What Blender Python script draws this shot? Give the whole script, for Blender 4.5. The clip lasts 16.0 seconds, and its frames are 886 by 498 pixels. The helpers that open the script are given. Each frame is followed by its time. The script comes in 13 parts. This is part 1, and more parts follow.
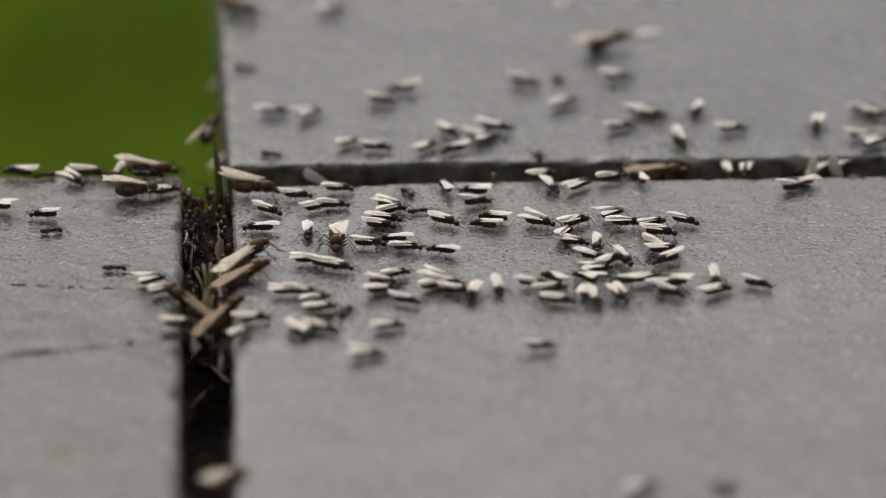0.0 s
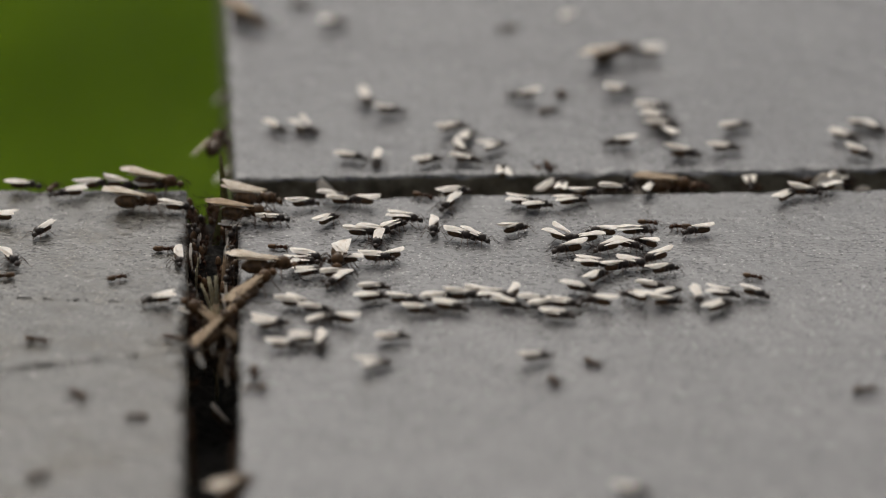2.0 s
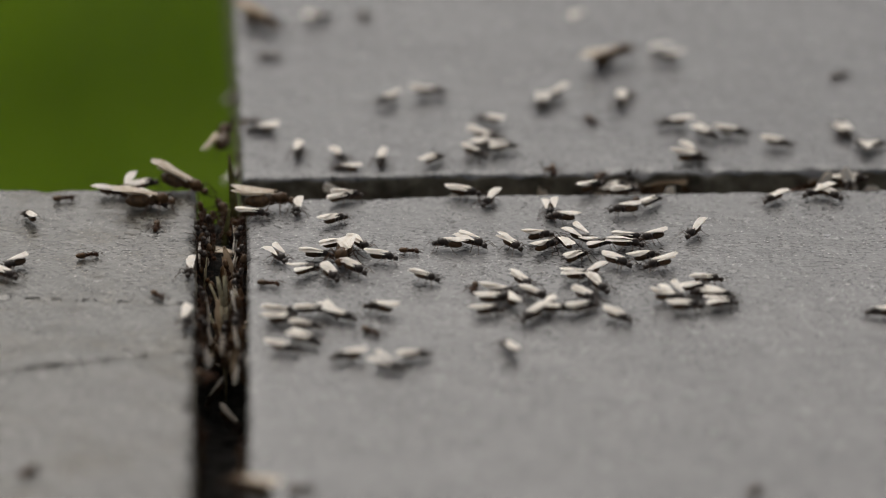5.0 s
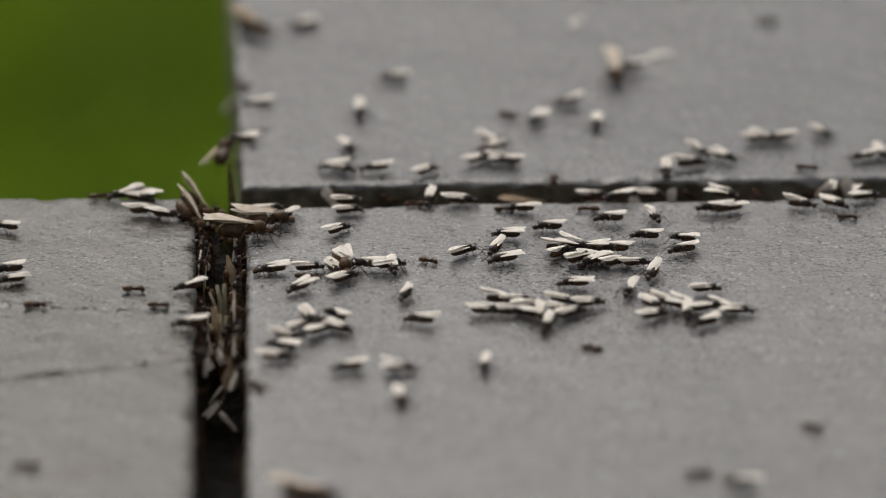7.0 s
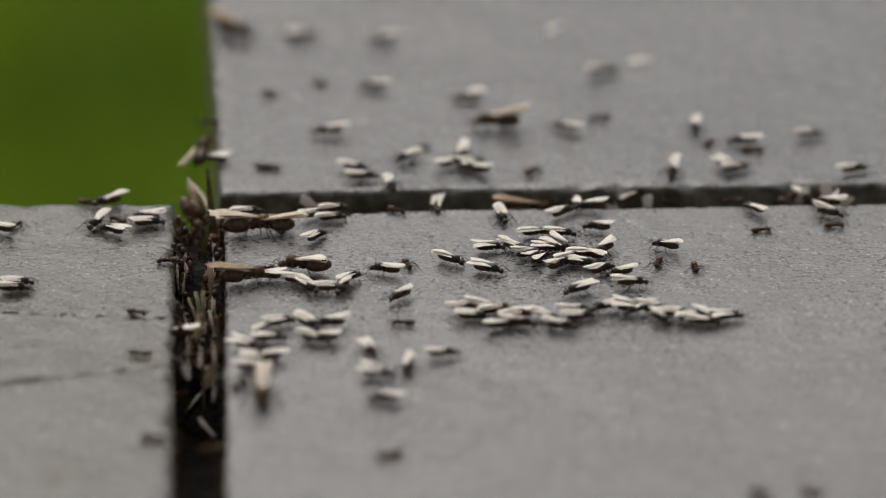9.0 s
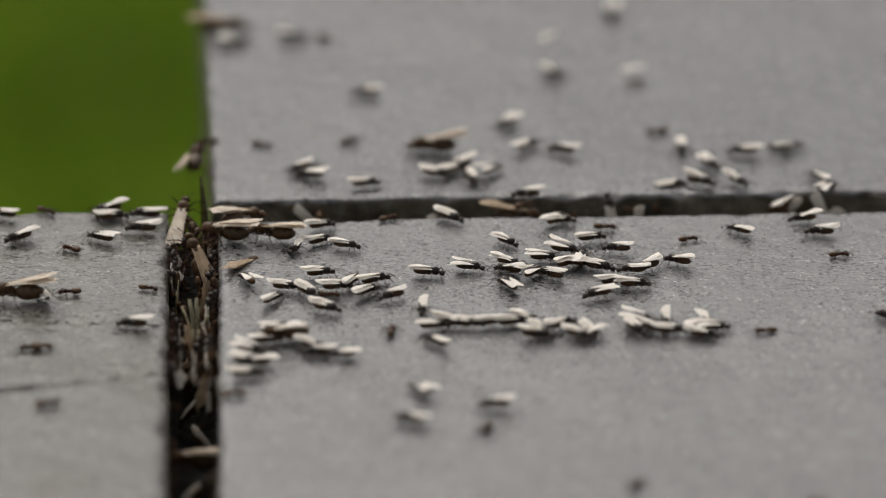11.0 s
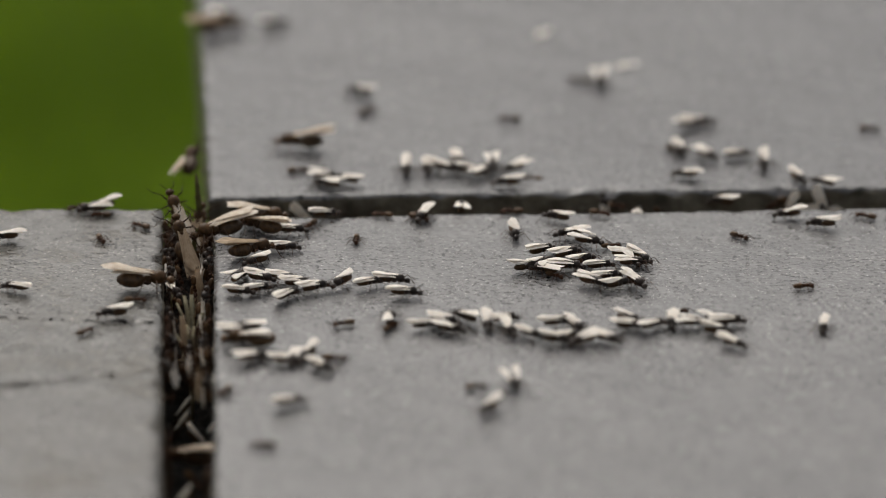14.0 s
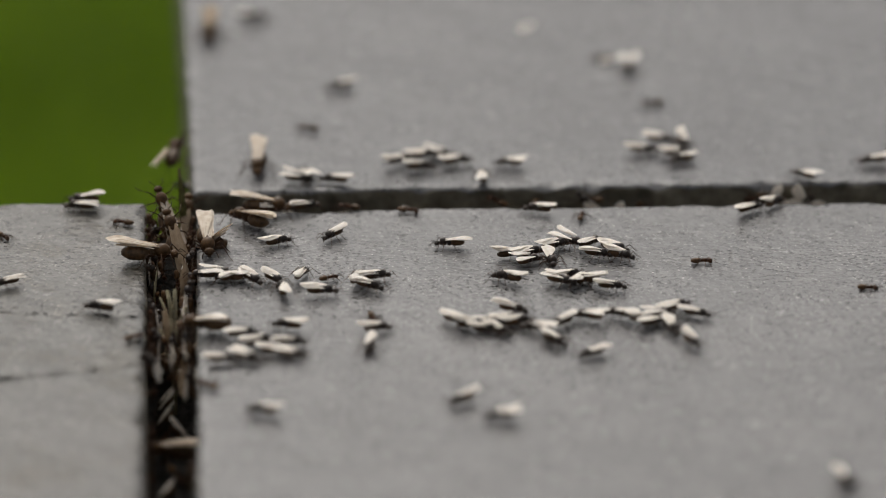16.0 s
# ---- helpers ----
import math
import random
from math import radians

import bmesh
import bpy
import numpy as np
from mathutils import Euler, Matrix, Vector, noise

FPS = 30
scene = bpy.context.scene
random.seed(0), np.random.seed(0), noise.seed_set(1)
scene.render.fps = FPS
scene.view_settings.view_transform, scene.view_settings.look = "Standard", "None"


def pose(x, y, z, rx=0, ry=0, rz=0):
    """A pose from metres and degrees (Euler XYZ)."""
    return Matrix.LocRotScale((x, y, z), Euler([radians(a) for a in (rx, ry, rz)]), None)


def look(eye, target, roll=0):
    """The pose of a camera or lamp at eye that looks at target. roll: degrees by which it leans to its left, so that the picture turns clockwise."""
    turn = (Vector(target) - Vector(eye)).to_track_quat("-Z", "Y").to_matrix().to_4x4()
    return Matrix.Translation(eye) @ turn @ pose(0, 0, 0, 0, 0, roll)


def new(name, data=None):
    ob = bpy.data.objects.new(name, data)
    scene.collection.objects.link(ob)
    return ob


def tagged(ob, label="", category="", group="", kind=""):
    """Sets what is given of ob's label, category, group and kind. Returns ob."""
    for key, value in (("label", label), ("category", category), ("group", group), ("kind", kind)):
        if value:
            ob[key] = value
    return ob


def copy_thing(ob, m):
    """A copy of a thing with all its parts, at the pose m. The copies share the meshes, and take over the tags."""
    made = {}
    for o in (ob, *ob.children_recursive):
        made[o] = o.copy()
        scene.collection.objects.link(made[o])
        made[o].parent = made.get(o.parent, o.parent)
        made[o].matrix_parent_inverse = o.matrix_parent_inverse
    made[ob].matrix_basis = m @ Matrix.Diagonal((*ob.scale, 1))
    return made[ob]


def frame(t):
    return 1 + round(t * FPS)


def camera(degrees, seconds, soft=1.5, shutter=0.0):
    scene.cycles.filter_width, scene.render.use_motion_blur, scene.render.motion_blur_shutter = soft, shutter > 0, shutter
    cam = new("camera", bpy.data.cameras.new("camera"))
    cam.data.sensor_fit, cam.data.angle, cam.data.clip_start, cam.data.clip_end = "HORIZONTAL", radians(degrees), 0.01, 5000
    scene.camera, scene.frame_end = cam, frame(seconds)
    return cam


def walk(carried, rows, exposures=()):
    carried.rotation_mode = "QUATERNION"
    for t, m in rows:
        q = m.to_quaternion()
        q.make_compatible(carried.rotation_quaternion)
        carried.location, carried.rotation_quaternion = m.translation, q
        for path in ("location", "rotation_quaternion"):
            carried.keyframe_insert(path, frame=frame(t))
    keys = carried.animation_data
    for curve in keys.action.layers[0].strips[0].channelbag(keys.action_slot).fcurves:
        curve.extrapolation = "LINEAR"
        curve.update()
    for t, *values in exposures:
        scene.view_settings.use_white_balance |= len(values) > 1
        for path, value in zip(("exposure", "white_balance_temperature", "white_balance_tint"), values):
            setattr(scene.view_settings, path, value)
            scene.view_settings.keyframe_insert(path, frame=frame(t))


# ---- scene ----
# ---------- camera: a long lens held by hand, it only sways ----------
CAM_AT = pose(0.0, -0.74989, 0.31831, 67.0, 0, 0)
cam = camera(10.0, 16.0, soft=0.95)
cam.data.dof.use_dof = True
cam.data.dof.focus_distance = 0.820
cam.data.dof.aperture_fstop = 8.8


def sway(up, left):
    return CAM_AT @ pose(0, 0, 0, up, left, 0)


walk(cam, [
    (0.0, sway(0.0000, 0.0000)), (0.5, sway(-0.0320, -0.0671)), (1.0, sway(-0.0352, -0.0480)), (1.5, sway(0.0959, -0.0128)),
    (2.0, sway(0.1471, 0.0607)), (2.5, sway(0.1151, 0.2334)), (3.0, sway(0.1279, 0.2398)), (3.5, sway(0.1854, 0.2462)),
    (6.0, sway(0.1279, 0.1119)), (6.5, sway(0.2366, 0.1375)), (7.0, sway(0.2430, 0.1535)), (7.5, sway(0.2621, 0.1119)),
    (8.0, sway(0.1854, 0.0256)), (8.5, sway(0.1662, -0.0352)), (9.0, sway(0.3133, -0.0863)), (11.5, sway(0.4028, -0.1598)),
    (12.0, sway(0.3133, -0.1407)), (12.5, sway(0.2558, -0.2685)), (13.0, sway(0.3325, -0.3037)), (13.5, sway(0.4028, -0.2462)),
    (14.0, sway(0.3644, -0.2142)), (14.5, sway(0.2430, -0.3037)), (15.0, sway(0.2621, -0.2941)), (15.5, sway(0.3900, -0.3389)),
    (16.0, sway(0.3005, -0.4060))], exposures=[(0.0, 0.04, 6690, 9), (6.5, -0.01, 6690, 9), (9.0, 0.0, 6690, 9), (11.5, 0.07, 6690, 9), (16.0, 0.08, 6690, 9)])

# ---------- light: an overcast sky ----------
world = bpy.data.worlds.new("overcast")
world.use_nodes = True
scene.world = world
wn = world.node_tree.nodes
sky = wn.new("ShaderNodeTexSky")
sky.sky_type, sky.sun_disc = "NISHITA", False
sky.sun_elevation, sky.sun_rotation = radians(55), radians(-20)
sky.dust_density, sky.air_density, sky.ozone_density = 6.0, 1.0, 0.4
wn["Background"].inputs["Strength"].default_value = 0.105
cloud_cover = wn.new("ShaderNodeHueSaturation")
cloud_cover.inputs["Saturation"].default_value = 0.35
world.node_tree.links.new(sky.outputs[0], cloud_cover.inputs["Color"])
world.node_tree.links.new(cloud_cover.outputs[0], wn["Background"].inputs["Color"])
sun = new("sun", bpy.data.lights.new("sun", "SUN"))
sun.data.energy, sun.data.angle, sun.data.color = 0.8, radians(70), (1.0, 0.98, 0.95)
sun.matrix_basis = look((-0.34, 0.94, 1.43), (0, 0, 0))

# ---------- materials ----------
def material(name):
    m = bpy.data.materials.new(name)
    m.use_nodes = True
    nt = m.node_tree
    return m, nt, nt.nodes["Principled BSDF"]


def put(bsdf, **values):
    for key, value in values.items():
        bsdf.inputs[key.replace("_", " ")].default_value = value


def grain(nt, scale, detail=4.0, rough=0.6, kind="ShaderNodeTexNoise", space="Object"):
    co = nt.nodes.new("ShaderNodeTexCoord")
    tex = nt.nodes.new(kind)
    tex.inputs["Scale"].default_value = scale
    if kind == "ShaderNodeTexNoise":
        tex.inputs["Detail"].default_value, tex.inputs["Roughness"].default_value = detail, rough
    nt.links.new(co.outputs[space], tex.inputs["Vector"])
    return tex


def ramp(nt, source, stops):
    r = nt.nodes.new("ShaderNodeValToRGB")
    while len(r.color_ramp.elements) < len(stops):
        r.color_ramp.elements.new(0.5)
    for e, (at, c) in zip(r.color_ramp.elements, stops):
        e.position, e.color = at, (*c, 1) if len(c) == 3 else c
    nt.links.new(source, r.inputs["Fac"])
    return r


def blend(nt, a, b, fac, how="MULTIPLY"):
    x = nt.nodes.new("ShaderNodeMix")
    x.data_type, x.blend_type = "RGBA", how
    if isinstance(fac, (int, float)):
        x.inputs["Factor"].default_value = fac
    else:
        nt.links.new(fac, x.inputs["Factor"])
    nt.links.new(a, x.inputs["A"])
    nt.links.new(b, x.inputs["B"])
    return x.outputs["Result"]


def bump(nt, bsdf, *layers):
    last = None
    for source, strength, height in layers:
        b = nt.nodes.new("ShaderNodeBump")
        b.inputs["Strength"].default_value, b.inputs["Distance"].default_value = strength, height
        nt.links.new(source, b.inputs["Height"])
        if last:
            nt.links.new(last, b.inputs["Normal"])
        last = b.outputs["Normal"]
    nt.links.new(last, bsdf.inputs["Normal"])


def streaks(nt, scale, detail, rough):
    """Grain drawn out along x, as the slabs were sawn."""
    tex = grain(nt, scale, detail, rough)
    link = tex.inputs["Vector"].links[0]
    long = nt.nodes.new("ShaderNodeMapping")
    long.inputs["Scale"].default_value = (0.8, 1.0, 1.0)
    source = link.from_socket
    nt.links.new(source, long.inputs["Vector"])
    nt.links.new(long.outputs[0], tex.inputs["Vector"])
    return tex


def damp_stone(name, mid, light, stain=(1, 1, 1)):
    """Fine-grained wet stone: cloudy grey, pitted in patches, with dark and bright wet reflections painted in as flecks
    and glints.
    """
    m, nt, b = material(name)
    cloud, patch, pit, glint, fine = grain(nt, 22, 5), grain(nt, 140, 4), streaks(nt, 1150, 3, 0.55), streaks(nt, 2300, 1, 0.5), streaks(nt, 3600, 2, 0.7)
    c1 = ramp(nt, cloud.outputs["Fac"], [(0.3, mid), (0.7, light)])
    c2 = ramp(nt, patch.outputs["Fac"], [(0.3, (0.94, 0.94, 0.94)), (0.7, (1.05, 1.05, 1.045))])
    # c3, c4 and fleck paint the wet surface's dark and bright reflections into the colour
    c3 = ramp(nt, pit.outputs["Fac"], [(0.335, (0.05, 0.05, 0.05)), (0.395, (1, 1, 1))])
    c4 = ramp(nt, glint.outputs["Fac"], [(0.68, (1, 1, 1)), (0.72, (3.0, 2.9, 2.8))])
    c5 = ramp(nt, fine.outputs["Fac"], [(0.3, (0.94, 0.94, 0.94)), (0.7, (1.06, 1.06, 1.055))])
    fleck = ramp(nt, streaks(nt, 1350, 1, 0.5).outputs["Fac"], [(0.36, (0.16, 0.16, 0.16)), (0.44, (1, 1, 1))])
    worn = ramp(nt, grain(nt, 95, 4).outputs["Fac"], [(0.40, (0.30, 0.30, 0.30)), (0.54, (1, 1, 1))])
    col = blend(nt, blend(nt, c1.outputs[0], c2.outputs[0], 1.0), c3.outputs[0], worn.outputs[0])
    col = blend(nt, col, fleck.outputs[0], worn.outputs[0])
    col = blend(nt, blend(nt, col, c4.outputs[0], 1.0), c5.outputs[0], 0.9)
    blot = ramp(nt, streaks(nt, 75, 5, 0.65).outputs["Fac"], [(0.50, (1, 1, 1)), (0.64, stain)])
    col = blend(nt, col, blot.outputs[0], 1.0)
    nt.links.new(col, b.inputs["Base Color"])
    wet = ramp(nt, grain(nt, 240, 4).outputs["Fac"], [(0.35, (0.12, 0.12, 0.12)), (0.65, (0.29, 0.29, 0.29))])
    nt.links.new(wet.outputs[0], b.inputs["Roughness"])
    shine = ramp(nt, pit.outputs["Fac"], [(0.325, (0.2, 0.2, 0.2)), (0.385, (0.5, 0.5, 0.5))])
    nt.links.new(shine.outputs[0], b.inputs["Specular IOR Level"])
    bump(nt, b, (cloud.outputs["Fac"], 0.4, 0.0012), (pit.outputs["Fac"], 0.55, 0.0003), (fine.outputs["Fac"], 0.2, 0.0001))
    return m


STONE_BROWN = damp_stone("damp_brownish_stone", (0.090, 0.086, 0.079), (0.125, 0.119, 0.110), (0.66, 0.60, 0.48))
STONE = damp_stone("damp_grey_stone", (0.136, 0.134, 0.134), (0.181, 0.176, 0.176))
STONE_DARK = damp_stone("damp_slate_grey_stone", (0.115, 0.113, 0.116), (0.151, 0.149, 0.152))


def rough_stone():
    m, nt, b = material("broken_stone_edge")
    big, fine = grain(nt, 260, 5), grain(nt, 1500, 3)
    c = ramp(nt, big.outputs["Fac"], [(0.32, (0.052, 0.045, 0.030)), (0.52, (0.145, 0.128, 0.094)), (0.75, (0.28, 0.252, 0.20))])
    nt.links.new(c.outputs[0], b.inputs["Base Color"])
    put(b, Roughness=0.8)
    bump(nt, b, (big.outputs["Fac"], 0.8, 0.0012), (fine.outputs["Fac"], 0.6, 0.0004))
    return m


EDGE = rough_stone()


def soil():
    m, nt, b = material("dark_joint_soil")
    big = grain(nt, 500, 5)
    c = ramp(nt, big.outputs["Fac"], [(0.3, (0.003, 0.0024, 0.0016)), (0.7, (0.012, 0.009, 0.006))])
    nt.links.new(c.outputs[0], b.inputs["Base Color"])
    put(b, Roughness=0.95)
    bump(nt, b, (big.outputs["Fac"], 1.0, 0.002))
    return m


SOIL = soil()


def lawn_green():
    m, nt, b = material("lawn")
    big, fine = grain(nt, 5, 3), grain(nt, 60, 3)
    c = ramp(nt, big.outputs["Fac"], [(0.35, (0.065, 0.115, 0.009)), (0.65, (0.13, 0.195, 0.016))])
    f = ramp(nt, fine.outputs["Fac"], [(0.3, (0.6, 0.6, 0.6)), (0.7, (1.1, 1.1, 1.1))])
    nt.links.new(blend(nt, c.outputs[0], f.outputs[0], 0.7), b.inputs["Base Color"])
    put(b, Roughness=0.9, Specular_IOR_Level=0.2)
    bump(nt, b, (fine.outputs["Fac"], 0.7, 0.02))
    return m


LAWN = lawn_green()


def blade_green():
    m, nt, b = material("grass_blade")
    geo = nt.nodes.new("ShaderNodeNewGeometry")
    patch = ramp(nt, grain(nt, 4.3, 3).outputs["Fac"], [(0.34, (0.78, 0.82, 0.66)), (0.5, (1.2, 1.18, 1.1)), (0.66, (1.7, 1.5, 1.8))])
    c = ramp(nt, geo.outputs["Random Per Island"], [(0.0, (0.122, 0.212, 0.011)), (0.6, (0.20, 0.312, 0.019)), (1.0, (0.294, 0.40, 0.040))])
    tone = blend(nt, c.outputs[0], patch.outputs[0], 1.0)
    nt.links.new(tone, b.inputs["Base Color"])
    put(b, Roughness=0.6, Specular_IOR_Level=0.25)
    glow = nt.nodes.new("ShaderNodeBsdfTranslucent")
    both = nt.nodes.new("ShaderNodeMixShader")
    both.inputs[0].default_value = 0.42
    nt.links.new(tone, glow.inputs["Color"])
    nt.links.new(b.outputs[0], both.inputs[1])
    nt.links.new(glow.outputs[0], both.inputs[2])
    nt.links.new(both.outputs[0], nt.nodes["Material Output"].inputs["Surface"])
    return m


BLADE = blade_green()


def shell(name, low, high, rough=0.35, shine=0.13):
    m, nt, b = material(name)
    info = nt.nodes.new("ShaderNodeObjectInfo")
    tex = grain(nt, 1400, 3)
    c = ramp(nt, tex.outputs["Fac"], [(0.3, low), (0.75, high)])
    v = ramp(nt, info.outputs["Random"], [(0.0, (0.75, 0.75, 0.75)), (1.0, (1.25, 1.2, 1.15))])
    nt.links.new(blend(nt, c.outputs[0], v.outputs[0], 1.0), b.inputs["Base Color"])
    put(b, Roughness=rough, Specular_IOR_Level=shine)
    bump(nt, b, (tex.outputs["Fac"], 0.6, 0.0002))
    return m


BLACK = shell("black_chitin", (0.011, 0.007, 0.005), (0.042, 0.026, 0.017), 0.30, 0.40)
DUSK = shell("dark_brown_chitin", (0.031, 0.017, 0.007), (0.128, 0.068, 0.029), 0.36, 0.20)


def queen_shell():
    """A queen's dark brown shell, mottled, with a dull shine."""
    m, nt, b = material("brown_chitin")
    tex, broad, info = grain(nt, 1500, 3), grain(nt, 260, 3), nt.nodes.new("ShaderNodeObjectInfo")
    c = ramp(nt, tex.outputs["Fac"], [(0.3, (0.036, 0.021, 0.010)), (0.75, (0.140, 0.085, 0.042))])
    w = ramp(nt, broad.outputs["Fac"], [(0.3, (0.7, 0.66, 0.62)), (0.7, (1.2, 1.15, 1.05))])
    v = ramp(nt, info.outputs["Random"], [(0.0, (0.75, 0.75, 0.75)), (1.0, (1.3, 1.22, 1.1))])
    nt.links.new(blend(nt, blend(nt, c.outputs[0], w.outputs[0], 1.0), v.outputs[0], 1.0), b.inputs["Base Color"])
    put(b, Roughness=0.36, Specular_IOR_Level=0.32)
    bump(nt, b, (tex.outputs["Fac"], 0.5, 0.0002))
    return m


BROWN = queen_shell()
RUST = shell("rust_brown_chitin", (0.028, 0.012, 0.006), (0.100, 0.044, 0.022), 0.42)
LEG = shell("leg_chitin", (0.024, 0.013, 0.008), (0.075, 0.038, 0.022), 0.45)


def wing_skin(name, base, vein, alpha):
    m, nt, b = material(name)
    tex = grain(nt, 900, 3)
    c = ramp(nt, tex.outputs["Fac"], [(0.25, vein), (0.6, base)])
    nt.links.new(c.outputs[0], b.inputs["Base Color"])
    put(b, Roughness=0.55, Specular_IOR_Level=0.3, Alpha=alpha)
    bump(nt, b, (tex.outputs["Fac"], 0.5, 0.00012))
    through_light = nt.nodes.new("ShaderNodeBsdfTranslucent")
    both = nt.nodes.new("ShaderNodeMixShader")
    both.inputs[0].default_value = 0.2
    nt.links.new(c.outputs[0], through_light.inputs["Color"])
    nt.links.new(b.outputs[0], both.inputs[1])
    nt.links.new(through_light.outputs[0], both.inputs[2])
    nt.links.new(both.outputs[0], nt.nodes["Material Output"].inputs["Surface"])
    return m


WING = wing_skin("milky_wing", (0.98, 0.94, 0.88), (0.84, 0.75, 0.64), 0.90)
TAN_WING = wing_skin("tan_wing", (0.90, 0.82, 0.71), (0.64, 0.52, 0.39), 0.74)
SMOKY_WING = wing_skin("smoky_wing", (0.66, 0.52, 0.37), (0.42, 0.31, 0.20), 0.55)
VEIN = shell("wing_vein", (0.40, 0.30, 0.19), (0.58, 0.46, 0.32), 0.5)


# ---------- mesh helpers ----------
def mesh_of(bm, name, mat, smooth=True):
    me = bpy.data.meshes.new(name)
    bmesh.ops.recalc_face_normals(bm, faces=bm.faces)
    bm.to_mesh(me)
    bm.free()
    for p in me.polygons:
        p.use_smooth = smooth
    me.materials.append(mat)
    return me


def part(name, bm, mat, parent, label="", smooth=True):
    ob = new(name, mesh_of(bm, name, mat, smooth))
    ob.parent = parent
    return tagged(ob, label)


def blob(bm, at, size, tilt=0.0, taper=0.0, seg=12, rings=8):
    """An egg of half-axes size; taper narrows it towards the tail."""
    made = bmesh.ops.create_uvsphere(bm, u_segments=seg, v_segments=rings, radius=1.0, matrix=Matrix.Rotation(radians(90), 4, "Y"))
    turn = Matrix.Rotation(radians(tilt), 3, "Y")
    for v in made["verts"]:
        k = 1.0 + taper * v.co.x
        p = Vector((v.co.x * size[0], v.co.y * size[1] * k, v.co.z * size[2] * k))
        v.co = turn @ p + Vector(at)


def tube(bm, points, radii, sides=5):
    rings = []
    for i, p in enumerate(points):
        p = Vector(p)
        a = Vector(points[max(i - 1, 0)])
        c = Vector(points[min(i + 1, len(points) - 1)])
        d = (c - a).normalized()
        u = d.cross(Vector((0.31, 0.17, 0.93))).normalized()
        w = d.cross(u)
        rings.append([bm.verts.new(p + (u * math.cos(q) + w * math.sin(q)) * radii[i])
                      for q in [2 * math.pi * s / sides for s in range(sides)]])
    for r0, r1 in zip(rings, rings[1:]):
        for s in range(sides):
            bm.faces.new((r0[s], r0[(s + 1) % sides], r1[(s + 1) % sides], r1[s]))
    bm.faces.new(rings[0])
    bm.faces.new(rings[-1][::-1])


# ---------- the setting ----------
def steps(length, fine_from, fine_to, fine):
    """Positions along a side of that length (mm), close together between fine_from and fine_to."""
    out, p = [0.0], 0.0
    while p < length - 1e-6:
        near = fine_from - 2 <= p < fine_to
        hop = fine if near else min(12.0, max(fine, 0.35 * min(abs(p - fine_from), abs(p - fine_to))))
        if p < fine_from - 2:
            hop = max(fine, min(hop, fine_from - p))
        p = min(length, p + hop)
        out.append(p)
    if len(out) > 2 and out[-1] - out[-2] < 0.5 * fine:
        out.pop(-2)
    return [q / length for q in out]


def crack_depth(p):
    """Two thin cracks that run across the second slab, and some pits along them."""
    x, y = p.x * 1000, p.y * 1000
    n = noise.noise(p * 160) * 1.6 + noise.noise(p * 700) * 0.5
    d = abs(y - (-34.4 + (x + 40.7) * 0.29 + n))
    cut = 0.55 * max(0.0, 1 - d / 0.75) * (0.65 + 0.6 * noise.noise(p * 120))
    d = abs(y - (-16.6 - (x + 41) * 0.075 + n * 1.2))
    cut += 0.6 * max(0.0, 1 - d / 0.7) * max(0.0, 0.15 + 1.5 * noise.noise(p * 210))
    return max(0.0, cut) * 0.001


def slab(name, us, vs, corners, label, cracked=False, thick=0.032, stone=None):
    """A stone slab. corners: front-left, front-right, back-right, back-left on plan (mm); us, vs: where its top is cut across and along."""
    fl, fr, br, bl = [Vector((a / 1000, b / 1000, 0)) for a, b in corners]
    wide, deep = (fr - fl).length, (bl - fl).length
    bm = bmesh.new()
    grid = []
    for v in vs:
        row = []
        for u in us:
            p = fl * (1 - u) * (1 - v) + fr * u * (1 - v) + br * u * v + bl * (1 - u) * v
            edge = min(u * wide, (1 - u) * wide, v * deep, (1 - v) * deep)
            q = p.copy()
            p.z = 0.00022 * noise.noise(q * 45) + 0.00010 * noise.noise(q * 260) + 0.00009 * noise.noise(q * 700)
            chip = max(0.0, noise.noise(q * 240 + Vector((3, 7, 1))) - 0.1) * 1.4
            worn = 0.0009 + 0.0016 * chip
            if edge < worn:
                p.z -= (0.00045 + 0.0011 * chip) * (1 - edge / worn) ** 1.6
            if edge < 1e-6:
                p += Vector((noise.noise(q * 420), noise.noise(q * 420 + Vector((9, 4, 1))), 0)) * 0.00018
            if cracked:
                p.z -= crack_depth(q)
            row.append(bm.verts.new(p))
        grid.append(row)
    for j in range(len(vs) - 1):
        for i in range(len(us) - 1):
            bm.faces.new((grid[j][i], grid[j][i + 1], grid[j + 1][i + 1], grid[j + 1][i]))
    rim = [*grid[0], *[r[-1] for r in grid[1:]], *grid[-1][-2::-1], *[r[0] for r in grid[-2:0:-1]]]
    last = rim
    for k in range(1, 13):
        z = -thick * (k / 12) ** 1.8
        ring = []
        for v in rim:
            n = noise.noise_vector(Vector((v.co.x * 260, v.co.y * 260, z * 420)))
            ring.append(bm.verts.new((v.co.x + n.x * 0.0005, v.co.y + n.y * 0.0005, z + v.co.z)))
        for s in range(len(rim)):
            bm.faces.new((last[s], ring[s], ring[(s + 1) % len(rim)], last[(s + 1) % len(rim)])).material_index = 1
        last = ring
    bm.faces.new(last[::-1]).material_index = 1
    me = mesh_of(bm, name, stone or STONE)
    me.materials.append(EDGE)
    return tagged(new(name, me), label, "paving slab", "stone slabs of the coping", "structure")


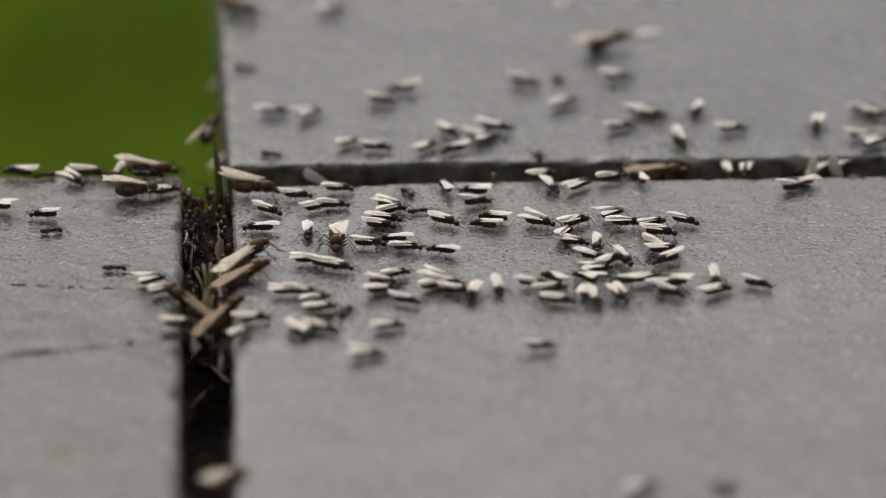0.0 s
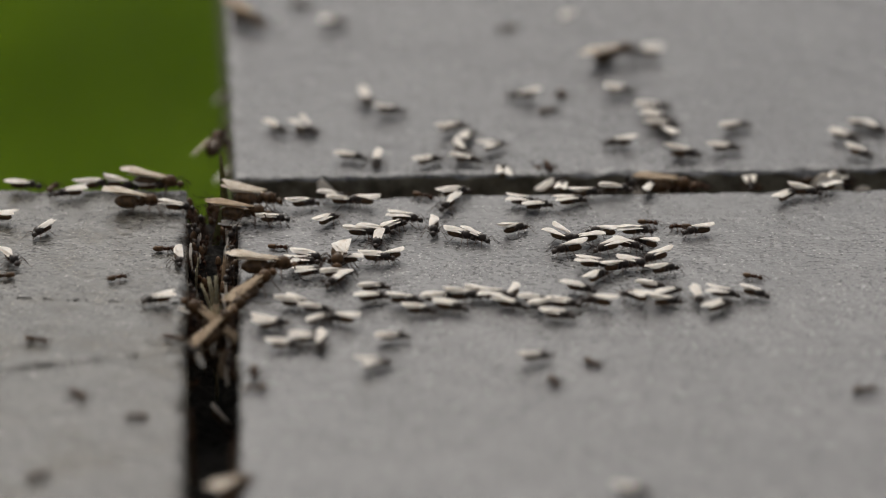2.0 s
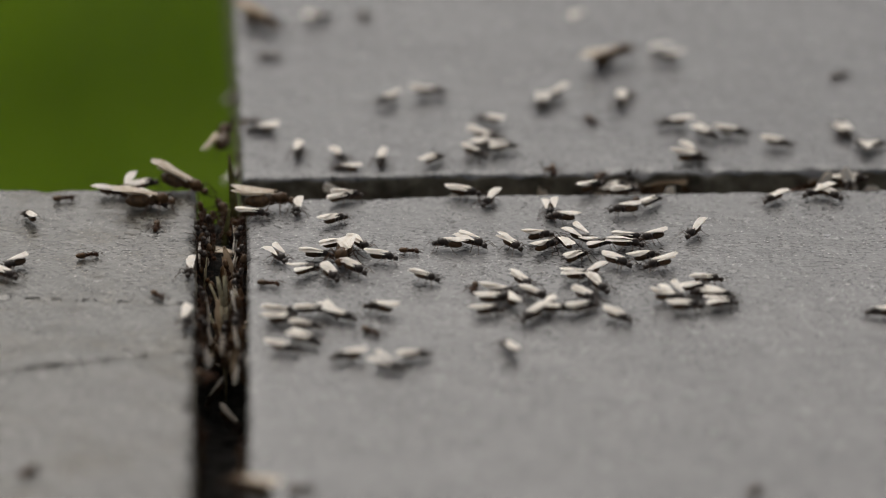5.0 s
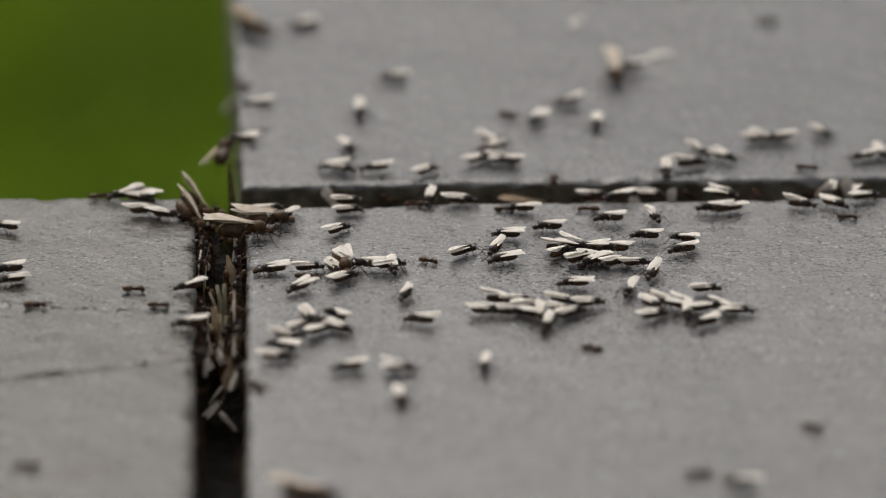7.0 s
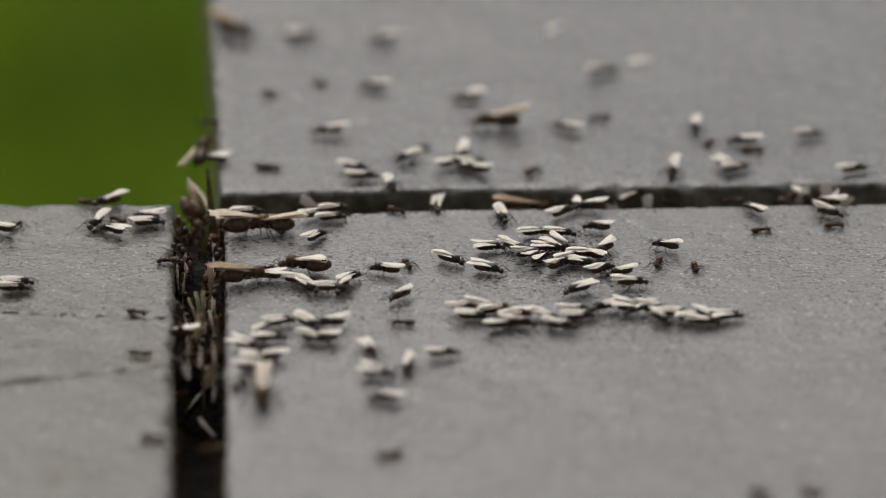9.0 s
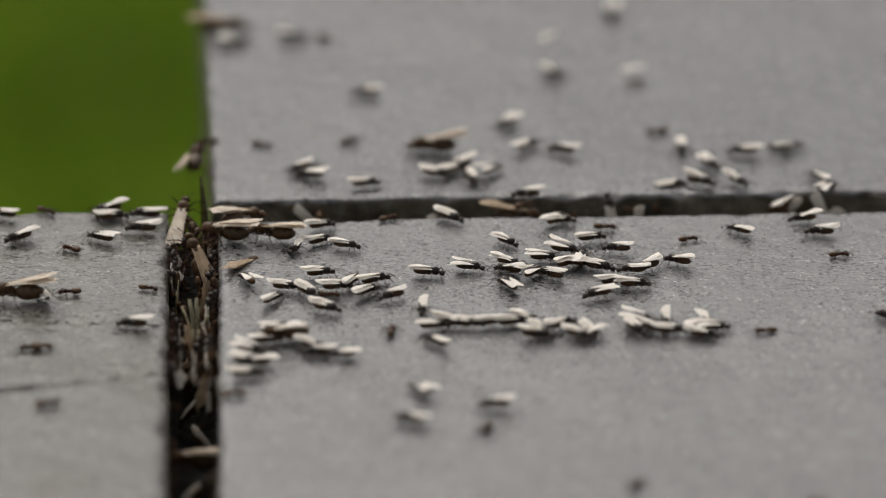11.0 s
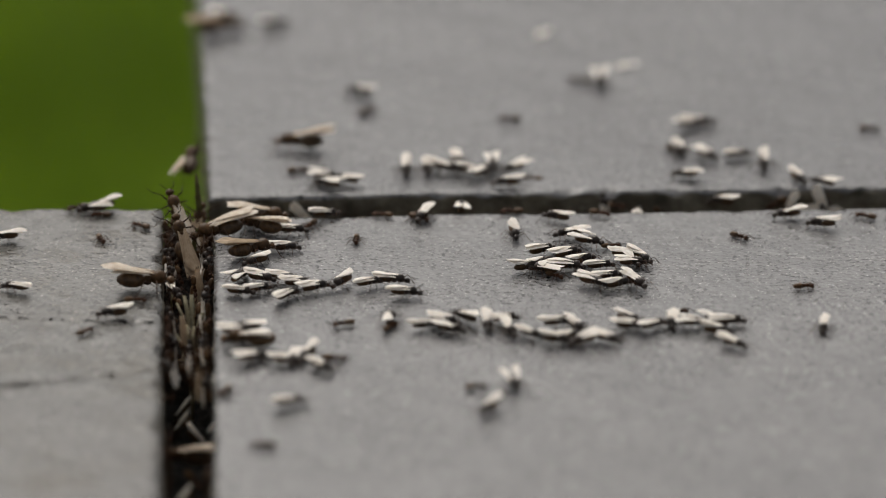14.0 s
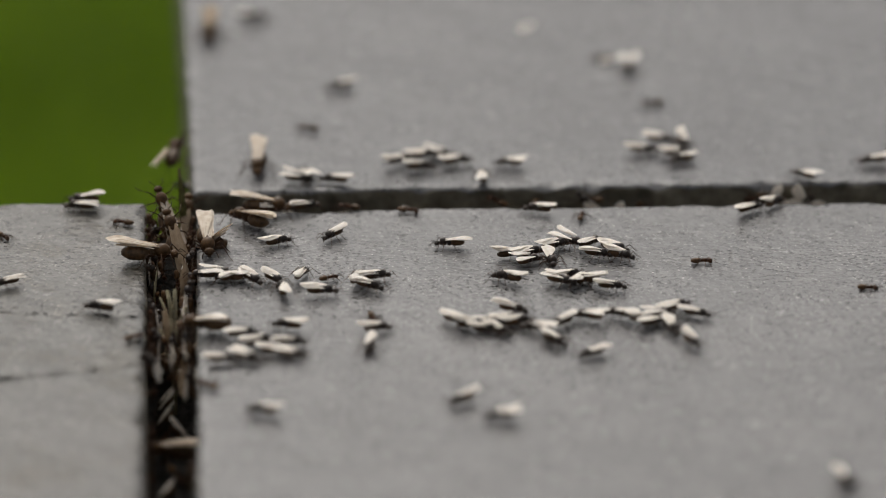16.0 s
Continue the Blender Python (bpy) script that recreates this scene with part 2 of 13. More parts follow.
SLAB = 0.032
slab("slab_1", steps(284, 0, 112, 0.65), steps(357, 232, 357, 0.65), [(-20.5, -330), (262, -318), (262, 39.9), (-34.9, 27.1)],
     "damp grey stone slab with winged ants crowding on it")
cracked_slab = slab("slab_2", steps(300, 252, 300, 0.55), steps(362, 240, 362, 0.55), [(-330, -330), (-27.4, -330), (-43.5, 31.1), (-338, 36.5)],
     "damp grey stone slab with thin cracks across it", cracked=True, stone=STONE_BROWN)
slab("slab_3", steps(298, 0, 122, 0.65), steps(324, 0, 92, 0.65), [(-36.1, 35.8), (262, 48.0), (262, 360), (-54.5, 360)],
     "damp grey stone slab behind an open joint", stone=STONE_DARK)


def crack(parent, line, width, seed, whole):
    """A crack's dark line on the slab's top: a thin ragged strip with gaps."""
    rng = random.Random(seed)
    (x0, y0), (x1, y1) = line
    n = int(abs(x1 - x0) / 0.35)
    bm = bmesh.new()
    last = None
    for i in range(n + 1):
        f = i / n
        x = x0 + (x1 - x0) * f
        q = Vector((x, seed, 0))
        y = y0 + (y1 - y0) * f + 0.5 * noise.noise(q * 0.16) + 0.35 * noise.noise(q * 0.7)
        w = width * (whole + 1.3 * noise.noise(q * 0.45) + 1.1 * noise.noise(q * 1.7))
        if w < 0.04:
            last = None
            continue
        pair = [bm.verts.new((x * MM, (y + k * w) * MM, 0.00006 + 0.00022 * noise.noise(Vector((x, y, 0)) * MM * 45))) for k in (-1, 1)]
        if last:
            bm.faces.new((last[0], pair[0], pair[1], last[1]))
        last = pair
    solid = bmesh.ops.extrude_face_region(bm, geom=bm.faces[:])
    for v in solid["geom"]:
        if isinstance(v, bmesh.types.BMVert):
            v.co.z += 0.00009
    return part("crack", bm, SOIL, parent, "dark ragged crack line")


MM = 0.001


def joint_fill(name, label, line, half, level, slope):
    """Dark soil in a joint: line runs from its first to its last point on plan (mm); level(s) in mm."""
    (x0, y0), (x1, y1) = line
    a, b = Vector((x0, y0, 0)) * 0.001, Vector((x1, y1, 0)) * 0.001
    side = Vector((-(b - a).y, (b - a).x, 0)).normalized() * half * 0.001
    n = int((b - a).length / 0.0009)
    bm = bmesh.new()
    rows = []
    for i in range(n + 1):
        s = i / n
        row = []
        for j in range(9):
            c = j / 4 - 1
            p = a.lerp(b, s) + side * c
            p.z = level * 0.001 + slope(s) * 0.001 + 0.0012 * noise.noise(p * 240) + 0.0008 * noise.noise(p * 700) + 0.0008 * c * c
            row.append(bm.verts.new(p))
        base = [bm.verts.new((row[k].co.x, row[k].co.y, -0.034)) for k in (8, 0)]
        rows.append(row + base)
    for r0, r1 in zip(rows, rows[1:]):
        for j in range(11):
            bm.faces.new((r0[j], r0[(j + 1) % 11], r1[(j + 1) % 11], r1[j]))
    bm.faces.new(rows[0])
    bm.faces.new(rows[-1][::-1])
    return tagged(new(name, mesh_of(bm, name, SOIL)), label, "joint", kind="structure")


crack(cracked_slab, ((-92, -48.5), (-39.9, -34.2)), 0.12, 3, 0.75)
crack(cracked_slab, ((-92, -12.5), (-41.0, -16.8)), 0.30, 11, 0.12)
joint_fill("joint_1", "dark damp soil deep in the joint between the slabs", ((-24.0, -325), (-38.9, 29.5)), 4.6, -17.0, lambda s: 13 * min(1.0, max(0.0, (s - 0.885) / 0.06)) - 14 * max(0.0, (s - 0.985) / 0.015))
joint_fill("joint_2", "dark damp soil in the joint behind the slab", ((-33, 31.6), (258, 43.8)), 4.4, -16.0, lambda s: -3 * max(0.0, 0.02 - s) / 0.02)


def box(bm, x0, x1, y0, y1, z0, z1):
    made = bmesh.ops.create_cube(bm, size=1.0)
    for v in made["verts"]:
        v.co = Vector((x0 + (v.co.x + 0.5) * (x1 - x0), y0 + (v.co.y + 0.5) * (y1 - y0), z0 + (v.co.z + 0.5) * (z1 - z0)))


bm = bmesh.new()
box(bm, -0.325, 0.255, -0.322, 0.029, -0.60, -SLAB - 0.001)
tagged(new("wall_front", mesh_of(bm, "wall_front", EDGE, False)), "dark masonry wall under the stone slabs", "wall", kind="structure")
bm = bmesh.new()
box(bm, -0.030, 0.255, 0.030, 0.352, -0.60, -SLAB - 0.001)
tagged(new("wall_back", mesh_of(bm, "wall_back", EDGE, False)), "dark masonry wall under the stone slabs", "wall", kind="structure")


def ground_sheet():
    bm = bmesh.new()
    n = 60
    rows = []
    for j in range(n + 1):
        row = []
        for i in range(n + 1):
            u, v = 2 * i / n - 1, 2 * j / n - 1
            x, y = 400 * u * abs(u) ** 3 + 1.5 * u, 400 * v * abs(v) ** 3 + 1.5 * v
            row.append(bm.verts.new((x, y, -0.60 + 0.012 * noise.noise(Vector((x, y, 0)) * 2.0))))
        rows.append(row)
    for j in range(n):
        for i in range(n):
            bm.faces.new((rows[j][i], rows[j][i + 1], rows[j + 1][i + 1], rows[j + 1][i]))
    return tagged(new("ground", mesh_of(bm, "ground", LAWN)), "green lawn below and behind the wall", "lawn", kind="structure")


ground_sheet()


def grass():
    rng = random.Random(5)
    verts, faces = [], []
    for k in range(80000):
        if k < 34000:
            x, y = rng.gauss(-0.35, 0.5), rng.gauss(1.35, 0.65)
        else:
            x, y = rng.gauss(-0.1, 1.6), rng.gauss(0.9, 1.6)
        if -0.36 < x < 0.28 and -0.36 < y < 0.38:
            continue
        z = -0.60 + 0.012 * noise.noise(Vector((x, y, 0)) * 2.0)
        h, a = rng.uniform(0.03, 0.075), rng.uniform(0, 6.283)
        lean = Vector((rng.gauss(0, 0.4), rng.gauss(0, 0.4), 1)).normalized() * h
        side = Vector((math.cos(a), math.sin(a), 0)) * rng.uniform(0.0012, 0.0024)
        p = Vector((x, y, z))
        n = len(verts)
        verts += [p - side, p + side, p + lean * 0.6 + side * 0.8, p + lean * 0.6 - side * 0.8, p + lean + Vector((lean.x, lean.y, -0.2 * h)) * 0.5]
        faces += [(n, n + 1, n + 2, n + 3), (n + 3, n + 2, n + 4)]
    me = bpy.data.meshes.new("grass")
    me.from_pydata([tuple(v) for v in verts], [], faces)
    me.materials.append(BLADE)
    return tagged(new("grass", me), "short green grass blades on the lawn", "grass", kind="stuff")


grass()


def joint_blade(x, y, foot, top, lean, width):
    """A single grass blade with a folded midrib, rooted in the joint's soil."""
    bm = bmesh.new()
    rows = []
    for i in range(8):
        s = i / 7
        z = foot + (top - foot) * s
        w = width * (1 - 0.75 * s * s)
        cx = x + lean * s * s
        rows.append([bm.verts.new(Vector((cx + dx * w, y + dy, z)) * MM) for dx, dy in ((-0.5, 0.0), (0.0, 0.35 * w), (0.5, 0.05), (0.0, 0.35 * w + 0.12))])
    for a, b in zip(rows, rows[1:]):
        for j in range(4):
            k = (j + 1) % 4
            bm.faces.new((a[j], a[k], b[k], b[j]))
    bm.faces.new(rows[0])
    bm.faces.new(rows[-1][::-1])
    thing = part("grass_blade", bm, OLIVE_BLADE, None, "short olive grass blade growing out of the joint")
    return tagged(thing, category="grass")


OLIVE_BLADE = shell("olive_grass_blade", (0.10, 0.10, 0.035), (0.22, 0.21, 0.085), 0.55)
joint_blade(-36.8, 26.5, -12.0, 8.0, -0.9, 1.7)
joint_blade(-38.6, 16.0, -12.0, 2.5, 1.4, 1.6)


STRAW = shell("dried_straw", (0.34, 0.30, 0.19), (0.62, 0.57, 0.40), 0.6)


def straw_tuft(x, y, foot, blades):
    """Dried grass stubs fanning out of one root; blades: tip dx, dy, height and width in mm."""
    thing = tagged(new("dried_grass_tuft"), "pale dried grass stubs standing in the dark joint", "grass")
    thing.matrix_basis = pose(x * MM, y * MM, foot * MM)
    for dx, dy, high, wide in blades:
        bm = bmesh.new()
        rings = []
        for i in range(10):
            f = i / 9
            w = wide * (0.45 + 0.75 * math.sin(math.pi * min(1.0, 0.12 + 0.78 * f)))
            at = Vector((dx * f ** 2.6, dy * f, high * f))
            rings.append([bm.verts.new((at + Vector((a * w, b * w, 0))) * MM) for a, b in ((-0.5, 0.0), (0.0, -0.16), (0.5, 0.04), (0.0, 0.10))])
        for a, b in zip(rings, rings[1:]):
            for j in range(4):
                bm.faces.new((a[j], a[(j + 1) % 4], b[(j + 1) % 4], b[j]))
        bm.faces.new(rings[0][::-1])
        bm.faces.new(rings[-1])
        part("blade", bm, STRAW, thing)
    return thing


straw_tuft(-37.0, -8.6, -15.6, ((-2.4, 0.2, 15.4, 0.55), (-1.2, 0.3, 16.6, 0.75), (0.0, 0.2, 16.8, 0.80), (1.7, 0.0, 13.8, 1.05)))
straw_tuft(-36.8, -16.6, -17.2, ((-0.55, 0.2, 16.6, 0.55), (0.40, 0.1, 16.4, 0.60), (-2.3, 0.3, 15.0, 0.50)))
straw_tuft(-40.8, 1.5, -10.0, ((0.5, 0.0, 10.2, 0.30), (0.1, 0.2, 8.2, 0.35)))


# ---------- ants ----------

def wing_profile(s):
    """How wide a wing is at s of its length: narrow at the root, widest past the middle, blunt at the tip."""
    if s < 0.66:
        return 0.15 + 0.85 * (s / 0.66) ** 0.9
    return max(0.12, (1 - ((s - 0.66) / 0.342) ** 2.5)) ** 0.45


def wing_edge(s, w, width, spread):
    """How far the middle of the wing lies off its axis, so that its outer edge runs straight."""
    return (1 if spread < 0 else -1) * 0.44 * (width - w)


def wing_height(s, c, length, width, wave):
    """The wing's camber and its faint buckling."""
    return length * (0.014 * math.sin(math.pi * s) + 0.010 * math.sin(5.2 * s + wave)) + width * (0.04 * (0.25 - c * c) + 0.03 * math.sin(7 * c + 3 * s + 2 * wave) * s)


def wing_mesh(bm, root, length, width, spread, rise, roll, wave=0.0):
    """A thin cambered wing from its root back along -x; spread and rise in degrees."""
    stations, cross = 12, 5
    turn = Matrix.Rotation(radians(spread), 3, "Z") @ Matrix.Rotation(radians(rise), 3, "Y") @ Matrix.Rotation(radians(roll), 3, "X")
    top, low = [], []
    for i in range(stations + 1):
        s = i / stations
        w = width * wing_profile(s)
        r0, r1 = [], []
        for j in range(cross + 1):
            c = j / cross - 0.5
            frayed = 1 + 0.025 * math.sin(9 * c + wave) + 0.02 * math.sin(23 * c + 3 * wave)
            p = Vector((-length * s * frayed, w * c + wing_edge(s, w, width, spread), wing_height(s, c, length, width, wave)))
            q = turn @ p + Vector(root)
            n = turn @ Vector((0, 0, 0.010 * MM))
            r0.append(bm.verts.new(q + n))
            r1.append(bm.verts.new(q - n))
        top.append(r0)
        low.append(r1)
    for i in range(stations):
        for j in range(cross):
            bm.faces.new((top[i][j], top[i][j + 1], top[i + 1][j + 1], top[i + 1][j]))
            bm.faces.new((low[i][j], low[i + 1][j], low[i + 1][j + 1], low[i][j + 1]))
        bm.faces.new((top[i][0], top[i + 1][0], low[i + 1][0], low[i][0]))
        bm.faces.new((top[i][-1], low[i][-1], low[i + 1][-1], top[i + 1][-1]))
    bm.faces.new((*top[0], *low[0][::-1]))
    bm.faces.new((*top[-1][::-1], *low[-1]))
    for sheet in (top, low):
        rim = [*sheet[0], *[r[-1] for r in sheet[1:]], *sheet[-1][-2::-1], *[r[0] for r in sheet[-2:0:-1]]]
        for p, q in zip(rim, rim[1:] + rim[:1]):
            bm.edges.get((p, q)).smooth = False


def wing_vein(bm, which, root, length, width, spread, rise, roll, wave=0.0):
    """A vein on the wing: along its outer edge, through its middle, or short towards its hind edge."""
    turn = Matrix.Rotation(radians(spread), 3, "Z") @ Matrix.Rotation(radians(rise), 3, "Y") @ Matrix.Rotation(radians(roll), 3, "X")
    out = 1 if spread < 0 else -1
    c0, c1, reach, thick = ((0.42, 0.46, 0.82, 1.0), (0.16, 0.20, 0.86, 0.7), (-0.10, -0.22, 0.66, 0.6))[which]
    pts = []
    for i in range(7):
        s = reach * i / 6
        w = width * wing_profile(s)
        c = out * (c0 + (c1 - c0) * s)
        pts.append(turn @ Vector((-length * s, w * c + wing_edge(s, w, width, spread), wing_height(s, c, length, width, wave) + 0.02 * MM)) + Vector(root))
    tube(bm, pts, [thick * 0.0048 * MM * length / MM * (1 - 0.5 * i / 6) for i in range(7)], 4)


def gaster(bm, at, half, tilt, blunt, bands=5):
    """A hind body along x: an egg of overlapping bands, fullest ahead of its middle, drawn to a blunt end at -x."""
    turn = Matrix.Rotation(radians(tilt), 3, "Y")
    rings, sides = [], 14
    for k in range(bands * 3 + 1):
        s = k / (bands * 3)
        u = 2 * s - 1
        r = max(0.12, (1 - abs(u + 0.06 * (1 - u * u)) ** blunt)) ** 0.5 * (1 - 0.08 * s)
        lap = (s * bands) % 1.0
        r *= 1.0 + (0.035 * lap if 0 < k < bands * 3 else 0)
        ring = []
        for q in range(sides):
            a = 2 * math.pi * q / sides
            p = Vector((-u * half[0], math.cos(a) * r * half[1], math.sin(a) * r * half[2] * (1.0 if math.sin(a) > 0 else 0.9)))
            ring.append(bm.verts.new(turn @ p + Vector(at)))
        rings.append(ring)
    for r0, r1 in zip(rings, rings[1:]):
        for q in range(sides):
            bm.faces.new((r0[q], r0[(q + 1) % sides], r1[(q + 1) % sides], r1[q]))
    bm.faces.new(rings[0])
    bm.faces.new(rings[-1][::-1])


def ant(name, k, sizes, skins, label, group, winged=True, spread=6.0, rise=4.0, wing_mat=None, wing=(4.4, 1.5), veins=False, step=0.0, splay=0.0, roof=6.0, gap=0.0):
    """An ant, head along +x, standing on z = 0, its middle over the origin. k: shift along x. sizes: half-axes of the three body parts in mm; skins: of chest and head, and of the hind body; gap: how far one wing is lifted off the other."""
    thing = tagged(new(name), label, "ant", group)
    head, chest, tail = sizes
    fore_skin, tail_skin = skins
    z = chest[2] * (1.40 if winged else 1.85)

    def v(*p):
        return [a * MM for a in p]

    xh, zh = k + chest[0] * 0.92 + head[0] * 0.9, z - 0.34 * chest[2]
    bm = bmesh.new()
    blob(bm, v(xh, 0, zh), v(*head), 38, -0.14)
    for s in (-1, 1):
        blob(bm, v(xh + head[0] * 0.1, s * head[1] * 0.82, zh + 0.22 * head[2]), v(head[0] * 0.34, head[1] * 0.26, head[2] * 0.40), 0, 0, 7, 5)
    for s in (-1, 1):
        tube(bm, [v(xh + head[0] * 0.55, s * head[1] * 0.25, zh - head[2] * 0.75), v(xh + head[0] * 0.72, s * head[1] * 0.12, zh - head[2] * 1.15)],
             v(head[1] * 0.18, head[1] * 0.05), 4)
    hd = part("head", bm, fore_skin, thing)
    feel = 0.05 if head[0] < 0.6 else 0.075
    for s in (-1, 1):
        bm = bmesh.new()
        x0 = xh + head[0] * 0.62
        tube(bm, [v(x0, s * head[1] * 0.35, zh), v(x0 + head[0] * 0.75, s * head[1] * 1.15, zh + head[2] * 0.75),
                  v(x0 + head[0] * 1.5, s * head[1] * 1.5, zh + head[2] * 0.1), v(x0 + head[0] * 2.1, s * head[1] * 1.6, zh - head[2] * 0.6)],
             v(feel, feel * 0.9, feel, feel * 0.8), 4)
        part("antenna", bm, LEG, hd)
    bm = bmesh.new()
    if winged:
        blob(bm, v(k + chest[0] * 0.18, 0, z + chest[2] * 0.10), v(chest[0] * 0.72, chest[1], chest[2] * 0.88), -10, 0.05)
        blob(bm, v(k - chest[0] * 0.42, 0, z + chest[2] * 0.30), v(chest[0] * 0.34, chest[1] * 0.66, chest[2] * 0.56), 12, 0, 10, 6)
        blob(bm, v(k - chest[0] * 0.68, 0, z - chest[2] * 0.16), v(chest[0] * 0.42, chest[1] * 0.74, chest[2] * 0.72), 26, 0.1, 10, 6)
        blob(bm, v(k + chest[0] * 0.70, 0, z - chest[2] * 0.24), v(chest[0] * 0.30, chest[1] * 0.60, chest[2] * 0.48), 30, 0, 8, 6)
    else:
        blob(bm, v(k + chest[0] * 0.30, 0, z), v(chest[0] * 0.62, chest[1], chest[2]), -8, 0.05, 10, 7)
        blob(bm, v(k - chest[0] * 0.50, 0, z - chest[2] * 0.10), v(chest[0] * 0.55, chest[1] * 0.80, chest[2] * 0.80), 14, 0.1, 10, 6)
    part("thorax", bm, fore_skin, thing)
    bm = bmesh.new()
    xp = k - chest[0] * 1.08
    blob(bm, v(xp, 0, z - chest[2] * 0.36), v(chest[0] * 0.10, chest[1] * 0.40, chest[2] * 0.50), 8, 0, 8, 6)
    blob(bm, v(xp, 0, z - chest[2] * 0.62), v(chest[0] * 0.28, chest[1] * 0.26, chest[2] * 0.22), 0, 0, 8, 5)
    part("waist", bm, fore_skin, thing)
    bm = bmesh.new()
    gaster(bm, v(xp + chest[0] * 0.10 - tail[0] * 0.97, 0, z - chest[2] * 0.16), v(*tail), 3, 3.4 if tail[0] < 1.5 else 2.5)
    part("abdomen", bm, tail_skin, thing)
    reach = chest[0] * (1.12 if chest[0] < 1.2 else 0.90) + chest[1] * 0.85 if winged else chest[0] * 2.3
    for s in (-1, 1):
        for i, (dx, fan) in enumerate(((0.50, 0.80), (0.05, -0.05), (-0.40, -0.95))):
            bm = bmesh.new()
            swing = step * (1 if (i + (s > 0)) % 2 else -1)
            a = Vector((k + chest[0] * dx, s * chest[1] * 0.55, z - chest[2] * 0.6))
            knee = a + Vector((reach * (0.42 * fan + 0.3 * swing), s * reach * 0.55, chest[2] * 0.85))
            shin = a + Vector((reach * (0.85 * fan + 0.7 * swing), s * reach * 0.98, 0))
            shin.z = chest[2] * 0.33
            toe = a + Vector((reach * (1.15 * fan + 0.9 * swing), s * reach * 1.16, 0))
            toe.z = chest[2] * 0.04
            r = 0.062 if chest[0] < 1.2 else 0.10
            mid = (a + knee) * 0.5 + Vector((0, 0, chest[2] * 0.08))
            tube(bm, [v(*(p - a)) for p in (a, mid, knee, shin, toe)], v(r * 1.1, r * 1.5, r * 1.0, r * 0.75, r * 0.45), 5)
            part("leg", bm, LEG, thing).location = v(*a)
    if winged:
        L, B = wing
        for s in (-1, 1):
            lift = gap * 0.5 * (1 + s)
            for wn_, ll, bb, dz, dspread in (("forewing", L, B, 0.0, 0.0), ("hindwing", L * 0.74, B * 0.70, -0.12, 4.0)):
                root = v(k + chest[0] * (-0.10 if dz == 0 else -0.45), s * chest[1] * 0.34, z + chest[2] * (0.76 + dz + 0.05 * s))
                args = (root, ll * MM, bb * MM, -s * (spread + dspread + s * splay), (rise + lift) * (1 if dz == 0 else 0.85), s * roof, 1.7 * s + 3.1 * dz + 0.37 * splay + rise)
                bm = bmesh.new()
                wing_mesh(bm, *args)
                w = part(wn_, bm, wing_mat, thing, "milky translucent wing" if wing_mat == WING else "tan veined wing")
                if veins and dz == 0:
                    for which in range(3):
                        bm = bmesh.new()
                        wing_vein(bm, which, *args)
                        part("vein", bm, VEIN, w)
    return thing


MALE = ((0.48, 0.52, 0.46), (1.02, 0.72, 0.82), (1.16, 0.64, 0.60))
QUEEN = ((0.66, 0.80, 0.62), (1.85, 1.15, 1.32), (2.20, 1.45, 1.40))
WORKER = ((0.48, 0.44, 0.38), (0.66, 0.32, 0.36), (0.82, 0.56, 0.50))
CROWD = "winged ants swarming on the slabs"
males = [ant("winged_ant", 1.70, MALE, (BLACK, DUSK), "small black winged male ant with milky wings", CROWD, spread=sp, rise=ri, wing_mat=WING, wing=(wl * 0.98, 1.42), step=st, splay=sl, roof=-4 - 0.5 * ro, gap=ga)
         for sp, ri, st, sl, ro, ga, wl in ((-1, 1, 0.12, 0, 3, 2, 4.3), (0, 3, -0.15, 3, 6, 0, 4.5), (-3, 0, 0.2, -3, 2, 3, 4.2), (1, 2, -0.05, 4, 4, 1, 4.4), (-1, 5, 0.1, -3, 8, 2, 4.5),
                                            (4, 1, 0.15, 4, 2, 0, 4.3), (-3, 0, -0.2, -4, 5, 3, 4.1), (1, 6, 0.05, -6, 4, -4, 4.4), (-1, 3, -0.1, 4, 8, 1, 4.6), (9, 2, 0.1, -4, 2, 3, 4.3),
                                            (-2, 8, -0.12, 4, 6, 2, 4.4), (1, 1, 0.18, 5, 7, -3, 4.2), (-1, 2, 0.08, -2, -3, 4, 4.5), (-3, 4, -0.16, 2, 5, 1, 4.0), (13, 4, 0.1, 4, -3, 4, 4.4), (1, 0, 0.14, -5, 4, 2, 4.3))]
queens = [ant("queen_ant", 2.3, QUEEN, (DUSK, BROWN), "large brown winged queen ant with long tan wings", CROWD, spread=sp, rise=ri, wing_mat=wm, wing=(8.3, 2.45), veins=True, step=st, splay=sl, roof=ro, gap=ga)
          for sp, ri, st, sl, ro, ga, wm in ((-5, 8, 0.1, 0, 6, 1, SMOKY_WING), (-4, 5, -0.12, 2, 8, 1, SMOKY_WING), (-6, 9, 0.15, -2, 5, 2, TAN_WING), (-5, 9, 0.05, 3, 6, 1, TAN_WING), (-2, 7, -0.1, 3, 8, 2, TAN_WING), (-5, 7, 0.12, -2, 5, 2, SMOKY_WING))]
queens.append(ant("queen_ant", 2.3, QUEEN, (DUSK, BROWN), "large brown winged queen ant with spread pale wings", CROWD, spread=-1, rise=-2, wing_mat=WING, wing=(5.4, 2.7), veins=True, step=0.1, splay=4, roof=6, gap=5))
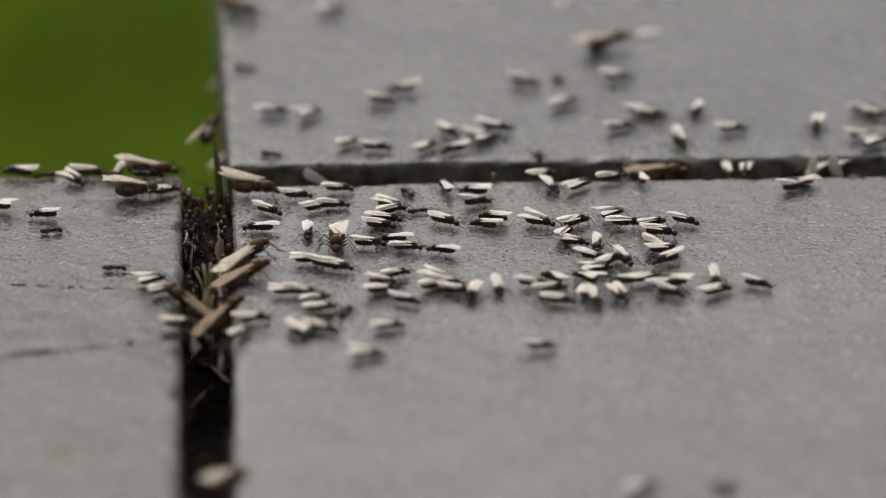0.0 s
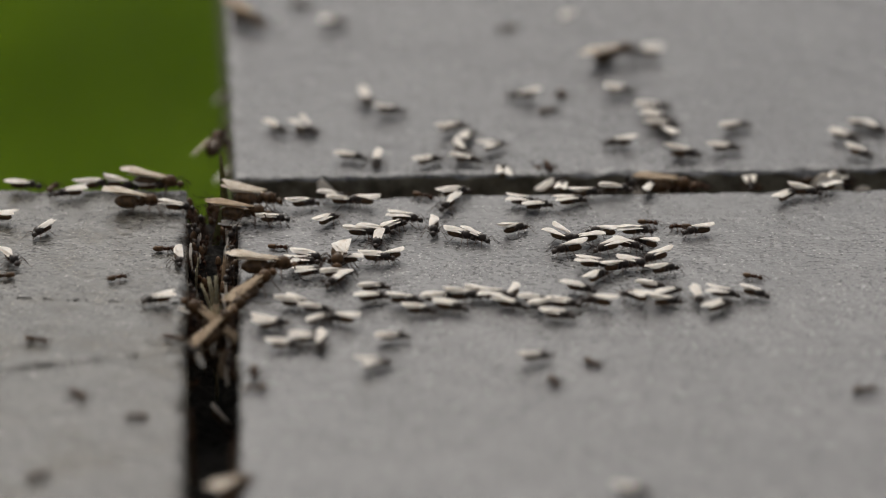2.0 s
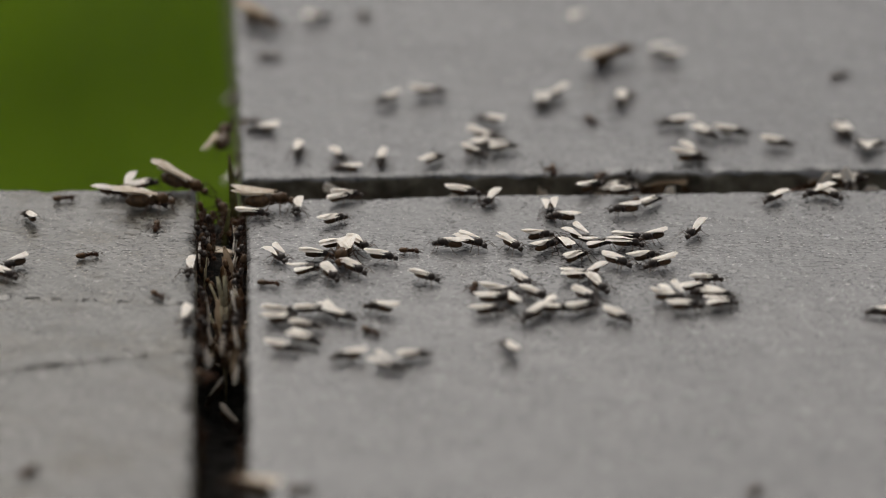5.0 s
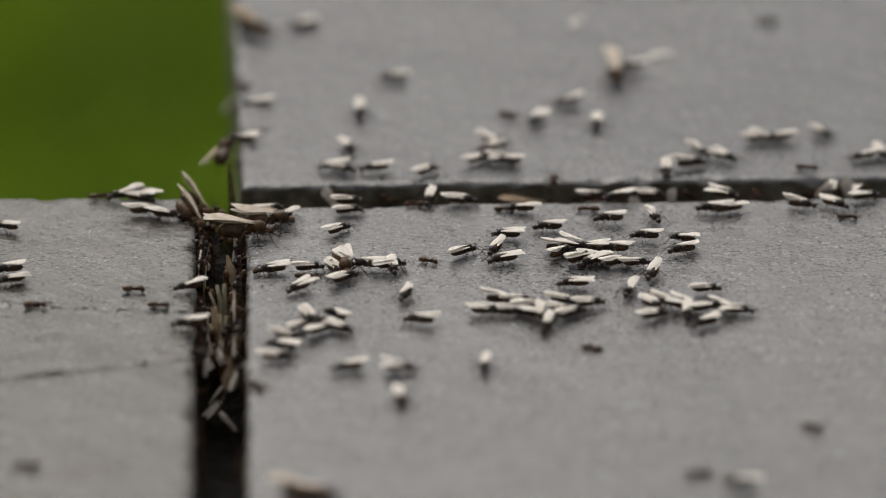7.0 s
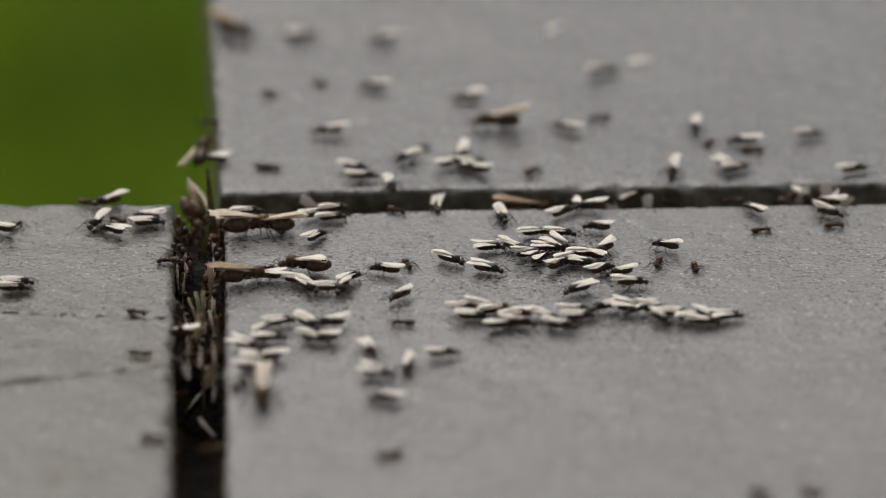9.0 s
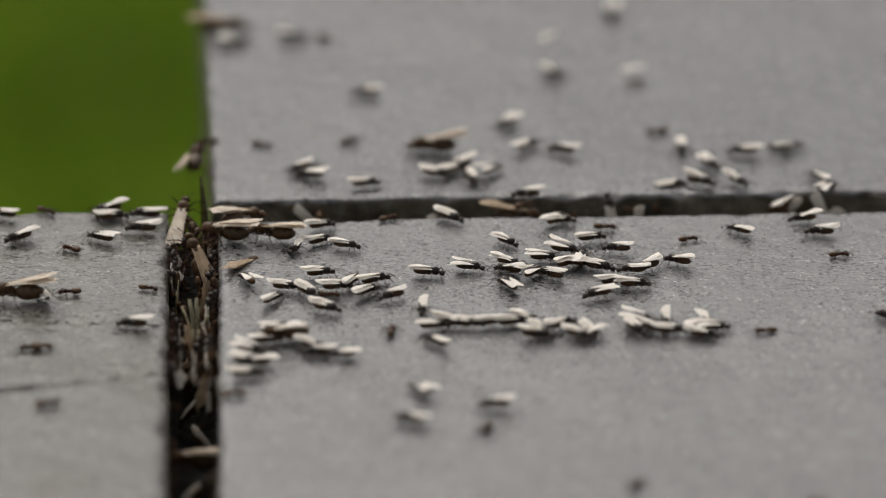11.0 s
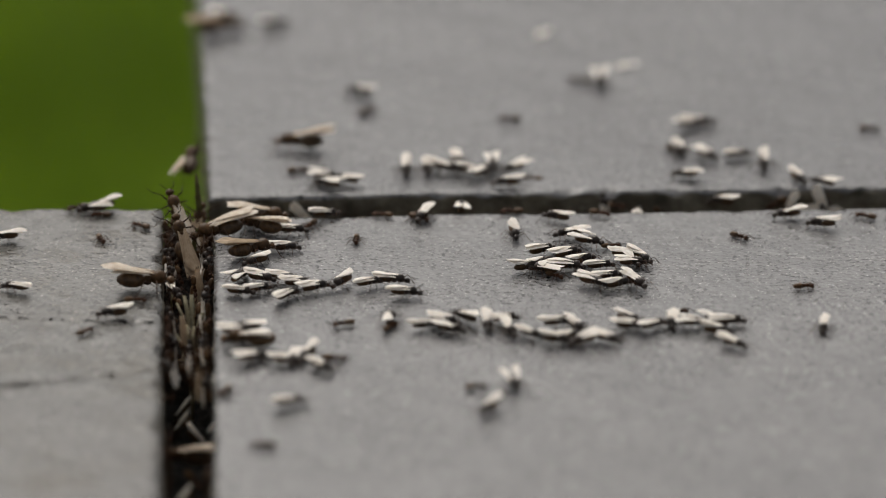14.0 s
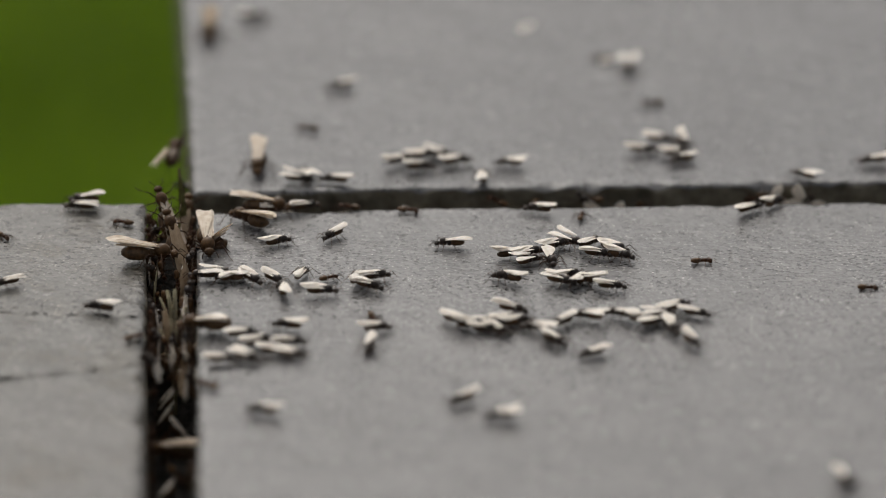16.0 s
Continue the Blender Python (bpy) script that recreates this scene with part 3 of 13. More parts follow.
folded_queens = [ant("queen_ant", 2.3, QUEEN, (DUSK, BROWN), "large dark brown winged queen ant with tightly folded wings", CROWD, spread=sp, rise=ri, wing_mat=SMOKY_WING, wing=(8.2, 1.05), veins=True, step=0.1, splay=sl, roof=12, gap=4)
                 for sp, ri, sl in ((-2, 5, 0), (0, 9, 4), (-3, 6, -3))]
workers = [ant("worker_ant", 0.55, WORKER, (RUST, DUSK), "tiny dark brown wingless worker ant", "worker ants on the slabs", winged=False, step=st) for st in (0.15, -0.15, 0.3)]


def trail(rows):
    """The rows for walk() of a thing's way over the slabs, from rows of seconds, x, y, z (mm), heading and, on a wall, lean and pitch (degrees)."""
    return [(t, pose(x * MM, y * MM, z * MM, *(tilt or (0, 0)), turn)) for t, x, y, z, turn, *tilt in rows]


def many(sources, count, repeat):
    """The sources and copies of the first of them, count in all, of slightly unlike size."""
    rng = random.Random(count)
    made = []
    for i in range(count):
        a = sources[i] if i < len(sources) else copy_thing(sources[i % repeat], pose(0, 0, 0))
        k = rng.uniform(0.88, 1.04)
        a.scale = (k, k, k)
        made.append(a)
    return made


# ---------- ants that stay in the joint: on its walls, and queens between them ----------
def joint_crowd():
    rng = random.Random(21)
    kept = []

    def joint_at(y):
        return -43.5 + (31.1 - y) * 0.0447, -34.9 + (27.1 - y) * 0.0403

    def add(source, m):
        a = copy_thing(source, m)
        k = rng.uniform(0.85, 1.05)
        a.scale = (k, k, k)
        kept.append((a, m))

    for i in range(60):
        y = rng.uniform(-34, 28)
        x0, x1 = joint_at(y)
        if rng.random() < 0.62:
            add(rng.choice(males[0:1] + workers), pose((x0 + 0.3) * MM, y * MM, rng.uniform(-6.0 if y < 2 else -3.2, -1.4) * MM, rng.uniform(-35, 35), -90, 180) @ pose(0, 0, 0, 0, 0, rng.choice((0, 0, 180)) + rng.gauss(0, 32)))
        else:
            add(rng.choice(males[0:1] + workers), pose((x1 - 0.3) * MM, y * MM, rng.uniform(-6.0 if y < 2 else -3.2, -1.4) * MM, rng.uniform(-35, 35), -90, 0) @ pose(0, 0, 0, 0, 0, rng.choice((0, 0, 180)) + rng.gauss(0, 32)))
    for i in range(22):
        y = rng.uniform(-92, -36)
        x0, x1 = joint_at(y)
        wall = rng.choice((0, 180))
        add(rng.choice(workers), pose((x1 - 0.3 if wall == 0 else x0 + 0.3) * MM, y * MM, rng.uniform(-8.5, -3.5) * MM, rng.uniform(-35, 35), -90, wall) @ pose(0, 0, 0, 0, 0, rng.gauss(0, 40)))
    for i in range(34):
        y = rng.uniform(-34, 27)
        x0, x1 = joint_at(y)
        add(rng.choice(males[0:2] + workers + workers), pose(rng.uniform(x0 + 1.5, x1 - 1.5) * MM, y * MM, (rng.uniform(-6.5, -4) if y < 2 else rng.uniform(-3.4, -2)) * MM, 0, rng.choice((-55, 50)) + rng.uniform(-15, 15), rng.choice((90, 270)) + rng.uniform(-25, 25)) @ pose(0, 0, 0, rng.choice((-75, 75)), 0, 0))
    for i in range(22):
        x = rng.choice((rng.uniform(-30, 5), rng.uniform(8, 42), rng.uniform(12, 40), rng.uniform(58, 72), rng.uniform(60, 72)))
        add(rng.choice(males[0:2] + workers), pose(x * MM, (35.4 + 0.0406 * (x + 36.1)) * MM, rng.uniform(-6.0, -1.8) * MM, 90, 0, 0) @ pose(0, 0, 0, 0, 0, rng.uniform(0, 360)))
    for i, (y, dx, z, pitch, turn, lean) in enumerate(((22, 6.0, -4.5, -30, 100, 40), (13, 2.6, -5.0, -48, 70, -60), (6, 5.4, -5.0, 58, 262, -20),
                                        (-12, 4.6, -5.8, 56, 262, 18), (-21, 5.2, -6.0, -34, 76, 35), (27, 3.4, -2.4, -40, 110, 50))):
        x0, _ = joint_at(y)
        m = pose((x0 + dx) * MM, y * MM, (z - 2.0) * MM, 0, pitch, turn)
        m = m @ pose(0, 0, 0, lean, 0, 0)
        if i < 3:
            kept.append((folded_queens[i], m))
        else:
            add(folded_queens[i % 3], m)
    return kept


crowd = joint_crowd()


def stir():
    """The joint's ants fidget where they are."""
    rng = random.Random(8)
    for a, m in crowd:
        t, rows = 0.0, []
        while t < 15.2:
            rows.append((t, m @ pose(rng.gauss(0, 0.45) * MM, rng.gauss(0, 0.35) * MM, 0, rng.gauss(0, 3), rng.gauss(0, 5), rng.gauss(0, 9))))
            t += rng.uniform(0.7, 2.2)
        rows.append((16.0, rows[-1][1]))
        walk(a, rows)


def shed_wing(x, y, turn):
    bm = bmesh.new()
    wing_mesh(bm, (0.0022, 0, 0.0004), 0.0046, 0.0017, 0, -4, 10, 0.6)
    thing = part("shed_wing", bm, WING, None, "pale shed ant wing lying on the slab")
    thing.matrix_basis = pose(x * MM, y * MM, 0.0003, 0, 0, turn)
    return tagged(thing, category="wing")


shed_wing(21.6, 114.6, 60)
shed_wing(36.5, 98.0, 20)


# ---------- walking legs: three legs of six swing while the other three stand ----------
def legs_of(thing):
    return [o for o in thing.children if o.name.startswith("leg")]


def gait(sources, followers):
    """Swing the legs of each source, and let its followers' legs keep the same steps."""
    rng = random.Random(4)
    steps_of = {}
    for a in sources:
        phase, pace = rng.uniform(0, 6.283), rng.uniform(1.4, 2.2)
        rest, spell = rng.uniform(0, 6.283), rng.uniform(0.5, 1.1)
        for i, leg in enumerate(legs_of(a)):
            hip, side = leg.location.copy(), 0 if i % 2 else math.pi
            rows = []
            for k in range(65):
                t = k * 0.25
                size = 13 * max(0.15, math.sin(rest + spell * t))
                rows.append((t, pose(*hip, 0, 0, size * math.sin(phase + side + 6.283 * pace * t))))
            walk(leg, rows)
            steps_of[leg.data.name] = leg
    for a in followers:
        for leg in legs_of(a):
            own = steps_of.get(leg.data.name)
            if own and own != leg:
                leg.rotation_mode = "QUATERNION"
                keys = leg.animation_data_create()
                keys.action = own.animation_data.action
                keys.action_slot = own.animation_data.action_slot


# ---------- the swarm: every ant on its own way ----------

swarm_males = many(males, 147, 16)
swarm_queens = many(queens, 18, 6)
swarm_workers = many(workers, 41, 3)


def motions():
    walk(swarm_males[0], trail([(0, 1.5, -18.5, 0, 345), (0.5, 1.5, -18.5, 0, 345), (1, 2.4, -17.3, 0, 354), (1.5, 4, -13.3, 0, 352), (2.5, 5.2, -15.9, 0, 337), (3, 5, -16, 0, 330), (3.5, 2.9, -14, 0, 320), (6, 15.2, -9.3, 0, 303), (8, 16.6, -19.2, 0, 384), (8.5, 17.1, -19.3, 0, 357), (9, 19, -21.4, 0, 342), (11.5, 23.1, -21.6, 0, 325), (12, 21.6, -21.6, 0, 317), (12.5, 21.4, -22.1, 0, 330), (13, 21.5, -21.4, 0, 345), (13.5, 22.6, -19.8, 0, 339), (14, 23.5, -19.4, 0, 301), (14.5, 23.4, -18.8, 0, 272), (15, 23.4, -19.5, 0, 296), (15.5, 24, -19.4, 0, 347), (15.75, 24.4, -19.8, 0, 285), (16, 24.8, -20.1, 0, 223)]))
    walk(swarm_males[1], trail([(0, -10.9, 8.2, 0, -10), (0.5, -10.9, 8.2, 0, -10), (1, -10.8, 8.4, 0, -25), (1.5, -11.1, 8.1, 0, -52), (2, -11.5, 7.5, 0, -95), (2.25, -11.8, 5.2, 0, -47), (2.5, -12.1, 2.8, 0, 1), (3, -12, -1.9, 0, -7), (3.5, -12, -0.3, 0, -10), (6, -12.9, 0.4, 0, -19), (6.5, -10.8, 0.3, 0, -48), (7, -10.4, 0, 0, -80), (7.5, -11.9, -0.5, 0, -104), (7.75, -14.3, 2.2, 0, -56), (8, -16.7, 4.9, 0, -9), (8.5, -24.4, -1.7, 0, -24), (9, -22.7, -3.3, 0, -19), (11.5, -24.4, -2.4, 0, -7), (12, -25.2, -2.3, 0, -15), (12.5, -24.5, -2.5, 0, -19), (13, -23.2, -1.6, 0, -5), (13.5, -22.5, -1.1, 0, -4), (14, -23.2, -0.3, 0, -14), (14.5, -23, -3.5, 0, -11), (15, -24.7, -4, 0, -13), (15.5, -25.1, 0.7, 0, -34), (16, -21.8, -2.6, 0, -48)]))
    walk(swarm_males[2], trail([(0, -1.9, -16.8, 0, 31), (1, -1.9, -16.8, 0, 31), (1.5, -1.6, -16.7, 0, 17), (2, -2, -16.9, 0, 14), (2.5, -3.6, -17.5, 0, 33), (2.75, -1.2, -17, 0, 88), (3, 1.2, -16.5, 0, 143), (3.5, 5.1, -18.1, 0, 205), (4.33, 7.1, -18, 0, 152), (5.17, 9, -17.9, 0, 100), (6, 11, -17.8, 0, 47), (6.5, 11.3, -16.5, 0, 21), (7, 10.7, -16.4, 0, 15), (7.5, 9.7, -16.8, 0, 30), (8, 9, -15, 0, 38), (8.5, 9, -14.7, 0, 26), (9, 8.9, -15.8, 0, 18), (11.5, 9.9, -17.2, 0, 16), (12, 11.4, -18.1, 0, 19), (12.5, 12.9, -21.2, 0, 26), (13, 13.5, -20.8, 0, 28), (13.5, 13.6, -20.6, 0, 42), (13.75, 13.4, -20.6, 0, -16), (14, 13.3, -20.7, 0, -75), (14.5, 12.8, -17.2, 0, -84), (14.75, 14.5, -17.7, 0, -130), (15, 16.2, -18.3, 0, -176), (15.5, 16.8, -18.1, 0, -181), (16, 16.8, -3.2, 0, -204)]))
    walk(swarm_males[3], trail([(0, -17.4, -8.8, 0, -19), (0.5, -17.4, -8.8, 0, -19), (1, -17.7, -8.7, 0, -66), (1.5, -17.9, -9, 0, -95), (2, -17.5, -9, 0, -125), (2.5, -18, -8.3, 0, -47), (2.75, -18.6, -8, 0, -102), (3, -19.3, -7.6, 0, -158), (3.5, -20.1, -6.7, 0, -125), (4.75, -20.5, -6.6, 0, -74), (6, -20.9, -6.5, 0, -23), (6.5, -23.1, -4.9, 0, -50), (7, -19.8, -1.2, 0, -56), (7.5, -23.7, -3.8, 0, -50), (8, -21.8, -5.4, 0, -39), (8.5, -20.9, -6, 0, -43), (9, -20.8, -5.6, 0, -52), (11.5, -19.8, -4, 0, -46), (12, -21.7, -3.6, 0, -49), (12.5, -21.6, -4.2, 0, -61), (13, -22.3, -4.5, 0, -60), (13.5, -23.1, -3.5, 0, -44), (14, -26.8, -0.3, 0, -22), (14.5, -27.1, -0.5, 0, -12), (15, -27.7, -0.5, 0, -91), (15.5, -27, -0.9, 0, -56), (16, -25.4, -2.6, 0, -49)]))
    walk(swarm_males[4], trail([(0, -19.1, -33.2, 0, -25), (0.5, -19.1, -33.2, 0, -25), (0.75, -19.3, -32.5, 0, -74), (1, -19.6, -31.9, 0, -124), (1.5, -19.2, -32.7, 0, -102), (2, -19.6, -34, 0, -94), (2.5, -20.2, -35.7, 0, -101), (3, -20.8, -36, 0, -174), (3.5, -20.7, -36.7, 0, -178), (6, -14, -40.1, 0, -178), (7, -15.9, -40.1, 0, -168), (7.5, -15.4, -40.3, 0, -151), (8, -15, -40.9, 0, -124), (9, -4, -36.7, 0, -100), (10.25, 4.4, -43.4, 0, -144), (11.5, 12.9, -50, 0, -187), (12.5, 11.3, -50, 0, -173), (13, 11.2, -50.6, 0, -175), (13.25, 10.9, -50.6, 0, -126), (13.5, 10.6, -50.6, 0, -76), (14, 10.4, -50.4, 0, -124), (14.5, 10.8, -50.3, 0, -198), (15, 10.7, -50.4, 0, -191), (15.5, 10.6, -50, 0, -182), (16, 9, -49.7, 0, -144)]))
    walk(swarm_males[5], trail([(0, -21.3, -33.7, 0, 67), (0.5, -21.3, -33.7, 0, 67), (1, -21.8, -33.5, 0, -12), (1.5, -22.5, -33.4, 0, 1), (2, -22.3, -32.8, 0, 1), (3, -22.9, -33.7, 0, -13), (3.5, -23.4, -32.4, 0, -20), (6, -25.1, -32.8, 0, -46), (6.25, -25.7, -32.5, 0, -109), (6.5, -26.3, -32.2, 0, -171), (7, -26.4, -31.7, 0, -197), (7.5, -27, -32.2, 0, -196), (7.67, -27, -32.4, 0, -246), (7.83, -27, -32.7, 0, -296), (8, -27, -33, 0, -346), (8.5, -27.4, -33.1, 0, -354), (9, -28, -34.5, 0, -362), (11.5, -29.3, -31.5, 0, -387), (12, -30.3, -32.9, 0, -457), (12.25, -30.1, -32.4, 0, -401), (12.5, -29.9, -31.9, 0, -344), (13, -29.7, -32.8, 0, -352), (13.5, -30.2, -32.7, 0, -351), (14, -27.2, -32.3, 0, -339), (14.5, -25.3, -30.7, 0, -343), (15, -25.9, -30.2, 0, -362), (15.25, -25.7, -30.5, 0, -419), (15.5, -25.6, -30.9, 0, -475), (16, -25.4, -33.9, 0, -395)]))
    walk(swarm_males[6], trail([(0, -3.1, 32.5, -8.6, -90, 0, -39), (0.13, -3.1, 29.3, 0, -90), (0.31, -3.1, 25.4, 0, -42), (0.5, -3.1, 21.5, 0, 7), (1, -2.4, 21.8, 0, 32), (1.5, -1.1, 15.1, 0, 38), (1.75, -1.7, 13.9, 0, -28), (2, -2.2, 12.7, 0, -95), (2.5, -2.3, 11.2, 0, -70), (3, -6.1, 9.6, 0, -136), (3.5, -7.6, 8.4, 0, -205), (6, 3.1, 4, 0, -156), (6.17, 2.5, 4.2, 0, -99), (6.33, 1.9, 4.3, 0, -43), (6.5, 1.3, 4.5, 0, 14), (7, 0.4, 5.4, 0, 37), (7.5, 1.2, 6, 0, 23), (7.67, 1.1, 6, 0, 80), (7.83, 1, 6, 0, 136), (8, 0.8, 6.1, 0, 193), (8.5, 1.2, 6, 0, 182), (8.75, 1.5, 5.8, 0, 253), (9, 1.8, 5.6, 0, 324), (11.5, -3.5, 1.1, 0, 356), (12, -7.4, -2.1, 0, 364), (12.5, -5.5, -2.4, 0, 366), (13, -5.7, -2.6, 0, 369), (13.5, -4.8, -3, 0, 363), (14, -3.7, -6.5, 0, 354), (14.5, -4.7, -7.6, 0, 350), (15, -6.7, -7, 0, 351), (15.5, -7.4, -5.6, 0, 345), (16, -6.8, -5.6, 0, 330)]))
    walk(swarm_males[7], trail([(0, -69.9, 30.3, 0, 161), (0.5, -69.7, 30.3, 0, 184), (1, -69.7, 30.3, 0, 192), (1.5, -70.6, 30.3, 0, 167), (1.67, -70.8, 30.3, 0, 111), (1.83, -71, 30.3, 0, 55), (2, -71.2, 30.3, 0, -1), (2.5, -70.5, 30.3, 0, -12), (3.5, -66.6, 30.3, 0, -12), (7.5, -48, 21, 0, -20), (8, -49.3, 20.8, 0, -27), (8.25, -48.8, 21.2, 0, -99), (8.5, -48.3, 21.6, 0, -171), (9, -47.1, 22.9, 0, -180), (11.5, -46.3, 21.5, 0, -185), (11.57, -45.2, 21.5, 0, -243), (11.65, -44.2, 21.5, 0, -302), (11.72, -43.1, 21.5, 0, -360), (11.87, -38.9, 21.5, -13.5, -360, 0, 50), (16, -38.9, 21.5, -13.5, -360, 0, 50)]))
    walk(swarm_males[8], trail([(0, -59.3, 30.3, 0, -5), (0.5, -59.3, 30.3, 0, 8), (1, -59.2, 30.3, 0, -5), (1.5, -59.5, 30.3, 0, -47), (2, -59.4, 30.3, 0, 18), (2.5, -59.5, 30.3, 0, 9), (3, -59.6, 30.3, 0, -20), (3.5, -59.7, 30.3, 0, -38), (6, -45.7, 20.7, 0, -39), (6.5, -53.2, 22.5, 0, -18), (7, -52.3, 23.1, 0, 8), (7.5, -52.4, 23.2, 0, -2), (8, -52.8, 22.8, 0, -41), (8.5, -53.9, 22.2, 0, -89), (10.25, -62, 19.8, 0, -128), (12, -70.1, 17.3, 0, -167), (12.5, -64.2, 17.7, 0, -176), (13, -67.7, 16.4, 0, -188), (14, -68.1, 16.8, 0, -172), (14.92, -92, 16.8, 0, -180), (16, -92, 16.8, 0, -180)]))
    walk(swarm_males[9], trail([(0, -61.6, 27.9, 0, -47), (1, -61.6, 27.3, 0, -33), (1.5, -61.9, 26.8, 0, -13), (1.67, -62, 27, 0, -66), (1.83, -62.1, 27.1, 0, -119), (2, -62.2, 27.2, 0, -172), (2.5, -62.7, 26.8, 0, -209), (3, -64, 27.4, 0, -208), (3.5, -64.4, 27.9, 0, -162), (4.75, -57.1, 26.8, 0, -205), (6, -49.7, 25.6, 0, -248), (6.5, -50, 29.9, 0, -223), (7, -51.3, 30.1, 0, -222), (7.5, -53.3, 30.3, 0, -239), (8, -48.9, 25.4, 0, -248), (8.5, -50.1, 22.2, 0, -238), (9, -52.4, 17.3, 0, -215), (11.5, -53.7, 17.8, 0, -207), (12, -57.8, 20, 0, -235), (12.19, -52.9, 20, 0, -291), (12.38, -47.9, 20, 0, -346), (12.57, -43, 20, 0, -402), (12.75, -38.8, 20, -13.5, -360, 0, 50), (12.86, -28.5, 26.4, -12.2, -315), (12.96, -18.2, 32.8, -11, -270, 0, -50), (13.13, -18.2, 37, 0, -312), (13.5, -18.2, 44.8, 0, -392), (14.5, -15.3, 41, 0, -318), (15.5, -12.4, 37.1, 0, -243), (16, -16.7, 41.2, 0, -246)]))
    walk(swarm_males[10], trail([(0, -54.1, 30.3, 0, 244), (0.5, -55, 30.3, 0, 231), (1.5, -55, 30.3, 0, 300), (2.5, -54.9, 30.3, 0, 368), (3.5, -55.7, 30.3, 0, 354), (4.33, -55.3, 30.3, 0, 299), (5.17, -54.8, 30.3, 0, 245), (6, -54.4, 30.3, 0, 190), (6.5, -54.5, 30.3, 0, 204), (7, -54.8, 30.3, 0, 203), (7.5, -55.2, 30.3, 0, 190), (8, -54, 30.3, 0, 194), (8.5, -54, 30.3, 0, 207), (9, -53.8, 30.3, 0, 204), (11.5, -52.6, 30.3, 0, 201), (12, -52.6, 30.3, 0, 211), (12.5, -53, 30.3, 0, 204), (13, -53.6, 30.3, 0, 184), (14, -53, 30.3, 0, 203), (15.5, -53.2, 30.3, 0, 189), (16, -52.8, 30.3, 0, 175)]))
    walk(swarm_males[11], trail([(0, -49.8, 29.6, 0, -1), (0.5, -49.7, 29.7, 0, 12), (1.5, -50.2, 30, 0, 2), (2, -49.9, 29.6, 0, 9), (2.5, -50.3, 29.4, 0, 11), (3.5, -52.5, 30.3, 0, 14), (6, -52.7, 29.9, 0, 47), (6.25, -52.9, 29.8, 0, -5), (6.5, -53.1, 29.7, 0, -57), (7, -53.3, 28.9, 0, -22), (7.5, -47.4, 25.9, 0, 0), (8, -46.4, 19.8, 0, 9), (8.5, -46.3, 19.5, 0, 10), (9, -47.9, 20.5, 0, 10), (11.5, -53.3, 27.6, 0, 10), (12, -53.1, 27.8, 0, 7), (12.17, -53.1, 27.8, 0, 65), (12.33, -53.1, 27.8, 0, 122), (12.5, -53.1, 27.8, 0, 180), (13, -53.6, 28.8, 0, 196), (13.5, -55.6, 30.3, 0, 223), (14.5, -52.9, 27.6, 0, 156), (15.5, -53.5, 27.6, 0, 164), (16, -53.4, 27.4, 0, 173)]))
    walk(swarm_males[12], trail([(0, -46.4, 22.4, 0, 23), (0.5, -46.1, 22.1, 0, -5), (1.5, -46, 22.3, 0, 0), (2, -45, 21, 0, -8), (3, -43.4, 20.7, 0, -37), (3.13, -43, 20.7, 0, 0), (3.27, -38.8, 20.7, -13.5, 0, 0, 50), (16, -38.8, 20.7, -13.5, 0, 0, 50)]))
    walk(swarm_males[13], trail([(0, -64.4, 12.5, 0, 179), (0.5, -64.4, 13.3, 0, 212), (1, -64.8, 12.8, 0, 216), (1.5, -66.2, 11.3, 0, 218), (2, -65.7, 11.7, 0, 234), (2.25, -65.5, 11.9, 0, 298), (2.5, -65.3, 12, 0, 363), (3, -65.3, 13, 0, 371), (3.5, -64.6, 16.8, 0, 383), (4.33, -67.5, 16.7, 0, 436), (5.17, -70.4, 16.5, 0, 489), (6, -73.3, 16.4, 0, 542), (6.5, -73.2, 16, 0, 542), (7, -73.2, 16.3, 0, 520), (7.5, -72.4, 16.8, 0, 509), (8, -71.6, 15.6, 0, 510), (8.5, -71, 19, 0, 512), (9, -70.7, 18.1, 0, 517), (11.5, -69.8, 28.9, 0, 526), (12.36, -92, 28.9, 0, 540), (16, -92, 28.9, 0, 540)]))
    walk(swarm_males[14], trail([(0, -72.2, 15.9, 0, 161), (1.5, -72.1, 18.8, 0, 229), (2, -73, 16.6, 0, 169), (2.75, -92, 16.6, 0, 180), (16, -92, 16.6, 0, 180)]))
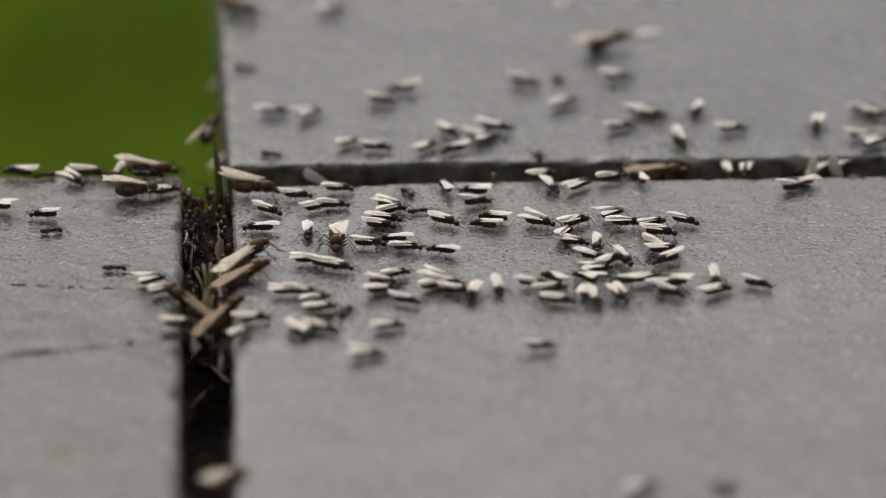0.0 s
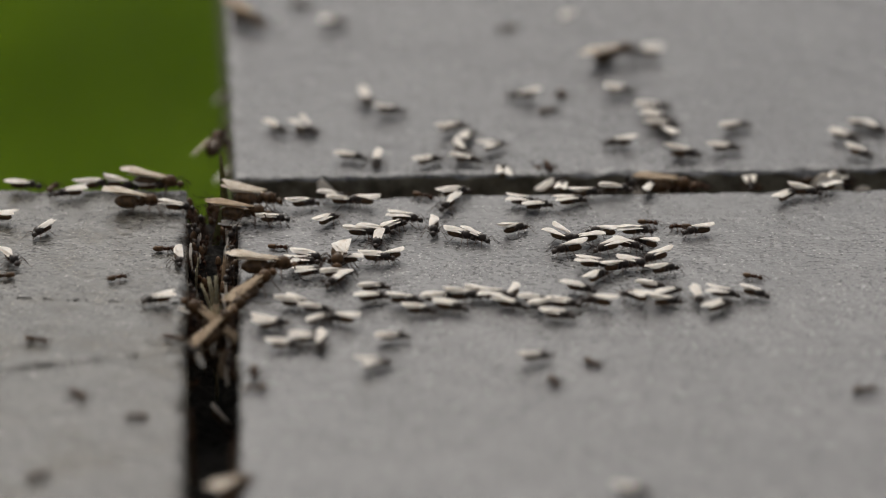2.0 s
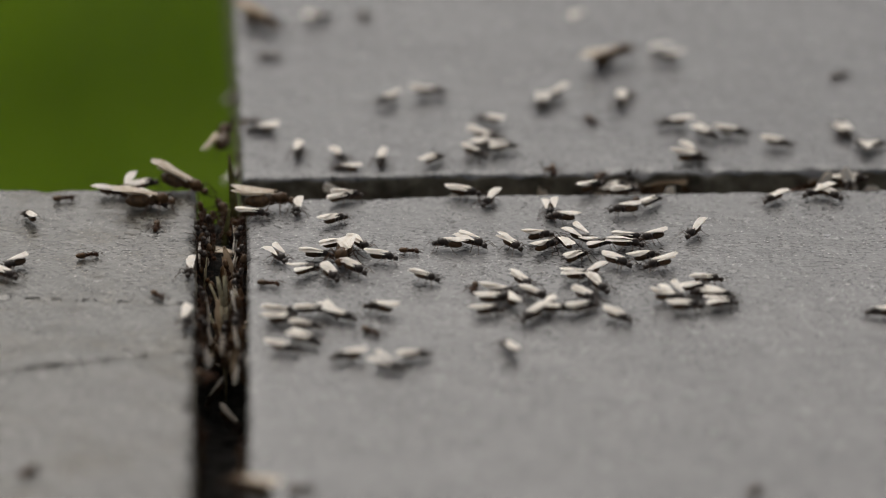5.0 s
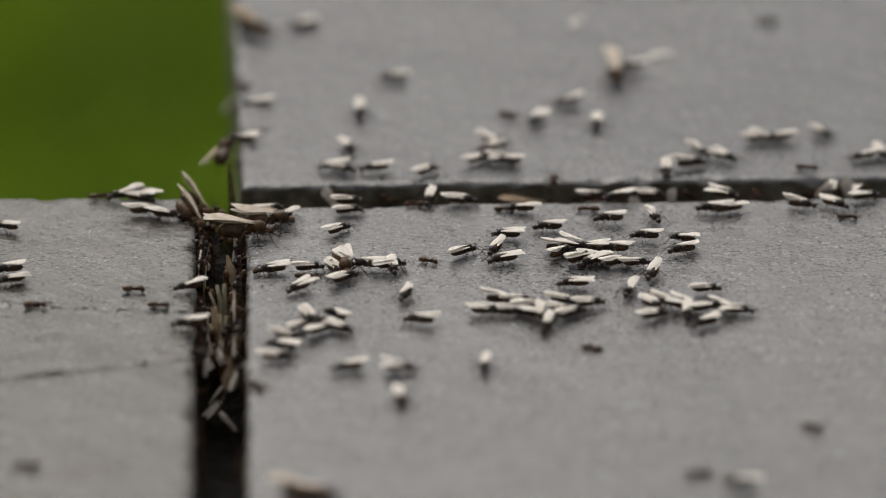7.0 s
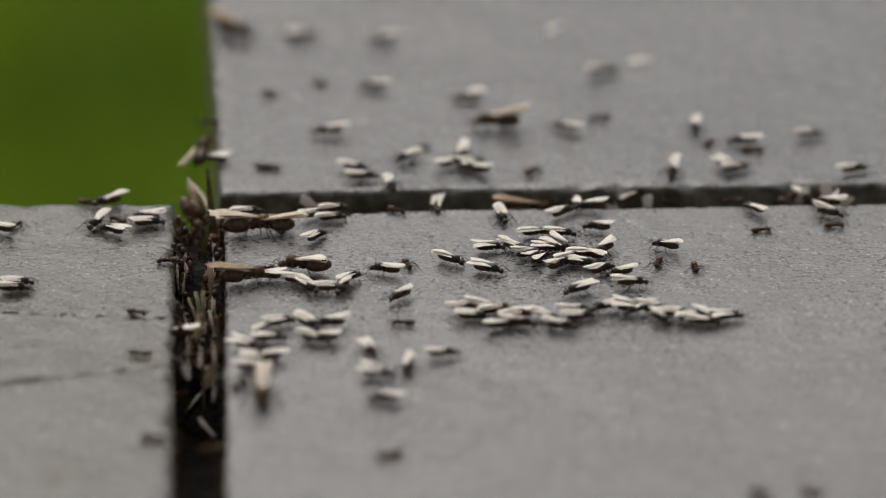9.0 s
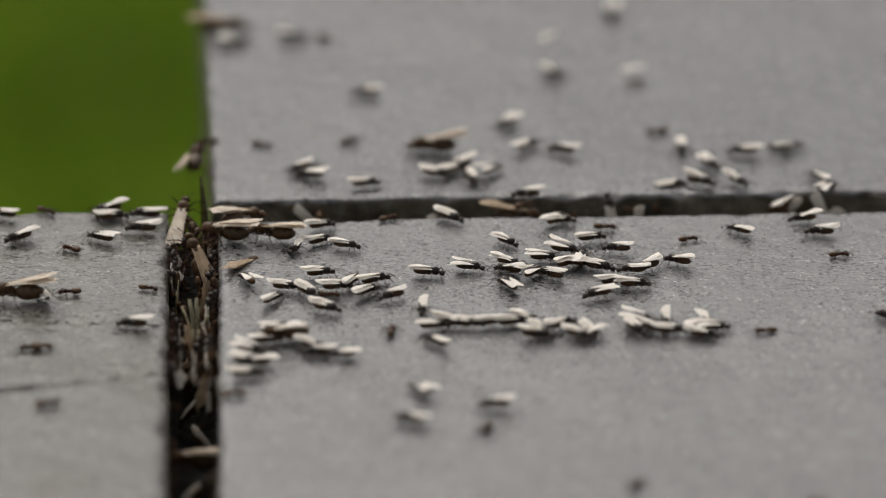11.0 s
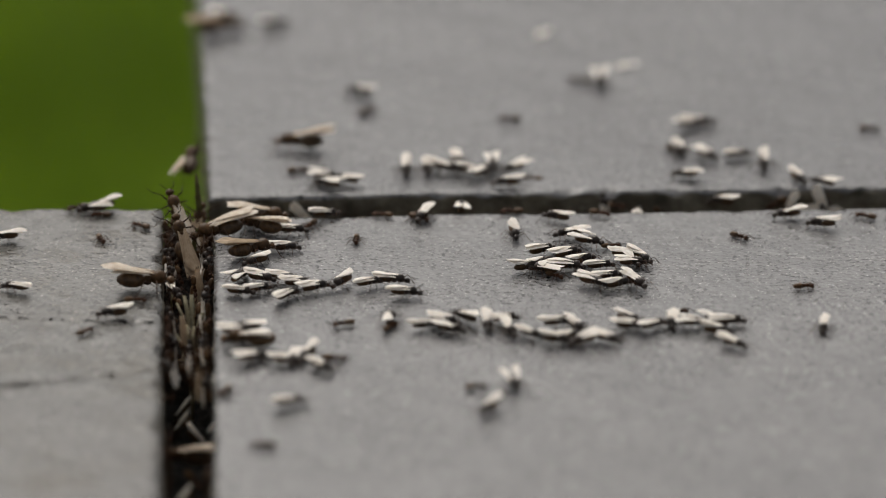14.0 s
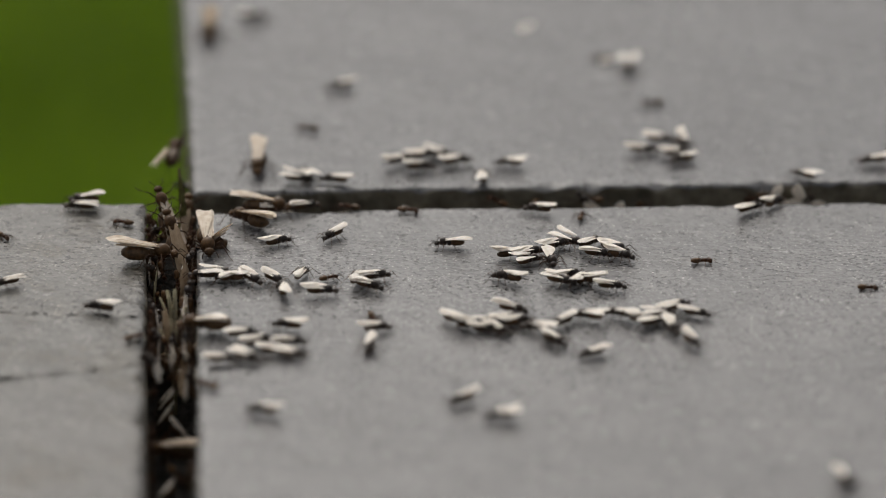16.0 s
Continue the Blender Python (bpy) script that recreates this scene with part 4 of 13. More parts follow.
    walk(swarm_males[15], trail([(0, -29.9, 58.9, 0, -9), (0.5, -30.5, 58.9, 0, 14), (1, -31, 58.8, 0, 16), (1.5, -30.6, 58.5, 0, -10), (2, -29.7, 57, 0, -57), (2.5, -28.5, 53.9, 0, 17), (2.67, -28.2, 53.7, 0, -36), (2.83, -27.9, 53.5, 0, -88), (3, -27.7, 53.4, 0, -141), (3.5, -28.6, 52.1, 0, -109), (6, -25.4, 44.5, 0, -84), (6.5, -25.3, 43.9, 0, -18), (7, -19.8, 42.4, 0, -29), (7.5, -17.3, 42.4, 0, -16), (8, -13.1, 43.2, 0, -9), (8.5, -13.2, 44.8, 0, -9), (9.67, -17, 46.8, 0, -67), (10.83, -20.9, 48.7, 0, -126), (12, -24.7, 50.7, 0, -184), (12.5, -26, 49.2, 0, -136), (13, -27.4, 47.6, 0, -88), (13.14, -29.7, 47.6, 0, -134), (13.28, -32, 47.6, 0, -180), (13.43, -36.2, 47.6, -14, -180, 0, 50), (16.19, -35.2, 30.3, -14, -180, 0, -50), (16.3, -39.4, 30.3, 0, -180)]))
    walk(swarm_males[16], trail([(0, -29.1, 14.7, 0, -33), (0.5, -29.1, 15.2, 0, 37), (1.5, -29.2, 15.9, 0, 11), (2, -29.2, 15.8, 0, 3), (2.5, -29.7, 15.2, 0, -10), (3, -30.6, 15.4, 0, -8), (6.5, -35, 22.4, 0, 16), (7, -31.5, 23.5, 0, 23), (7.5, -31.3, 22.8, 0, 10), (8, -31.8, 21.5, 0, 2), (8.5, -30.6, 23.2, 0, 16), (9, -20.6, 24.2, 0, 28), (11.5, -18.4, 15.4, 0, 32), (12, -20.3, 24.2, 0, 40), (12.5, -21.5, 24.2, 0, 33), (13, -21.7, 23.4, 0, 12), (13.5, -23.8, 21.5, 0, -1), (15.5, -12.1, 16.1, 0, 0), (15.75, -11.8, 16, 0, -66), (16, -11.6, 15.9, 0, -131)]))
    walk(swarm_males[17], trail([(0, -29.1, 6.8, 0, 180), (0.5, -28.6, 5.8, 0, 206), (0.75, -28.3, 5.7, 0, 273), (1, -28, 5.6, 0, 339), (1.5, -27.6, 5.6, 0, 338), (2, -23, 0, 0, 343), (2.5, -24, 0.1, 0, 349), (3, -24.7, 0.4, 0, 387), (3.13, -27.7, 0.4, 0, 440), (3.27, -30.8, 0.4, 0, 492), (3.4, -33.8, 0.4, 0, 545), (3.56, -38, 0.4, -13.5, 540, 0, 50), (16, -38, 0.4, -13.5, 540, 0, 50)]))
    walk(swarm_males[18], trail([(0, -17.9, 23.7, 0, -3), (0.5, -18.7, 23.3, 0, -22), (1, -19, 23.1, 0, -19), (1.5, -19.5, 26.9, 0, -16), (2, -19.4, 25.9, 0, -17), (2.5, -20.2, 26, 0, -20), (3, -20.3, 26.4, 0, -11), (3.5, -21.7, 22.9, 0, 15), (6, -18.4, 25.6, 0, 34), (6.5, -18.3, 23.9, 0, 25), (7, -18.5, 23.3, 0, 15), (7.5, -18.5, 24.6, 0, 24), (8, -17.8, 24.9, 0, 24), (9, -17.8, 22.9, 0, 15), (11.5, -13.8, 14.2, 0, -19), (11.79, -13.8, 21.5, 0, 36), (12.08, -13.8, 28.8, 0, 90), (12.26, -13.8, 33, -11, 90, 0, 50), (16, -13.8, 33, -11, 90, 0, 50)]))
    walk(swarm_males[19], trail([(0, -21.1, 15.4, 0, 29), (0.5, -21.4, 14.7, 0, 56), (1, -20.9, 14.1, 0, 53), (1.5, -20.3, 14.7, 0, 48), (2, -20.1, 15.1, 0, 52), (2.5, -21.1, 14.8, 0, 48), (3, -21.2, 14.7, 0, 38), (3.5, -20.5, 14.4, 0, 37), (6, -20.5, 15.9, 0, 37), (6.5, -20.5, 14.8, 0, 39), (7, -19.8, 14.8, 0, 44), (7.5, -19.8, 14.8, 0, 38), (8, -20.4, 14.5, 0, 29), (8.5, -20.4, 14.4, 0, 36), (9, -19.9, 14.4, 0, 54), (11.5, -17.6, 0.7, 0, -21), (12, -17, 0.3, 0, -74), (12.25, -17.4, 0.1, 0, -20), (12.5, -17.8, -0.1, 0, 34), (13, -18.7, -2.1, 0, 11), (13.5, -20.4, -3.8, 0, 0), (14, -20.9, -2.6, 0, 8), (14.5, -13.3, -1.7, 0, 19), (15, -18.4, -1.9, 0, 37), (15.25, -18.8, -1.8, 0, 106), (15.5, -19.1, -1.7, 0, 176), (16, -32, -1.7, 0, 180)]))
    walk(swarm_males[20], trail([(0, -18.4, 16.6, 0, 1), (0.5, -17.3, 16.7, 0, -3), (1, -17.7, 17, 0, -3), (1.5, -18.5, 24.4, 0, -6), (2, -17.8, 23.7, 0, -2), (2.5, -19.2, 23.9, 0, 4), (6.5, -18.3, 27.4, 0, 8), (7, -18.6, 27.5, 0, 11), (8, -17.6, 27.6, 0, 14), (9, -17.4, 26.6, 0, 27), (11.5, -18.5, 22.7, 0, 18), (12, -17.8, 26.6, 0, 26), (12.5, -17.7, 25.2, 0, 36), (13, -17.2, 26.2, 0, 28), (13.5, -17.3, 27.1, 0, 16), (14, -16.9, 26.6, 0, 11), (16, -17.4, 27.4, 0, 21)]))
    walk(swarm_males[21], trail([(0, -9.2, 16.6, 0, -27), (0.5, -8.8, 16.2, 0, 4), (1, -7.7, 15.5, 0, 5), (1.5, -7.3, 15.6, 0, -4), (2, -7.6, 15.9, 0, -7), (2.25, -8.2, 15.6, 0, -50), (2.5, -8.8, 15.4, 0, -94), (2.75, -10.4, 15.1, 0, -139), (3, -12.1, 14.8, 0, -184), (3.25, -12.8, 14.6, 0, -140), (3.5, -13.6, 14.4, 0, -95), (6, 10.3, 2.8, 0, -20), (6.5, 8.7, 3, 0, -9), (6.67, 8.5, 3, 0, -59), (6.83, 8.4, 2.9, 0, -109), (7, 8.3, 2.9, 0, -159), (7.5, 7.4, 2.7, 0, -170), (8, 6.4, 1.7, 0, -167), (8.5, 6.5, 1.7, 0, -86), (9, 7.7, 1.4, 0, -21), (9.83, 9.8, -0.2, 0, 35), (10.67, 12, -1.9, 0, 92), (11.5, 14.1, -3.5, 0, 148), (12, 9.8, 3.2, 0, 138), (12.95, 9.8, 29.8, 0, 90), (13.16, 9.8, 34, -11, 90, 0, 50), (13.39, -13.6, 5.9, -12.2, 45), (13.62, -37, -22.1, -13.5, 0, 0, -50), (13.89, -32.8, -22.1, 0, 0), (14.42, -16.6, -22.1, 0, 59), (14.96, -0.3, -22.1, 0, 118), (15.5, 15.9, -22.1, 0, 177), (16, 21.2, -23, 0, 168)]))
    walk(swarm_males[22], trail([(0, -9.1, 13.9, 0, 31), (0.5, -5.9, 13.5, 0, 19), (1, -5.7, 14.5, 0, 22), (2, -9.5, 12.3, 0, 43), (2.5, -10.5, 8.2, 0, 79), (2.75, -10.9, 7.6, 0, 138), (3, -11.3, 7, 0, 197), (3.25, -11.9, 6.8, 0, 246), (3.5, -12.6, 6.5, 0, 295), (6, -16.6, 4, 0, 302), (6.25, -14.9, 2.2, 0, 239), (6.5, -13.2, 0.4, 0, 177), (7, -13.7, 0.4, 0, 177), (7.25, -14.1, 0, 0, 235), (7.5, -14.6, -0.5, 0, 292), (8, -14.9, -4, 0, 229), (8.17, -14.8, -4.2, 0, 284), (8.33, -14.6, -4.3, 0, 339), (8.5, -14.5, -4.5, 0, 394), (9, -14.5, -3.3, 0, 407), (11.5, -12.6, -1.2, 0, 421), (12, -12.7, -1.8, 0, 413), (12.5, -12, -1.6, 0, 404), (13, -11.6, -1.8, 0, 405), (13.5, -11.7, -1.4, 0, 415), (13.67, -12, -1.4, 0, 474), (13.83, -12.4, -1.5, 0, 534), (14, -12.7, -1.6, 0, 593), (14.5, -6.9, -2.2, 0, 610), (15, -8.1, -2.5, 0, 648), (15.25, -8.1, -3.1, 0, 701), (15.5, -8.2, -3.6, 0, 754), (16, -8.2, -3.7, 0, 786)]))
    walk(swarm_males[23], trail([(0, -10.1, 10.6, 0, -7), (0.5, -10.8, 11, 0, 12), (1.5, -12.3, 11, 0, -1), (2.5, -12, 10.7, 0, -22), (3, -16.7, 11.1, 0, -51), (3.33, -25.5, 11.1, 0, -122), (3.66, -34.2, 11.1, 0, -192), (3.84, -38.4, 11.1, -13.5, -180, 0, 50), (5.16, 2.3, 23.2, -12.2, -135), (6.48, 43.1, 35.4, -11, -90, 0, -50), (6.64, 43.1, 31.2, 0, -102), (6.82, 43.1, 27.5, 0, -144), (7, 43.1, 23.9, 0, -187), (7.5, 45.4, 30.1, 0, -200), (7.67, 45.4, 31.3, 0, -282), (7.82, 45.4, 35.5, -11, -270, 0, 50), (16, 45.4, 35.5, -11, -270, 0, 50)]))
    walk(swarm_males[24], trail([(0, 0.7, 23.7, 0, 107), (0.5, 0.2, 23.7, 0, 35), (1, 0, 23.5, 0, 63), (1.5, 0.2, 23.3, 0, -13), (1.75, 0.2, 23, 0, -64), (2, 0.2, 22.8, 0, -116), (2.5, 0.3, 23.2, 0, -131), (3, 0.7, 24.4, 0, -98), (3.5, 2.1, 24.2, 0, -14), (4.33, 4, 24.4, 0, -69), (5.17, 5.9, 24.7, 0, -123), (6, 7.8, 24.9, 0, -178), (6.5, 7.4, 24.2, 0, -184), (8, 22.6, 24.2, 0, -176), (8.25, 22.1, 24.4, 0, -103), (8.5, 21.6, 24.6, 0, -30), (9, 20.5, 24.7, 0, 46), (11.5, 20.7, 25.1, 0, 51), (11.75, 20.8, 24.6, 0, 118), (12, 21, 24.2, 0, 186), (12.5, 21.7, 22.9, 0, 270), (13, 15.2, 20.5, 0, 197), (13.5, 15.2, 18.9, 0, 193), (13.75, 14.9, 19.1, 0, 237), (14, 14.6, 19.3, 0, 281), (14.5, 13.8, 13.7, 0, 297), (15, 14.9, 10.1, 0, 374), (15.25, 12.7, 10.4, 0, 448), (15.5, 10.5, 10.7, 0, 521), (16, 7.8, 11.5, 0, 538)]))
    walk(swarm_males[25], trail([(0, 5.8, 22.4, 0, 170), (0.5, 5, 22.6, 0, 185), (0.67, 5.2, 22.6, 0, 238), (0.83, 5.4, 22.5, 0, 290), (1, 5.5, 22.5, 0, 343), (1.5, 7.7, 22.5, 0, 344), (2, 11.8, 23.4, 0, 354), (2.5, 13.5, 22.9, 0, 367), (3, 17.6, 23.6, 0, 371), (3.5, 17.1, 25.4, 0, 363), (4.33, 16.1, 22.6, 0, 309), (5.17, 15.2, 19.9, 0, 256), (6, 14.2, 17.1, 0, 202), (6.5, 15.2, 17.1, 0, 191), (7, 8.9, 13, 0, 172), (7.5, 7.7, 14.4, 0, 249), (7.75, 7.7, 14.2, 0, 308), (8, 7.7, 14, 0, 367), (8.5, 8, 12.3, 0, 288), (9, 8.2, 10.1, 0, 367), (11.5, 5.6, 4.7, 0, 329), (11.67, 5.9, 4.4, 0, 277), (11.83, 6.3, 4.2, 0, 224), (12, 6.6, 3.9, 0, 172), (12.5, 6.3, 2.5, 0, 161), (13, 6.2, 2.5, 0, 169), (13.97, 6.2, 29.6, 0, 90), (14.18, 6.2, 33.8, -11, 90, 0, 50), (16, 6.2, 33.8, -11, 90, 0, 50)]))
    walk(swarm_males[26], trail([(0, 4.9, 17.6, 0, 15), (0.5, 4.8, 17.6, 0, 4), (1, 3.3, 17.7, 0, -74), (1.5, 9.5, 17.8, 0, 6), (2, 10.3, 11.3, 0, 34), (2.5, 13.8, 11, 0, 26), (3, 18.2, 10.9, 0, 15), (3.5, 15.4, 12.5, 0, 17), (6, 12.7, 6.3, 0, 26), (6.5, 14.8, 7.5, 0, 22), (7, 16, 7.5, 0, -7), (7.5, 17, 8.3, 0, -21), (8, 18.5, 7.6, 0, -4), (8.5, 14.3, 7.6, 0, 10), (9, 14.6, 7.3, 0, 18), (9.83, 14.2, 6, 0, 74), (10.67, 13.7, 4.8, 0, 129), (11.5, 13.3, 3.5, 0, 185), (12, 15.3, 3.5, 0, 185), (12.17, 15.6, 3.3, 0, 238), (12.33, 16, 3.2, 0, 291), (12.5, 16.4, 3, 0, 344), (13, 15.4, 3.2, 0, 367), (13.5, 10.4, 3.4, 0, 369), (14, 15.9, 3.7, 0, 378), (14.5, 15.3, 5.1, 0, 380), (15, 14.9, 5.3, 0, 380), (15.5, 15.7, 5.7, 0, 389), (16, 16, 6.8, 0, 376)]))
    walk(swarm_males[27], trail([(0, -0.5, 10.1, 0, -28), (0.5, -0.4, 10, 0, -13), (1, -0.4, 10, 0, -11), (2, 1.3, 9.3, 0, -27), (2.5, 2.8, 9.2, 0, -18), (3, 4.5, 9.9, 0, 26), (3.74, 4.5, 29.6, 0, 83), (3.93, 4.5, 33.8, -11, 90, 0, 50), (4.64, -8.8, 2.5, -11.8, 38, 0, 17), (5.35, -22.1, -28.7, -12.7, -15, 0, -17), (6.07, -35.4, -60, -13.5, -67, 0, -50), (6.22, -33.8, -63.9, 0, -74), (6.5, -26, -82.7, 0, -88), (6.75, -23.8, -83.1, 0, -143), (7, -21.6, -83.4, 0, -199), (7.41, -33.3, -63.6, 0, -246), (7.58, -35.4, -60, -13.5, -239, 0, 50), (7.85, -3.7, 33.4, -11, -270, 0, -50), (8.03, -3.7, 37.6, 0, -277), (8.26, -3.7, 43.2, 0, -227), (8.5, -3.7, 48.7, 0, -178), (9, -4.4, 50.7, 0, -133), (10.25, -1.7, 48, 0, -65), (11.5, 1.1, 45.3, 0, 3), (12, 0, 44.5, 0, 15), (12.5, 0.7, 44.7, 0, 17), (13, 0.3, 45.7, 0, 18), (13.5, 0.7, 46.9, 0, 29), (13.75, 0.6, 47.5, 0, -26), (14, 0.4, 48, 0, -81), (14.5, 0.5, 49.9, 0, -6), (15, 1.4, 50, 0, -15), (15.5, 2.3, 50, 0, -7), (16, 1.9, 50.2, 0, 14)]))
    walk(swarm_males[28], trail([(0, 7.3, 8, 0, 158), (0.5, 6.6, 8.1, 0, 176), (1, 6, 9.8, 0, 167), (1.25, 5.9, 9.8, 0, 220), (1.5, 5.7, 9.8, 0, 273), (2, 4.2, 8.6, 0, 321), (2.5, 4.1, 7.3, 0, 335), (3, 7.6, 7.2, 0, 318), (3.5, 7.6, 7.7, 0, 306), (6, 9, 4.7, 0, 319), (6.5, 3.6, 8, 0, 333), (6.75, 5.1, 7.9, 0, 289), (7, 6.6, 7.7, 0, 245), (7.5, 8.5, 9.2, 0, 237), (8, 10, 9.6, 0, 158), (8.17, 10.3, 9.8, 0, 214), (8.33, 10.6, 10, 0, 270), (8.5, 10.9, 10.1, 0, 326), (9, 12.4, 10.8, 0, 320), (11.5, 12.4, 5.8, 0, 340), (12, 12.2, 4.2, 0, 356), (12.5, 12.1, 4, 0, 357), (13.43, 12.1, 29.9, 0, 432), (13.64, 12.1, 34.1, -11, 450, 0, 50), (16, 12.1, 34.1, -11, 450, 0, 50)]))
    walk(swarm_males[29], trail([(0, 9, 10.6, 0, 157), (0.72, 9, 29.8, 0, 93), (0.92, 9, 34, -11, 90, 0, 50), (1, 13, 34.1, -11, 30, 0, 17), (1.08, 16.9, 34.3, -11, -30, 0, -17), (1.17, 20.9, 34.5, -11, -90, 0, -50), (1.31, 20.9, 30.3, 0, -87), (1.41, 20.9, 29.4, 0, -39), (1.5, 20.9, 28.6, 0, 10), (2, 22.2, 26.6, 0, 17), (2.5, 22.2, 25.5, 0, 26), (3, 21.6, 26, 0, 22), (3.5, 21.8, 27.9, 0, 24), (6, 21.9, 29.4, 0, 46), (6.5, 22.4, 29.9, 0, 42), (7, 22.3, 35.5, -2.6, 9), (7.5, 22.3, 36, -2.6, 0), (7.67, 22.5, 36, -2.6, -56, 0, -8), (7.83, 22.7, 35.9, -2.6, -113, 0, -17), (8, 22.9, 35.8, -2.6, -169, 0, -25), (8.04, 22.9, 35.4, 0, -87), (8.18, 22.9, 34.5, -11, -90, 0, 50), (16, 22.9, 34.5, -11, -90, 0, 50)]))
    walk(swarm_males[30], trail([(0, 14.9, 9.4, 0, -20), (0.5, 16.7, 9.5, 0, -26), (1, 9.5, 8, 0, -35), (1.5, 14.9, 8.2, 0, -42), (2, 18, 8.4, 0, -36), (2.5, 21.1, 9.2, 0, -26), (3, 20.8, 9.2, 0, -38), (3.5, 20, 8.4, 0, -48), (6, 19.6, 8.7, 0, -40), (6.5, 19.4, 9.1, 0, -31), (7, 18.5, 8.3, 0, -18), (7.5, 21.9, 8.2, 0, -12), (8, 21.8, 9.4, 0, -28), (8.5, 20.5, 10.1, 0, -48), (9, 19.7, 10.8, 0, -38), (11.5, 23.1, 13, 0, -18), (12, 25, 9.6, 0, -21), (13, 26, 8.7, 0, -38), (13.5, 26.4, 10.1, 0, -34), (14, 26.2, 15.1, 0, -22), (14.5, 26, 13.5, 0, -19), (15, 26.8, 10.1, 0, -24), (15.5, 27, 11.3, 0, -34), (16, 25.8, 12.7, 0, -32)]))
    walk(swarm_males[31], trail([(0, -21.7, 5.4, 0, 268), (0.5, -21.8, 4.7, 0, 261), (0.99, -34, 4.7, 0, 180), (1.17, -38.2, 4.7, -13.5, 180, 0, 50), (1.55, -9.8, 19.5, -12.2, 225), (1.93, 18.6, 34.4, -11, 270, 0, -50), (2.1, 18.6, 30.2, 0, 270), (2.5, 18.6, 21.5, 0, 253), (3, 25.3, 17.1, 0, 176), (3.5, 22, 15.6, 0, 168), (6, 17, 17.1, 0, 171), (6.5, 16.2, 16.6, 0, 184), (7.5, 15.7, 16.3, 0, 181), (8, 15.9, 16.7, 0, 182), (8.5, 16.1, 16.7, 0, 170), (8.67, 16, 16.6, 0, 116), (8.83, 15.8, 16.5, 0, 62), (9, 15.7, 16.4, 0, 8), (11.5, 21.7, 28.9, 0, -1), (11.59, 21.7, 29.6, 0, 44), (11.68, 21.7, 30.3, 0, 90), (11.82, 21.7, 34.5, -11, 90, 0, 50), (16, 21.7, 34.5, -11, 90, 0, 50)]))
    walk(swarm_males[32], trail([(0, -12.6, 0.4, 0, -5), (1, -11, -1.3, 0, -7), (2, -14.6, 10.1, 0, -6), (2.5, -18.1, 16.1, 0, -10), (3, -19.9, 9.9, 0, -6), (3.19, -24.7, 9.9, 0, 53), (3.37, -29.4, 9.9, 0, 112), (3.56, -34.2, 9.9, 0, 171), (3.74, -38.4, 9.9, -13.5, 180, 0, 50), (5.27, -21.4, 21.6, -12.2, 225), (6.8, -4.4, 33.4, -11, 270, 0, -50), (7.01, -4.4, 29.2, 0, 261), (8, -4.4, 1.4, 0, 179), (8.5, -8.5, 0.8, 0, 179), (9, -7.3, 0.7, 0, 161), (9.83, -8.2, 0.3, 0, 108), (10.67, -9, -0.1, 0, 54), (11.5, -9.9, -0.5, 0, 1), (12, -10.2, 1.4, 0, -2), (13.5, -6.9, 0, 0, -13), (14, -5.7, -1.4, 0, -6), (14.5, -5.4, -5.8, 0, 0), (15, -6, -4.8, 0, -3), (15.5, -6.2, -3.2, 0, 10), (16, -5.9, -2.6, 0, 20)]))
    walk(swarm_males[33], trail([(0, -7.4, 2.1, 0, 182), (0.25, -8.8, 1.6, 0, 115), (0.5, -10.1, 1, 0, 49), (1, -12, -0.1, 0, 46), (1.5, -12.5, -0.2, 0, 28), (2, -11.9, -0.4, 0, -3), (2.5, -11.8, -1.7, 0, -27), (3, -15.6, -6.5, 0, -53), (3.5, -14.7, -4.4, 0, -97), (4.75, -16.4, -4.3, 0, -50), (6, -18.2, -4.2, 0, -3), (6.5, -18, -4.9, 0, 37), (7, -18.5, -5.5, 0, 43), (8, -17.2, -5.9, 0, 33), (8.5, -17.1, -4.9, 0, 21), (9, -17.2, -6.7, 0, 8), (11.5, -15.3, -2.4, 0, 9), (12, -19.6, -3.3, 0, 18), (12.18, -24.3, -3.3, 0, 78), (12.37, -29, -3.3, 0, 137), (12.55, -33.6, -3.3, 0, 197), (12.73, -37.8, -3.3, -13.5, 180, 0, 50), (16, -37.8, -3.3, -13.5, 180, 0, 50)]))
    walk(swarm_males[34], trail([(0, -6.5, -1.2, 0, 0), (0.5, -6.7, -1.1, 0, -4), (1, -7.1, -0.6, 0, -86), (1.5, -7.7, 0, 0, -167), (2, -9, 0.4, 0, -155), (2.88, -33.8, 0.4, 0, -180), (3.09, -38, 0.4, -13.5, -180, 0, 50), (3.21, -28.5, 16.6, -12.2, -225), (3.33, -19.1, 32.8, -11, -270, 0, -50), (3.46, -19.1, 33.5, 0, -270), (3.5, -19.1, 33.8, -2.6, -206), (6, -17.7, 40.7, 0, -180), (6.5, -19, 41.7, 0, -175), (7, -20.1, 43.4, 0, -166), (7.5, -22.1, 43.5, 0, -97), (7.84, -22.1, 36.9, 0, -90), (8, -22.1, 32.7, -11, -90, 0, 50), (8.13, -30.6, 28.6, -12.2, -45), (8.26, -39, 24.6, -13.5, 0, 0, -50), (8.4, -36.5, 24.6, 0, 0), (8.5, -35.4, 24.6, -1.6, 45), (9, -31.8, 25.4, 0, 11), (11.5, -30.7, 23.9, 0, 15), (12.25, -29.4, 17.1, 0, 82), (13, -28.2, 10.3, 0, 149), (13.5, -29, 9.4, 0, 220), (15.5, -14.1, -2.8, 0, 159), (16, -27.7, -2.8, 0, 174)]))
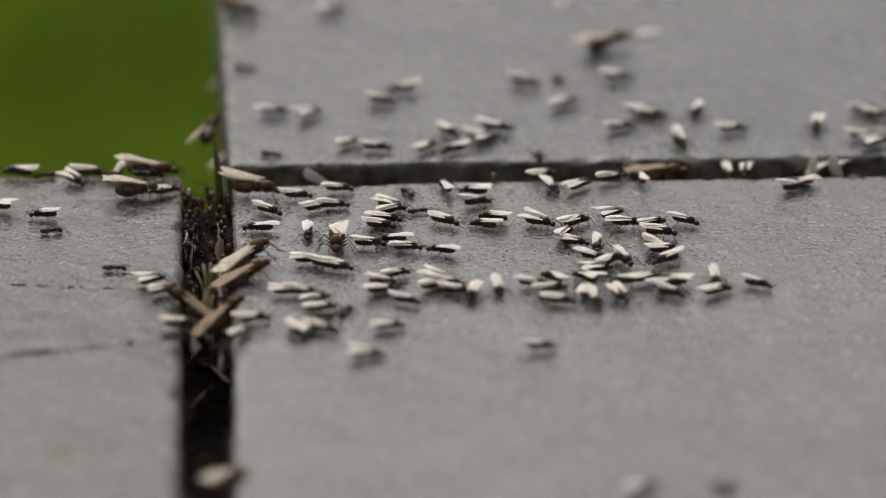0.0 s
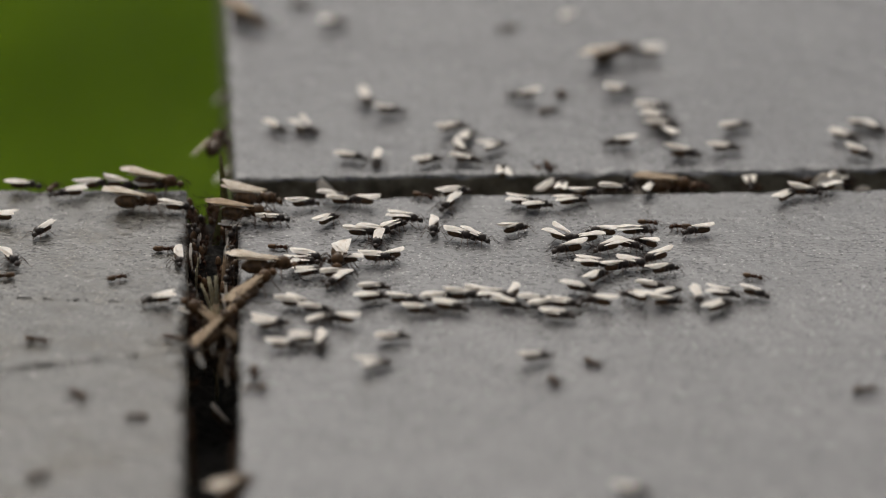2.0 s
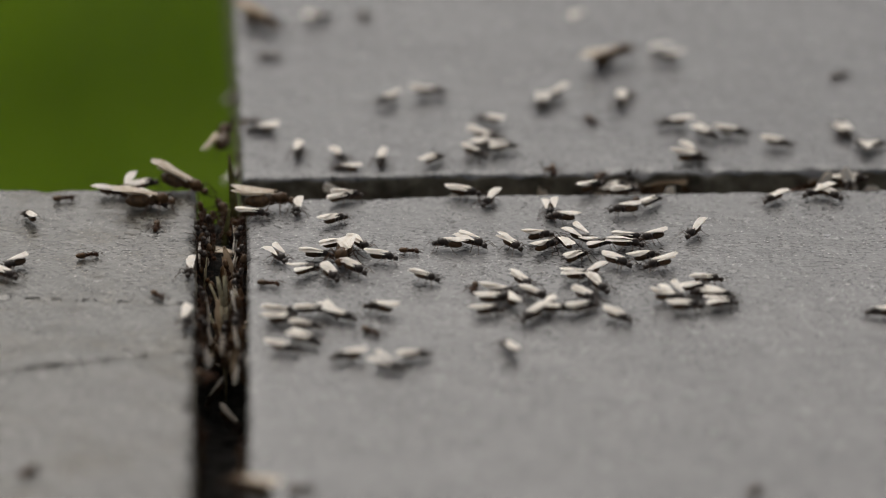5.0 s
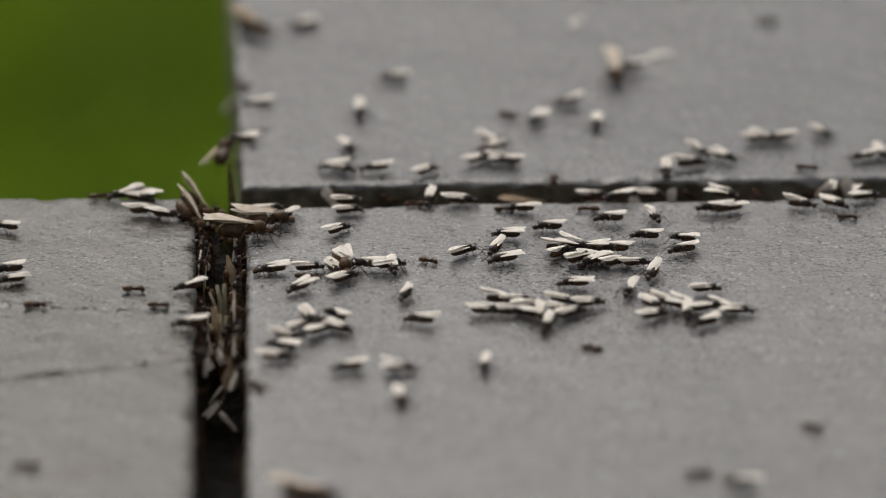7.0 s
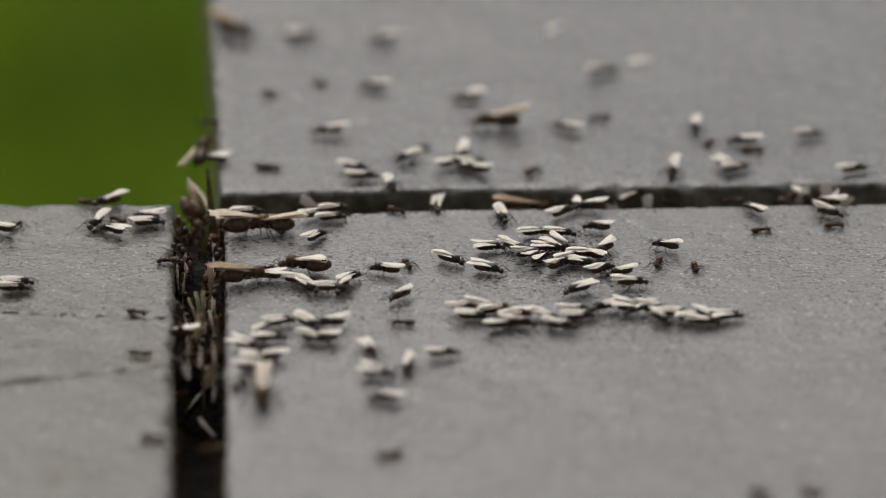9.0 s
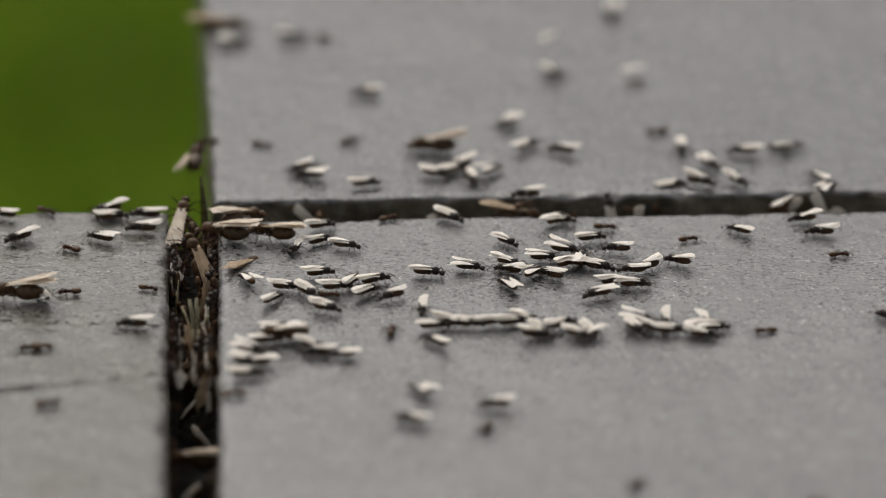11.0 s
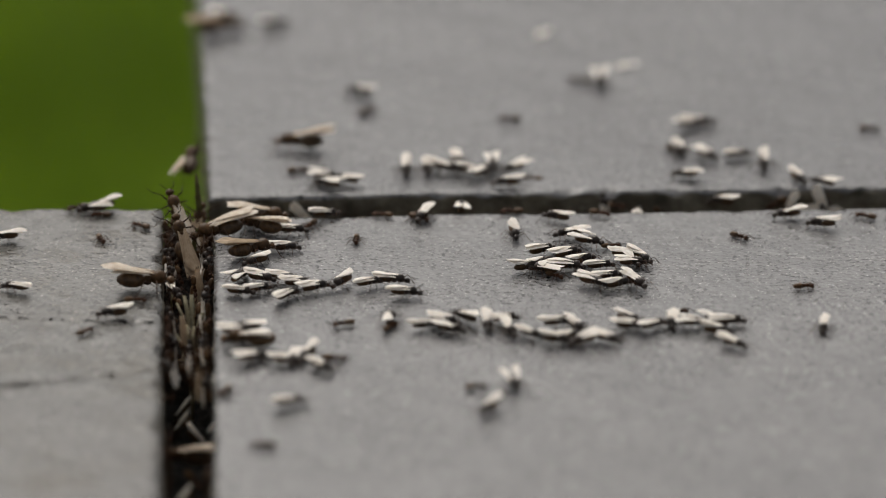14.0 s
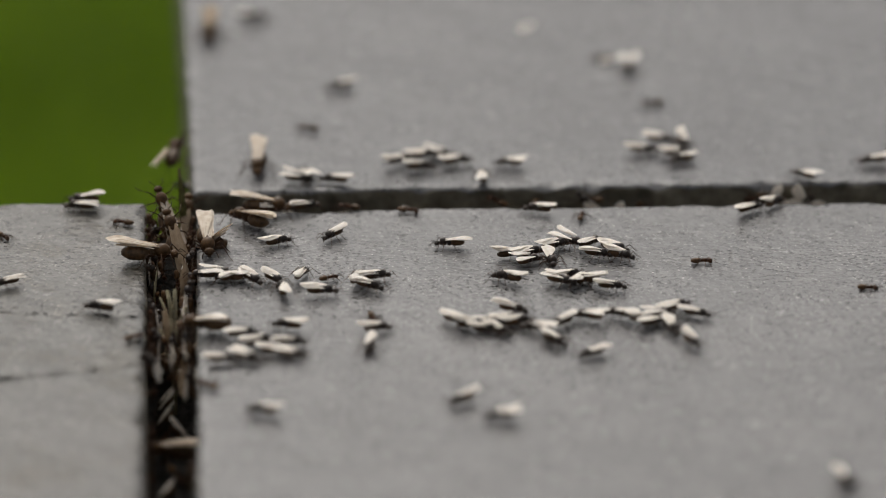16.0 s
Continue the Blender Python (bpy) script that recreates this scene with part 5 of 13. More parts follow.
    walk(swarm_males[35], trail([(0, 0.5, -2.6, 0, 164), (0.5, -0.4, -2.6, 0, 160), (1, -1.7, -1.7, 0, 161), (1.5, -3.8, -1.2, 0, 174), (2.54, -33.7, -1.2, 0, 180), (2.76, -37.9, -1.2, -13.5, 180, 0, 50), (16, -37.9, -1.2, -13.5, 180, 0, 50)]))
    walk(swarm_males[36], trail([(0, -19.7, -7.7, 0, -30), (0.5, -18.8, -7.7, 0, 13), (2, -18.3, -7, 0, 17), (3, -22.4, 1.6, 0, -1), (3.5, -22.5, 1.4, 0, -11), (6, -23.3, 0.4, 0, 4), (7.5, -26.9, -1.2, 0, 36), (7.66, -30.3, -1.2, 0, 109), (7.83, -33.7, -1.2, 0, 181), (7.99, -37.9, -1.2, -13.5, 180, 0, 50), (16, -37.9, -1.2, -13.5, 180, 0, 50)]))
    walk(swarm_males[37], trail([(0, -22.2, -6.3, 0, 3), (0.5, -22.2, -6.1, 0, -18), (1.5, -22.6, -6.7, 0, -50), (2, -22.5, -6.4, 0, 21), (2.5, -22.6, -6.4, 0, -18), (3, -22.7, -6, 0, -29), (3.15, -26.3, -6, 0, -83), (3.3, -29.9, -6, 0, -136), (3.45, -33.5, -6, 0, -190), (3.62, -37.7, -6, -13.5, -180, 0, 50), (4.94, -37.4, -13.2, -13.5, -240, 0, 17), (6.27, -37.1, -20.4, -13.5, -300, 0, -17), (7.59, -36.8, -27.6, -13.5, -360, 0, -50), (7.78, -32.6, -27.6, 0, -370), (8.5, -13.1, -27.6, 0, -379), (9, -10.6, -30.2, 0, -425), (10.25, -12.3, -29.8, 0, -486), (11.5, -14, -29.3, 0, -548), (12, -19.5, -29.1, 0, -545), (12.5, -19.3, -33.2, 0, -544), (13, -19.1, -33.7, 0, -551), (13.25, -19.2, -33.5, 0, -626), (13.5, -19.4, -33.3, 0, -700), (13.75, -19.8, -32.6, 0, -760), (14, -20.2, -32, 0, -820), (14.25, -18.7, -31.7, 0, -778), (14.5, -17.2, -31.5, 0, -735), (15, -17.4, -31.1, 0, -819), (15.25, -17.2, -31.3, 0, -862), (15.5, -16.9, -31.6, 0, -905), (15.67, -17.4, -32, 0, -850), (15.83, -17.9, -32.4, 0, -794), (16, -18.4, -32.8, 0, -739)]))
    walk(swarm_males[38], trail([(0, -8.1, -12.2, 0, 25), (0.5, -7.9, -11.9, 0, 47), (1, -7.8, -12, 0, 41), (1.5, -12.3, -12.3, 0, 18), (2, -12.3, -12.5, 0, 8), (2.5, -11.6, -11.7, 0, 17), (3, -9.6, -9.5, 0, 33), (3.5, -5.6, -7.4, 0, 33), (4.75, -5.5, -7.6, 0, -20), (6, -5.5, -7.7, 0, -73), (6.5, -6.2, -10.1, 0, -98), (7, -7.8, -11.1, 0, -110), (7.5, -9.4, -12, 0, -109), (8, -11.1, -12.4, 0, -120), (8.5, -10.6, -10.8, 0, -131), (9, -5, -9, 0, -136), (11.5, -5.3, -3.5, 0, -151), (11.75, -5.2, -1.6, 0, -108), (12, -5.2, 0.2, 0, -64), (12.5, -8.4, -0.2, 0, -52), (13, -8.9, -1.1, 0, 16), (13.5, -9.4, -1.5, 0, 28), (14, -9.5, -2.7, 0, 22), (14.5, -10.9, -3.7, 0, 32), (15, -11.8, -3.8, 0, 44), (15.5, -11.9, -3.2, 0, 46), (16, -17.3, -1.9, 0, 68)]))
    walk(swarm_males[39], trail([(0, -10.3, -18.5, 0, 13), (0.5, -10.7, -17.4, 0, 26), (1, -11.5, -15.6, 0, 23), (1.5, -12.4, -15.8, 0, 13), (2, -12.6, -16.6, 0, 14), (2.5, -13.4, -17.4, 0, 24), (2.75, -13.9, -17.5, 0, -42), (3, -14.3, -17.7, 0, -108), (3.25, -14.6, -18.2, 0, -158), (3.5, -14.9, -18.7, 0, -209), (7, -5.1, -22.1, 0, -192), (7.5, -4.7, -22.2, 0, -188), (8, -4.7, -21.4, 0, -185), (8.5, -4.7, -20.5, 0, -171), (9.48, -32.9, -20.5, 0, -180), (9.7, -37.1, -20.5, -13.5, -180, 0, 50), (9.93, -6.8, 7, -12.2, -225), (10.15, 23.5, 34.6, -11, -270, 0, -50), (10.42, 23.5, 38.8, 0, -270), (10.95, 23.5, 54.5, 0, -210), (11.47, 23.5, 70.2, 0, -151), (12, 23.5, 85.9, 0, -91), (12.5, 26.5, 79.8, 0, -52), (13, 26.6, 79.8, 0, -15), (13.5, 34.8, 72.3, 0, 6), (14, 45.4, 67.5, 0, 9), (14.5, 49.5, 62.4, 0, 9), (14.91, 49.5, 51.1, 0, -40), (15.33, 49.5, 39.9, 0, -90), (15.53, 49.5, 35.7, -11, -90, 0, 50), (16, 49.5, 35.7, -11, -90, 0, 50)]))
    walk(swarm_males[40], trail([(0, -6.4, -22.3, 0, -22), (0.5, -5.8, -22.6, 0, -1), (1, -5.9, -22.4, 0, 21), (1.5, -5.7, -22.1, 0, 13), (2, -5, -21.5, 0, -9), (2.5, -5.2, -21.8, 0, -7), (3, -5, -22.3, 0, 13), (3.5, -4.7, -21.4, 0, 19), (6, 8.7, -21.9, 0, 1), (6.5, 8.4, -19.8, 0, -13), (7, 8, -18.5, 0, -5), (7.5, 7, -17.8, 0, 27), (7.75, 6.4, -17.5, 0, -20), (8, 5.7, -17.2, 0, -67), (8.25, 5, -16.4, 0, -23), (8.5, 4.2, -15.6, 0, 22), (9, 4, -14.7, 0, 8), (10.25, 0.9, -12.6, 0, -57), (11.5, -2.2, -10.4, 0, -122), (12, -3, -11, 0, -161), (12.5, -3.9, -11.4, 0, -179), (13, -5.1, -11.3, 0, -158), (13.5, -5.2, -14.4, 0, -217), (14, -5.4, -17.4, 0, -276), (14.5, -5.5, -20.5, 0, -335), (15, -5.5, -20, 0, -347), (15.5, -5.4, -18.7, 0, -351), (16, -5.4, -23, 0, -349)]))
    walk(swarm_males[41], trail([(0, -1.3, -13.3, 0, -34), (0.5, 2.4, -14.3, 0, 0), (1, 6.6, -16.1, 0, 14), (1.5, 6.3, -16.9, 0, 9), (2, 6.9, -15.8, 0, -2), (2.5, 7.7, -16.7, 0, -10), (3, 7.4, -16, 0, -19), (3.45, -6.1, -16, 0, -77), (3.91, -19.6, -16, 0, -136), (4.36, -33.1, -16, 0, -194), (4.61, -37.3, -16, -13.5, -180, 0, 50), (5.14, 3.8, 9.7, -12.2, -135), (5.68, 44.9, 35.5, -11, -90, 0, -50), (5.82, 44.9, 31.3, 0, -104), (5.91, 44.9, 30.6, 0, -156), (6, 44.9, 29.9, 0, -208), (6.25, 45, 33.2, -1.3, -140), (6.5, 45, 36.5, -2.6, -86), (7, 43.9, 30.6, 0, -24), (8, 46.2, 38, -2.6, 15, 0, -25), (8.04, 46.2, 37.6, -1.3, -38, 0, -12), (8.08, 46.2, 37.3, 0, -104), (8.22, 46.2, 35.5, -11, -90, 0, 50), (8.44, 4.7, 3.2, -12.2, -45), (8.65, -36.7, -29.1, -13.5, 0, 0, -50), (8.8, -32.5, -29.1, 0, -14), (9, -29.9, -29.1, 0, -31), (11.5, -28.5, -27.1, 0, -27), (11.58, -29.9, -27.1, 0, -83), (11.66, -31.2, -27.1, 0, -138), (11.75, -32.6, -27.1, 0, -194), (11.9, -36.8, -27.1, -13.5, -180, 0, 50), (16, -36.8, -27.1, -13.5, -180, 0, 50)]))
    walk(swarm_males[42], trail([(0, -0.1, -16.3, 0, 0), (0.5, -0.2, -15.9, 0, 10), (1, 0.2, -16.3, 0, 6), (1.5, 1.4, -16.9, 0, 6), (2, 1.9, -16.3, 0, 8), (2.5, 2.1, -15.5, 0, -7), (3, 1.8, -16.3, 0, -18), (3.5, 0.7, -15.8, 0, -7), (6, 9.3, -14.5, 0, 4), (6.5, 7.5, -14.7, 0, -2), (7, 6.3, -13.8, 0, -6), (7.5, 7, -13.3, 0, -4), (8, 6.5, -13.7, 0, -1), (8.5, 7.1, -14.2, 0, 1), (9, 7.1, -14.7, 0, -6), (11.5, 2.3, -17.6, 0, -9), (12, 6.5, -17.1, 0, -6), (12.5, 3.8, -18.5, 0, 1), (13, 2.1, -18.5, 0, 21), (13.5, 3.1, -17.9, 0, 44), (13.75, 5.1, -17.5, 0, 88), (14, 7.1, -17, 0, 133), (14.25, 6.6, -17.6, 0, 77), (14.5, 6.2, -18.3, 0, 21), (15, 5.9, -19.6, 0, 4), (15.5, 7.2, -21.3, 0, 2), (16, 9.3, -21.9, 0, 2)]))
    walk(swarm_males[43], trail([(0, 4.7, -19.2, 0, 259), (0.5, 6, -20.2, 0, 295), (1, 6.5, -20.2, 0, 273), (2, -0.3, -20.1, 0, 341), (2.5, -2, -21, 0, 361), (3, -2.1, -20.1, 0, 359), (3.5, -0.2, -19.2, 0, 363), (6, 6.1, -16.7, 0, 364), (6.5, 4.9, -18.1, 0, 357), (7, 3.9, -18.3, 0, 358), (7.5, 2.4, -17.8, 0, 344), (8, 2.1, -16.1, 0, 417), (8.5, 1.9, -16.1, 0, 349), (9, 5.3, -18.1, 0, 354), (11.5, 5.4, -17.6, 0, 354), (12, 8.7, -18.2, 0, 349), (12.5, 7.5, -18.3, 0, 351), (13, 6.6, -16.3, 0, 349), (13.5, 3.5, -14.5, 0, 333), (14, 2.6, -17.8, 0, 337), (14.5, 3.2, -18, 0, 261), (15, 4.4, -17.7, 0, 331), (16, 7.1, -19.6, 0, 327)]))
    walk(swarm_males[44], trail([(0, 8.7, -17.4, 0, 279), (0.5, 8.7, -16.2, 0, 263), (0.75, 8.9, -16, 0, 307), (1, 9.1, -15.7, 0, 351), (1.5, 9.8, -20.1, 0, 344), (2, 9.3, -18.9, 0, 336), (2.5, 10.9, -18.9, 0, 325), (3, 11.9, -17.2, 0, 348), (3.5, -3.1, -17.2, 0, 289), (4, -18.1, -17.2, 0, 230), (4.5, -33, -17.2, 0, 171), (4.76, -37.2, -17.2, -13.5, 180, 0, 50), (5.19, 9.9, 9.4, -12.2, 135), (5.63, 57.1, 36, -11, 90, 0, -50), (5.82, 57.1, 40.2, 0, 81), (6.16, 57.1, 49.1, 0, 29), (6.5, 57.1, 58.1, 0, -24), (7, 52.4, 56.3, 0, -31), (7.5, 52.2, 56.5, 0, -35), (8, 52.4, 56.8, 0, -29), (8.65, 52.4, 40, 0, -99), (8.84, 52.4, 35.8, -11, -90, 0, 50), (16, 52.4, 35.8, -11, -90, 0, 50)]))
    walk(swarm_males[45], trail([(0, -10.1, -15.6, 0, -17), (0.5, -10.1, -15.6, 0, -17), (1, -10.1, -16.9, 0, -22), (1.5, -9, -17.9, 0, -14), (2, -7.4, -17.8, 0, -3), (3, 7.9, -20.1, 0, -5), (3.17, 7.6, -19.8, 0, 53), (3.33, 7.2, -19.5, 0, 111), (3.5, 6.9, -19.2, 0, 169), (4.75, 10.9, -22, 0, 224), (6, 14.9, -24.9, 0, 278), (7, 14.2, -23.2, 0, 256), (7.5, 14.2, -22.6, 0, 270), (8, 13.7, -22.2, 0, 275), (8.25, 13.6, -21.7, 0, 327), (8.5, 13.6, -21.2, 0, 379), (9, 12.4, -20.7, 0, 356), (11.5, 17.4, -22.1, 0, 347), (12, 18.4, -21.8, 0, 350), (12.5, 19.3, -22.8, 0, 351), (13, 19.6, -23.6, 0, 358), (13.5, 18.8, -23.4, 0, 355), (14, 20.1, -25.2, 0, 344), (14.5, 20.9, -28.2, 0, 352), (15, 21.1, -28, 0, 366), (15.5, 21.1, -28.5, 0, 355), (16, 22.4, -27.4, 0, 312)]))
    walk(swarm_males[46], trail([(0, 27, 12.3, 0, 40), (0.5, 26.8, 13.1, 0, 38), (1, 28, 12.6, 0, 37), (1.5, 26.8, 8.7, 0, -40), (1.75, 26.5, 6.4, 0, -95), (2, 26.2, 4.2, 0, -150), (2.25, 25.3, 3.2, 0, -219), (2.5, 24.4, 2.3, 0, -288), (3, 22.1, 6.3, 0, -309), (3.5, 20.8, 4.9, 0, -323), (6, 23.2, 5.1, 0, -328), (6.5, 22.8, 6.6, 0, -335), (6.67, 22.8, 7, 0, -285), (6.83, 22.7, 7.3, 0, -234), (7, 22.6, 7.7, 0, -184), (7.5, 18.1, 3, 0, -118), (7.67, 18.3, 2.5, 0, -66), (7.83, 18.5, 1.9, 0, -15), (8, 18.7, 1.4, 0, 37), (8.5, 17.5, 4.9, 0, 57), (9, 16.4, 5.4, 0, 58), (11.5, 16.5, 2.3, 0, 48), (12, 18, 3.5, 0, 48), (12.5, 19, 3.8, 0, 54), (13.5, 19.1, 4, 0, 64), (14, 19.1, 4.8, 0, 60), (14.5, 18.9, 3, 0, 38), (15, 18.9, -2.1, 0, 26), (15.5, 20.1, 0.7, 0, 29), (16, 19.1, 4, 0, 33)]))
    walk(swarm_males[47], trail([(0, 29, 8.9, 0, -4), (0.5, 28.9, 10.2, 0, -10), (1, 29.9, 11.2, 0, -6), (1.5, 30.6, 11.3, 0, 6), (2, 29.9, 10.6, 0, 5), (2.5, 30, 0.4, 0, -3), (3, 30.3, -0.7, 0, -2), (3.5, 27.2, 4.9, 0, -3), (6, 26.4, 6.3, 0, -12), (6.5, 25.7, 8.2, 0, -23), (6.67, 25.9, 7.8, 0, -76), (6.83, 26.1, 7.4, 0, -129), (7, 26.3, 7, 0, -182), (7.5, 30.8, 1.8, 0, -149), (8, 29.3, 1.4, 0, -98), (8.25, 28.7, 3.4, 0, -49), (8.5, 28, 5.4, 0, 0), (9, 23.8, 7.3, 0, -5), (11.5, 24.4, 7, 0, -3), (12, 22.8, 2.5, 0, -1), (12.5, 23.8, 3.6, 0, 13), (13, 22.7, 3.2, 0, 31), (13.5, 22.2, 1.1, 0, 13), (14, 22.7, 4.4, 0, -13), (14.5, 22.2, 5.7, 0, -8), (15, 20.3, 6.1, 0, -6), (15.5, 24.6, 5.6, 0, -36), (16, 23.3, 5.6, 0, -85)]))
    walk(swarm_males[48], trail([(0, 33.5, 8.7, 0, 31), (0.5, 32.8, 8.8, 0, 6), (1, 32.1, 9, 0, 1), (1.5, 30.2, 4.4, 0, -12), (2, 28.8, 5.3, 0, -30), (2.5, 27.2, 5.8, 0, -33), (3, 26.3, 6.3, 0, -22), (3.5, 25, 9.6, 0, -8), (6, 28.7, 7.5, 0, 2), (6.5, 28.2, 7.3, 0, 6), (7, 28.3, 1.1, 0, 8), (7.5, 28.1, 1.2, 0, 12), (8, 32, 0.1, 0, -4), (8.5, 31.6, 0.1, 0, -77), (9, 30.4, 0.2, 0, -158), (11.5, 33.9, 4.7, 0, -195), (11.83, 33, 4.5, 0, -255), (12.17, 32.2, 4.2, 0, -314), (12.5, 31.3, 4, 0, -374), (13, 31.1, 2.9, 0, -345), (13.5, 30.3, 1.2, 0, -341), (14, 29, 0.1, 0, -339), (14.5, 32.1, -0.2, 0, -334), (15, 31, -1.5, 0, -336), (15.5, 31.3, -1, 0, -350), (16, 32, -6, 0, -369)]))
    walk(swarm_males[49], trail([(0, 34.4, 5.1, 0, -10), (0.5, 36.5, 11.1, 0, -46), (0.87, 36.5, 21, 0, 22), (1.24, 36.5, 30.9, 0, 90), (1.44, 36.5, 35.1, -11, 90, 0, 50), (1.5, 24.5, 34.6, -11, 30, 0, 17), (1.57, 12.6, 34.1, -11, -30, 0, -17), (1.64, 0.6, 33.6, -11, -90, 0, -50), (1.79, 0.6, 29.4, 0, -90), (1.89, 0.6, 28.2, 0, -32), (2, 0.6, 26.9, 0, 25), (3.5, 0.7, 27.4, 0, -1), (6, 0.3, 27.4, 0, -12), (6.5, 0.1, 27.9, 0, -14), (7, 0.1, 27.7, 0, 0), (7.5, -0.1, 27.1, 0, 33), (8, 8.6, 25.4, 0, -46), (8.5, 9.9, 25, 0, 1), (9, 10.7, 24.2, 0, -75), (11.5, 1.5, 27.6, 0, -32), (11.75, 1.3, 27.7, 0, -81), (12, 1.2, 27.7, 0, -130), (12.5, 0.8, 27.5, 0, -144), (13, 0.8, 27.5, 0, -150), (13.5, 0.7, 27.4, 0, -148), (14, 0, 26.6, 0, -110), (14.33, 0.2, 26.9, 0, -58), (14.67, 0.5, 27.3, 0, -6), (15, 0.7, 27.6, 0, 46), (15.5, 0.4, 27.6, 0, -24), (15.59, 0.4, 28.5, 0, 33), (15.69, 0.4, 29.4, 0, 90), (15.84, 0.4, 33.6, -11, 90, 0, 50), (16, 0.4, 33.6, -11, 90, 0, 50)]))
    walk(swarm_males[50], trail([(0, 38.7, 10.3, 0, -29), (0.5, 39.5, 11.1, 0, 2), (1, 39.9, 11.1, 0, 2), (1.5, 40.6, 11.4, 0, -13), (1.67, 40.8, 11.3, 0, -64), (1.83, 41, 11.1, 0, -116), (2, 41.2, 11, 0, -167), (2.5, 39.5, 9.9, 0, -152), (6, 31.5, 8, 0, -158), (6.5, 31.4, 7.5, 0, -172), (7, 31.5, 12.5, 0, -184), (7.17, 31.2, 10.9, 0, -243), (7.33, 30.9, 9.3, 0, -301), (7.5, 30.6, 7.7, 0, -360), (8, 31.4, 8.7, 0, -360), (8.5, 23.1, 10.8, 0, -367), (9, 19.9, 16.4, 0, -369), (11.5, 27, 17.8, 0, -342), (11.75, 27.1, 17.9, 0, -404), (12, 27.1, 17.9, 0, -466), (12.25, 24.9, 19, 0, -511), (12.5, 22.6, 20, 0, -556), (13, 23, 24.9, 0, -580), (13.5, 22.8, 25.3, 0, -576), (14, 22.6, 25, 0, -563), (14.5, 22.5, 25.2, 0, -566), (15, 22, 26, 0, -570), (15.5, 22.3, 26.7, 0, -570), (16, 22.4, 26.1, 0, -554)]))
    walk(swarm_males[51], trail([(0, 21, 8.7, 0, 39), (0.5, 19.4, 8.1, 0, 35), (1, 22.8, 9.3, 0, 26), (1.5, 21.1, 6.3, 0, 49), (1.75, 21.8, 7, 0, 120), (2, 22.6, 7.6, 0, 192), (2.5, 16.4, 6.6, 0, 221), (3, 14.7, 8, 0, 305), (3.5, 16.3, 9.2, 0, 383), (4.75, 17.6, 6, 0, 458), (6, 19, 2.8, 0, 532), (7, 22.4, 2.1, 0, 579), (8, 25.7, 1.4, 0, 626), (8.25, 25.8, 3.7, 0, 582), (8.5, 25.8, 6.1, 0, 539), (10.5, 24.8, 7.4, 0, 466), (12.5, 23.7, 8.7, 0, 393), (13, 23.1, 9.1, 0, 394), (13.5, 23.2, 9.3, 0, 396), (14, 22.7, 9, 0, 394), (14.5, 21.1, 8.3, 0, 377), (15, 19.3, 7.8, 0, 374), (15.5, 19.8, 7.5, 0, 387), (16, 19.2, 6.8, 0, 394)]))
    walk(swarm_males[52], trail([(0, 19.2, 3.7, 0, 64), (0.17, 19.6, 4.1, 0, 14), (0.33, 20, 4.4, 0, -37), (0.5, 20.3, 4.8, 0, -87), (1, 20.3, 4.5, 0, -41), (1.25, 20.1, 3.9, 0, 2), (1.5, 20, 3.3, 0, 45), (1.67, 20, 3.3, 0, 96), (1.83, 20, 3.3, 0, 148), (2, 20, 3.3, 0, 199), (2.25, 20.2, 3.1, 0, 252), (2.5, 20.4, 2.9, 0, 306), (2.75, 20.5, 2.7, 0, 357), (3, 20.6, 2.4, 0, 408), (3.5, 21.6, 0.7, 0, 411), (6, 17.1, -0.7, 0, 411), (6.5, 19.1, 0.9, 0, 397), (8, 19.4, 4.9, 0, 394), (8.5, 19.7, 5.9, 0, 397), (9, 21, 4.9, 0, 398), (11.5, 22.1, 7, 0, 405), (12, 20.7, 5.8, 0, 410), (12.5, 20, 7.5, 0, 398), (14.5, 17.8, 10.6, 0, 390), (15, 17.2, 10.6, 0, 402), (15.37, 17.2, 20.4, 0, 447), (15.73, 17.2, 30.1, 0, 492), (15.93, 17.2, 34.3, -11, 450, 0, 50), (16, 17.2, 34.3, -11, 450, 0, 50)]))
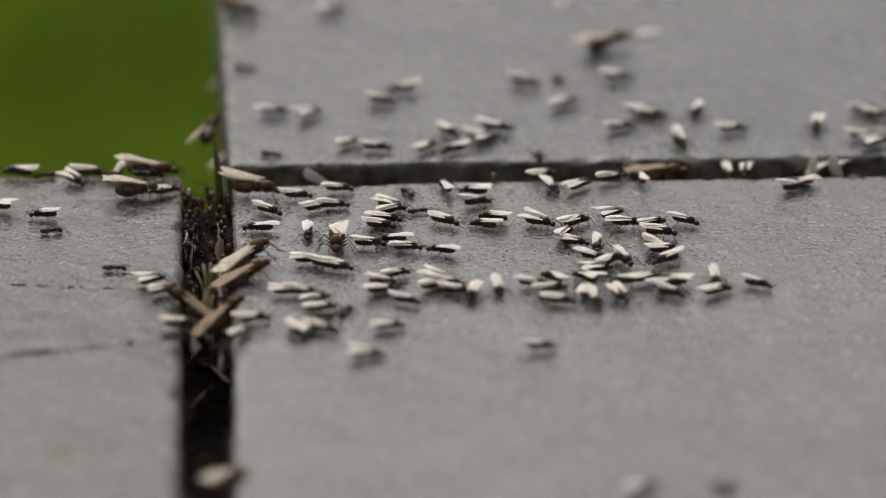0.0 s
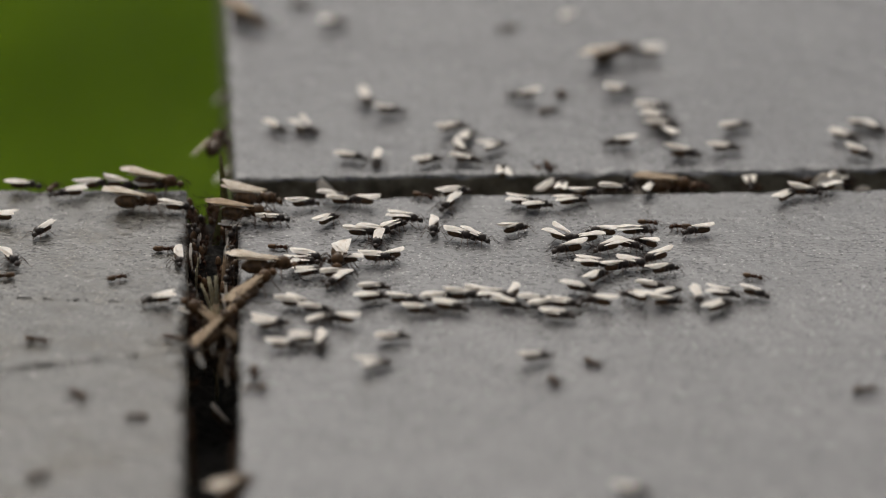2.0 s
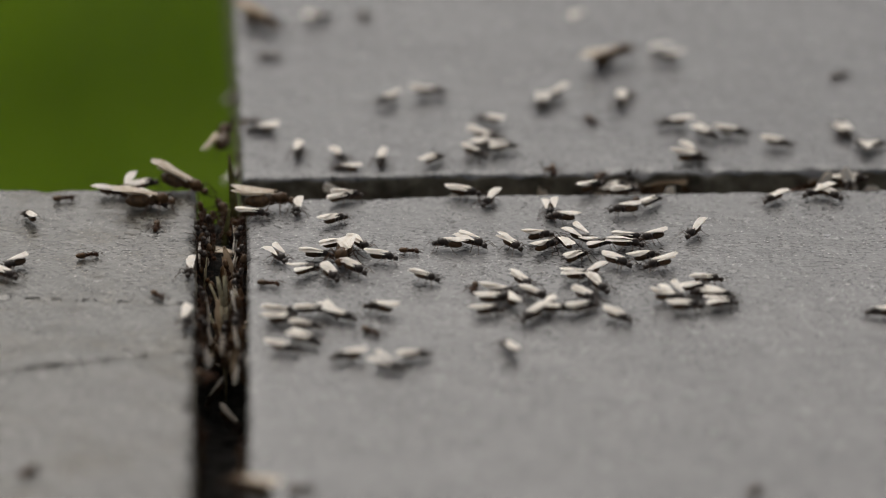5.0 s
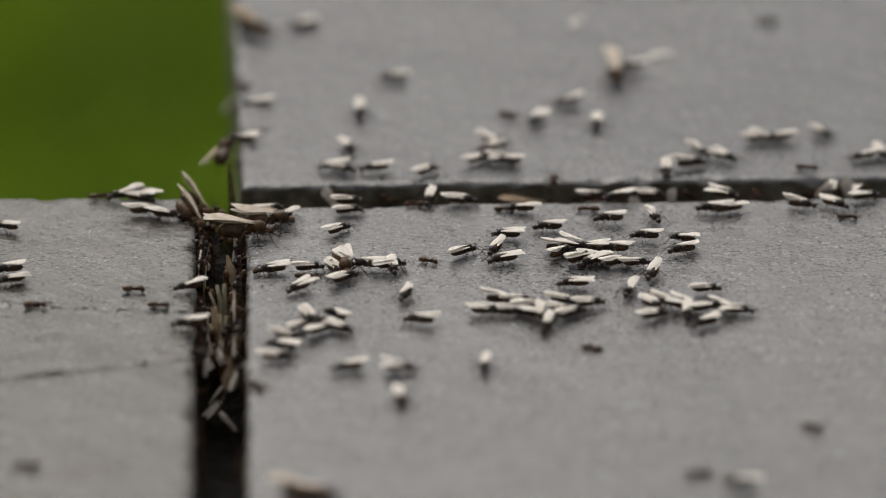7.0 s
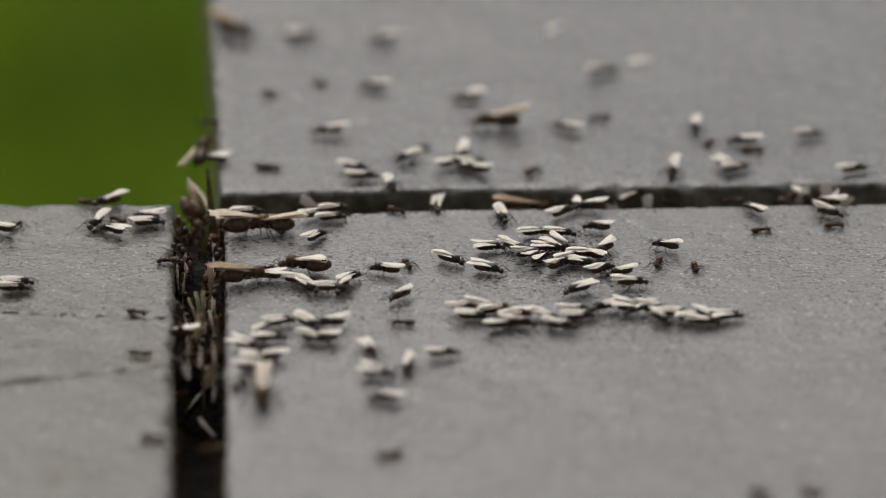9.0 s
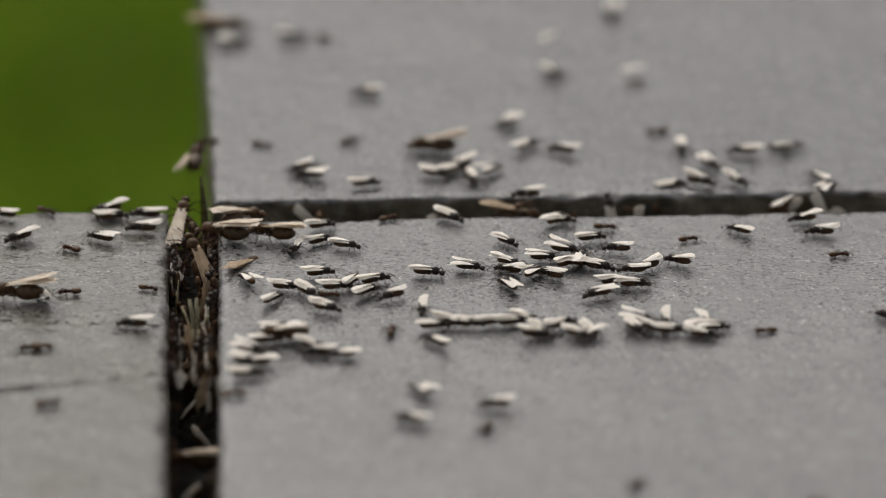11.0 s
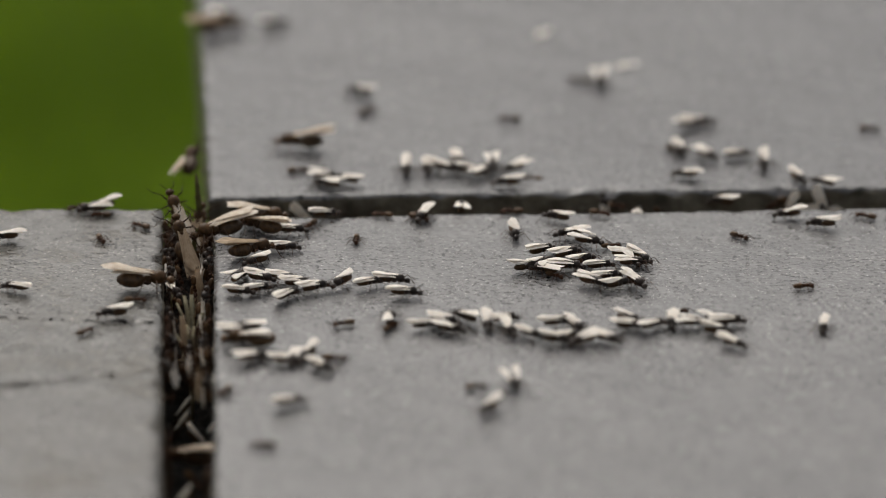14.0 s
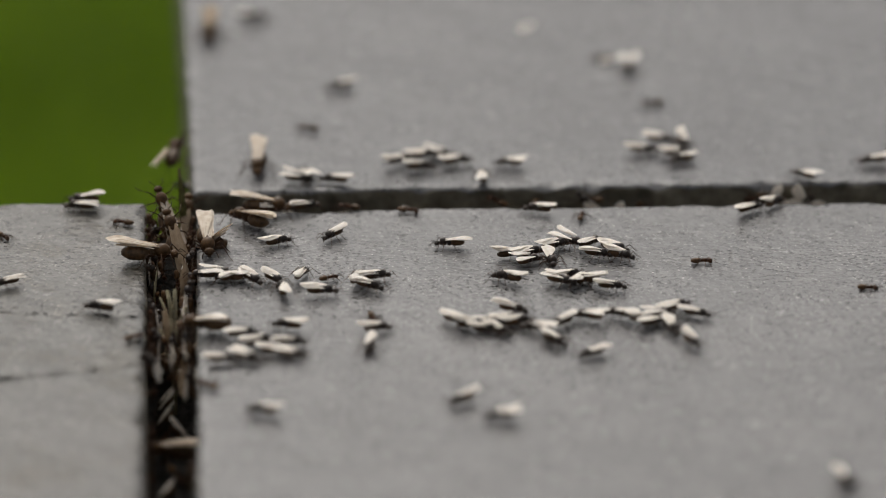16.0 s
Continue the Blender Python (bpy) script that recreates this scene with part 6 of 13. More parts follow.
    walk(swarm_males[53], trail([(0, 20.5, 1.1, 0, -13), (0.25, 20, 1.6, 0, -83), (0.5, 19.5, 2.2, 0, -154), (1, 19, 3.4, 0, -190), (1.48, 19, 16.8, 0, -233), (1.96, 19, 30.2, 0, -275), (2.17, 19, 34.4, -11, -270, 0, 50), (2.33, -1.2, 33.5, -11, -270, 0, -50), (2.54, -1.2, 37.7, 0, -275), (3.5, -1.2, 64.5, 0, -195), (6, 10, 56.3, 0, -206), (6.5, 9.1, 54.4, 0, -215), (6.75, 7.5, 53.3, 0, -173), (7, 6, 52.2, 0, -130), (7.17, 4.9, 51.8, 0, -77), (7.33, 3.8, 51.4, 0, -24), (7.5, 2.7, 51, 0, 29), (8, 1.8, 49.2, 0, 7), (8.5, 0.1, 48.2, 0, 5), (8.73, 0.1, 43, 0, -45), (8.95, 0.1, 37.8, 0, -95), (9.12, 0.1, 33.6, -11, -90, 0, 50), (11.25, 35.3, 35.1, -11, -90, 0, -50), (11.47, 35.3, 30.9, 0, -95), (11.98, 35.3, 16.2, 0, -52), (12.5, 35.3, 1.6, 0, -9), (13, 34.1, 2.8, 0, 5), (13.5, 32.4, 7, 0, -1), (14, 33.1, 5.9, 0, 3), (14.5, 34.2, 5.8, 0, 0), (14.95, 34.2, 18.3, 0, 43), (15.4, 34.2, 30.8, 0, 85), (15.61, 34.2, 35, -11, 90, 0, 50), (16, 34.2, 35, -11, 90, 0, 50)]))
    walk(swarm_males[54], trail([(0, 24.9, 0.2, 0, 266), (0.5, 23.8, 1.8, 0, 214), (1, 22.7, 3.4, 0, 163), (3, 28.6, 16.4, 0, 180), (6.5, 26.9, 20.5, 0, 190), (7.5, 25.2, 19.3, 0, 178), (8, 26.7, 20.5, 0, 180), (8.5, 23.4, 19.8, 0, 173), (8.96, 23.4, 30.4, 0, 90), (9.13, 23.4, 34.6, -11, 90, 0, 50), (10.15, -6.2, -8.9, -12.2, 45), (11.18, -35.7, -52.4, -13.5, 0, 0, -50), (11.36, -31.5, -52.4, 0, 0), (11.58, -25.9, -52.4, 0, 59), (11.79, -20.3, -52.4, 0, 117), (12, -14.7, -52.4, 0, 176), (12.5, -22, -50.1, 0, 190), (13, -22.4, -49.8, 0, 207), (13.5, -21.6, -49.8, 0, 225), (13.67, -21.4, -49.6, 0, 276), (13.83, -21.3, -49.3, 0, 327), (14, -21.1, -49.1, 0, 378), (14.5, -17.3, -48.5, 0, 344), (15, -17.8, -53.1, 0, 292), (15.5, -21.4, -53.9, 0, 222), (16, -20.9, -54.3, 0, 168)]))
    walk(swarm_males[55], trail([(0, 23.4, -4.7, 0, -31), (0.5, 23.7, -4.8, 0, -29), (1, 25.7, -3.2, 0, -26), (3, 14.9, -21.9, 0, -18), (3.5, 15.8, -20.3, 0, -7), (6, 14.1, -21.2, 0, -1), (6.5, 13.7, -19.9, 0, -5), (7, 12.2, -19.4, 0, -21), (7.5, 12, -19.1, 0, -26), (8, 10.9, -19.9, 0, -17), (9, 9.7, -21.4, 0, 13), (11.5, -0.8, -18.3, 0, 7), (12, 8.3, -20.1, 0, -13), (12.5, 10, -20, 0, -86), (13, 5.6, -19.6, 0, -77), (13.5, 5.2, -19.7, 0, -51), (14, 3.5, -20.7, 0, -25), (14.5, -1.5, -23.8, 0, -22), (14.75, -1.5, -23.2, 0, -97), (15, -1.4, -22.7, 0, -171), (15.5, -3.6, -22.1, 0, -195), (16, -18, -22.1, 0, -195)]))
    walk(swarm_males[56], trail([(0, 26.4, -7.2, 0, 54), (0.5, 25.9, -8.6, 0, 60), (1, 25.2, -9.2, 0, 77), (1.5, 23.8, -9, 0, 79), (2, 23.4, -8.6, 0, 56), (2.5, 23.7, -9.3, 0, 46), (2.67, 23.8, -9.1, 0, -11), (2.83, 23.9, -9, 0, -68), (3, 24, -8.8, 0, -125), (3.5, 25.1, -5.6, 0, -132), (6, 19.7, -7.2, 0, -134), (6.5, 19.7, -8.9, 0, -122), (7, 27.6, -9.2, 0, -105), (7.5, 34, -10.7, 0, -114), (8, 32, -11.8, 0, -131), (8.5, 32.8, -13.1, 0, -136), (12, 23.7, -23, 0, -142), (12.17, 23.7, -22.9, 0, -87), (12.33, 23.6, -22.9, 0, -32), (12.5, 23.6, -22.8, 0, 23), (13, 23.6, -23.8, 0, 36), (13.5, 23.7, -23.9, 0, 28), (14, 22.2, -24.5, 0, 33), (14.5, 21.3, -24.7, 0, 63), (15, 20.3, -23.9, 0, 93), (15.25, 20.7, -23.1, 0, 50), (15.5, 21.2, -22.2, 0, 8), (16, 16.8, -20.7, 0, 26)]))
    walk(swarm_males[57], trail([(0, 23.9, -10.2, 0, 16), (1.38, 23.9, 30.4, 0, 90), (1.63, 23.9, 34.6, -11, 90, 0, 50), (1.81, 9.1, 34, -11, 90, 0, -50), (2.02, 9.1, 38.2, 0, 90), (3, 9.1, 65.6, 0, 158), (3.25, 11.1, 67.8, 0, 204), (3.5, 13, 69.9, 0, 251), (6, 15, 66.9, 0, 258), (6.5, 14.3, 65.5, 0, 256), (7, 14.3, 65.2, 0, 237), (7.5, 10.6, 67.2, 0, 203), (8, 5.1, 70.7, 0, 175), (8.5, 5.2, 74.8, 0, 174), (9, 6.4, 78.9, 0, 200), (11.5, 14.7, 62.4, 0, 230), (12, 13.5, 54.2, 0, 243), (12.25, 13.1, 53.4, 0, 296), (12.5, 12.8, 52.5, 0, 350), (13, 8.5, 51.5, 0, 352), (13.5, 11.5, 50.5, 0, 341), (14, 11.7, 49.6, 0, 268), (14.25, 10.9, 49.5, 0, 214), (14.5, 10, 49.4, 0, 161), (15, 8.6, 50, 0, 168), (15.5, 6.7, 53.9, 0, 195), (15.75, 5.8, 52.7, 0, 268), (16, 4.8, 51.5, 0, 340)]))
    walk(swarm_males[58], trail([(0, 33.8, -0.7, 0, -36), (0.5, 33.4, 5.1, 0, -100), (0.75, 33.1, 5, 0, -153), (1, 32.8, 5, 0, -205), (2, 32.6, 5.4, 0, -225), (2.5, 26.6, 8.9, 0, -226), (3, 29.2, 8.7, 0, -212), (3.5, 39.8, 10.8, 0, -203), (4.75, 39, 11.2, 0, -136), (6, 38.1, 11.5, 0, -69), (6.5, 37.7, 11.6, 0, -141), (7, 37.7, 10.8, 0, -211), (7.5, 38.1, 10.8, 0, -216), (8, 37.5, 11.5, 0, -210), (11.5, 41.3, 7.5, 0, -206), (12, 37.9, 8.9, 0, -215), (12.5, 37.6, 8.2, 0, -217), (12.67, 37.6, 8.1, 0, -276), (12.83, 37.5, 8, 0, -336), (13, 37.5, 8, 0, -395), (13.5, 36.2, 7.8, 0, -404), (14.5, 33.8, 8.5, 0, -395), (15, 34.1, 7.8, 0, -327), (15.5, 34.2, 7.3, 0, -365), (16, 33.8, 6.8, 0, -382)]))
    walk(swarm_males[59], trail([(0, 34.8, -2.4, 0, 7), (0.5, 34.6, -1.6, 0, 9), (1.5, 33.8, -1.5, 0, -16), (2, 29.1, -2.5, 0, -20), (2.5, 27.7, -2.8, 0, -15), (3, 25.9, 0.4, 0, -12), (3.5, 25.7, 1.4, 0, -27), (6, 23, -3, 0, -37), (6.5, 21.2, 3.2, 0, -27), (7, 21.6, 3.5, 0, -17), (7.5, 24.6, 7.7, 0, -11), (8, 23.1, 6, 0, 3), (8.5, 23, 4.5, 0, 3), (9, 22.8, 3.7, 0, -14), (11.5, 30.8, 7.7, 0, -23), (12, 35, 17.6, 0, -23), (12.5, 30.1, 7.5, 0, -20), (13.5, 28.9, 8.7, 0, -11), (14, 32.1, 9.1, 0, -13), (14.5, 31.6, 9.5, 0, -8), (15, 31.8, 10.1, 0, 3), (15.5, 32.8, 10.5, 0, 3), (16, 33, 9.9, 0, -28)]))
    walk(swarm_males[60], trail([(0, 36.3, -5.8, 0, 212), (0.5, 35.9, -5.8, 0, 165), (0.67, 35.9, -4.8, 0, 113), (0.83, 35.9, -3.7, 0, 62), (1, 36, -2.7, 0, 10), (1.5, 37.1, 1.6, 0, 56), (1.67, 36, 1.1, 0, 108), (1.83, 34.9, 0.5, 0, 159), (2, 33.8, 0, 0, 211), (2.5, 33.9, -4, 0, 203), (3, 33.3, -3, 0, 204), (3.5, 33.7, -4, 0, 206), (6, 32.5, -1.2, 0, 206), (6.5, 32.5, -0.9, 0, 216), (7, 31.7, -2.4, 0, 250), (7.5, 30.7, -3.3, 0, 302), (8, 30.8, -2.7, 0, 342), (8.5, 30.5, -3.8, 0, 356), (9, 30.7, -4.4, 0, 364), (11.5, 32.8, -1.2, 0, 363), (12, 33.4, -1, 0, 357), (12.5, 33.8, -0.9, 0, 372), (13, 33.8, -1.5, 0, 395), (13.17, 33.7, -1.7, 0, 448), (13.33, 33.6, -1.8, 0, 500), (13.5, 33.6, -2, 0, 553), (13.75, 33.6, -1.8, 0, 608), (14, 33.6, -1.6, 0, 664), (14.5, 33.9, -1.9, 0, 738), (15, 34.1, -3, 0, 685), (15.5, 34.3, -4, 0, 632), (15.75, 31.8, -3.8, 0, 584), (16, 29.4, -3.7, 0, 536)]))
    walk(swarm_males[61], trail([(0, 28.5, -5.4, 0, 297), (0.5, 27.7, -3.3, 0, 313), (0.75, 27.8, -2.8, 0, 379), (1, 27.9, -2.2, 0, 445), (1.5, 27.7, -2.5, 0, 402), (2, 26.5, -4.5, 0, 384), (2.5, 24.3, -5.8, 0, 377), (3, 18, 0.4, 0, 388), (3.5, 13.5, 3.7, 0, 403), (6, 14.9, 4, 0, 405), (6.5, 16.9, 5, 0, 404), (7.5, 15.8, 3.9, 0, 406), (8, 16.4, 2.9, 0, 399), (8.5, 16.5, 2.9, 0, 395), (9, 19.5, 2.5, 0, 400), (10.25, 20.1, 2, 0, 468), (11.5, 20.6, 1.6, 0, 535), (12, 23.4, -1, 0, 589), (12.17, 24.5, 0.3, 0, 642), (12.33, 25.6, 1.5, 0, 694), (12.5, 26.7, 2.8, 0, 747), (13, 26.8, 2.8, 0, 755), (13.5, 23.3, 5.8, 0, 756), (14, 25, 6.2, 0, 758), (14.5, 25.2, 8.2, 0, 754), (15, 25.5, 1.8, 0, 751), (15.5, 25.3, -0.5, 0, 756), (16, 25.3, -2.6, 0, 753)]))
    walk(swarm_males[62], trail([(0, 23.2, -14, 0, 139), (0.5, 19.4, -14.5, 0, 149), (1, 19.2, -9.4, 0, 149), (2, 30, -16.5, 0, 143), (2.5, 32.8, -17.6, 0, 224), (3, 34.4, -16.7, 0, 244), (3.5, 34.1, -15.8, 0, 278), (6, 34.7, -14.5, 0, 324), (6.5, 35.5, -12.9, 0, 352), (7, 35.6, -16, 0, 345), (7.5, 36.3, -9.7, 0, 333), (8, 30.9, -5.6, 0, 335), (8.5, 30.1, -10.8, 0, 346), (9, 30.3, -14.7, 0, 357), (11.5, 32.7, -16, 0, 347), (12, 32.4, -15.8, 0, 303), (12.75, 29.9, -19.6, 0, 257), (13.5, 27.4, -23.4, 0, 210), (14, 25.5, -25.2, 0, 214), (14.5, 25.1, -27.1, 0, 149), (15, 25.1, -17.6, 0, 146), (15.5, 28.9, -17.5, 0, 142), (16, 29.3, -18.5, 0, 161)]))
    walk(swarm_males[63], trail([(0, 17.8, -14, 0, 134), (0.5, 16.4, -14.6, 0, 175), (0.67, 15.8, -15, 0, 229), (0.83, 15.2, -15.4, 0, 282), (1, 14.6, -15.8, 0, 336), (1.5, 13.9, -16.9, 0, 331), (2, 13.3, -17.1, 0, 347), (2.5, 14.4, -17.5, 0, 353), (3, 14.5, -18.7, 0, 329), (3.25, 14.4, -19, 0, 276), (3.5, 14.4, -19.2, 0, 222), (6, 15, -19, 0, 282), (6.5, 16, -17.7, 0, 324), (7, 16, -17.2, 0, 337), (7.5, 16.6, -16.7, 0, 337), (8, 17.9, -17, 0, 334), (8.5, 18.3, -17.5, 0, 325), (9, 17.3, -17.6, 0, 312), (11.5, 17.4, -19.4, 0, 301), (12, 17.6, -15.8, 0, 312), (12.5, 17.6, -20.1, 0, 333), (13, 11.9, -18.8, 0, 338), (13.5, 16.8, -20.7, 0, 332), (14, 16.2, -22.4, 0, 320), (14.5, 15.2, -22.1, 0, 311), (15, 13.8, -21.2, 0, 322), (15.5, 13.5, -21.4, 0, 330), (16, 14.1, -23, 0, 314)]))
    walk(swarm_males[64], trail([(0, 16.4, -18.3, 0, 22), (0.5, 13, -18.2, 0, 27), (1, 15, -19.1, 0, 33), (2, 14.8, -19.4, 0, 30), (2.5, 19, -20.5, 0, 18), (3, 18.3, -16.3, 0, 19), (3.5, 19.4, -16.9, 0, 32), (6, 18.9, -21.9, 0, 31), (6.5, 18.1, -20.4, 0, 28), (7, 17.6, -19.5, 0, 36), (7.5, 18.6, -18.7, 0, 23), (8, 19.9, -18.1, 0, -19), (8.5, 21.2, -13.1, 0, -72), (9, 21.4, -15.8, 0, 6), (11.5, 20.1, -18.3, 0, 31), (12, 20.1, -17.1, 0, 25), (12.5, 20.3, -17.4, 0, 16), (13, 19.4, -18.9, 0, 4), (13.5, 19.6, -18.5, 0, 2), (14, 20.3, -18.7, 0, 13), (14.5, 22.1, -19.8, 0, 14), (15, 17.9, -22.1, 0, 15), (15.5, 14.2, -17.6, 0, 19), (16, 15.1, -19.6, 0, 29)]))
    walk(swarm_males[65], trail([(0, 17.6, -22.5, 0, -10), (0.5, 17.2, -23, 0, -29), (1, 17.3, -23.8, 0, -35), (1.5, 16.8, -23.3, 0, -27), (2, 16.7, -23.4, 0, -10), (2.5, 16, -24.4, 0, -3), (3, 15.8, -25.6, 0, -11), (6.5, 30.6, -20.7, 0, -44), (7, 30.5, -20.1, 0, 27), (7.5, 30.5, -20.2, 0, 1), (8, 33.9, -19.9, 0, 5), (8.5, 36, -16.5, 0, 11), (9, 37.4, -16.9, 0, 5), (11.5, 37.4, -20.5, 0, -3), (12, 36.9, -20.3, 0, -5), (12.5, 37.2, -19.2, 0, -3), (13, 33.2, -18.5, 0, -5), (13.5, 34.1, -21.6, 0, -3), (14.5, 29.3, -17.2, 0, 5), (14.67, 30.6, -17, 0, 60), (14.83, 31.9, -16.8, 0, 115), (15, 33.2, -16.6, 0, 170), (15.25, 33.4, -16.7, 0, 213), (15.5, 33.5, -16.7, 0, 257), (15.75, 33.9, -17.1, 0, 209), (16, 34.3, -17.4, 0, 162)]))
    walk(swarm_males[66], trail([(0, 13.5, -15.6, 0, -11), (0.5, 12, -15.5, 0, -4), (1, 11.7, -15.6, 0, -16), (1.25, 11.6, -15.9, 0, -87), (1.5, 11.6, -16.1, 0, -157), (2, 10.4, -14.9, 0, -108), (3, 10.1, -14.5, 0, -32), (3.5, 10.5, -14.7, 0, -41), (6, 12.4, -14.5, 0, -28), (6.5, 9.4, -13.6, 0, -5), (7, 9.1, -14.1, 0, -3), (7.5, 10.1, -12.5, 0, -37), (8, 11.2, -12.4, 0, -84), (8.5, 12.8, -12.4, 0, -128), (9, 13.3, -16.9, 0, -181), (9.83, 14, -16.2, 0, -123), (10.67, 14.6, -15.6, 0, -66), (11.5, 15.3, -14.9, 0, -8), (12, 15, -13.6, 0, -4), (12.74, 15, 8.2, 0, 39), (13.47, 15, 30, 0, 81), (13.73, 15, 34.2, -11, 90, 0, 50), (13.91, -10.7, -0.6, -12.2, 45), (14.08, -36.5, -35.4, -13.5, 0, 0, -50), (14.24, -32.3, -35.4, 0, -9), (14.5, -27.6, -35.4, 0, -54), (15, -27.7, -35.1, 0, -16), (16, -29.3, -35, 0, 2)]))
    walk(swarm_males[67], trail([(0, 22.3, -19.2, 0, 82), (0.5, 13.4, -20.8, 0, 38), (1, 15.8, -21, 0, 13), (1.5, 16.8, -20.3, 0, 3), (2, 17.8, -19, 0, -6), (2.5, 19.5, -17, 0, -11), (3, 20.8, -16.3, 0, 0), (3.5, 22.1, -15.4, 0, 24), (4.75, 20.4, -15.5, 0, -28), (6, 18.6, -15.6, 0, -80), (6.5, 18.8, -15.9, 0, -6), (7, 20.5, -15.4, 0, 16), (7.5, 21.6, -16.1, 0, 25), (8, 22.3, -16.2, 0, 25), (8.5, 22.3, -17.4, 0, 18), (9, 22.2, -18.1, 0, 14), (10.25, 23.8, -19.3, 0, -34), (11.5, 25.4, -20.5, 0, -82), (12, 26, -18.8, 0, -91), (12.5, 26.1, -18.3, 0, -81), (13, 26.1, -18.8, 0, -4), (13.5, 26.7, -18.3, 0, -41), (14, 28.1, -24.5, 0, -32), (14.5, 27.7, -28.2, 0, -1), (15, 27.9, -29.9, 0, 9), (15.5, 29.3, -31, 0, -5), (15.75, 29.3, -31.6, 0, -77), (16, 29.3, -32.2, 0, -149)]))
    walk(swarm_males[68], trail([(0, 23.8, -21.6, 0, 284), (0.25, 23.6, -21.8, 0, 331), (0.5, 23.4, -22.1, 0, 379), (1, 23.4, -20.8, 0, 359), (1.5, 26.5, -19.9, 0, 336), (1.67, 25.7, -19.4, 0, 277), (1.83, 24.9, -18.9, 0, 217), (2, 24.1, -18.4, 0, 158), (2.5, 21.3, -17.3, 0, 193), (3, 25.7, -16, 0, 260), (3.5, 26.6, -13.6, 0, 297), (6, 20.1, -11.1, 0, 295), (6.5, 20.1, -12.9, 0, 277), (7, 13.5, -19.4, 0, 276), (7.5, 13.4, -19.9, 0, 354), (8, 13.4, -19.5, 0, 365), (8.5, 12.1, -19.5, 0, 381), (9, 12, -18.1, 0, 385), (11.5, 13, -17.2, 0, 368), (12, 14.3, -18.1, 0, 357), (12.5, 13.6, -18.9, 0, 357), (13, 9.2, -19.3, 0, 358), (13.5, 10.1, -18.8, 0, 293), (14, 10.1, -18.3, 0, 273), (14.5, 8.9, -17.5, 0, 259), (15, 8.8, -17.6, 0, 337), (15.5, 10.6, -17.1, 0, 334), (16, 16, -15.1, 0, 336)]))
    walk(swarm_males[69], trail([(0, 27.4, -20.1, 0, 297), (0.5, 23.2, -16, 0, 271), (1, 23.9, -7.8, 0, 337), (1.5, 22.9, -5.1, 0, 335), (2, 22.8, -3, 0, 353), (2.5, 21.6, -8.1, 0, 377), (3, 21.2, -7.3, 0, 387), (3.5, 22.8, -7.2, 0, 377), (6, 17, -8.3, 0, 347), (6.25, 17.6, -7.7, 0, 277), (6.5, 18.3, -7, 0, 207), (7.5, 20.6, -7.7, 0, 171), (8, 21.8, -7.2, 0, 150), (8.25, 22.4, -6.9, 0, 195), (8.5, 22.9, -6.6, 0, 239), (9, 23.4, -6.7, 0, 214), (11.5, 28.1, -4, 0, 206), (12, 28.1, -2.3, 0, 206), (12.25, 28.3, -2.1, 0, 261), (12.5, 28.5, -1.8, 0, 317), (13, 27.7, -2.4, 0, 339), (13.5, 27.4, -2.2, 0, 342), (14, 26.4, -1.8, 0, 331), (14.5, 25.4, -2.8, 0, 259), (14.75, 24.7, -3.7, 0, 301), (15, 23.9, -4.6, 0, 344), (15.5, 23.3, -4.7, 0, 339), (16, 23.9, -3.7, 0, 333)]))
    walk(swarm_males[70], trail([(0, 29.2, -14.9, 0, 189), (0.5, 28.7, -14.9, 0, 179), (0.67, 28.4, -14.6, 0, 230), (0.83, 28.2, -14.3, 0, 280), (1, 28, -14.1, 0, 331), (1.5, 31.1, -13.1, 0, 348), (2, 32, -11.8, 0, 341), (2.5, 33.1, -11.5, 0, 332), (3, 36.8, -6.5, 0, 334), (3.5, 39.1, -5.1, 0, 350), (6, 39.3, -11.1, 0, 363), (6.5, 39.5, -10.5, 0, 362), (7, 39, -9.5, 0, 369), (7.5, 40.4, -7.9, 0, 387), (8.83, 40.4, 31.1, 0, 440), (9.08, 40.4, 35.3, -11, 450, 0, 50), (10.35, 1.3, 14.8, -12.2, 405), (11.62, -37.7, -5.6, -13.5, 360, 0, -50), (11.77, -33.5, -5.6, 0, 350), (12, -30, -5.6, 0, 349), (12.5, -29.9, -5.3, 0, 339), (13, -29.5, -5.2, 0, 356), (13.5, -29.3, -5.7, 0, 356), (14, -30, -5.9, 0, 346), (14.5, -30.3, -5.7, 0, 352), (15, -31.9, -5.1, 0, 347), (15.06, -32.5, -5.1, 0, 288), (15.11, -33, -5.1, 0, 229), (15.17, -33.6, -5.1, 0, 170), (15.32, -37.8, -5.1, -13.5, 180, 0, 50), (16, -37.8, -5.1, -13.5, 180, 0, 50)]))
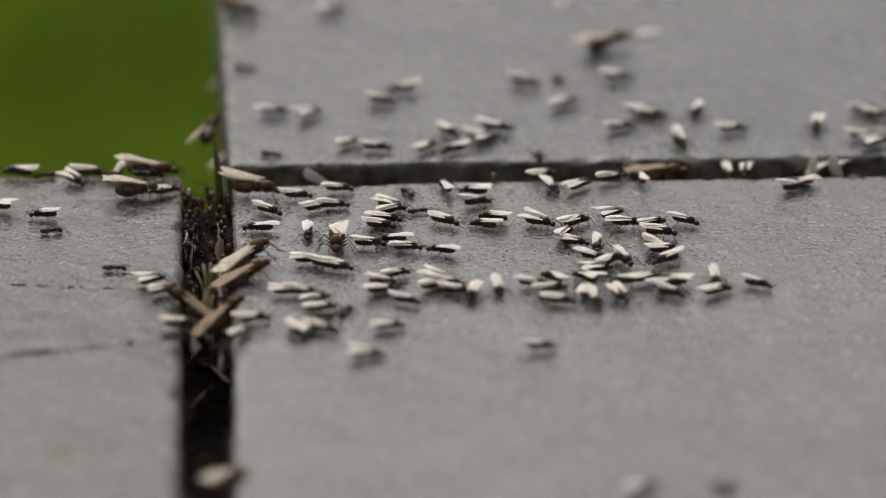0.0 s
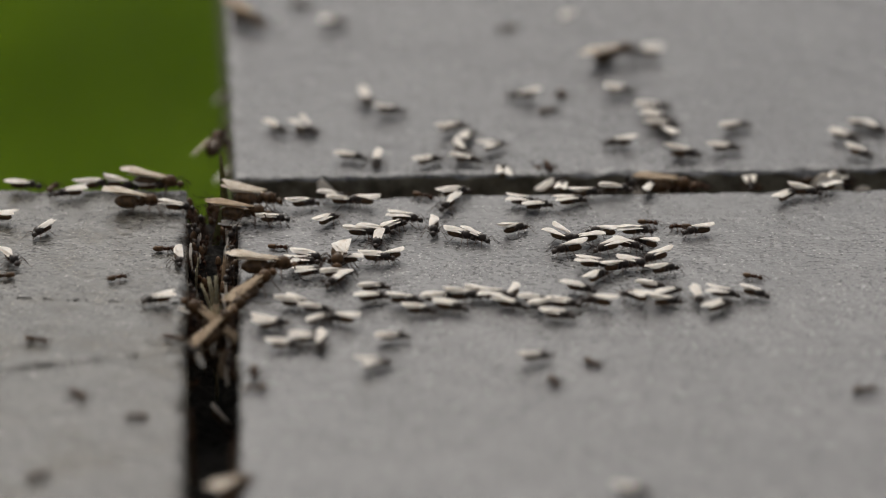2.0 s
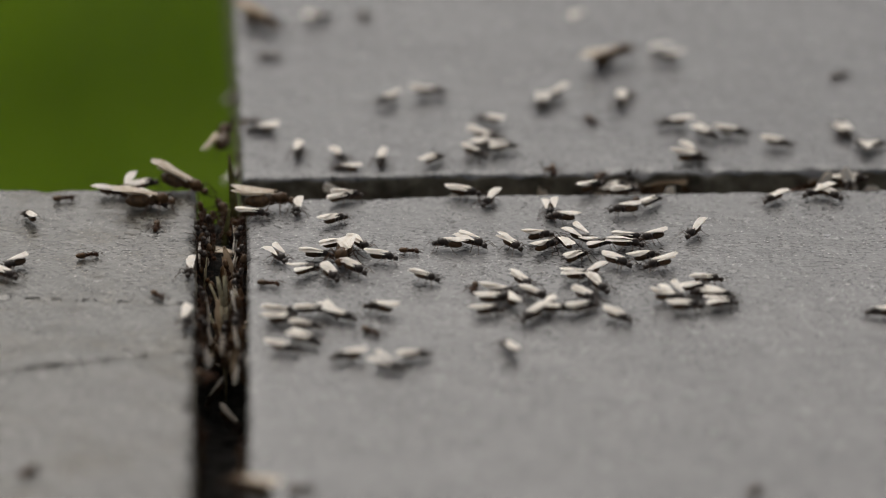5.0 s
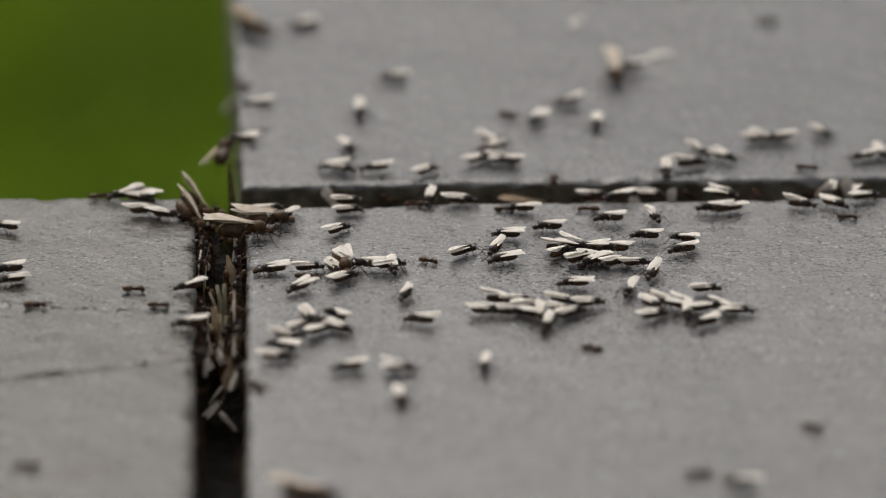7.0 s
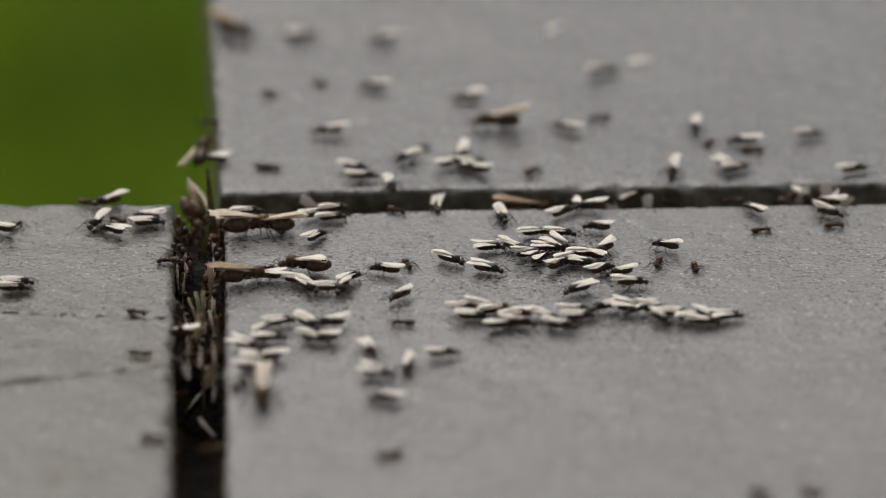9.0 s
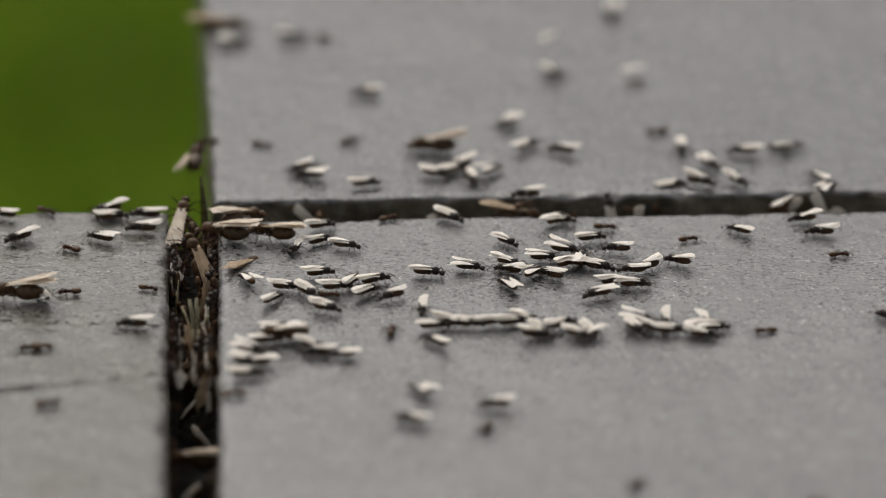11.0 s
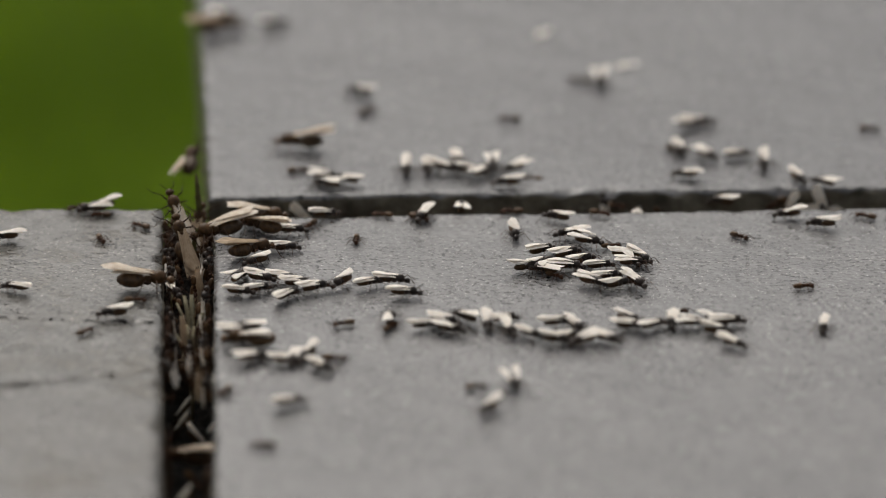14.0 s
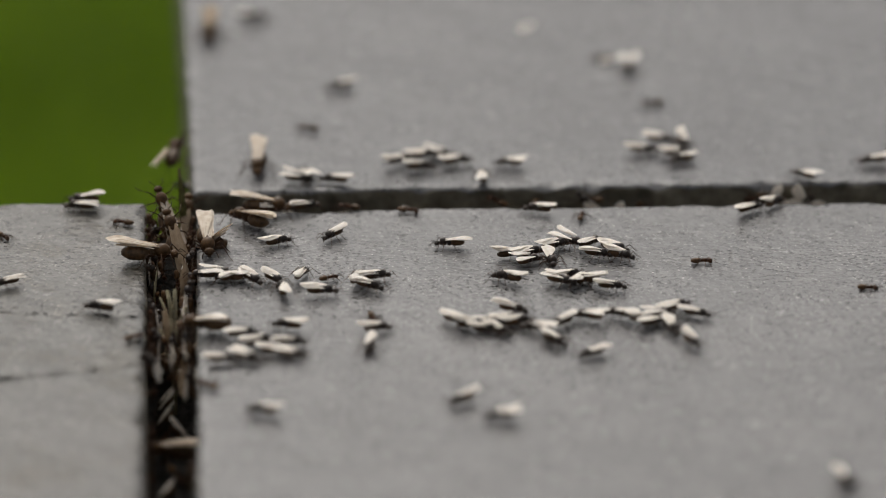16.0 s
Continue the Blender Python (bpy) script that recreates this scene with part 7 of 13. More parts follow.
    walk(swarm_males[71], trail([(0, 31.6, -14, 0, 32), (0.5, 31.9, -15.6, 0, 24), (1, 32.6, -15.8, 0, 41), (1.5, 33.7, -15.1, 0, 49), (2.5, 35.1, -14.7, 0, 27), (3.5, 37.4, -13.6, 0, 35), (6, 37.1, -12.2, 0, 25), (6.5, 38.3, -14.9, 0, 21), (7, 38.7, -17, 0, 18), (7.5, 37.2, -18.5, 0, 22), (8, 37.4, -19, 0, 24), (8.5, 38.4, -18.6, 0, 22), (9, 39.6, -18.1, 0, 31), (11.5, 41.9, -18.3, 0, 45), (12.5, 41.2, -18.8, 0, 61), (13, 36.3, -18.7, 0, 57), (13.5, 35.9, -19.4, 0, 36), (14, 35.4, -19.8, 0, 31), (14.5, 35.9, -19.6, 0, 45), (15.5, 38.2, -18.9, 0, 28), (16, 38.1, -20.7, 0, 26)]))
    walk(swarm_males[72], trail([(0, 34.5, -16.5, 0, 17), (0.5, 34.4, -14.5, 0, 43), (1, 34.1, -5.5, 0, 46), (2, 34, -5.4, 0, 26), (2.5, 30.6, -5.6, 0, 35), (3, 29.9, -3.9, 0, 46), (3.5, 29.7, -2.6, 0, 39), (6, 29.9, 0.4, 0, 30), (6.5, 25.8, 0.1, 0, 31), (7, 25.4, 1.3, 0, 29), (7.5, 25.8, 2.3, 0, 25), (8, 22, 1.7, 0, 25), (8.5, 23.9, 1.6, 0, 36), (9, 26.3, 0.7, 0, 38), (11.5, 30, -1.2, 0, 12), (12, 31.2, -2.1, 0, 91), (12.5, 31.5, -2.7, 0, 23), (13, 31.7, -2.1, 0, 40), (13.5, 31.8, 0, 0, 40), (14, 30.6, -3.3, 0, 28), (14.5, 29.3, -3.7, 0, 20), (15, 28.6, -3.3, 0, 27), (15.5, 28.7, -3.1, 0, 44), (16, 28, -3.7, 0, 63)]))
    walk(swarm_males[73], trail([(0, 37.2, -14.9, 0, 159), (0.5, 37, -16.1, 0, 157), (0.67, 36.8, -15.8, 0, 210), (0.83, 36.7, -15.6, 0, 262), (1, 36.5, -15.3, 0, 315), (2, 43, -14.9, 0, 347), (3, 39.6, -25.6, 0, 369), (3.5, 40.7, -18.1, 0, 371), (6, 41.7, -19, 0, 362), (6.5, 42.9, -18.5, 0, 358), (7.5, 43.7, -18, 0, 358), (8, 43.3, -19.1, 0, 363), (8.5, 44.4, -19.4, 0, 373), (9, 45.4, -18.1, 0, 371), (11.5, 44.1, -19.4, 0, 359), (12, 44.9, -19.9, 0, 349), (12.5, 44.9, -20.8, 0, 342), (13, 44, -20.9, 0, 351), (13.5, 42.7, -21.6, 0, 362), (14, 41.8, -18.5, 0, 357), (14.5, 38.2, -17.5, 0, 350), (15, 38.5, -17.6, 0, 345), (15.5, 41.8, -17.6, 0, 352), (16, 39.2, -17.4, 0, 373)]))
    walk(swarm_males[74], trail([(0, 35.1, -19.2, 0, -24), (0.5, 34.7, -18.8, 0, -102), (1, 34.3, -18.2, 0, -108), (1.25, 34.4, -18.3, 0, -61), (1.5, 34.4, -18.3, 0, -14), (2, 33.9, -18.3, 0, 11), (2.5, 32.3, -14.9, 0, 1), (3, 32.2, -15.5, 0, -10), (3.5, 31.5, -15.8, 0, -9), (6, 33.3, -16.7, 0, -28), (6.5, 33.3, -15.4, 0, -41), (7.5, 31.8, -14.4, 0, -5), (8, 32.9, -14.8, 0, 5), (8.5, 33.8, -15.1, 0, 1), (9, 33.9, -14.7, 0, -5), (10.25, 35.8, -15.3, 0, -53), (11.5, 37.6, -16, 0, -102), (12, 36, -14.7, 0, -86), (12.75, 41.2, -18.4, 0, -41), (13.5, 46.5, -22.1, 0, 3), (14, 45.3, -21.5, 0, -15), (14.5, 44.2, -21.5, 0, -15), (15, 43.1, -21.5, 0, -3), (15.25, 42.9, -22.4, 0, -57), (15.5, 42.6, -23.2, 0, -110), (16, 44, -27.4, 0, -61)]))
    walk(swarm_males[75], trail([(0, 42.5, -19.2, 0, 32), (0.5, 42, -19.3, 0, 28), (1, 42, -20.1, 0, 31), (1.5, 42.1, -20.5, 0, 24), (2, 42.1, -20.4, 0, 44), (2.25, 41.5, -20.3, 0, -8), (2.5, 40.9, -20.1, 0, -59), (3, 38.5, -16.7, 0, -77), (3.5, 35.8, -18.1, 0, -5), (6, 34.9, -20.1, 0, 9), (6.5, 31.6, -17.4, 0, 12), (7, 30.4, -15.4, 0, -45), (7.5, 29.2, -13.3, 0, -102), (8, 28, -11.3, 0, -159), (8.5, 26.8, -12.2, 0, -153), (9, 27.7, -13.6, 0, -150), (10.25, 31.2, -17.6, 0, -88), (11.5, 34.7, -21.6, 0, -27), (12, 39.1, -24.7, 0, 51), (12.17, 39.1, -23.5, 0, 103), (12.33, 39, -22.4, 0, 155), (12.5, 39, -21.2, 0, 207), (13, 39.4, -19.9, 0, 245), (13.5, 39.5, -19.1, 0, 272), (14, 39, -17.4, 0, 267), (14.5, 40.4, -13.8, 0, 229), (15, 41, -16.5, 0, 174), (15.25, 41.1, -14.8, 0, 106), (15.5, 41.2, -13.1, 0, 39), (16, 41.9, -15.1, 0, 35)]))
    walk(swarm_males[76], trail([(0, 43.1, -13.1, 0, 273), (0.5, 42.3, -12.7, 0, 285), (1, 41.1, -14, 0, 262), (1.5, 39.3, -15.4, 0, 215), (2, 39.4, -16, 0, 281), (2.25, 39.7, -16.4, 0, 238), (2.5, 39.9, -16.9, 0, 195), (3, 41.2, -19, 0, 194), (3.5, 42.7, -14.7, 0, 182), (6, 37.3, -16.7, 0, 152), (6.25, 37, -17.4, 0, 205), (6.5, 36.6, -18.1, 0, 259), (7, 36.4, -18.1, 0, 266), (7.5, 35.5, -17.1, 0, 264), (8, 34.6, -14.7, 0, 253), (8.5, 43.2, -19.9, 0, 236), (8.75, 42.5, -19.9, 0, 295), (9, 41.7, -19.9, 0, 355), (11.5, 42.6, -23.2, 0, 343), (12, 39.9, -26.9, 0, 353), (12.5, 47.3, -28.4, 0, 367), (13, 47.8, -28.6, 0, 364), (13.5, 48.1, -28.3, 0, 351), (14, 47.9, -26.3, 0, 320), (14.5, 47.3, -21.6, 0, 284), (16, 88.8, -21.6, 0, 369)]))
    walk(swarm_males[77], trail([(0, 49, -15.6, 0, -25), (0.5, 48.3, -15.5, 0, -41), (1, 48, -15.2, 0, -27), (1.5, 48.3, -15.1, 0, -20), (2, 48, -14.4, 0, -29), (2.5, 47.7, -14.3, 0, -25), (3, 46.8, -14.6, 0, -15), (3.5, 44.9, -15.4, 0, -18), (6, 40.5, -14.5, 0, -30), (6.5, 41.3, -15.2, 0, -39), (7, 41.6, -15.7, 0, -28), (7.25, 41.8, -15.6, 0, -76), (7.5, 42, -15.4, 0, -124), (8, 44.3, -9, 0, -128), (8.5, 40, -13.1, 0, -96), (9, 35.1, -18.1, 0, -54), (11.5, 34.8, -19, 0, -29), (12, 34.4, -18, 0, -24), (13, 32, -15.7, 0, -22), (14, 31.7, -16.5, 0, -33), (14.5, 33.3, -17.3, 0, -30), (15, 34.9, -18.2, 0, -37), (15.5, 36.1, -18.7, 0, -78), (16, 36.4, -19.2, 0, -2)]))
    walk(swarm_males[78], trail([(0, -12.4, -43.5, 0, 5), (0.5, -12.1, -43.3, 0, -18), (1, -12.2, -43, 0, 55), (1.5, -12.1, -42.8, 0, -17), (2, -11.6, -42.7, 0, 34), (2.5, -11.4, -42.4, 0, 59), (3, -11.4, -42.6, 0, 42), (3.5, -11.5, -42.4, 0, 10), (6, -10.9, -42.8, 0, -65), (6.5, -10.7, -44.1, 0, -95), (6.75, -10, -42.3, 0, -47), (7, -9.4, -40.5, 0, 1), (7.5, -5.8, -40.1, 0, 16), (7.75, -6.3, -40.3, 0, -44), (8, -6.8, -40.4, 0, -103), (8.5, -7.9, -40.4, 0, -107), (8.75, -8.7, -40.1, 0, -58), (9, -9.6, -39.9, 0, -10), (9.83, -6.1, -41.4, 0, 47), (10.67, -2.6, -42.8, 0, 105), (11.5, 0.9, -44.3, 0, 162), (12, 0, -44.1, 0, 173), (12.5, -1.1, -44.2, 0, 150), (12.67, -0.6, -43.7, 0, 99), (12.83, -0.2, -43.1, 0, 49), (13, 0.3, -42.5, 0, -2), (13.5, 9.9, -41.3, 0, 20), (13.75, 11.7, -41.1, 0, -26), (14, 13.4, -40.9, 0, -72), (14.5, 13.5, -41.2, 0, -63), (15, 14.3, -41.6, 0, -89), (15.5, 15.5, -48.3, 0, -132), (16, 14.9, -55.9, 0, -173)]))
    walk(swarm_males[79], trail([(0, -9.1, -32.6, 0, 10), (0.5, -8.8, -32.5, 0, 8), (1.5, -9.3, -32.2, 0, 24), (2, -9.2, -32, 0, 10), (2.5, -9.1, -32.1, 0, 8), (3, -8.6, -32.7, 0, 13), (3.5, -7.2, -33.4, 0, 11), (6, -7.5, -44.3, 0, 14), (6.5, -8, -47.5, 0, -34), (7, -8.4, -50.6, 0, -81), (7.5, -8.5, -49.3, 0, -74), (7.75, -8.7, -49.4, 0, -128), (8, -8.9, -49.4, 0, -181), (8.5, -9, -49.7, 0, -173), (9, -6.9, -49.3, 0, -184), (11.5, -2, -54.7, 0, -204), (12.52, -31.4, -54.7, 0, -180), (12.74, -35.6, -54.7, -13.5, -180, 0, 50), (16, -35.6, -54.7, -13.5, -180, 0, 50)]))
    walk(swarm_males[80], trail([(0, 14.2, -40.1, 0, 0), (0.5, 14.1, -40, 0, -3), (1.5, 13, -39.7, 0, 19), (2, 12.9, -39.5, 0, 15), (2.5, 12.2, -39.4, 0, 14), (3.5, 11.1, -37.3, 0, 29), (4.33, 9.5, -36.7, 0, 79), (5.17, 8, -36, 0, 130), (6, 6.4, -35.4, 0, 180), (6.5, 5.5, -37.1, 0, 157), (6.75, 4.9, -37.8, 0, 210), (7, 4.4, -38.4, 0, 263), (7.25, 4.4, -38.1, 0, 312), (7.5, 4.5, -37.8, 0, 360), (8, 5.4, -37.3, 0, 338), (8.5, 1, -34.1, 0, 347), (9, 0.4, -32.4, 0, 371), (9.83, 0.9, -29.2, 0, 424), (10.67, 1.4, -25.9, 0, 477), (11.5, 1.9, -22.7, 0, 530), (12, 0.8, -18.1, 0, 588), (12.5, -0.3, -17.1, 0, 637), (12.75, -0.9, -16.1, 0, 695), (13, -1.5, -15.1, 0, 753), (13.5, -1.9, -10.4, 0, 736), (14, -0.5, -19.6, 0, 730), (14.5, -0.6, -21.6, 0, 722), (15.5, 9.7, -22.1, 0, 704), (16, 11.5, -23, 0, 710)]))
    walk(swarm_males[81], trail([(0, -23.1, -33.7, 0, -59), (0.5, -24.5, -34.2, 0, -37), (1.5, -25.2, -34.5, 0, -8), (2.5, -26.6, -35.3, 0, 3), (3, -27.1, -35.6, 0, -13), (3.5, -27.2, -36.7, 0, -22), (6, -28, -35.4, 0, -15), (6.5, -28.4, -35.9, 0, -13), (7.5, -28.6, -36.2, 0, 7), (8, -28.8, -36.5, 0, -60), (8.5, -28.9, -36.8, 0, -128), (8.75, -28.9, -37, 0, -59), (9, -28.8, -37.3, 0, 9), (11.5, -28.6, -36.9, 0, 7), (13, -25, -35, 0, 11), (13.5, -26.7, -33.8, 0, 2), (14, -21.9, -33.2, 0, -5), (14.5, -21.4, -33.5, 0, -5), (15, -21, -32.9, 0, -8), (16, -21.1, -31.7, 0, -9)]))
    walk(swarm_males[82], trail([(0, -31.8, -35.4, 0, 49), (0.5, -28, -27.8, 0, 38), (1, -27.4, -26.8, 0, 29), (1.5, -20.9, -25.8, 0, 31), (2, -20.7, -25.4, 0, 44), (2.25, -20.7, -25.3, 0, -4), (2.5, -20.6, -25.2, 0, -52), (3.5, -19.6, -26.3, 0, -63), (4.75, -22.9, -27.1, 0, -19), (6, -26.1, -27.8, 0, 25), (6.5, -25.5, -25.6, 0, 55), (7, -25.2, -24.5, 0, 53), (7.5, -26.6, -23.8, 0, 45), (8, -27.3, -24.2, 0, 52), (8.5, -27.3, -23.4, 0, 59), (9, -27.5, -23, 0, 55), (11.5, -25.2, -5.8, 0, 51), (12, -27.1, -5.4, 0, 47), (12.5, -27.2, -4.7, 0, 35), (13, -27, -5.1, 0, 21), (13.5, -27.5, -4.8, 0, 19), (14.5, -26.7, -5.5, 0, 29), (15, -28.5, -5.2, 0, 21), (15.5, -29.4, -4.6, 0, 23), (16, -28.6, -2.6, 0, 41)]))
    walk(swarm_males[83], trail([(0, -30.2, -30, 0, 14), (0.5, -30.1, -29.6, 0, -20), (1, -29.4, -28.1, 0, -33), (1.5, -28.1, -27.5, 0, 37), (2, -28, -27.4, 0, 24), (2.5, -28.6, -27.7, 0, 7), (3, -27.8, -26.3, 0, 2), (3.5, -28, -24.7, 0, 6), (6, -27.5, -25.6, 0, 15), (6.5, -23.1, -21.9, 0, 33), (6.75, -23.3, -21.2, 0, -15), (7, -23.5, -20.4, 0, -63), (7.25, -23.1, -19.8, 0, -20), (7.5, -22.7, -19.1, 0, 22), (8, -21.6, -19.1, 0, -16), (8.25, -21.1, -19.1, 0, -59), (8.5, -20.6, -19.1, 0, -102), (9, -20.5, -20.3, 0, -48), (11.5, -16.6, -8.1, 0, -15), (12, -17, -5.9, 0, 0), (12.5, -16.7, -4.7, 0, 3), (13, -16.8, -4.1, 0, -9), (13.5, -17.1, -4.6, 0, 3), (14, -18, -4.8, 0, 28), (14.5, -18.1, -5, 0, 24), (15.5, -14.9, -8.1, 0, 10), (16, -14.4, -8.3, 0, 2)]))
    walk(swarm_males[84], trail([(0, -22.6, -19, 0, -11), (0.5, -21.2, -18.7, 0, -8), (1, -21.3, -17.6, 0, -2), (1.5, -22, -17.4, 0, -6), (2.5, -26.7, -19.9, 0, -16), (3, -26.6, -19.4, 0, -10), (3.5, -26, -19.9, 0, 2), (6, -29.3, -24.5, 0, -7), (7.5, -24.3, -28.7, 0, -20), (8, -21.6, -27, 0, -20), (8.5, -20, -25.9, 0, -18), (9, -19.4, -26.3, 0, -24), (11.5, -18, -26, 0, -39), (12, -17.3, -26.9, 0, -46), (13, -18.5, -28.7, 0, -18), (13.5, -17.8, -29.9, 0, -9), (13.75, -17.7, -29.9, 0, -60), (14, -17.6, -30, 0, -112), (14.5, -14.6, -31.5, 0, -173), (14.75, -14.2, -31.9, 0, -105), (15, -13.8, -32.4, 0, -37), (15.5, -8, -31.2, 0, 11), (15.75, -6.8, -30.3, 0, -46), (16, -5.6, -29.5, 0, -102)]))
    walk(swarm_males[85], trail([(0, -25.3, -19, 0, 2), (0.5, -24.8, -17.2, 0, -4), (1, -24.7, -17.4, 0, 8), (1.5, -25.3, -18.9, 0, -5), (2, -24, -18.3, 0, -28), (2.5, -22, -17.6, 0, -8), (2.75, -21.3, -19.4, 0, -64), (3, -20.6, -21.2, 0, -120), (3.5, -19.7, -22.1, 0, -85), (6, -20.5, -21.2, 0, -39), (6.5, -17.3, -22.8, 0, -12), (7, -18.7, -24.7, 0, -33), (7.5, -18.7, -24.4, 0, 34), (8, -21.9, -24.3, 0, -2), (8.5, -23.7, -19.9, 0, -49), (9, -24.9, -20.3, 0, 23), (11.5, -24.4, -19.4, 0, 21), (12, -25.9, -20.1, 0, 17), (12.5, -26.1, -20, 0, 8), (12.67, -26.3, -19.9, 0, -49), (12.83, -26.5, -19.8, 0, -106), (13, -26.6, -19.6, 0, -163), (14, -27, -19.9, 0, -177), (14.5, -26.8, -19.5, 0, -181), (15.5, -25.9, -19.2, 0, -170), (15.84, -33, -19.2, 0, -175), (16, -37.2, -19.2, -13.5, -180, 0, 50)]))
    walk(swarm_males[86], trail([(0, -20.7, -22.3, 0, 29), (0.5, -20.3, -22.8, 0, -42), (1, -20.1, -21.8, 0, -6), (1.5, -20.2, -21.8, 0, -2), (2, -21.2, -21, 0, -15), (2.5, -23.2, -21.4, 0, -13), (3, -23.8, -21.3, 0, 1), (3.5, -23.3, -21.4, 0, 3), (6, -23.6, -21.2, 0, 7), (6.25, -24.3, -20.3, 0, 77), (6.5, -25, -19.4, 0, 146), (7, -18.5, -20.4, 0, 133), (7.25, -18.2, -20.7, 0, 90), (7.5, -17.9, -21.1, 0, 47), (7.75, -16.1, -21.6, 0, 115), (8, -14.4, -22.1, 0, 183), (8.5, -15.2, -23.2, 0, 189), (9, -16.8, -26.5, 0, 183), (11.5, -16.6, -30.4, 0, 186), (12, -17.7, -32.4, 0, 207), (13, -13.7, -32.8, 0, 234), (13.75, -15.4, -34.3, 0, 291), (14.5, -17.1, -35.8, 0, 349), (15, -17, -34.1, 0, 359), (15.5, -18.3, -30.9, 0, 349), (16, -19, -28.5, 0, 365)]))
    walk(swarm_males[87], trail([(0, -19.8, -25.6, 0, 18), (0.5, -19.4, -25.4, 0, 46), (1, -18.7, -25, 0, -19), (1.17, -18.2, -25.1, 0, -71), (1.33, -17.6, -25.3, 0, -123), (1.5, -17, -25.4, 0, -175), (2, -16.2, -25.3, 0, -196), (2.17, -16.2, -25.2, 0, -249), (2.33, -16.3, -25, 0, -301), (2.5, -16.4, -24.9, 0, -354), (3, -16.7, -21.9, 0, -348), (3.5, -17.5, -21, 0, -342), (6, -18.7, -24.5, 0, -414), (6.25, -18.4, -24.3, 0, -365), (6.5, -18.2, -24.1, 0, -316), (7, -21.9, -26, 0, -324), (7.5, -23.4, -22.1, 0, -328), (8, -24.8, -25.2, 0, -338), (8.5, -25, -26.2, 0, -352), (9, -26.5, -26.5, 0, -355), (11.5, -26, -23.8, 0, -350), (12, -27.6, -23.8, 0, -359), (12.5, -27.1, -24.9, 0, -369), (13, -27.9, -26.6, 0, -375), (13.5, -28.7, -26, 0, -380), (14.5, -26.2, -24.9, 0, -363), (15, -27.7, -25.1, 0, -348), (15.5, -28.4, -24.6, 0, -350), (16, -26.5, -25.2, 0, -346)]))
    walk(swarm_males[88], trail([(0, -24.6, 20.7, 0, -2), (1, -24.3, 21.9, 0, 15), (1.5, -24.3, 22.4, 0, 16), (3, -24.6, 22.5, 0, -3), (3.5, -25.4, 21.7, 0, 11), (4.33, -26, 21.4, 0, -47), (5.17, -26.5, 21, 0, -104), (6, -27.1, 20.7, 0, -162), (8, -28.7, 21.7, 0, -102), (8.5, -27.4, 21.5, 0, -176), (9, -25.1, 19.3, 0, -94), (11.5, -21.6, 13.7, 0, -126), (12, -22.2, 13.4, 0, -153), (12.5, -22.2, 13.4, 0, -174), (12.67, -22.1, 13.3, 0, -232), (12.83, -22.1, 13.2, 0, -289), (13, -22, 13.1, 0, -347), (14, -23.1, 12.1, 0, -356), (14.5, -23.3, 11.4, 0, -353), (15, -22.9, 11.8, 0, -334), (15.5, -22.5, 12, 0, -324), (16, -21.7, 12, 0, -331)]))
    walk(swarm_males[89], trail([(0, -20.8, 109.2, 0, 8), (0.5, -21.2, 108.7, 0, 18), (2, -21.4, 108.8, 0, 8), (2.5, -21.4, 108, 0, 10), (3, -21.1, 108.7, 0, 15), (3.5, -24.3, 110.4, 0, 18), (6, -26.3, 112.1, 0, -66), (6.5, -26.7, 114.2, 0, -135), (8, -28.8, 107.4, 0, -159), (8.17, -27.1, 108.1, 0, -109), (8.33, -25.5, 108.8, 0, -59), (8.5, -23.8, 109.5, 0, -9), (11.5, -37.2, 111.5, 0, -30), (12, -37.3, 114.8, 0, -53), (12.5, -37.8, 122, 0, -34), (13, -38, 124.7, 0, -7), (15, -37, 121.4, 0, -34), (15.06, -37.5, 121.4, 0, -107), (15.11, -38, 121.4, 0, -180), (15.25, -40.4, 121.4, -14, -180, 0, 50), (15.91, -36.2, 47.6, -14, -180, 0, -50), (16.04, -37.2, 47.6, 0, -180)]))
    walk(swarm_males[90], trail([(0, 13.4, 72.3, 0, -15), (0.5, 12.9, 72.3, 0, 0), (1, 12.7, 71.9, 0, 29), (1.25, 12.9, 71.4, 0, 101), (1.5, 13.1, 71, 0, 173), (2, 13.6, 71.9, 0, 180), (2.25, 13.4, 72.3, 0, 230), (2.5, 13.3, 72.8, 0, 280), (2.75, 13.2, 72.4, 0, 323), (3, 13.1, 72.1, 0, 366), (3.25, 13.1, 71.4, 0, 311), (3.5, 13, 70.7, 0, 256), (6, 19.5, 73.7, 0, 212), (6.5, 19.5, 73.4, 0, 200), (7, 19.9, 73.4, 0, 205), (7.5, 20.5, 74, 0, 287), (8.72, 20.5, 38.6, 0, 270), (8.96, 20.5, 34.4, -11, 270, 0, 50), (16, 20.5, 34.4, -11, 270, 0, 50)]))
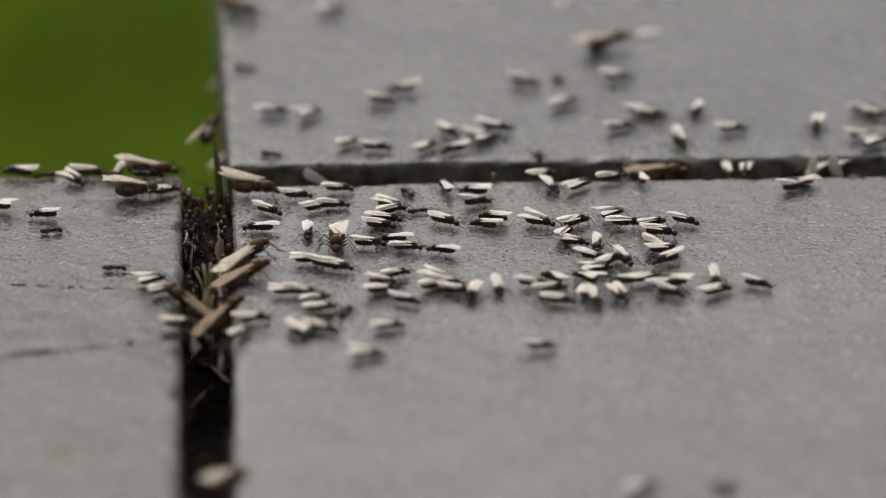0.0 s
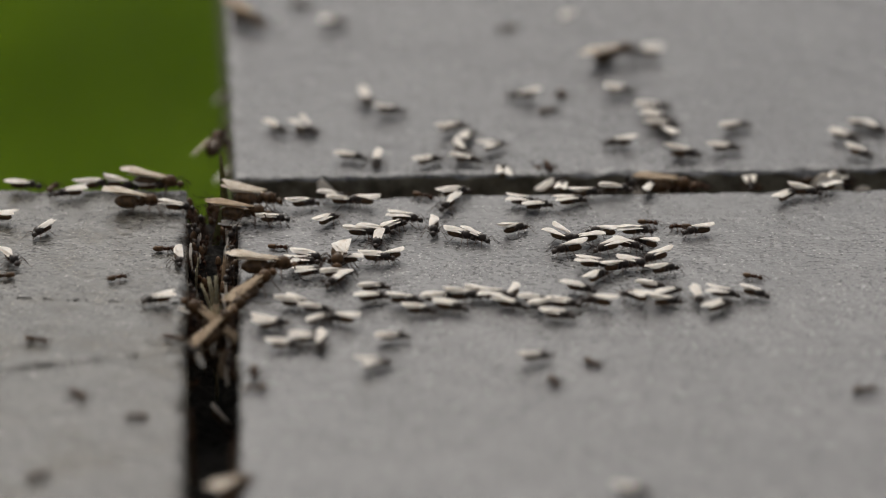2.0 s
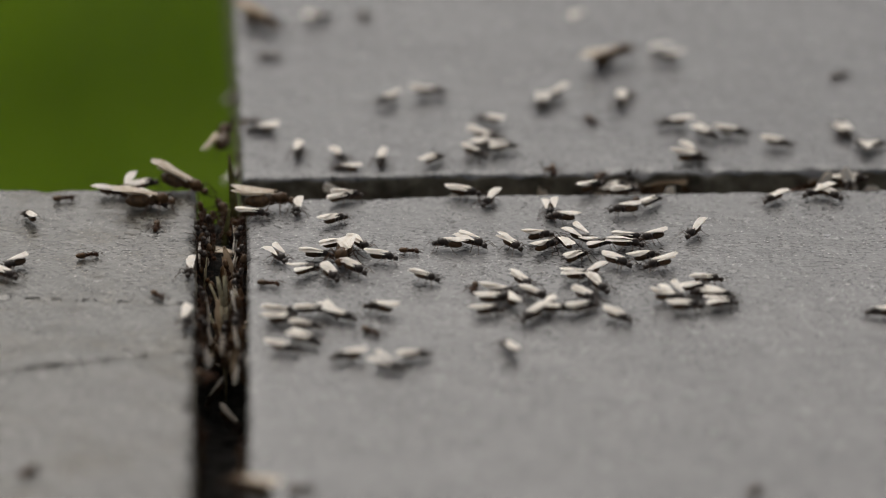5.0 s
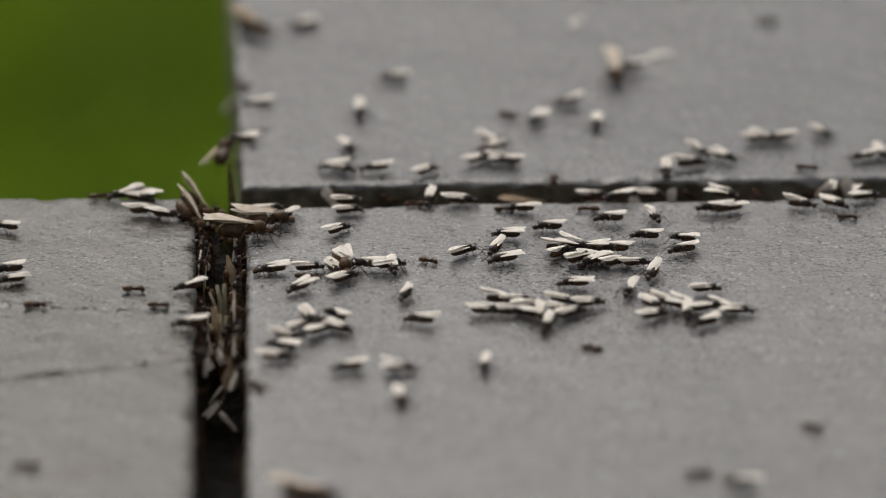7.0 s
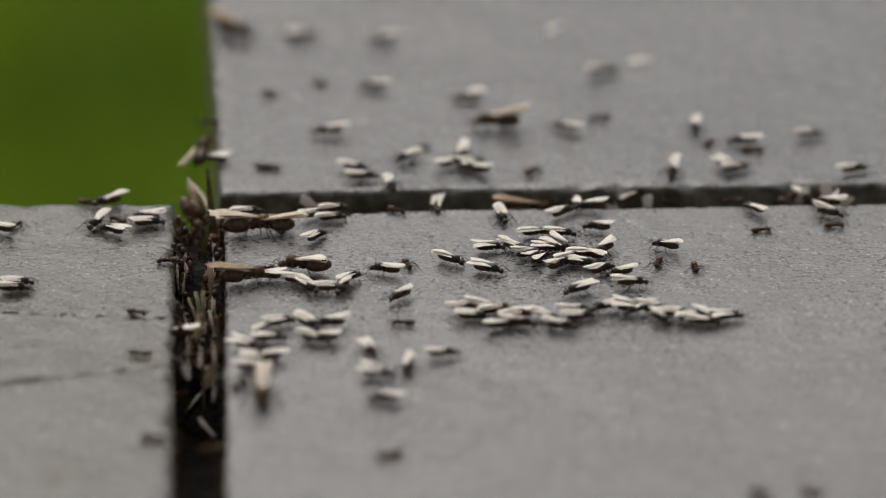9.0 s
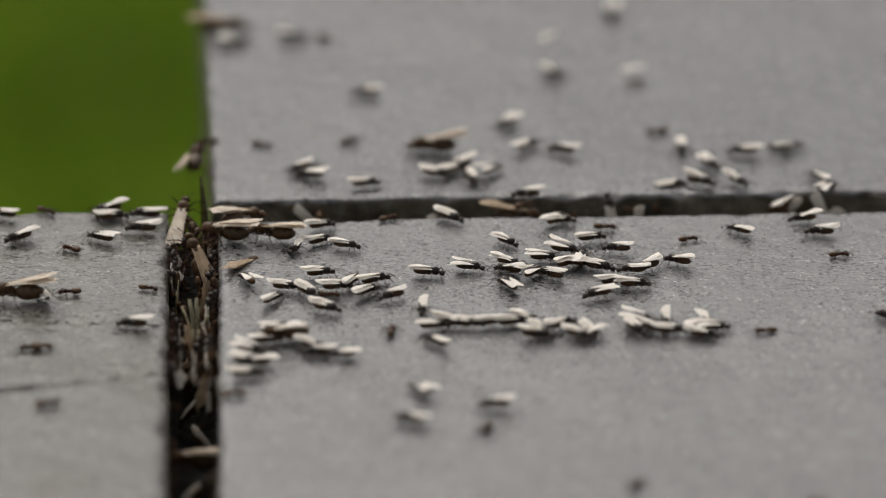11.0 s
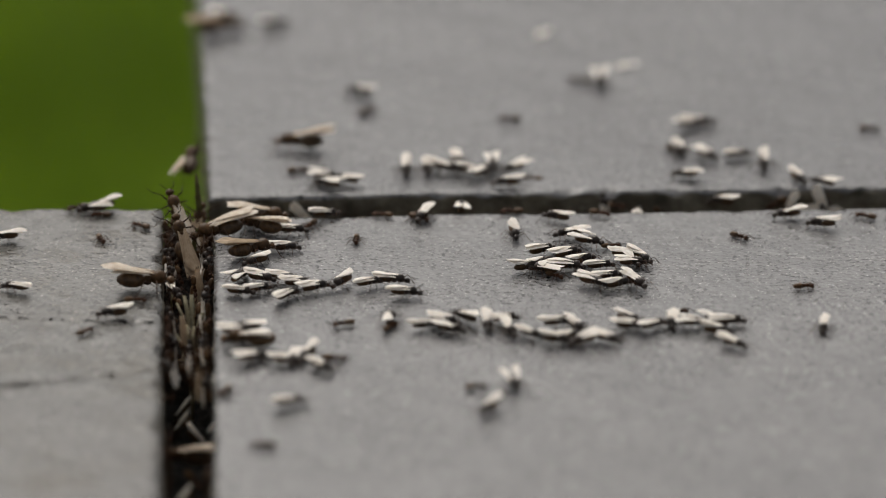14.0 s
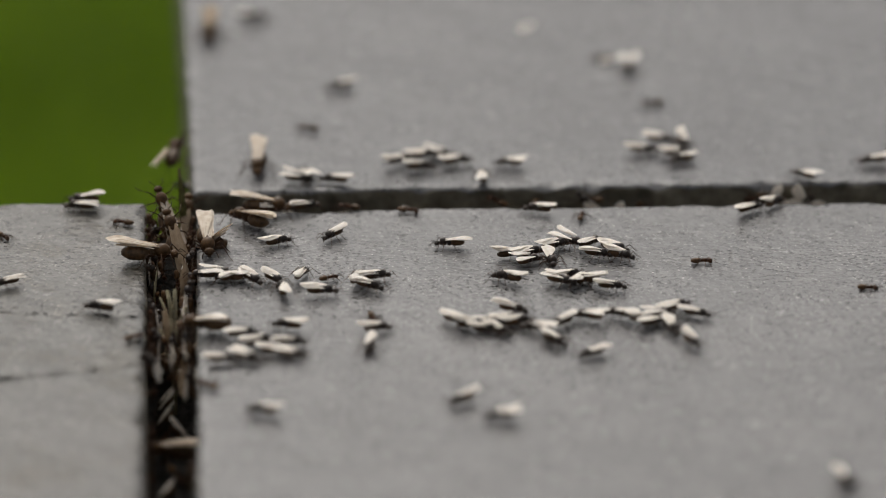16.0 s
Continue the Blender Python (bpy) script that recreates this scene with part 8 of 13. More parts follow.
    walk(swarm_males[91], trail([(0, 29.7, 75.1, 0, -14), (0.5, 29.3, 74.1, 0, -2), (1, 29.4, 74.4, 0, 11), (2, 29.3, 74.3, 0, -15), (2.5, 29.3, 75.1, 0, 4), (2.75, 29.2, 73, 0, -43), (3, 29.1, 71, 0, -90), (6.5, 25.6, 69.6, 0, -90), (7, 24, 63.7, 0, -88), (7.5, 23.7, 64.5, 0, -80), (8, 23.6, 65.2, 0, -128), (8.5, 23.6, 65.8, 0, -177), (9, 23.3, 64, 0, -200), (10.25, 18.2, 60.9, 0, -268), (11.5, 13.2, 57.8, 0, -337), (12, 8.5, 58, 0, -346), (12.5, 7.5, 56.5, 0, -348), (13, 6.8, 55.5, 0, -368), (13.25, 6.6, 54.8, 0, -416), (13.5, 6.3, 54, 0, -463), (14, 5.3, 51.6, 0, -435), (14.25, 5.4, 51, 0, -392), (14.5, 5.6, 50.4, 0, -350), (15, 5.7, 50.6, 0, -356), (15.5, 5.5, 48.9, 0, -358), (16, 7.6, 47.6, 0, -345)]))
    walk(swarm_males[92], trail([(0, -6.3, 69.1, 0, 200), (0.5, -12.6, 69.5, 0, 183), (1, -15.9, 70.7, 0, 175), (1.5, -15, 71.1, 0, 145), (1.75, -14.7, 70.8, 0, 214), (2, -14.3, 70.4, 0, 283), (2.5, -13.8, 70.5, 0, 357), (3, -6.5, 71.9, 0, 372), (3.5, -5.2, 72.1, 0, 370), (6, -6.6, 74.3, 0, 358), (6.32, -15.6, 74.3, 0, 299), (6.64, -24.5, 74.3, 0, 239), (6.96, -33.5, 74.3, 0, 180), (7.18, -37.7, 74.3, -14, 180, 0, 50), (7.33, -37.5, 70.1, -14, 120, 0, 17), (7.47, -37.2, 66, -14, 60, 0, -17), (7.62, -37, 61.8, -14, 0, 0, -50), (7.77, -32.8, 61.8, 0, 0), (7.85, -31.8, 61.8, 0, 51), (7.92, -30.9, 61.8, 0, 103), (8, -29.9, 61.8, 0, 154), (8.5, -36.9, 64.5, -0.6, 204), (8.52, -37, 64.5, 0, 180), (8.65, -37.1, 64.5, -14, 180, 0, 50), (8.95, -35.2, 30.3, -14, 180, 0, -50), (9.04, -39.4, 30.3, 0, 180), (11.5, -46.2, 26.4, 0, 153), (11.57, -45.2, 26.3, 0, 101), (11.64, -44.2, 26.3, 0, 49), (11.71, -43.3, 26.2, 0, -3), (11.86, -39.1, 26, -13.5, -3, 0, 50), (16, -39.1, 26, -13.5, -3, 0, 50)]))
    walk(swarm_males[93], trail([(0, -11.3, 63.7, 0, -22), (0.5, -11.4, 63.7, 0, -5), (1, -11.4, 64.3, 0, 6), (2, -10.8, 64.6, 0, -5), (2.5, -10.9, 63.5, 0, -31), (3, -11.5, 62.3, 0, -112), (3.5, -12.9, 63.4, 0, -185), (6, -10.6, 80.6, 0, -114), (6.5, -10.5, 85.3, 0, -154), (7, -10.3, 85.3, 0, -178), (7.5, -10.2, 84.5, 0, -177), (8, -10.1, 84.3, 0, -178), (8.5, -9.9, 84.7, 0, -185), (9, -10, 83.9, 0, -182), (11.5, -10.4, 85.1, 0, -187), (12, -10.6, 84.4, 0, -198), (12.5, -10.7, 83.7, 0, -186), (13, -10.9, 83.9, 0, -263), (13.5, -10.6, 84.1, 0, -234), (14.5, -10.5, 83.2, 0, -185), (15.5, -10.3, 84.2, 0, -186), (16, -11, 83.9, 0, -157)]))
    walk(swarm_males[94], trail([(0, -23.3, 56.8, 0, 43), (0.5, -23.8, 57, 0, 17), (1, -24.7, 57.1, 0, 10), (1.5, -25.3, 56.3, 0, 7), (2, -25, 56.7, 0, -52), (2.5, -24.6, 57.2, 0, -110), (3, -24.3, 57.6, 0, -169), (3.5, -24.9, 56, 0, -178), (6, -36, 57.6, -0.6, -176), (6.5, -35.7, 57.3, 0, -176), (7, -36, 57.2, -0.6, -190), (7.5, -35.7, 57.8, -0.6, -201), (8, -34.7, 58.6, 0, -196), (9, -37, 50.7, -0.6, -187), (11.5, -16.1, 42.7, 0, -195), (12, -15.5, 39.2, 0, -217), (12.5, -15.4, 40.3, 0, -230), (13, -15.5, 40.4, 0, -237), (13.5, -15.9, 44, 0, -234), (14, -15.6, 39.9, 0, -208), (14.5, -16, 40, 0, -187), (15, -15.5, 40, 0, -193), (15.5, -14.8, 40.5, 0, -209), (15.67, -16.2, 40.3, 0, -262), (15.83, -17.6, 40.1, 0, -316), (16, -19, 39.9, 0, -369)]))
    walk(swarm_males[95], trail([(0, 20.2, 62.1, 0, 32), (0.5, 22.9, 60.7, 0, -3), (1, 25.1, 60.9, 0, -2), (2, 34.8, 66.4, 0, -1), (2.48, 34.8, 52.8, 0, -46), (2.97, 34.8, 39.2, 0, -90), (3.18, 34.8, 35, -11, -90, 0, 50), (16, 34.8, 35, -11, -90, 0, 50)]))
    walk(swarm_males[96], trail([(0, 33.5, 58.9, 0, 6), (0.5, 34.2, 58.7, 0, -1), (1, 34, 58.2, 0, 0), (1.5, 34.8, 58.2, 0, 3), (2, 36.1, 57.7, 0, 6), (2.5, 37.7, 57.5, 0, 18), (3, 46.4, 58.7, 0, 21), (3.5, 47.8, 59.4, 0, 3), (6, 45.6, 52.3, 0, -24), (6.25, 46.9, 53.4, 0, -86), (6.5, 48.2, 54.5, 0, -148), (7, 55.8, 56.2, 0, -171), (7.5, 53.1, 57.8, 0, -178), (11.5, 54.7, 56.3, 0, -185), (12, 47.8, 59.2, 0, -189), (12.33, 47.3, 59, 0, -135), (12.67, 46.9, 58.8, 0, -81), (13, 46.4, 58.6, 0, -27), (14, 47, 68.8, 0, -3), (14.51, 47, 54.3, 0, -46), (15.03, 47, 39.8, 0, -90), (15.24, 47, 35.6, -11, -90, 0, 50), (15.35, 5.1, 3.5, -12.2, -45), (15.45, -36.8, -28.5, -13.5, 0, 0, -50), (15.61, -32.6, -28.5, 0, 0), (16, -23.8, -28.5, 0, 29)]))
    walk(swarm_males[97], trail([(0, 34.9, 57, 0, -15), (0.5, 36, 58.9, 0, -19), (1, 32, 50.9, 0, 5), (1.5, 34.8, 52.5, 0, 64), (2, 37.7, 54.1, 0, 122), (2.5, 40.5, 55.7, 0, 181), (3, 37.5, 56.3, 0, 184), (3.5, 38, 56.8, 0, 188), (6, 37.2, 60.2, 0, 193), (6.5, 35.2, 56.8, 0, 267), (7.17, 35.2, 39.3, 0, 270), (7.36, 35.2, 35.1, -11, 270, 0, 50), (7.45, -0.6, -1.1, -12.2, 315), (7.53, -36.4, -37.3, -13.5, 360, 0, -50), (7.69, -32.2, -37.3, 0, 360), (8, -25.9, -37.3, 0, 327), (8.5, -25.6, -35.3, 0, 259), (9, -25.4, -33.4, 0, 191), (11.5, -26.6, -32.6, 0, 186), (11.8, -32.4, -32.6, 0, 180), (11.95, -36.6, -32.6, -13.5, 180, 0, 50), (12.05, 1.7, 1.3, -12.2, 225), (12.15, 40, 35.3, -11, 270, 0, -50), (12.34, 40, 31.1, 0, 270), (13, 40, 13.9, 0, 350), (13.17, 38.7, 14.5, 0, 296), (13.33, 37.3, 15.1, 0, 242), (13.5, 36, 15.7, 0, 188), (14, 24.5, 18.3, 0, 195), (14.5, 21.3, 21.5, 0, 202), (15, 27.1, 17.3, 0, 210), (15.5, 24.7, 12.5, 0, 239), (15.67, 24.3, 11.8, 0, 289), (15.83, 23.8, 11, 0, 340), (16, 23.4, 10.3, 0, 390)]))
    walk(swarm_males[98], trail([(0, 43.7, 58.9, 0, 249), (0.5, 43.8, 59.4, 0, 213), (1, 42.5, 58.8, 0, 281), (1.5, 47.5, 54.2, 0, 365), (2, 48.5, 57, 0, 383), (2.33, 48.5, 48.4, 0, 326), (2.66, 48.5, 39.8, 0, 270), (2.85, 48.5, 35.6, -11, 270, 0, 50), (16, 48.5, 35.6, -11, 270, 0, 50)]))
    walk(swarm_males[99], trail([(0, 48.6, 50.2, 0, 11), (0.5, 45.1, 47.1, 0, 34), (1, 44.9, 48.4, 0, 75), (1.5, 45.1, 48.2, 0, 3), (2, 46.3, 47.1, 0, 9), (2.5, 48.2, 45.4, 0, -9), (3, 51.4, 44.3, 0, -19), (3.5, 51.1, 44.3, 0, -16), (6, 55.3, 54.4, 0, -13), (6.5, 54, 55.3, 0, -3), (7, 50.9, 55.7, 0, 22), (7.75, 49.1, 60.1, 0, -43), (8.5, 47.4, 64.5, 0, -108), (9, 44.8, 65.3, 0, -93), (11.5, 43.1, 57, 0, -78), (12, 43.4, 56.1, 0, -8), (12.5, 44.2, 55.9, 0, 1), (13, 44.2, 56.9, 0, 9), (13.5, 43.1, 57.7, 0, 28), (13.75, 43.2, 57, 0, -20), (14, 43.4, 56.3, 0, -69), (15, 36.7, 51.3, 0, -41), (15.5, 38.9, 52.4, 0, -16), (16, 39.4, 52.8, 0, 1)]))
    walk(swarm_males[100], trail([(0, 29.4, 51, 0, 20), (0.5, 29.8, 50.1, 0, 8), (1, 29.6, 49.9, 0, 9), (1.25, 29.2, 49.5, 0, -40), (1.5, 28.8, 49, 0, -89), (1.75, 29.2, 49.4, 0, -134), (2, 29.6, 49.7, 0, -178), (2.5, 29.7, 49.6, 0, -153), (2.75, 29.6, 49.2, 0, -102), (3, 29.6, 48.8, 0, -52), (3.5, 39.9, 46.9, 0, -62), (6, 39.5, 45.8, 0, -54), (6.5, 40.8, 47.8, 0, -62), (7, 41, 50.5, 0, -52), (7.5, 46.7, 46.1, 0, -19), (8, 44.1, 44.6, 0, -7), (8.5, 50.2, 44.3, 0, -1), (9, 50.1, 44.8, 0, 27), (10.25, 51, 44, 0, -23), (11.5, 52, 43.3, 0, -73), (12, 52.6, 43.9, 0, -90), (12.5, 53.8, 43.3, 0, -93), (13, 54.3, 38.4, -2.6, -81), (13.25, 52.1, 40, -1.3, -144), (13.5, 49.9, 41.5, 0, -207), (14, 50.6, 38.2, -2.6, -194), (14.5, 51.2, 38.2, -2.6, -206, 0, -25), (14.54, 51.2, 37.8, -1.3, -148, 0, -12), (14.58, 51.2, 37.5, 0, -90), (14.72, 51.2, 35.7, -11, -90, 0, 50), (16, 51.2, 35.7, -11, -90, 0, 50)]))
    walk(swarm_males[101], trail([(0, 63.7, 52.8, 0, 262), (0.25, 63.8, 52.9, 0, 307), (0.5, 63.9, 53, 0, 352), (1.5, 65.8, 52.5, 0, 348), (2, 66.9, 52.7, 0, 332), (2.5, 67.8, 51.8, 0, 329), (3, 70, 51, 0, 356), (4, 68.1, 53.6, 0, 412), (5, 66.2, 56.3, 0, 467), (6, 64.3, 58.9, 0, 523), (6.35, 64.3, 49.7, 0, 576), (6.7, 64.3, 40.5, 0, 630), (6.89, 64.3, 36.3, -11, 630, 0, 50), (7.04, 15.3, 34.2, -11, 630, 0, -50), (7.24, 15.3, 30, 0, 630), (8, 15.3, 9.6, 0, 596), (8.25, 14.2, 9.8, 0, 670), (8.5, 13, 9.9, 0, 744), (9, 17.9, 9.6, 0, 719), (11.5, 18, 9.4, 0, 716), (12.5, 17.5, 9.5, 0, 713), (13, 17.4, 9.9, 0, 737), (13.25, 16.7, 7.8, 0, 810), (13.5, 16, 5.8, 0, 882), (14.5, 24, 1.1, 0, 874), (15, 22.5, 3.5, 0, 870), (15.96, 22.5, 30.3, 0, 810), (16, 22.5, 31.2, -2.2, 810, 0, 10)]))
    walk(swarm_males[102], trail([(0, 71.4, 59.7, 0, -1), (0.5, 71, 59.2, 0, 5), (1, 70.8, 58.8, 0, 1), (1.5, 70.8, 58.5, 0, -13), (2, 70.5, 58.6, 0, -4), (2.5, 70.2, 59.2, 0, 24), (3, 68.7, 53.6, 0, 26), (3.5, 68.3, 54.7, 0, -1), (4.75, 66.2, 55.1, 0, -52), (6, 64.1, 55.5, 0, -103), (6.5, 62.7, 56.7, 0, -80), (7, 62.3, 59, 0, -55), (7.5, 63.2, 60.1, 0, -64), (8, 63.2, 60.1, 0, -90), (8.5, 63, 60.5, 0, -101), (8.75, 63.3, 60.6, 0, -46), (9, 63.6, 60.8, 0, 9), (11.5, 60.6, 57, 0, 15), (12, 59.7, 55.4, 0, 6), (12.5, 56.2, 54.6, 0, -5), (13, 52.4, 54.6, 0, -5), (13.5, 49.7, 54.9, 0, 8), (14, 52.9, 53.5, 0, 13), (14.5, 53.4, 54.4, 0, -11), (14.75, 53.6, 52.8, 0, -67), (15, 53.8, 51.3, 0, -123), (15.5, 50, 52.6, 0, -158), (16, 47.4, 48.9, 0, -163)]))
    walk(swarm_males[103], trail([(0, 73.7, 57.6, 0, -25), (0.5, 73.2, 57.6, 0, -18), (1, 73, 57.5, 0, -2), (1.5, 72.9, 57.5, 0, -8), (2, 72.7, 57, 0, -52), (2.7, 90, 57, 0, -42), (3.18, 90, 30.6, 0, -102), (3.67, 90, 4.1, 0, -162), (4.16, 90, -22.3, 0, -222), (5.08, 64.2, -22.3, 0, -180), (6, 38.4, -22.3, 0, -137), (7, 39.6, -22.5, 0, -150), (7.25, 39.9, -22.1, 0, -76), (7.5, 40.2, -21.8, 0, -3), (8, 40.8, -20.3, 0, -27), (8.5, 42, -15.4, 0, -34), (9, 42.7, -16.9, 0, -55), (11.5, 43.8, -16, 0, -72), (12.5, 43.5, -17.4, 0, -53), (13, 42.4, -16.8, 0, -40), (13.5, 41.9, -16.3, 0, -28), (14, 45.4, -16.9, 0, -40), (14.5, 44.5, -18.1, 0, -44), (15, 45, -18.1, 0, -37), (15.5, 44.5, -16.9, 0, -34), (16, 45, -16.7, 0, -20)]))
    walk(swarm_males[104], trail([(0, 70.4, 47.1, 0, -19), (0.5, 68.4, 46.9, 0, 6), (1, 68.6, 46.2, 0, -6), (1.5, 68.8, 45.5, 0, -26), (2, 69.1, 45.3, 0, -39), (2.17, 69, 45.2, 0, -89), (2.33, 68.9, 45, 0, -139), (2.5, 68.8, 44.9, 0, -189), (3, 69, 44.1, 0, -166), (3.5, 69, 45.6, 0, -162), (4.75, 69.2, 47.7, 0, -232), (6, 69.4, 49.7, 0, -301), (6.5, 69.7, 51, 0, -341), (6.67, 69.6, 50, 0, -399), (6.83, 69.5, 48.9, 0, -457), (7, 69.5, 47.9, 0, -515), (7.5, 71.1, 46.5, 0, -515), (8, 71.4, 46.2, 0, -474), (8.5, 71.4, 45.5, 0, -393), (9, 70.1, 44.3, 0, -334), (10.25, 67.5, 44.1, 0, -263), (11.5, 65, 44, 0, -192), (11.75, 64.2, 43.8, 0, -148), (12, 63.5, 43.6, 0, -104), (12.5, 62.9, 42.8, 0, -79), (13, 62.8, 43, 0, -74), (13.5, 62.9, 43.2, 0, -80), (14, 62.7, 43.2, 0, -64), (14.5, 62.9, 42.7, 0, 18), (15, 62.1, 42.2, 0, 35), (15.5, 61.5, 38.7, -2.6, 52), (15.54, 61.5, 38.3, -1.3, -19), (15.58, 61.5, 37.9, 0, -90), (15.72, 61.5, 36.2, -11, -90, 0, 50), (16, 61.5, 36.2, -11, -90, 0, 50)]))
    walk(swarm_males[105], trail([(0, 72.6, 44, 0, 30), (0.17, 72.6, 44.1, 0, 83), (0.33, 72.7, 44.3, 0, 136), (0.5, 72.7, 44.4, 0, 189), (1.5, 72.8, 44.5, 0, 165), (1.62, 72.8, 42.7, 0, 218), (1.75, 72.8, 40.8, 0, 270), (1.9, 72.8, 36.6, -11, 270, 0, 50), (16, 72.8, 36.6, -11, 270, 0, 50)]))
    walk(swarm_males[106], trail([(0, 39.7, 45.1, 0, 287), (0.5, 39.4, 45.4, 0, 328), (1, 39.1, 45.6, 0, 353), (1.5, 39, 45.3, 0, 356), (3.5, 40.2, 42.2, 0, 360), (6, 38, 43.3, 0, 371), (6.5, 38.8, 44.4, 0, 378), (7, 38.8, 43.9, 0, 372), (7.5, 41.9, 44.8, 0, 342), (8, 41.1, 45.8, 0, 303), (8.5, 40.8, 46.6, 0, 280), (9, 40.1, 44.8, 0, 262), (10.25, 43.2, 43.5, 0, 304), (11.5, 46.3, 42.2, 0, 347), (12, 47.7, 41.9, 0, 350), (12.5, 48.3, 41.7, 0, 340), (13, 48.8, 40.4, 0, 340), (13.5, 52.5, 45.8, 0, 378), (13.75, 55, 48, 0, 325), (14, 57.6, 50.2, 0, 272), (14.25, 56.9, 52.3, 0, 226), (14.5, 56.2, 54.4, 0, 181), (15, 54.3, 55.6, 0, 209), (15.5, 46.9, 57.2, 0, 288), (16, 46.9, 56.8, 0, 280)]))
    walk(swarm_males[107], trail([(0, 0.4, 49.7, 0, 311), (0.25, 0.7, 49.1, 0, 365), (0.5, 0.9, 48.5, 0, 419), (1, 0.8, 47.8, 0, 414), (2, 3, 51.8, 0, 427), (2.5, 4.5, 51.7, 0, 430), (3, 6.2, 51.1, 0, 421), (3.5, 6.5, 49.4, 0, 412), (6, 3.2, 49.7, 0, 402), (6.5, 3.5, 47.6, 0, 400), (7, 3.1, 45.9, 0, 398), (7.5, 2.9, 46, 0, 393), (8, 3.2, 46, 0, 397), (8.5, 3.4, 47, 0, 395), (9, 1.9, 46.9, 0, 389), (11.5, 3.9, 47.9, 0, 395), (12, 3.4, 46.9, 0, 404), (12.5, 5.1, 46.1, 0, 405), (13, 11.8, 46.2, 0, 405), (13.5, 11.1, 45.7, 0, 406), (14, 9.5, 45.1, 0, 407), (15, 12.6, 42.2, 0, 413), (15.5, 13.3, 41, 0, 422), (16, 12.8, 39.9, 0, 448)]))
    walk(swarm_males[108], trail([(0, 8.3, 51, 0, -14), (0.5, 6.4, 49.7, 0, -93), (0.75, 3.9, 52, 0, -139), (1, 1.3, 54.3, 0, -185), (1.5, -2.1, 55.4, 0, -203), (1.75, -1, 55.7, 0, -263), (2, 0.1, 56, 0, -323), (2.5, 3.3, 55.7, 0, -360), (3, 3.9, 53.6, 0, -403), (3.5, 4.6, 51.5, 0, -445), (4.75, 4.4, 52.5, 0, -402), (6, 4.2, 53.6, 0, -359), (6.5, 4.6, 53.4, 0, -427), (7, 5.7, 54.7, 0, -400), (7.5, 5.6, 55.1, 0, -431), (8, 4, 54.9, 0, -515), (8.25, 3.5, 54.3, 0, -459), (8.5, 3, 53.7, 0, -404), (9, 4.8, 52.1, 0, -457), (11.5, 5.9, 50.5, 0, -522), (11.67, 5.8, 51, 0, -580), (11.83, 5.7, 51.6, 0, -637), (12, 5.6, 52.1, 0, -695), (12.5, 1.7, 48.4, 0, -704), (13, 2.8, 47.5, 0, -714), (13.5, 3.8, 47.8, 0, -724), (14, 3.1, 47.5, 0, -742), (14.5, 2, 46.8, 0, -742), (15, 0.7, 46.4, 0, -729), (15.5, -0.6, 46.9, 0, -717), (16, -2, 47.6, 0, -687)]))
    walk(swarm_males[109], trail([(0, 5.4, 47.6, 0, -2), (0.5, 5.5, 47, 0, -20), (1, 4.3, 47.8, 0, -2), (1.25, 3.8, 48.8, 0, -49), (1.5, 3.3, 49.7, 0, -97), (2, 1.9, 46.6, 0, -71), (2.5, 1.4, 44.9, 0, 11), (3.5, 0.7, 46.9, 0, -28), (6, 4.6, 44.5, 0, -39), (6.5, 6.2, 45.4, 0, -34), (6.67, 7.2, 45.4, 0, -86), (6.83, 8.3, 45.4, 0, -139), (7, 9.3, 45.4, 0, -191), (7.5, 10.2, 45.7, 0, -190), (8, 10.6, 46, 0, -198), (8.5, 10.7, 45.4, 0, -203), (9, 7.6, 44.3, 0, -205), (9.83, 7.5, 44.2, 0, -155), (10.67, 7.3, 44.1, 0, -105), (11.5, 7.2, 44, 0, -55), (12, 7.8, 45.6, 0, -98), (12.5, 7.5, 46.6, 0, -114), (13, 6.6, 46.9, 0, -98), (13.25, 6.8, 47.6, 0, -51), (13.5, 7.1, 48.2, 0, -4), (14, 7.2, 46.2, 0, -17), (14.5, 6.2, 44.6, 0, -2), (15, 5.6, 44.8, 0, 1), (15.5, 5.6, 44.9, 0, -15), (16, 1.4, 45.1, 0, 2)]))
    walk(swarm_males[110], trail([(0, 6.8, 45.8, 0, 43), (0.5, 7.8, 46.3, 0, 20), (1.5, 7.2, 47, 0, 34), (2.5, 7.4, 47.8, 0, 44), (3, 7.4, 47.8, 0, 37), (3.5, 8.4, 47.4, 0, 27), (6, 6.6, 47.6, 0, 22), (8, 7.8, 44.8, 0, 25), (8.5, 5.9, 48.2, 0, 32), (9, 5.7, 46.9, 0, 41), (11.5, 10.6, 47.9, 0, 47), (12, 10.4, 48.6, 0, 32), (12.5, 13.7, 47, 0, 11), (13, 14.2, 46, 0, 83), (13.25, 15, 46.8, 0, 140), (13.5, 15.7, 47.5, 0, 198), (14, 15.8, 47.6, 0, 215), (15, 18.4, 46.1, 0, 217), (15.5, 18.5, 46.7, 0, 209), (16, 18.1, 46.9, 0, 171)]))
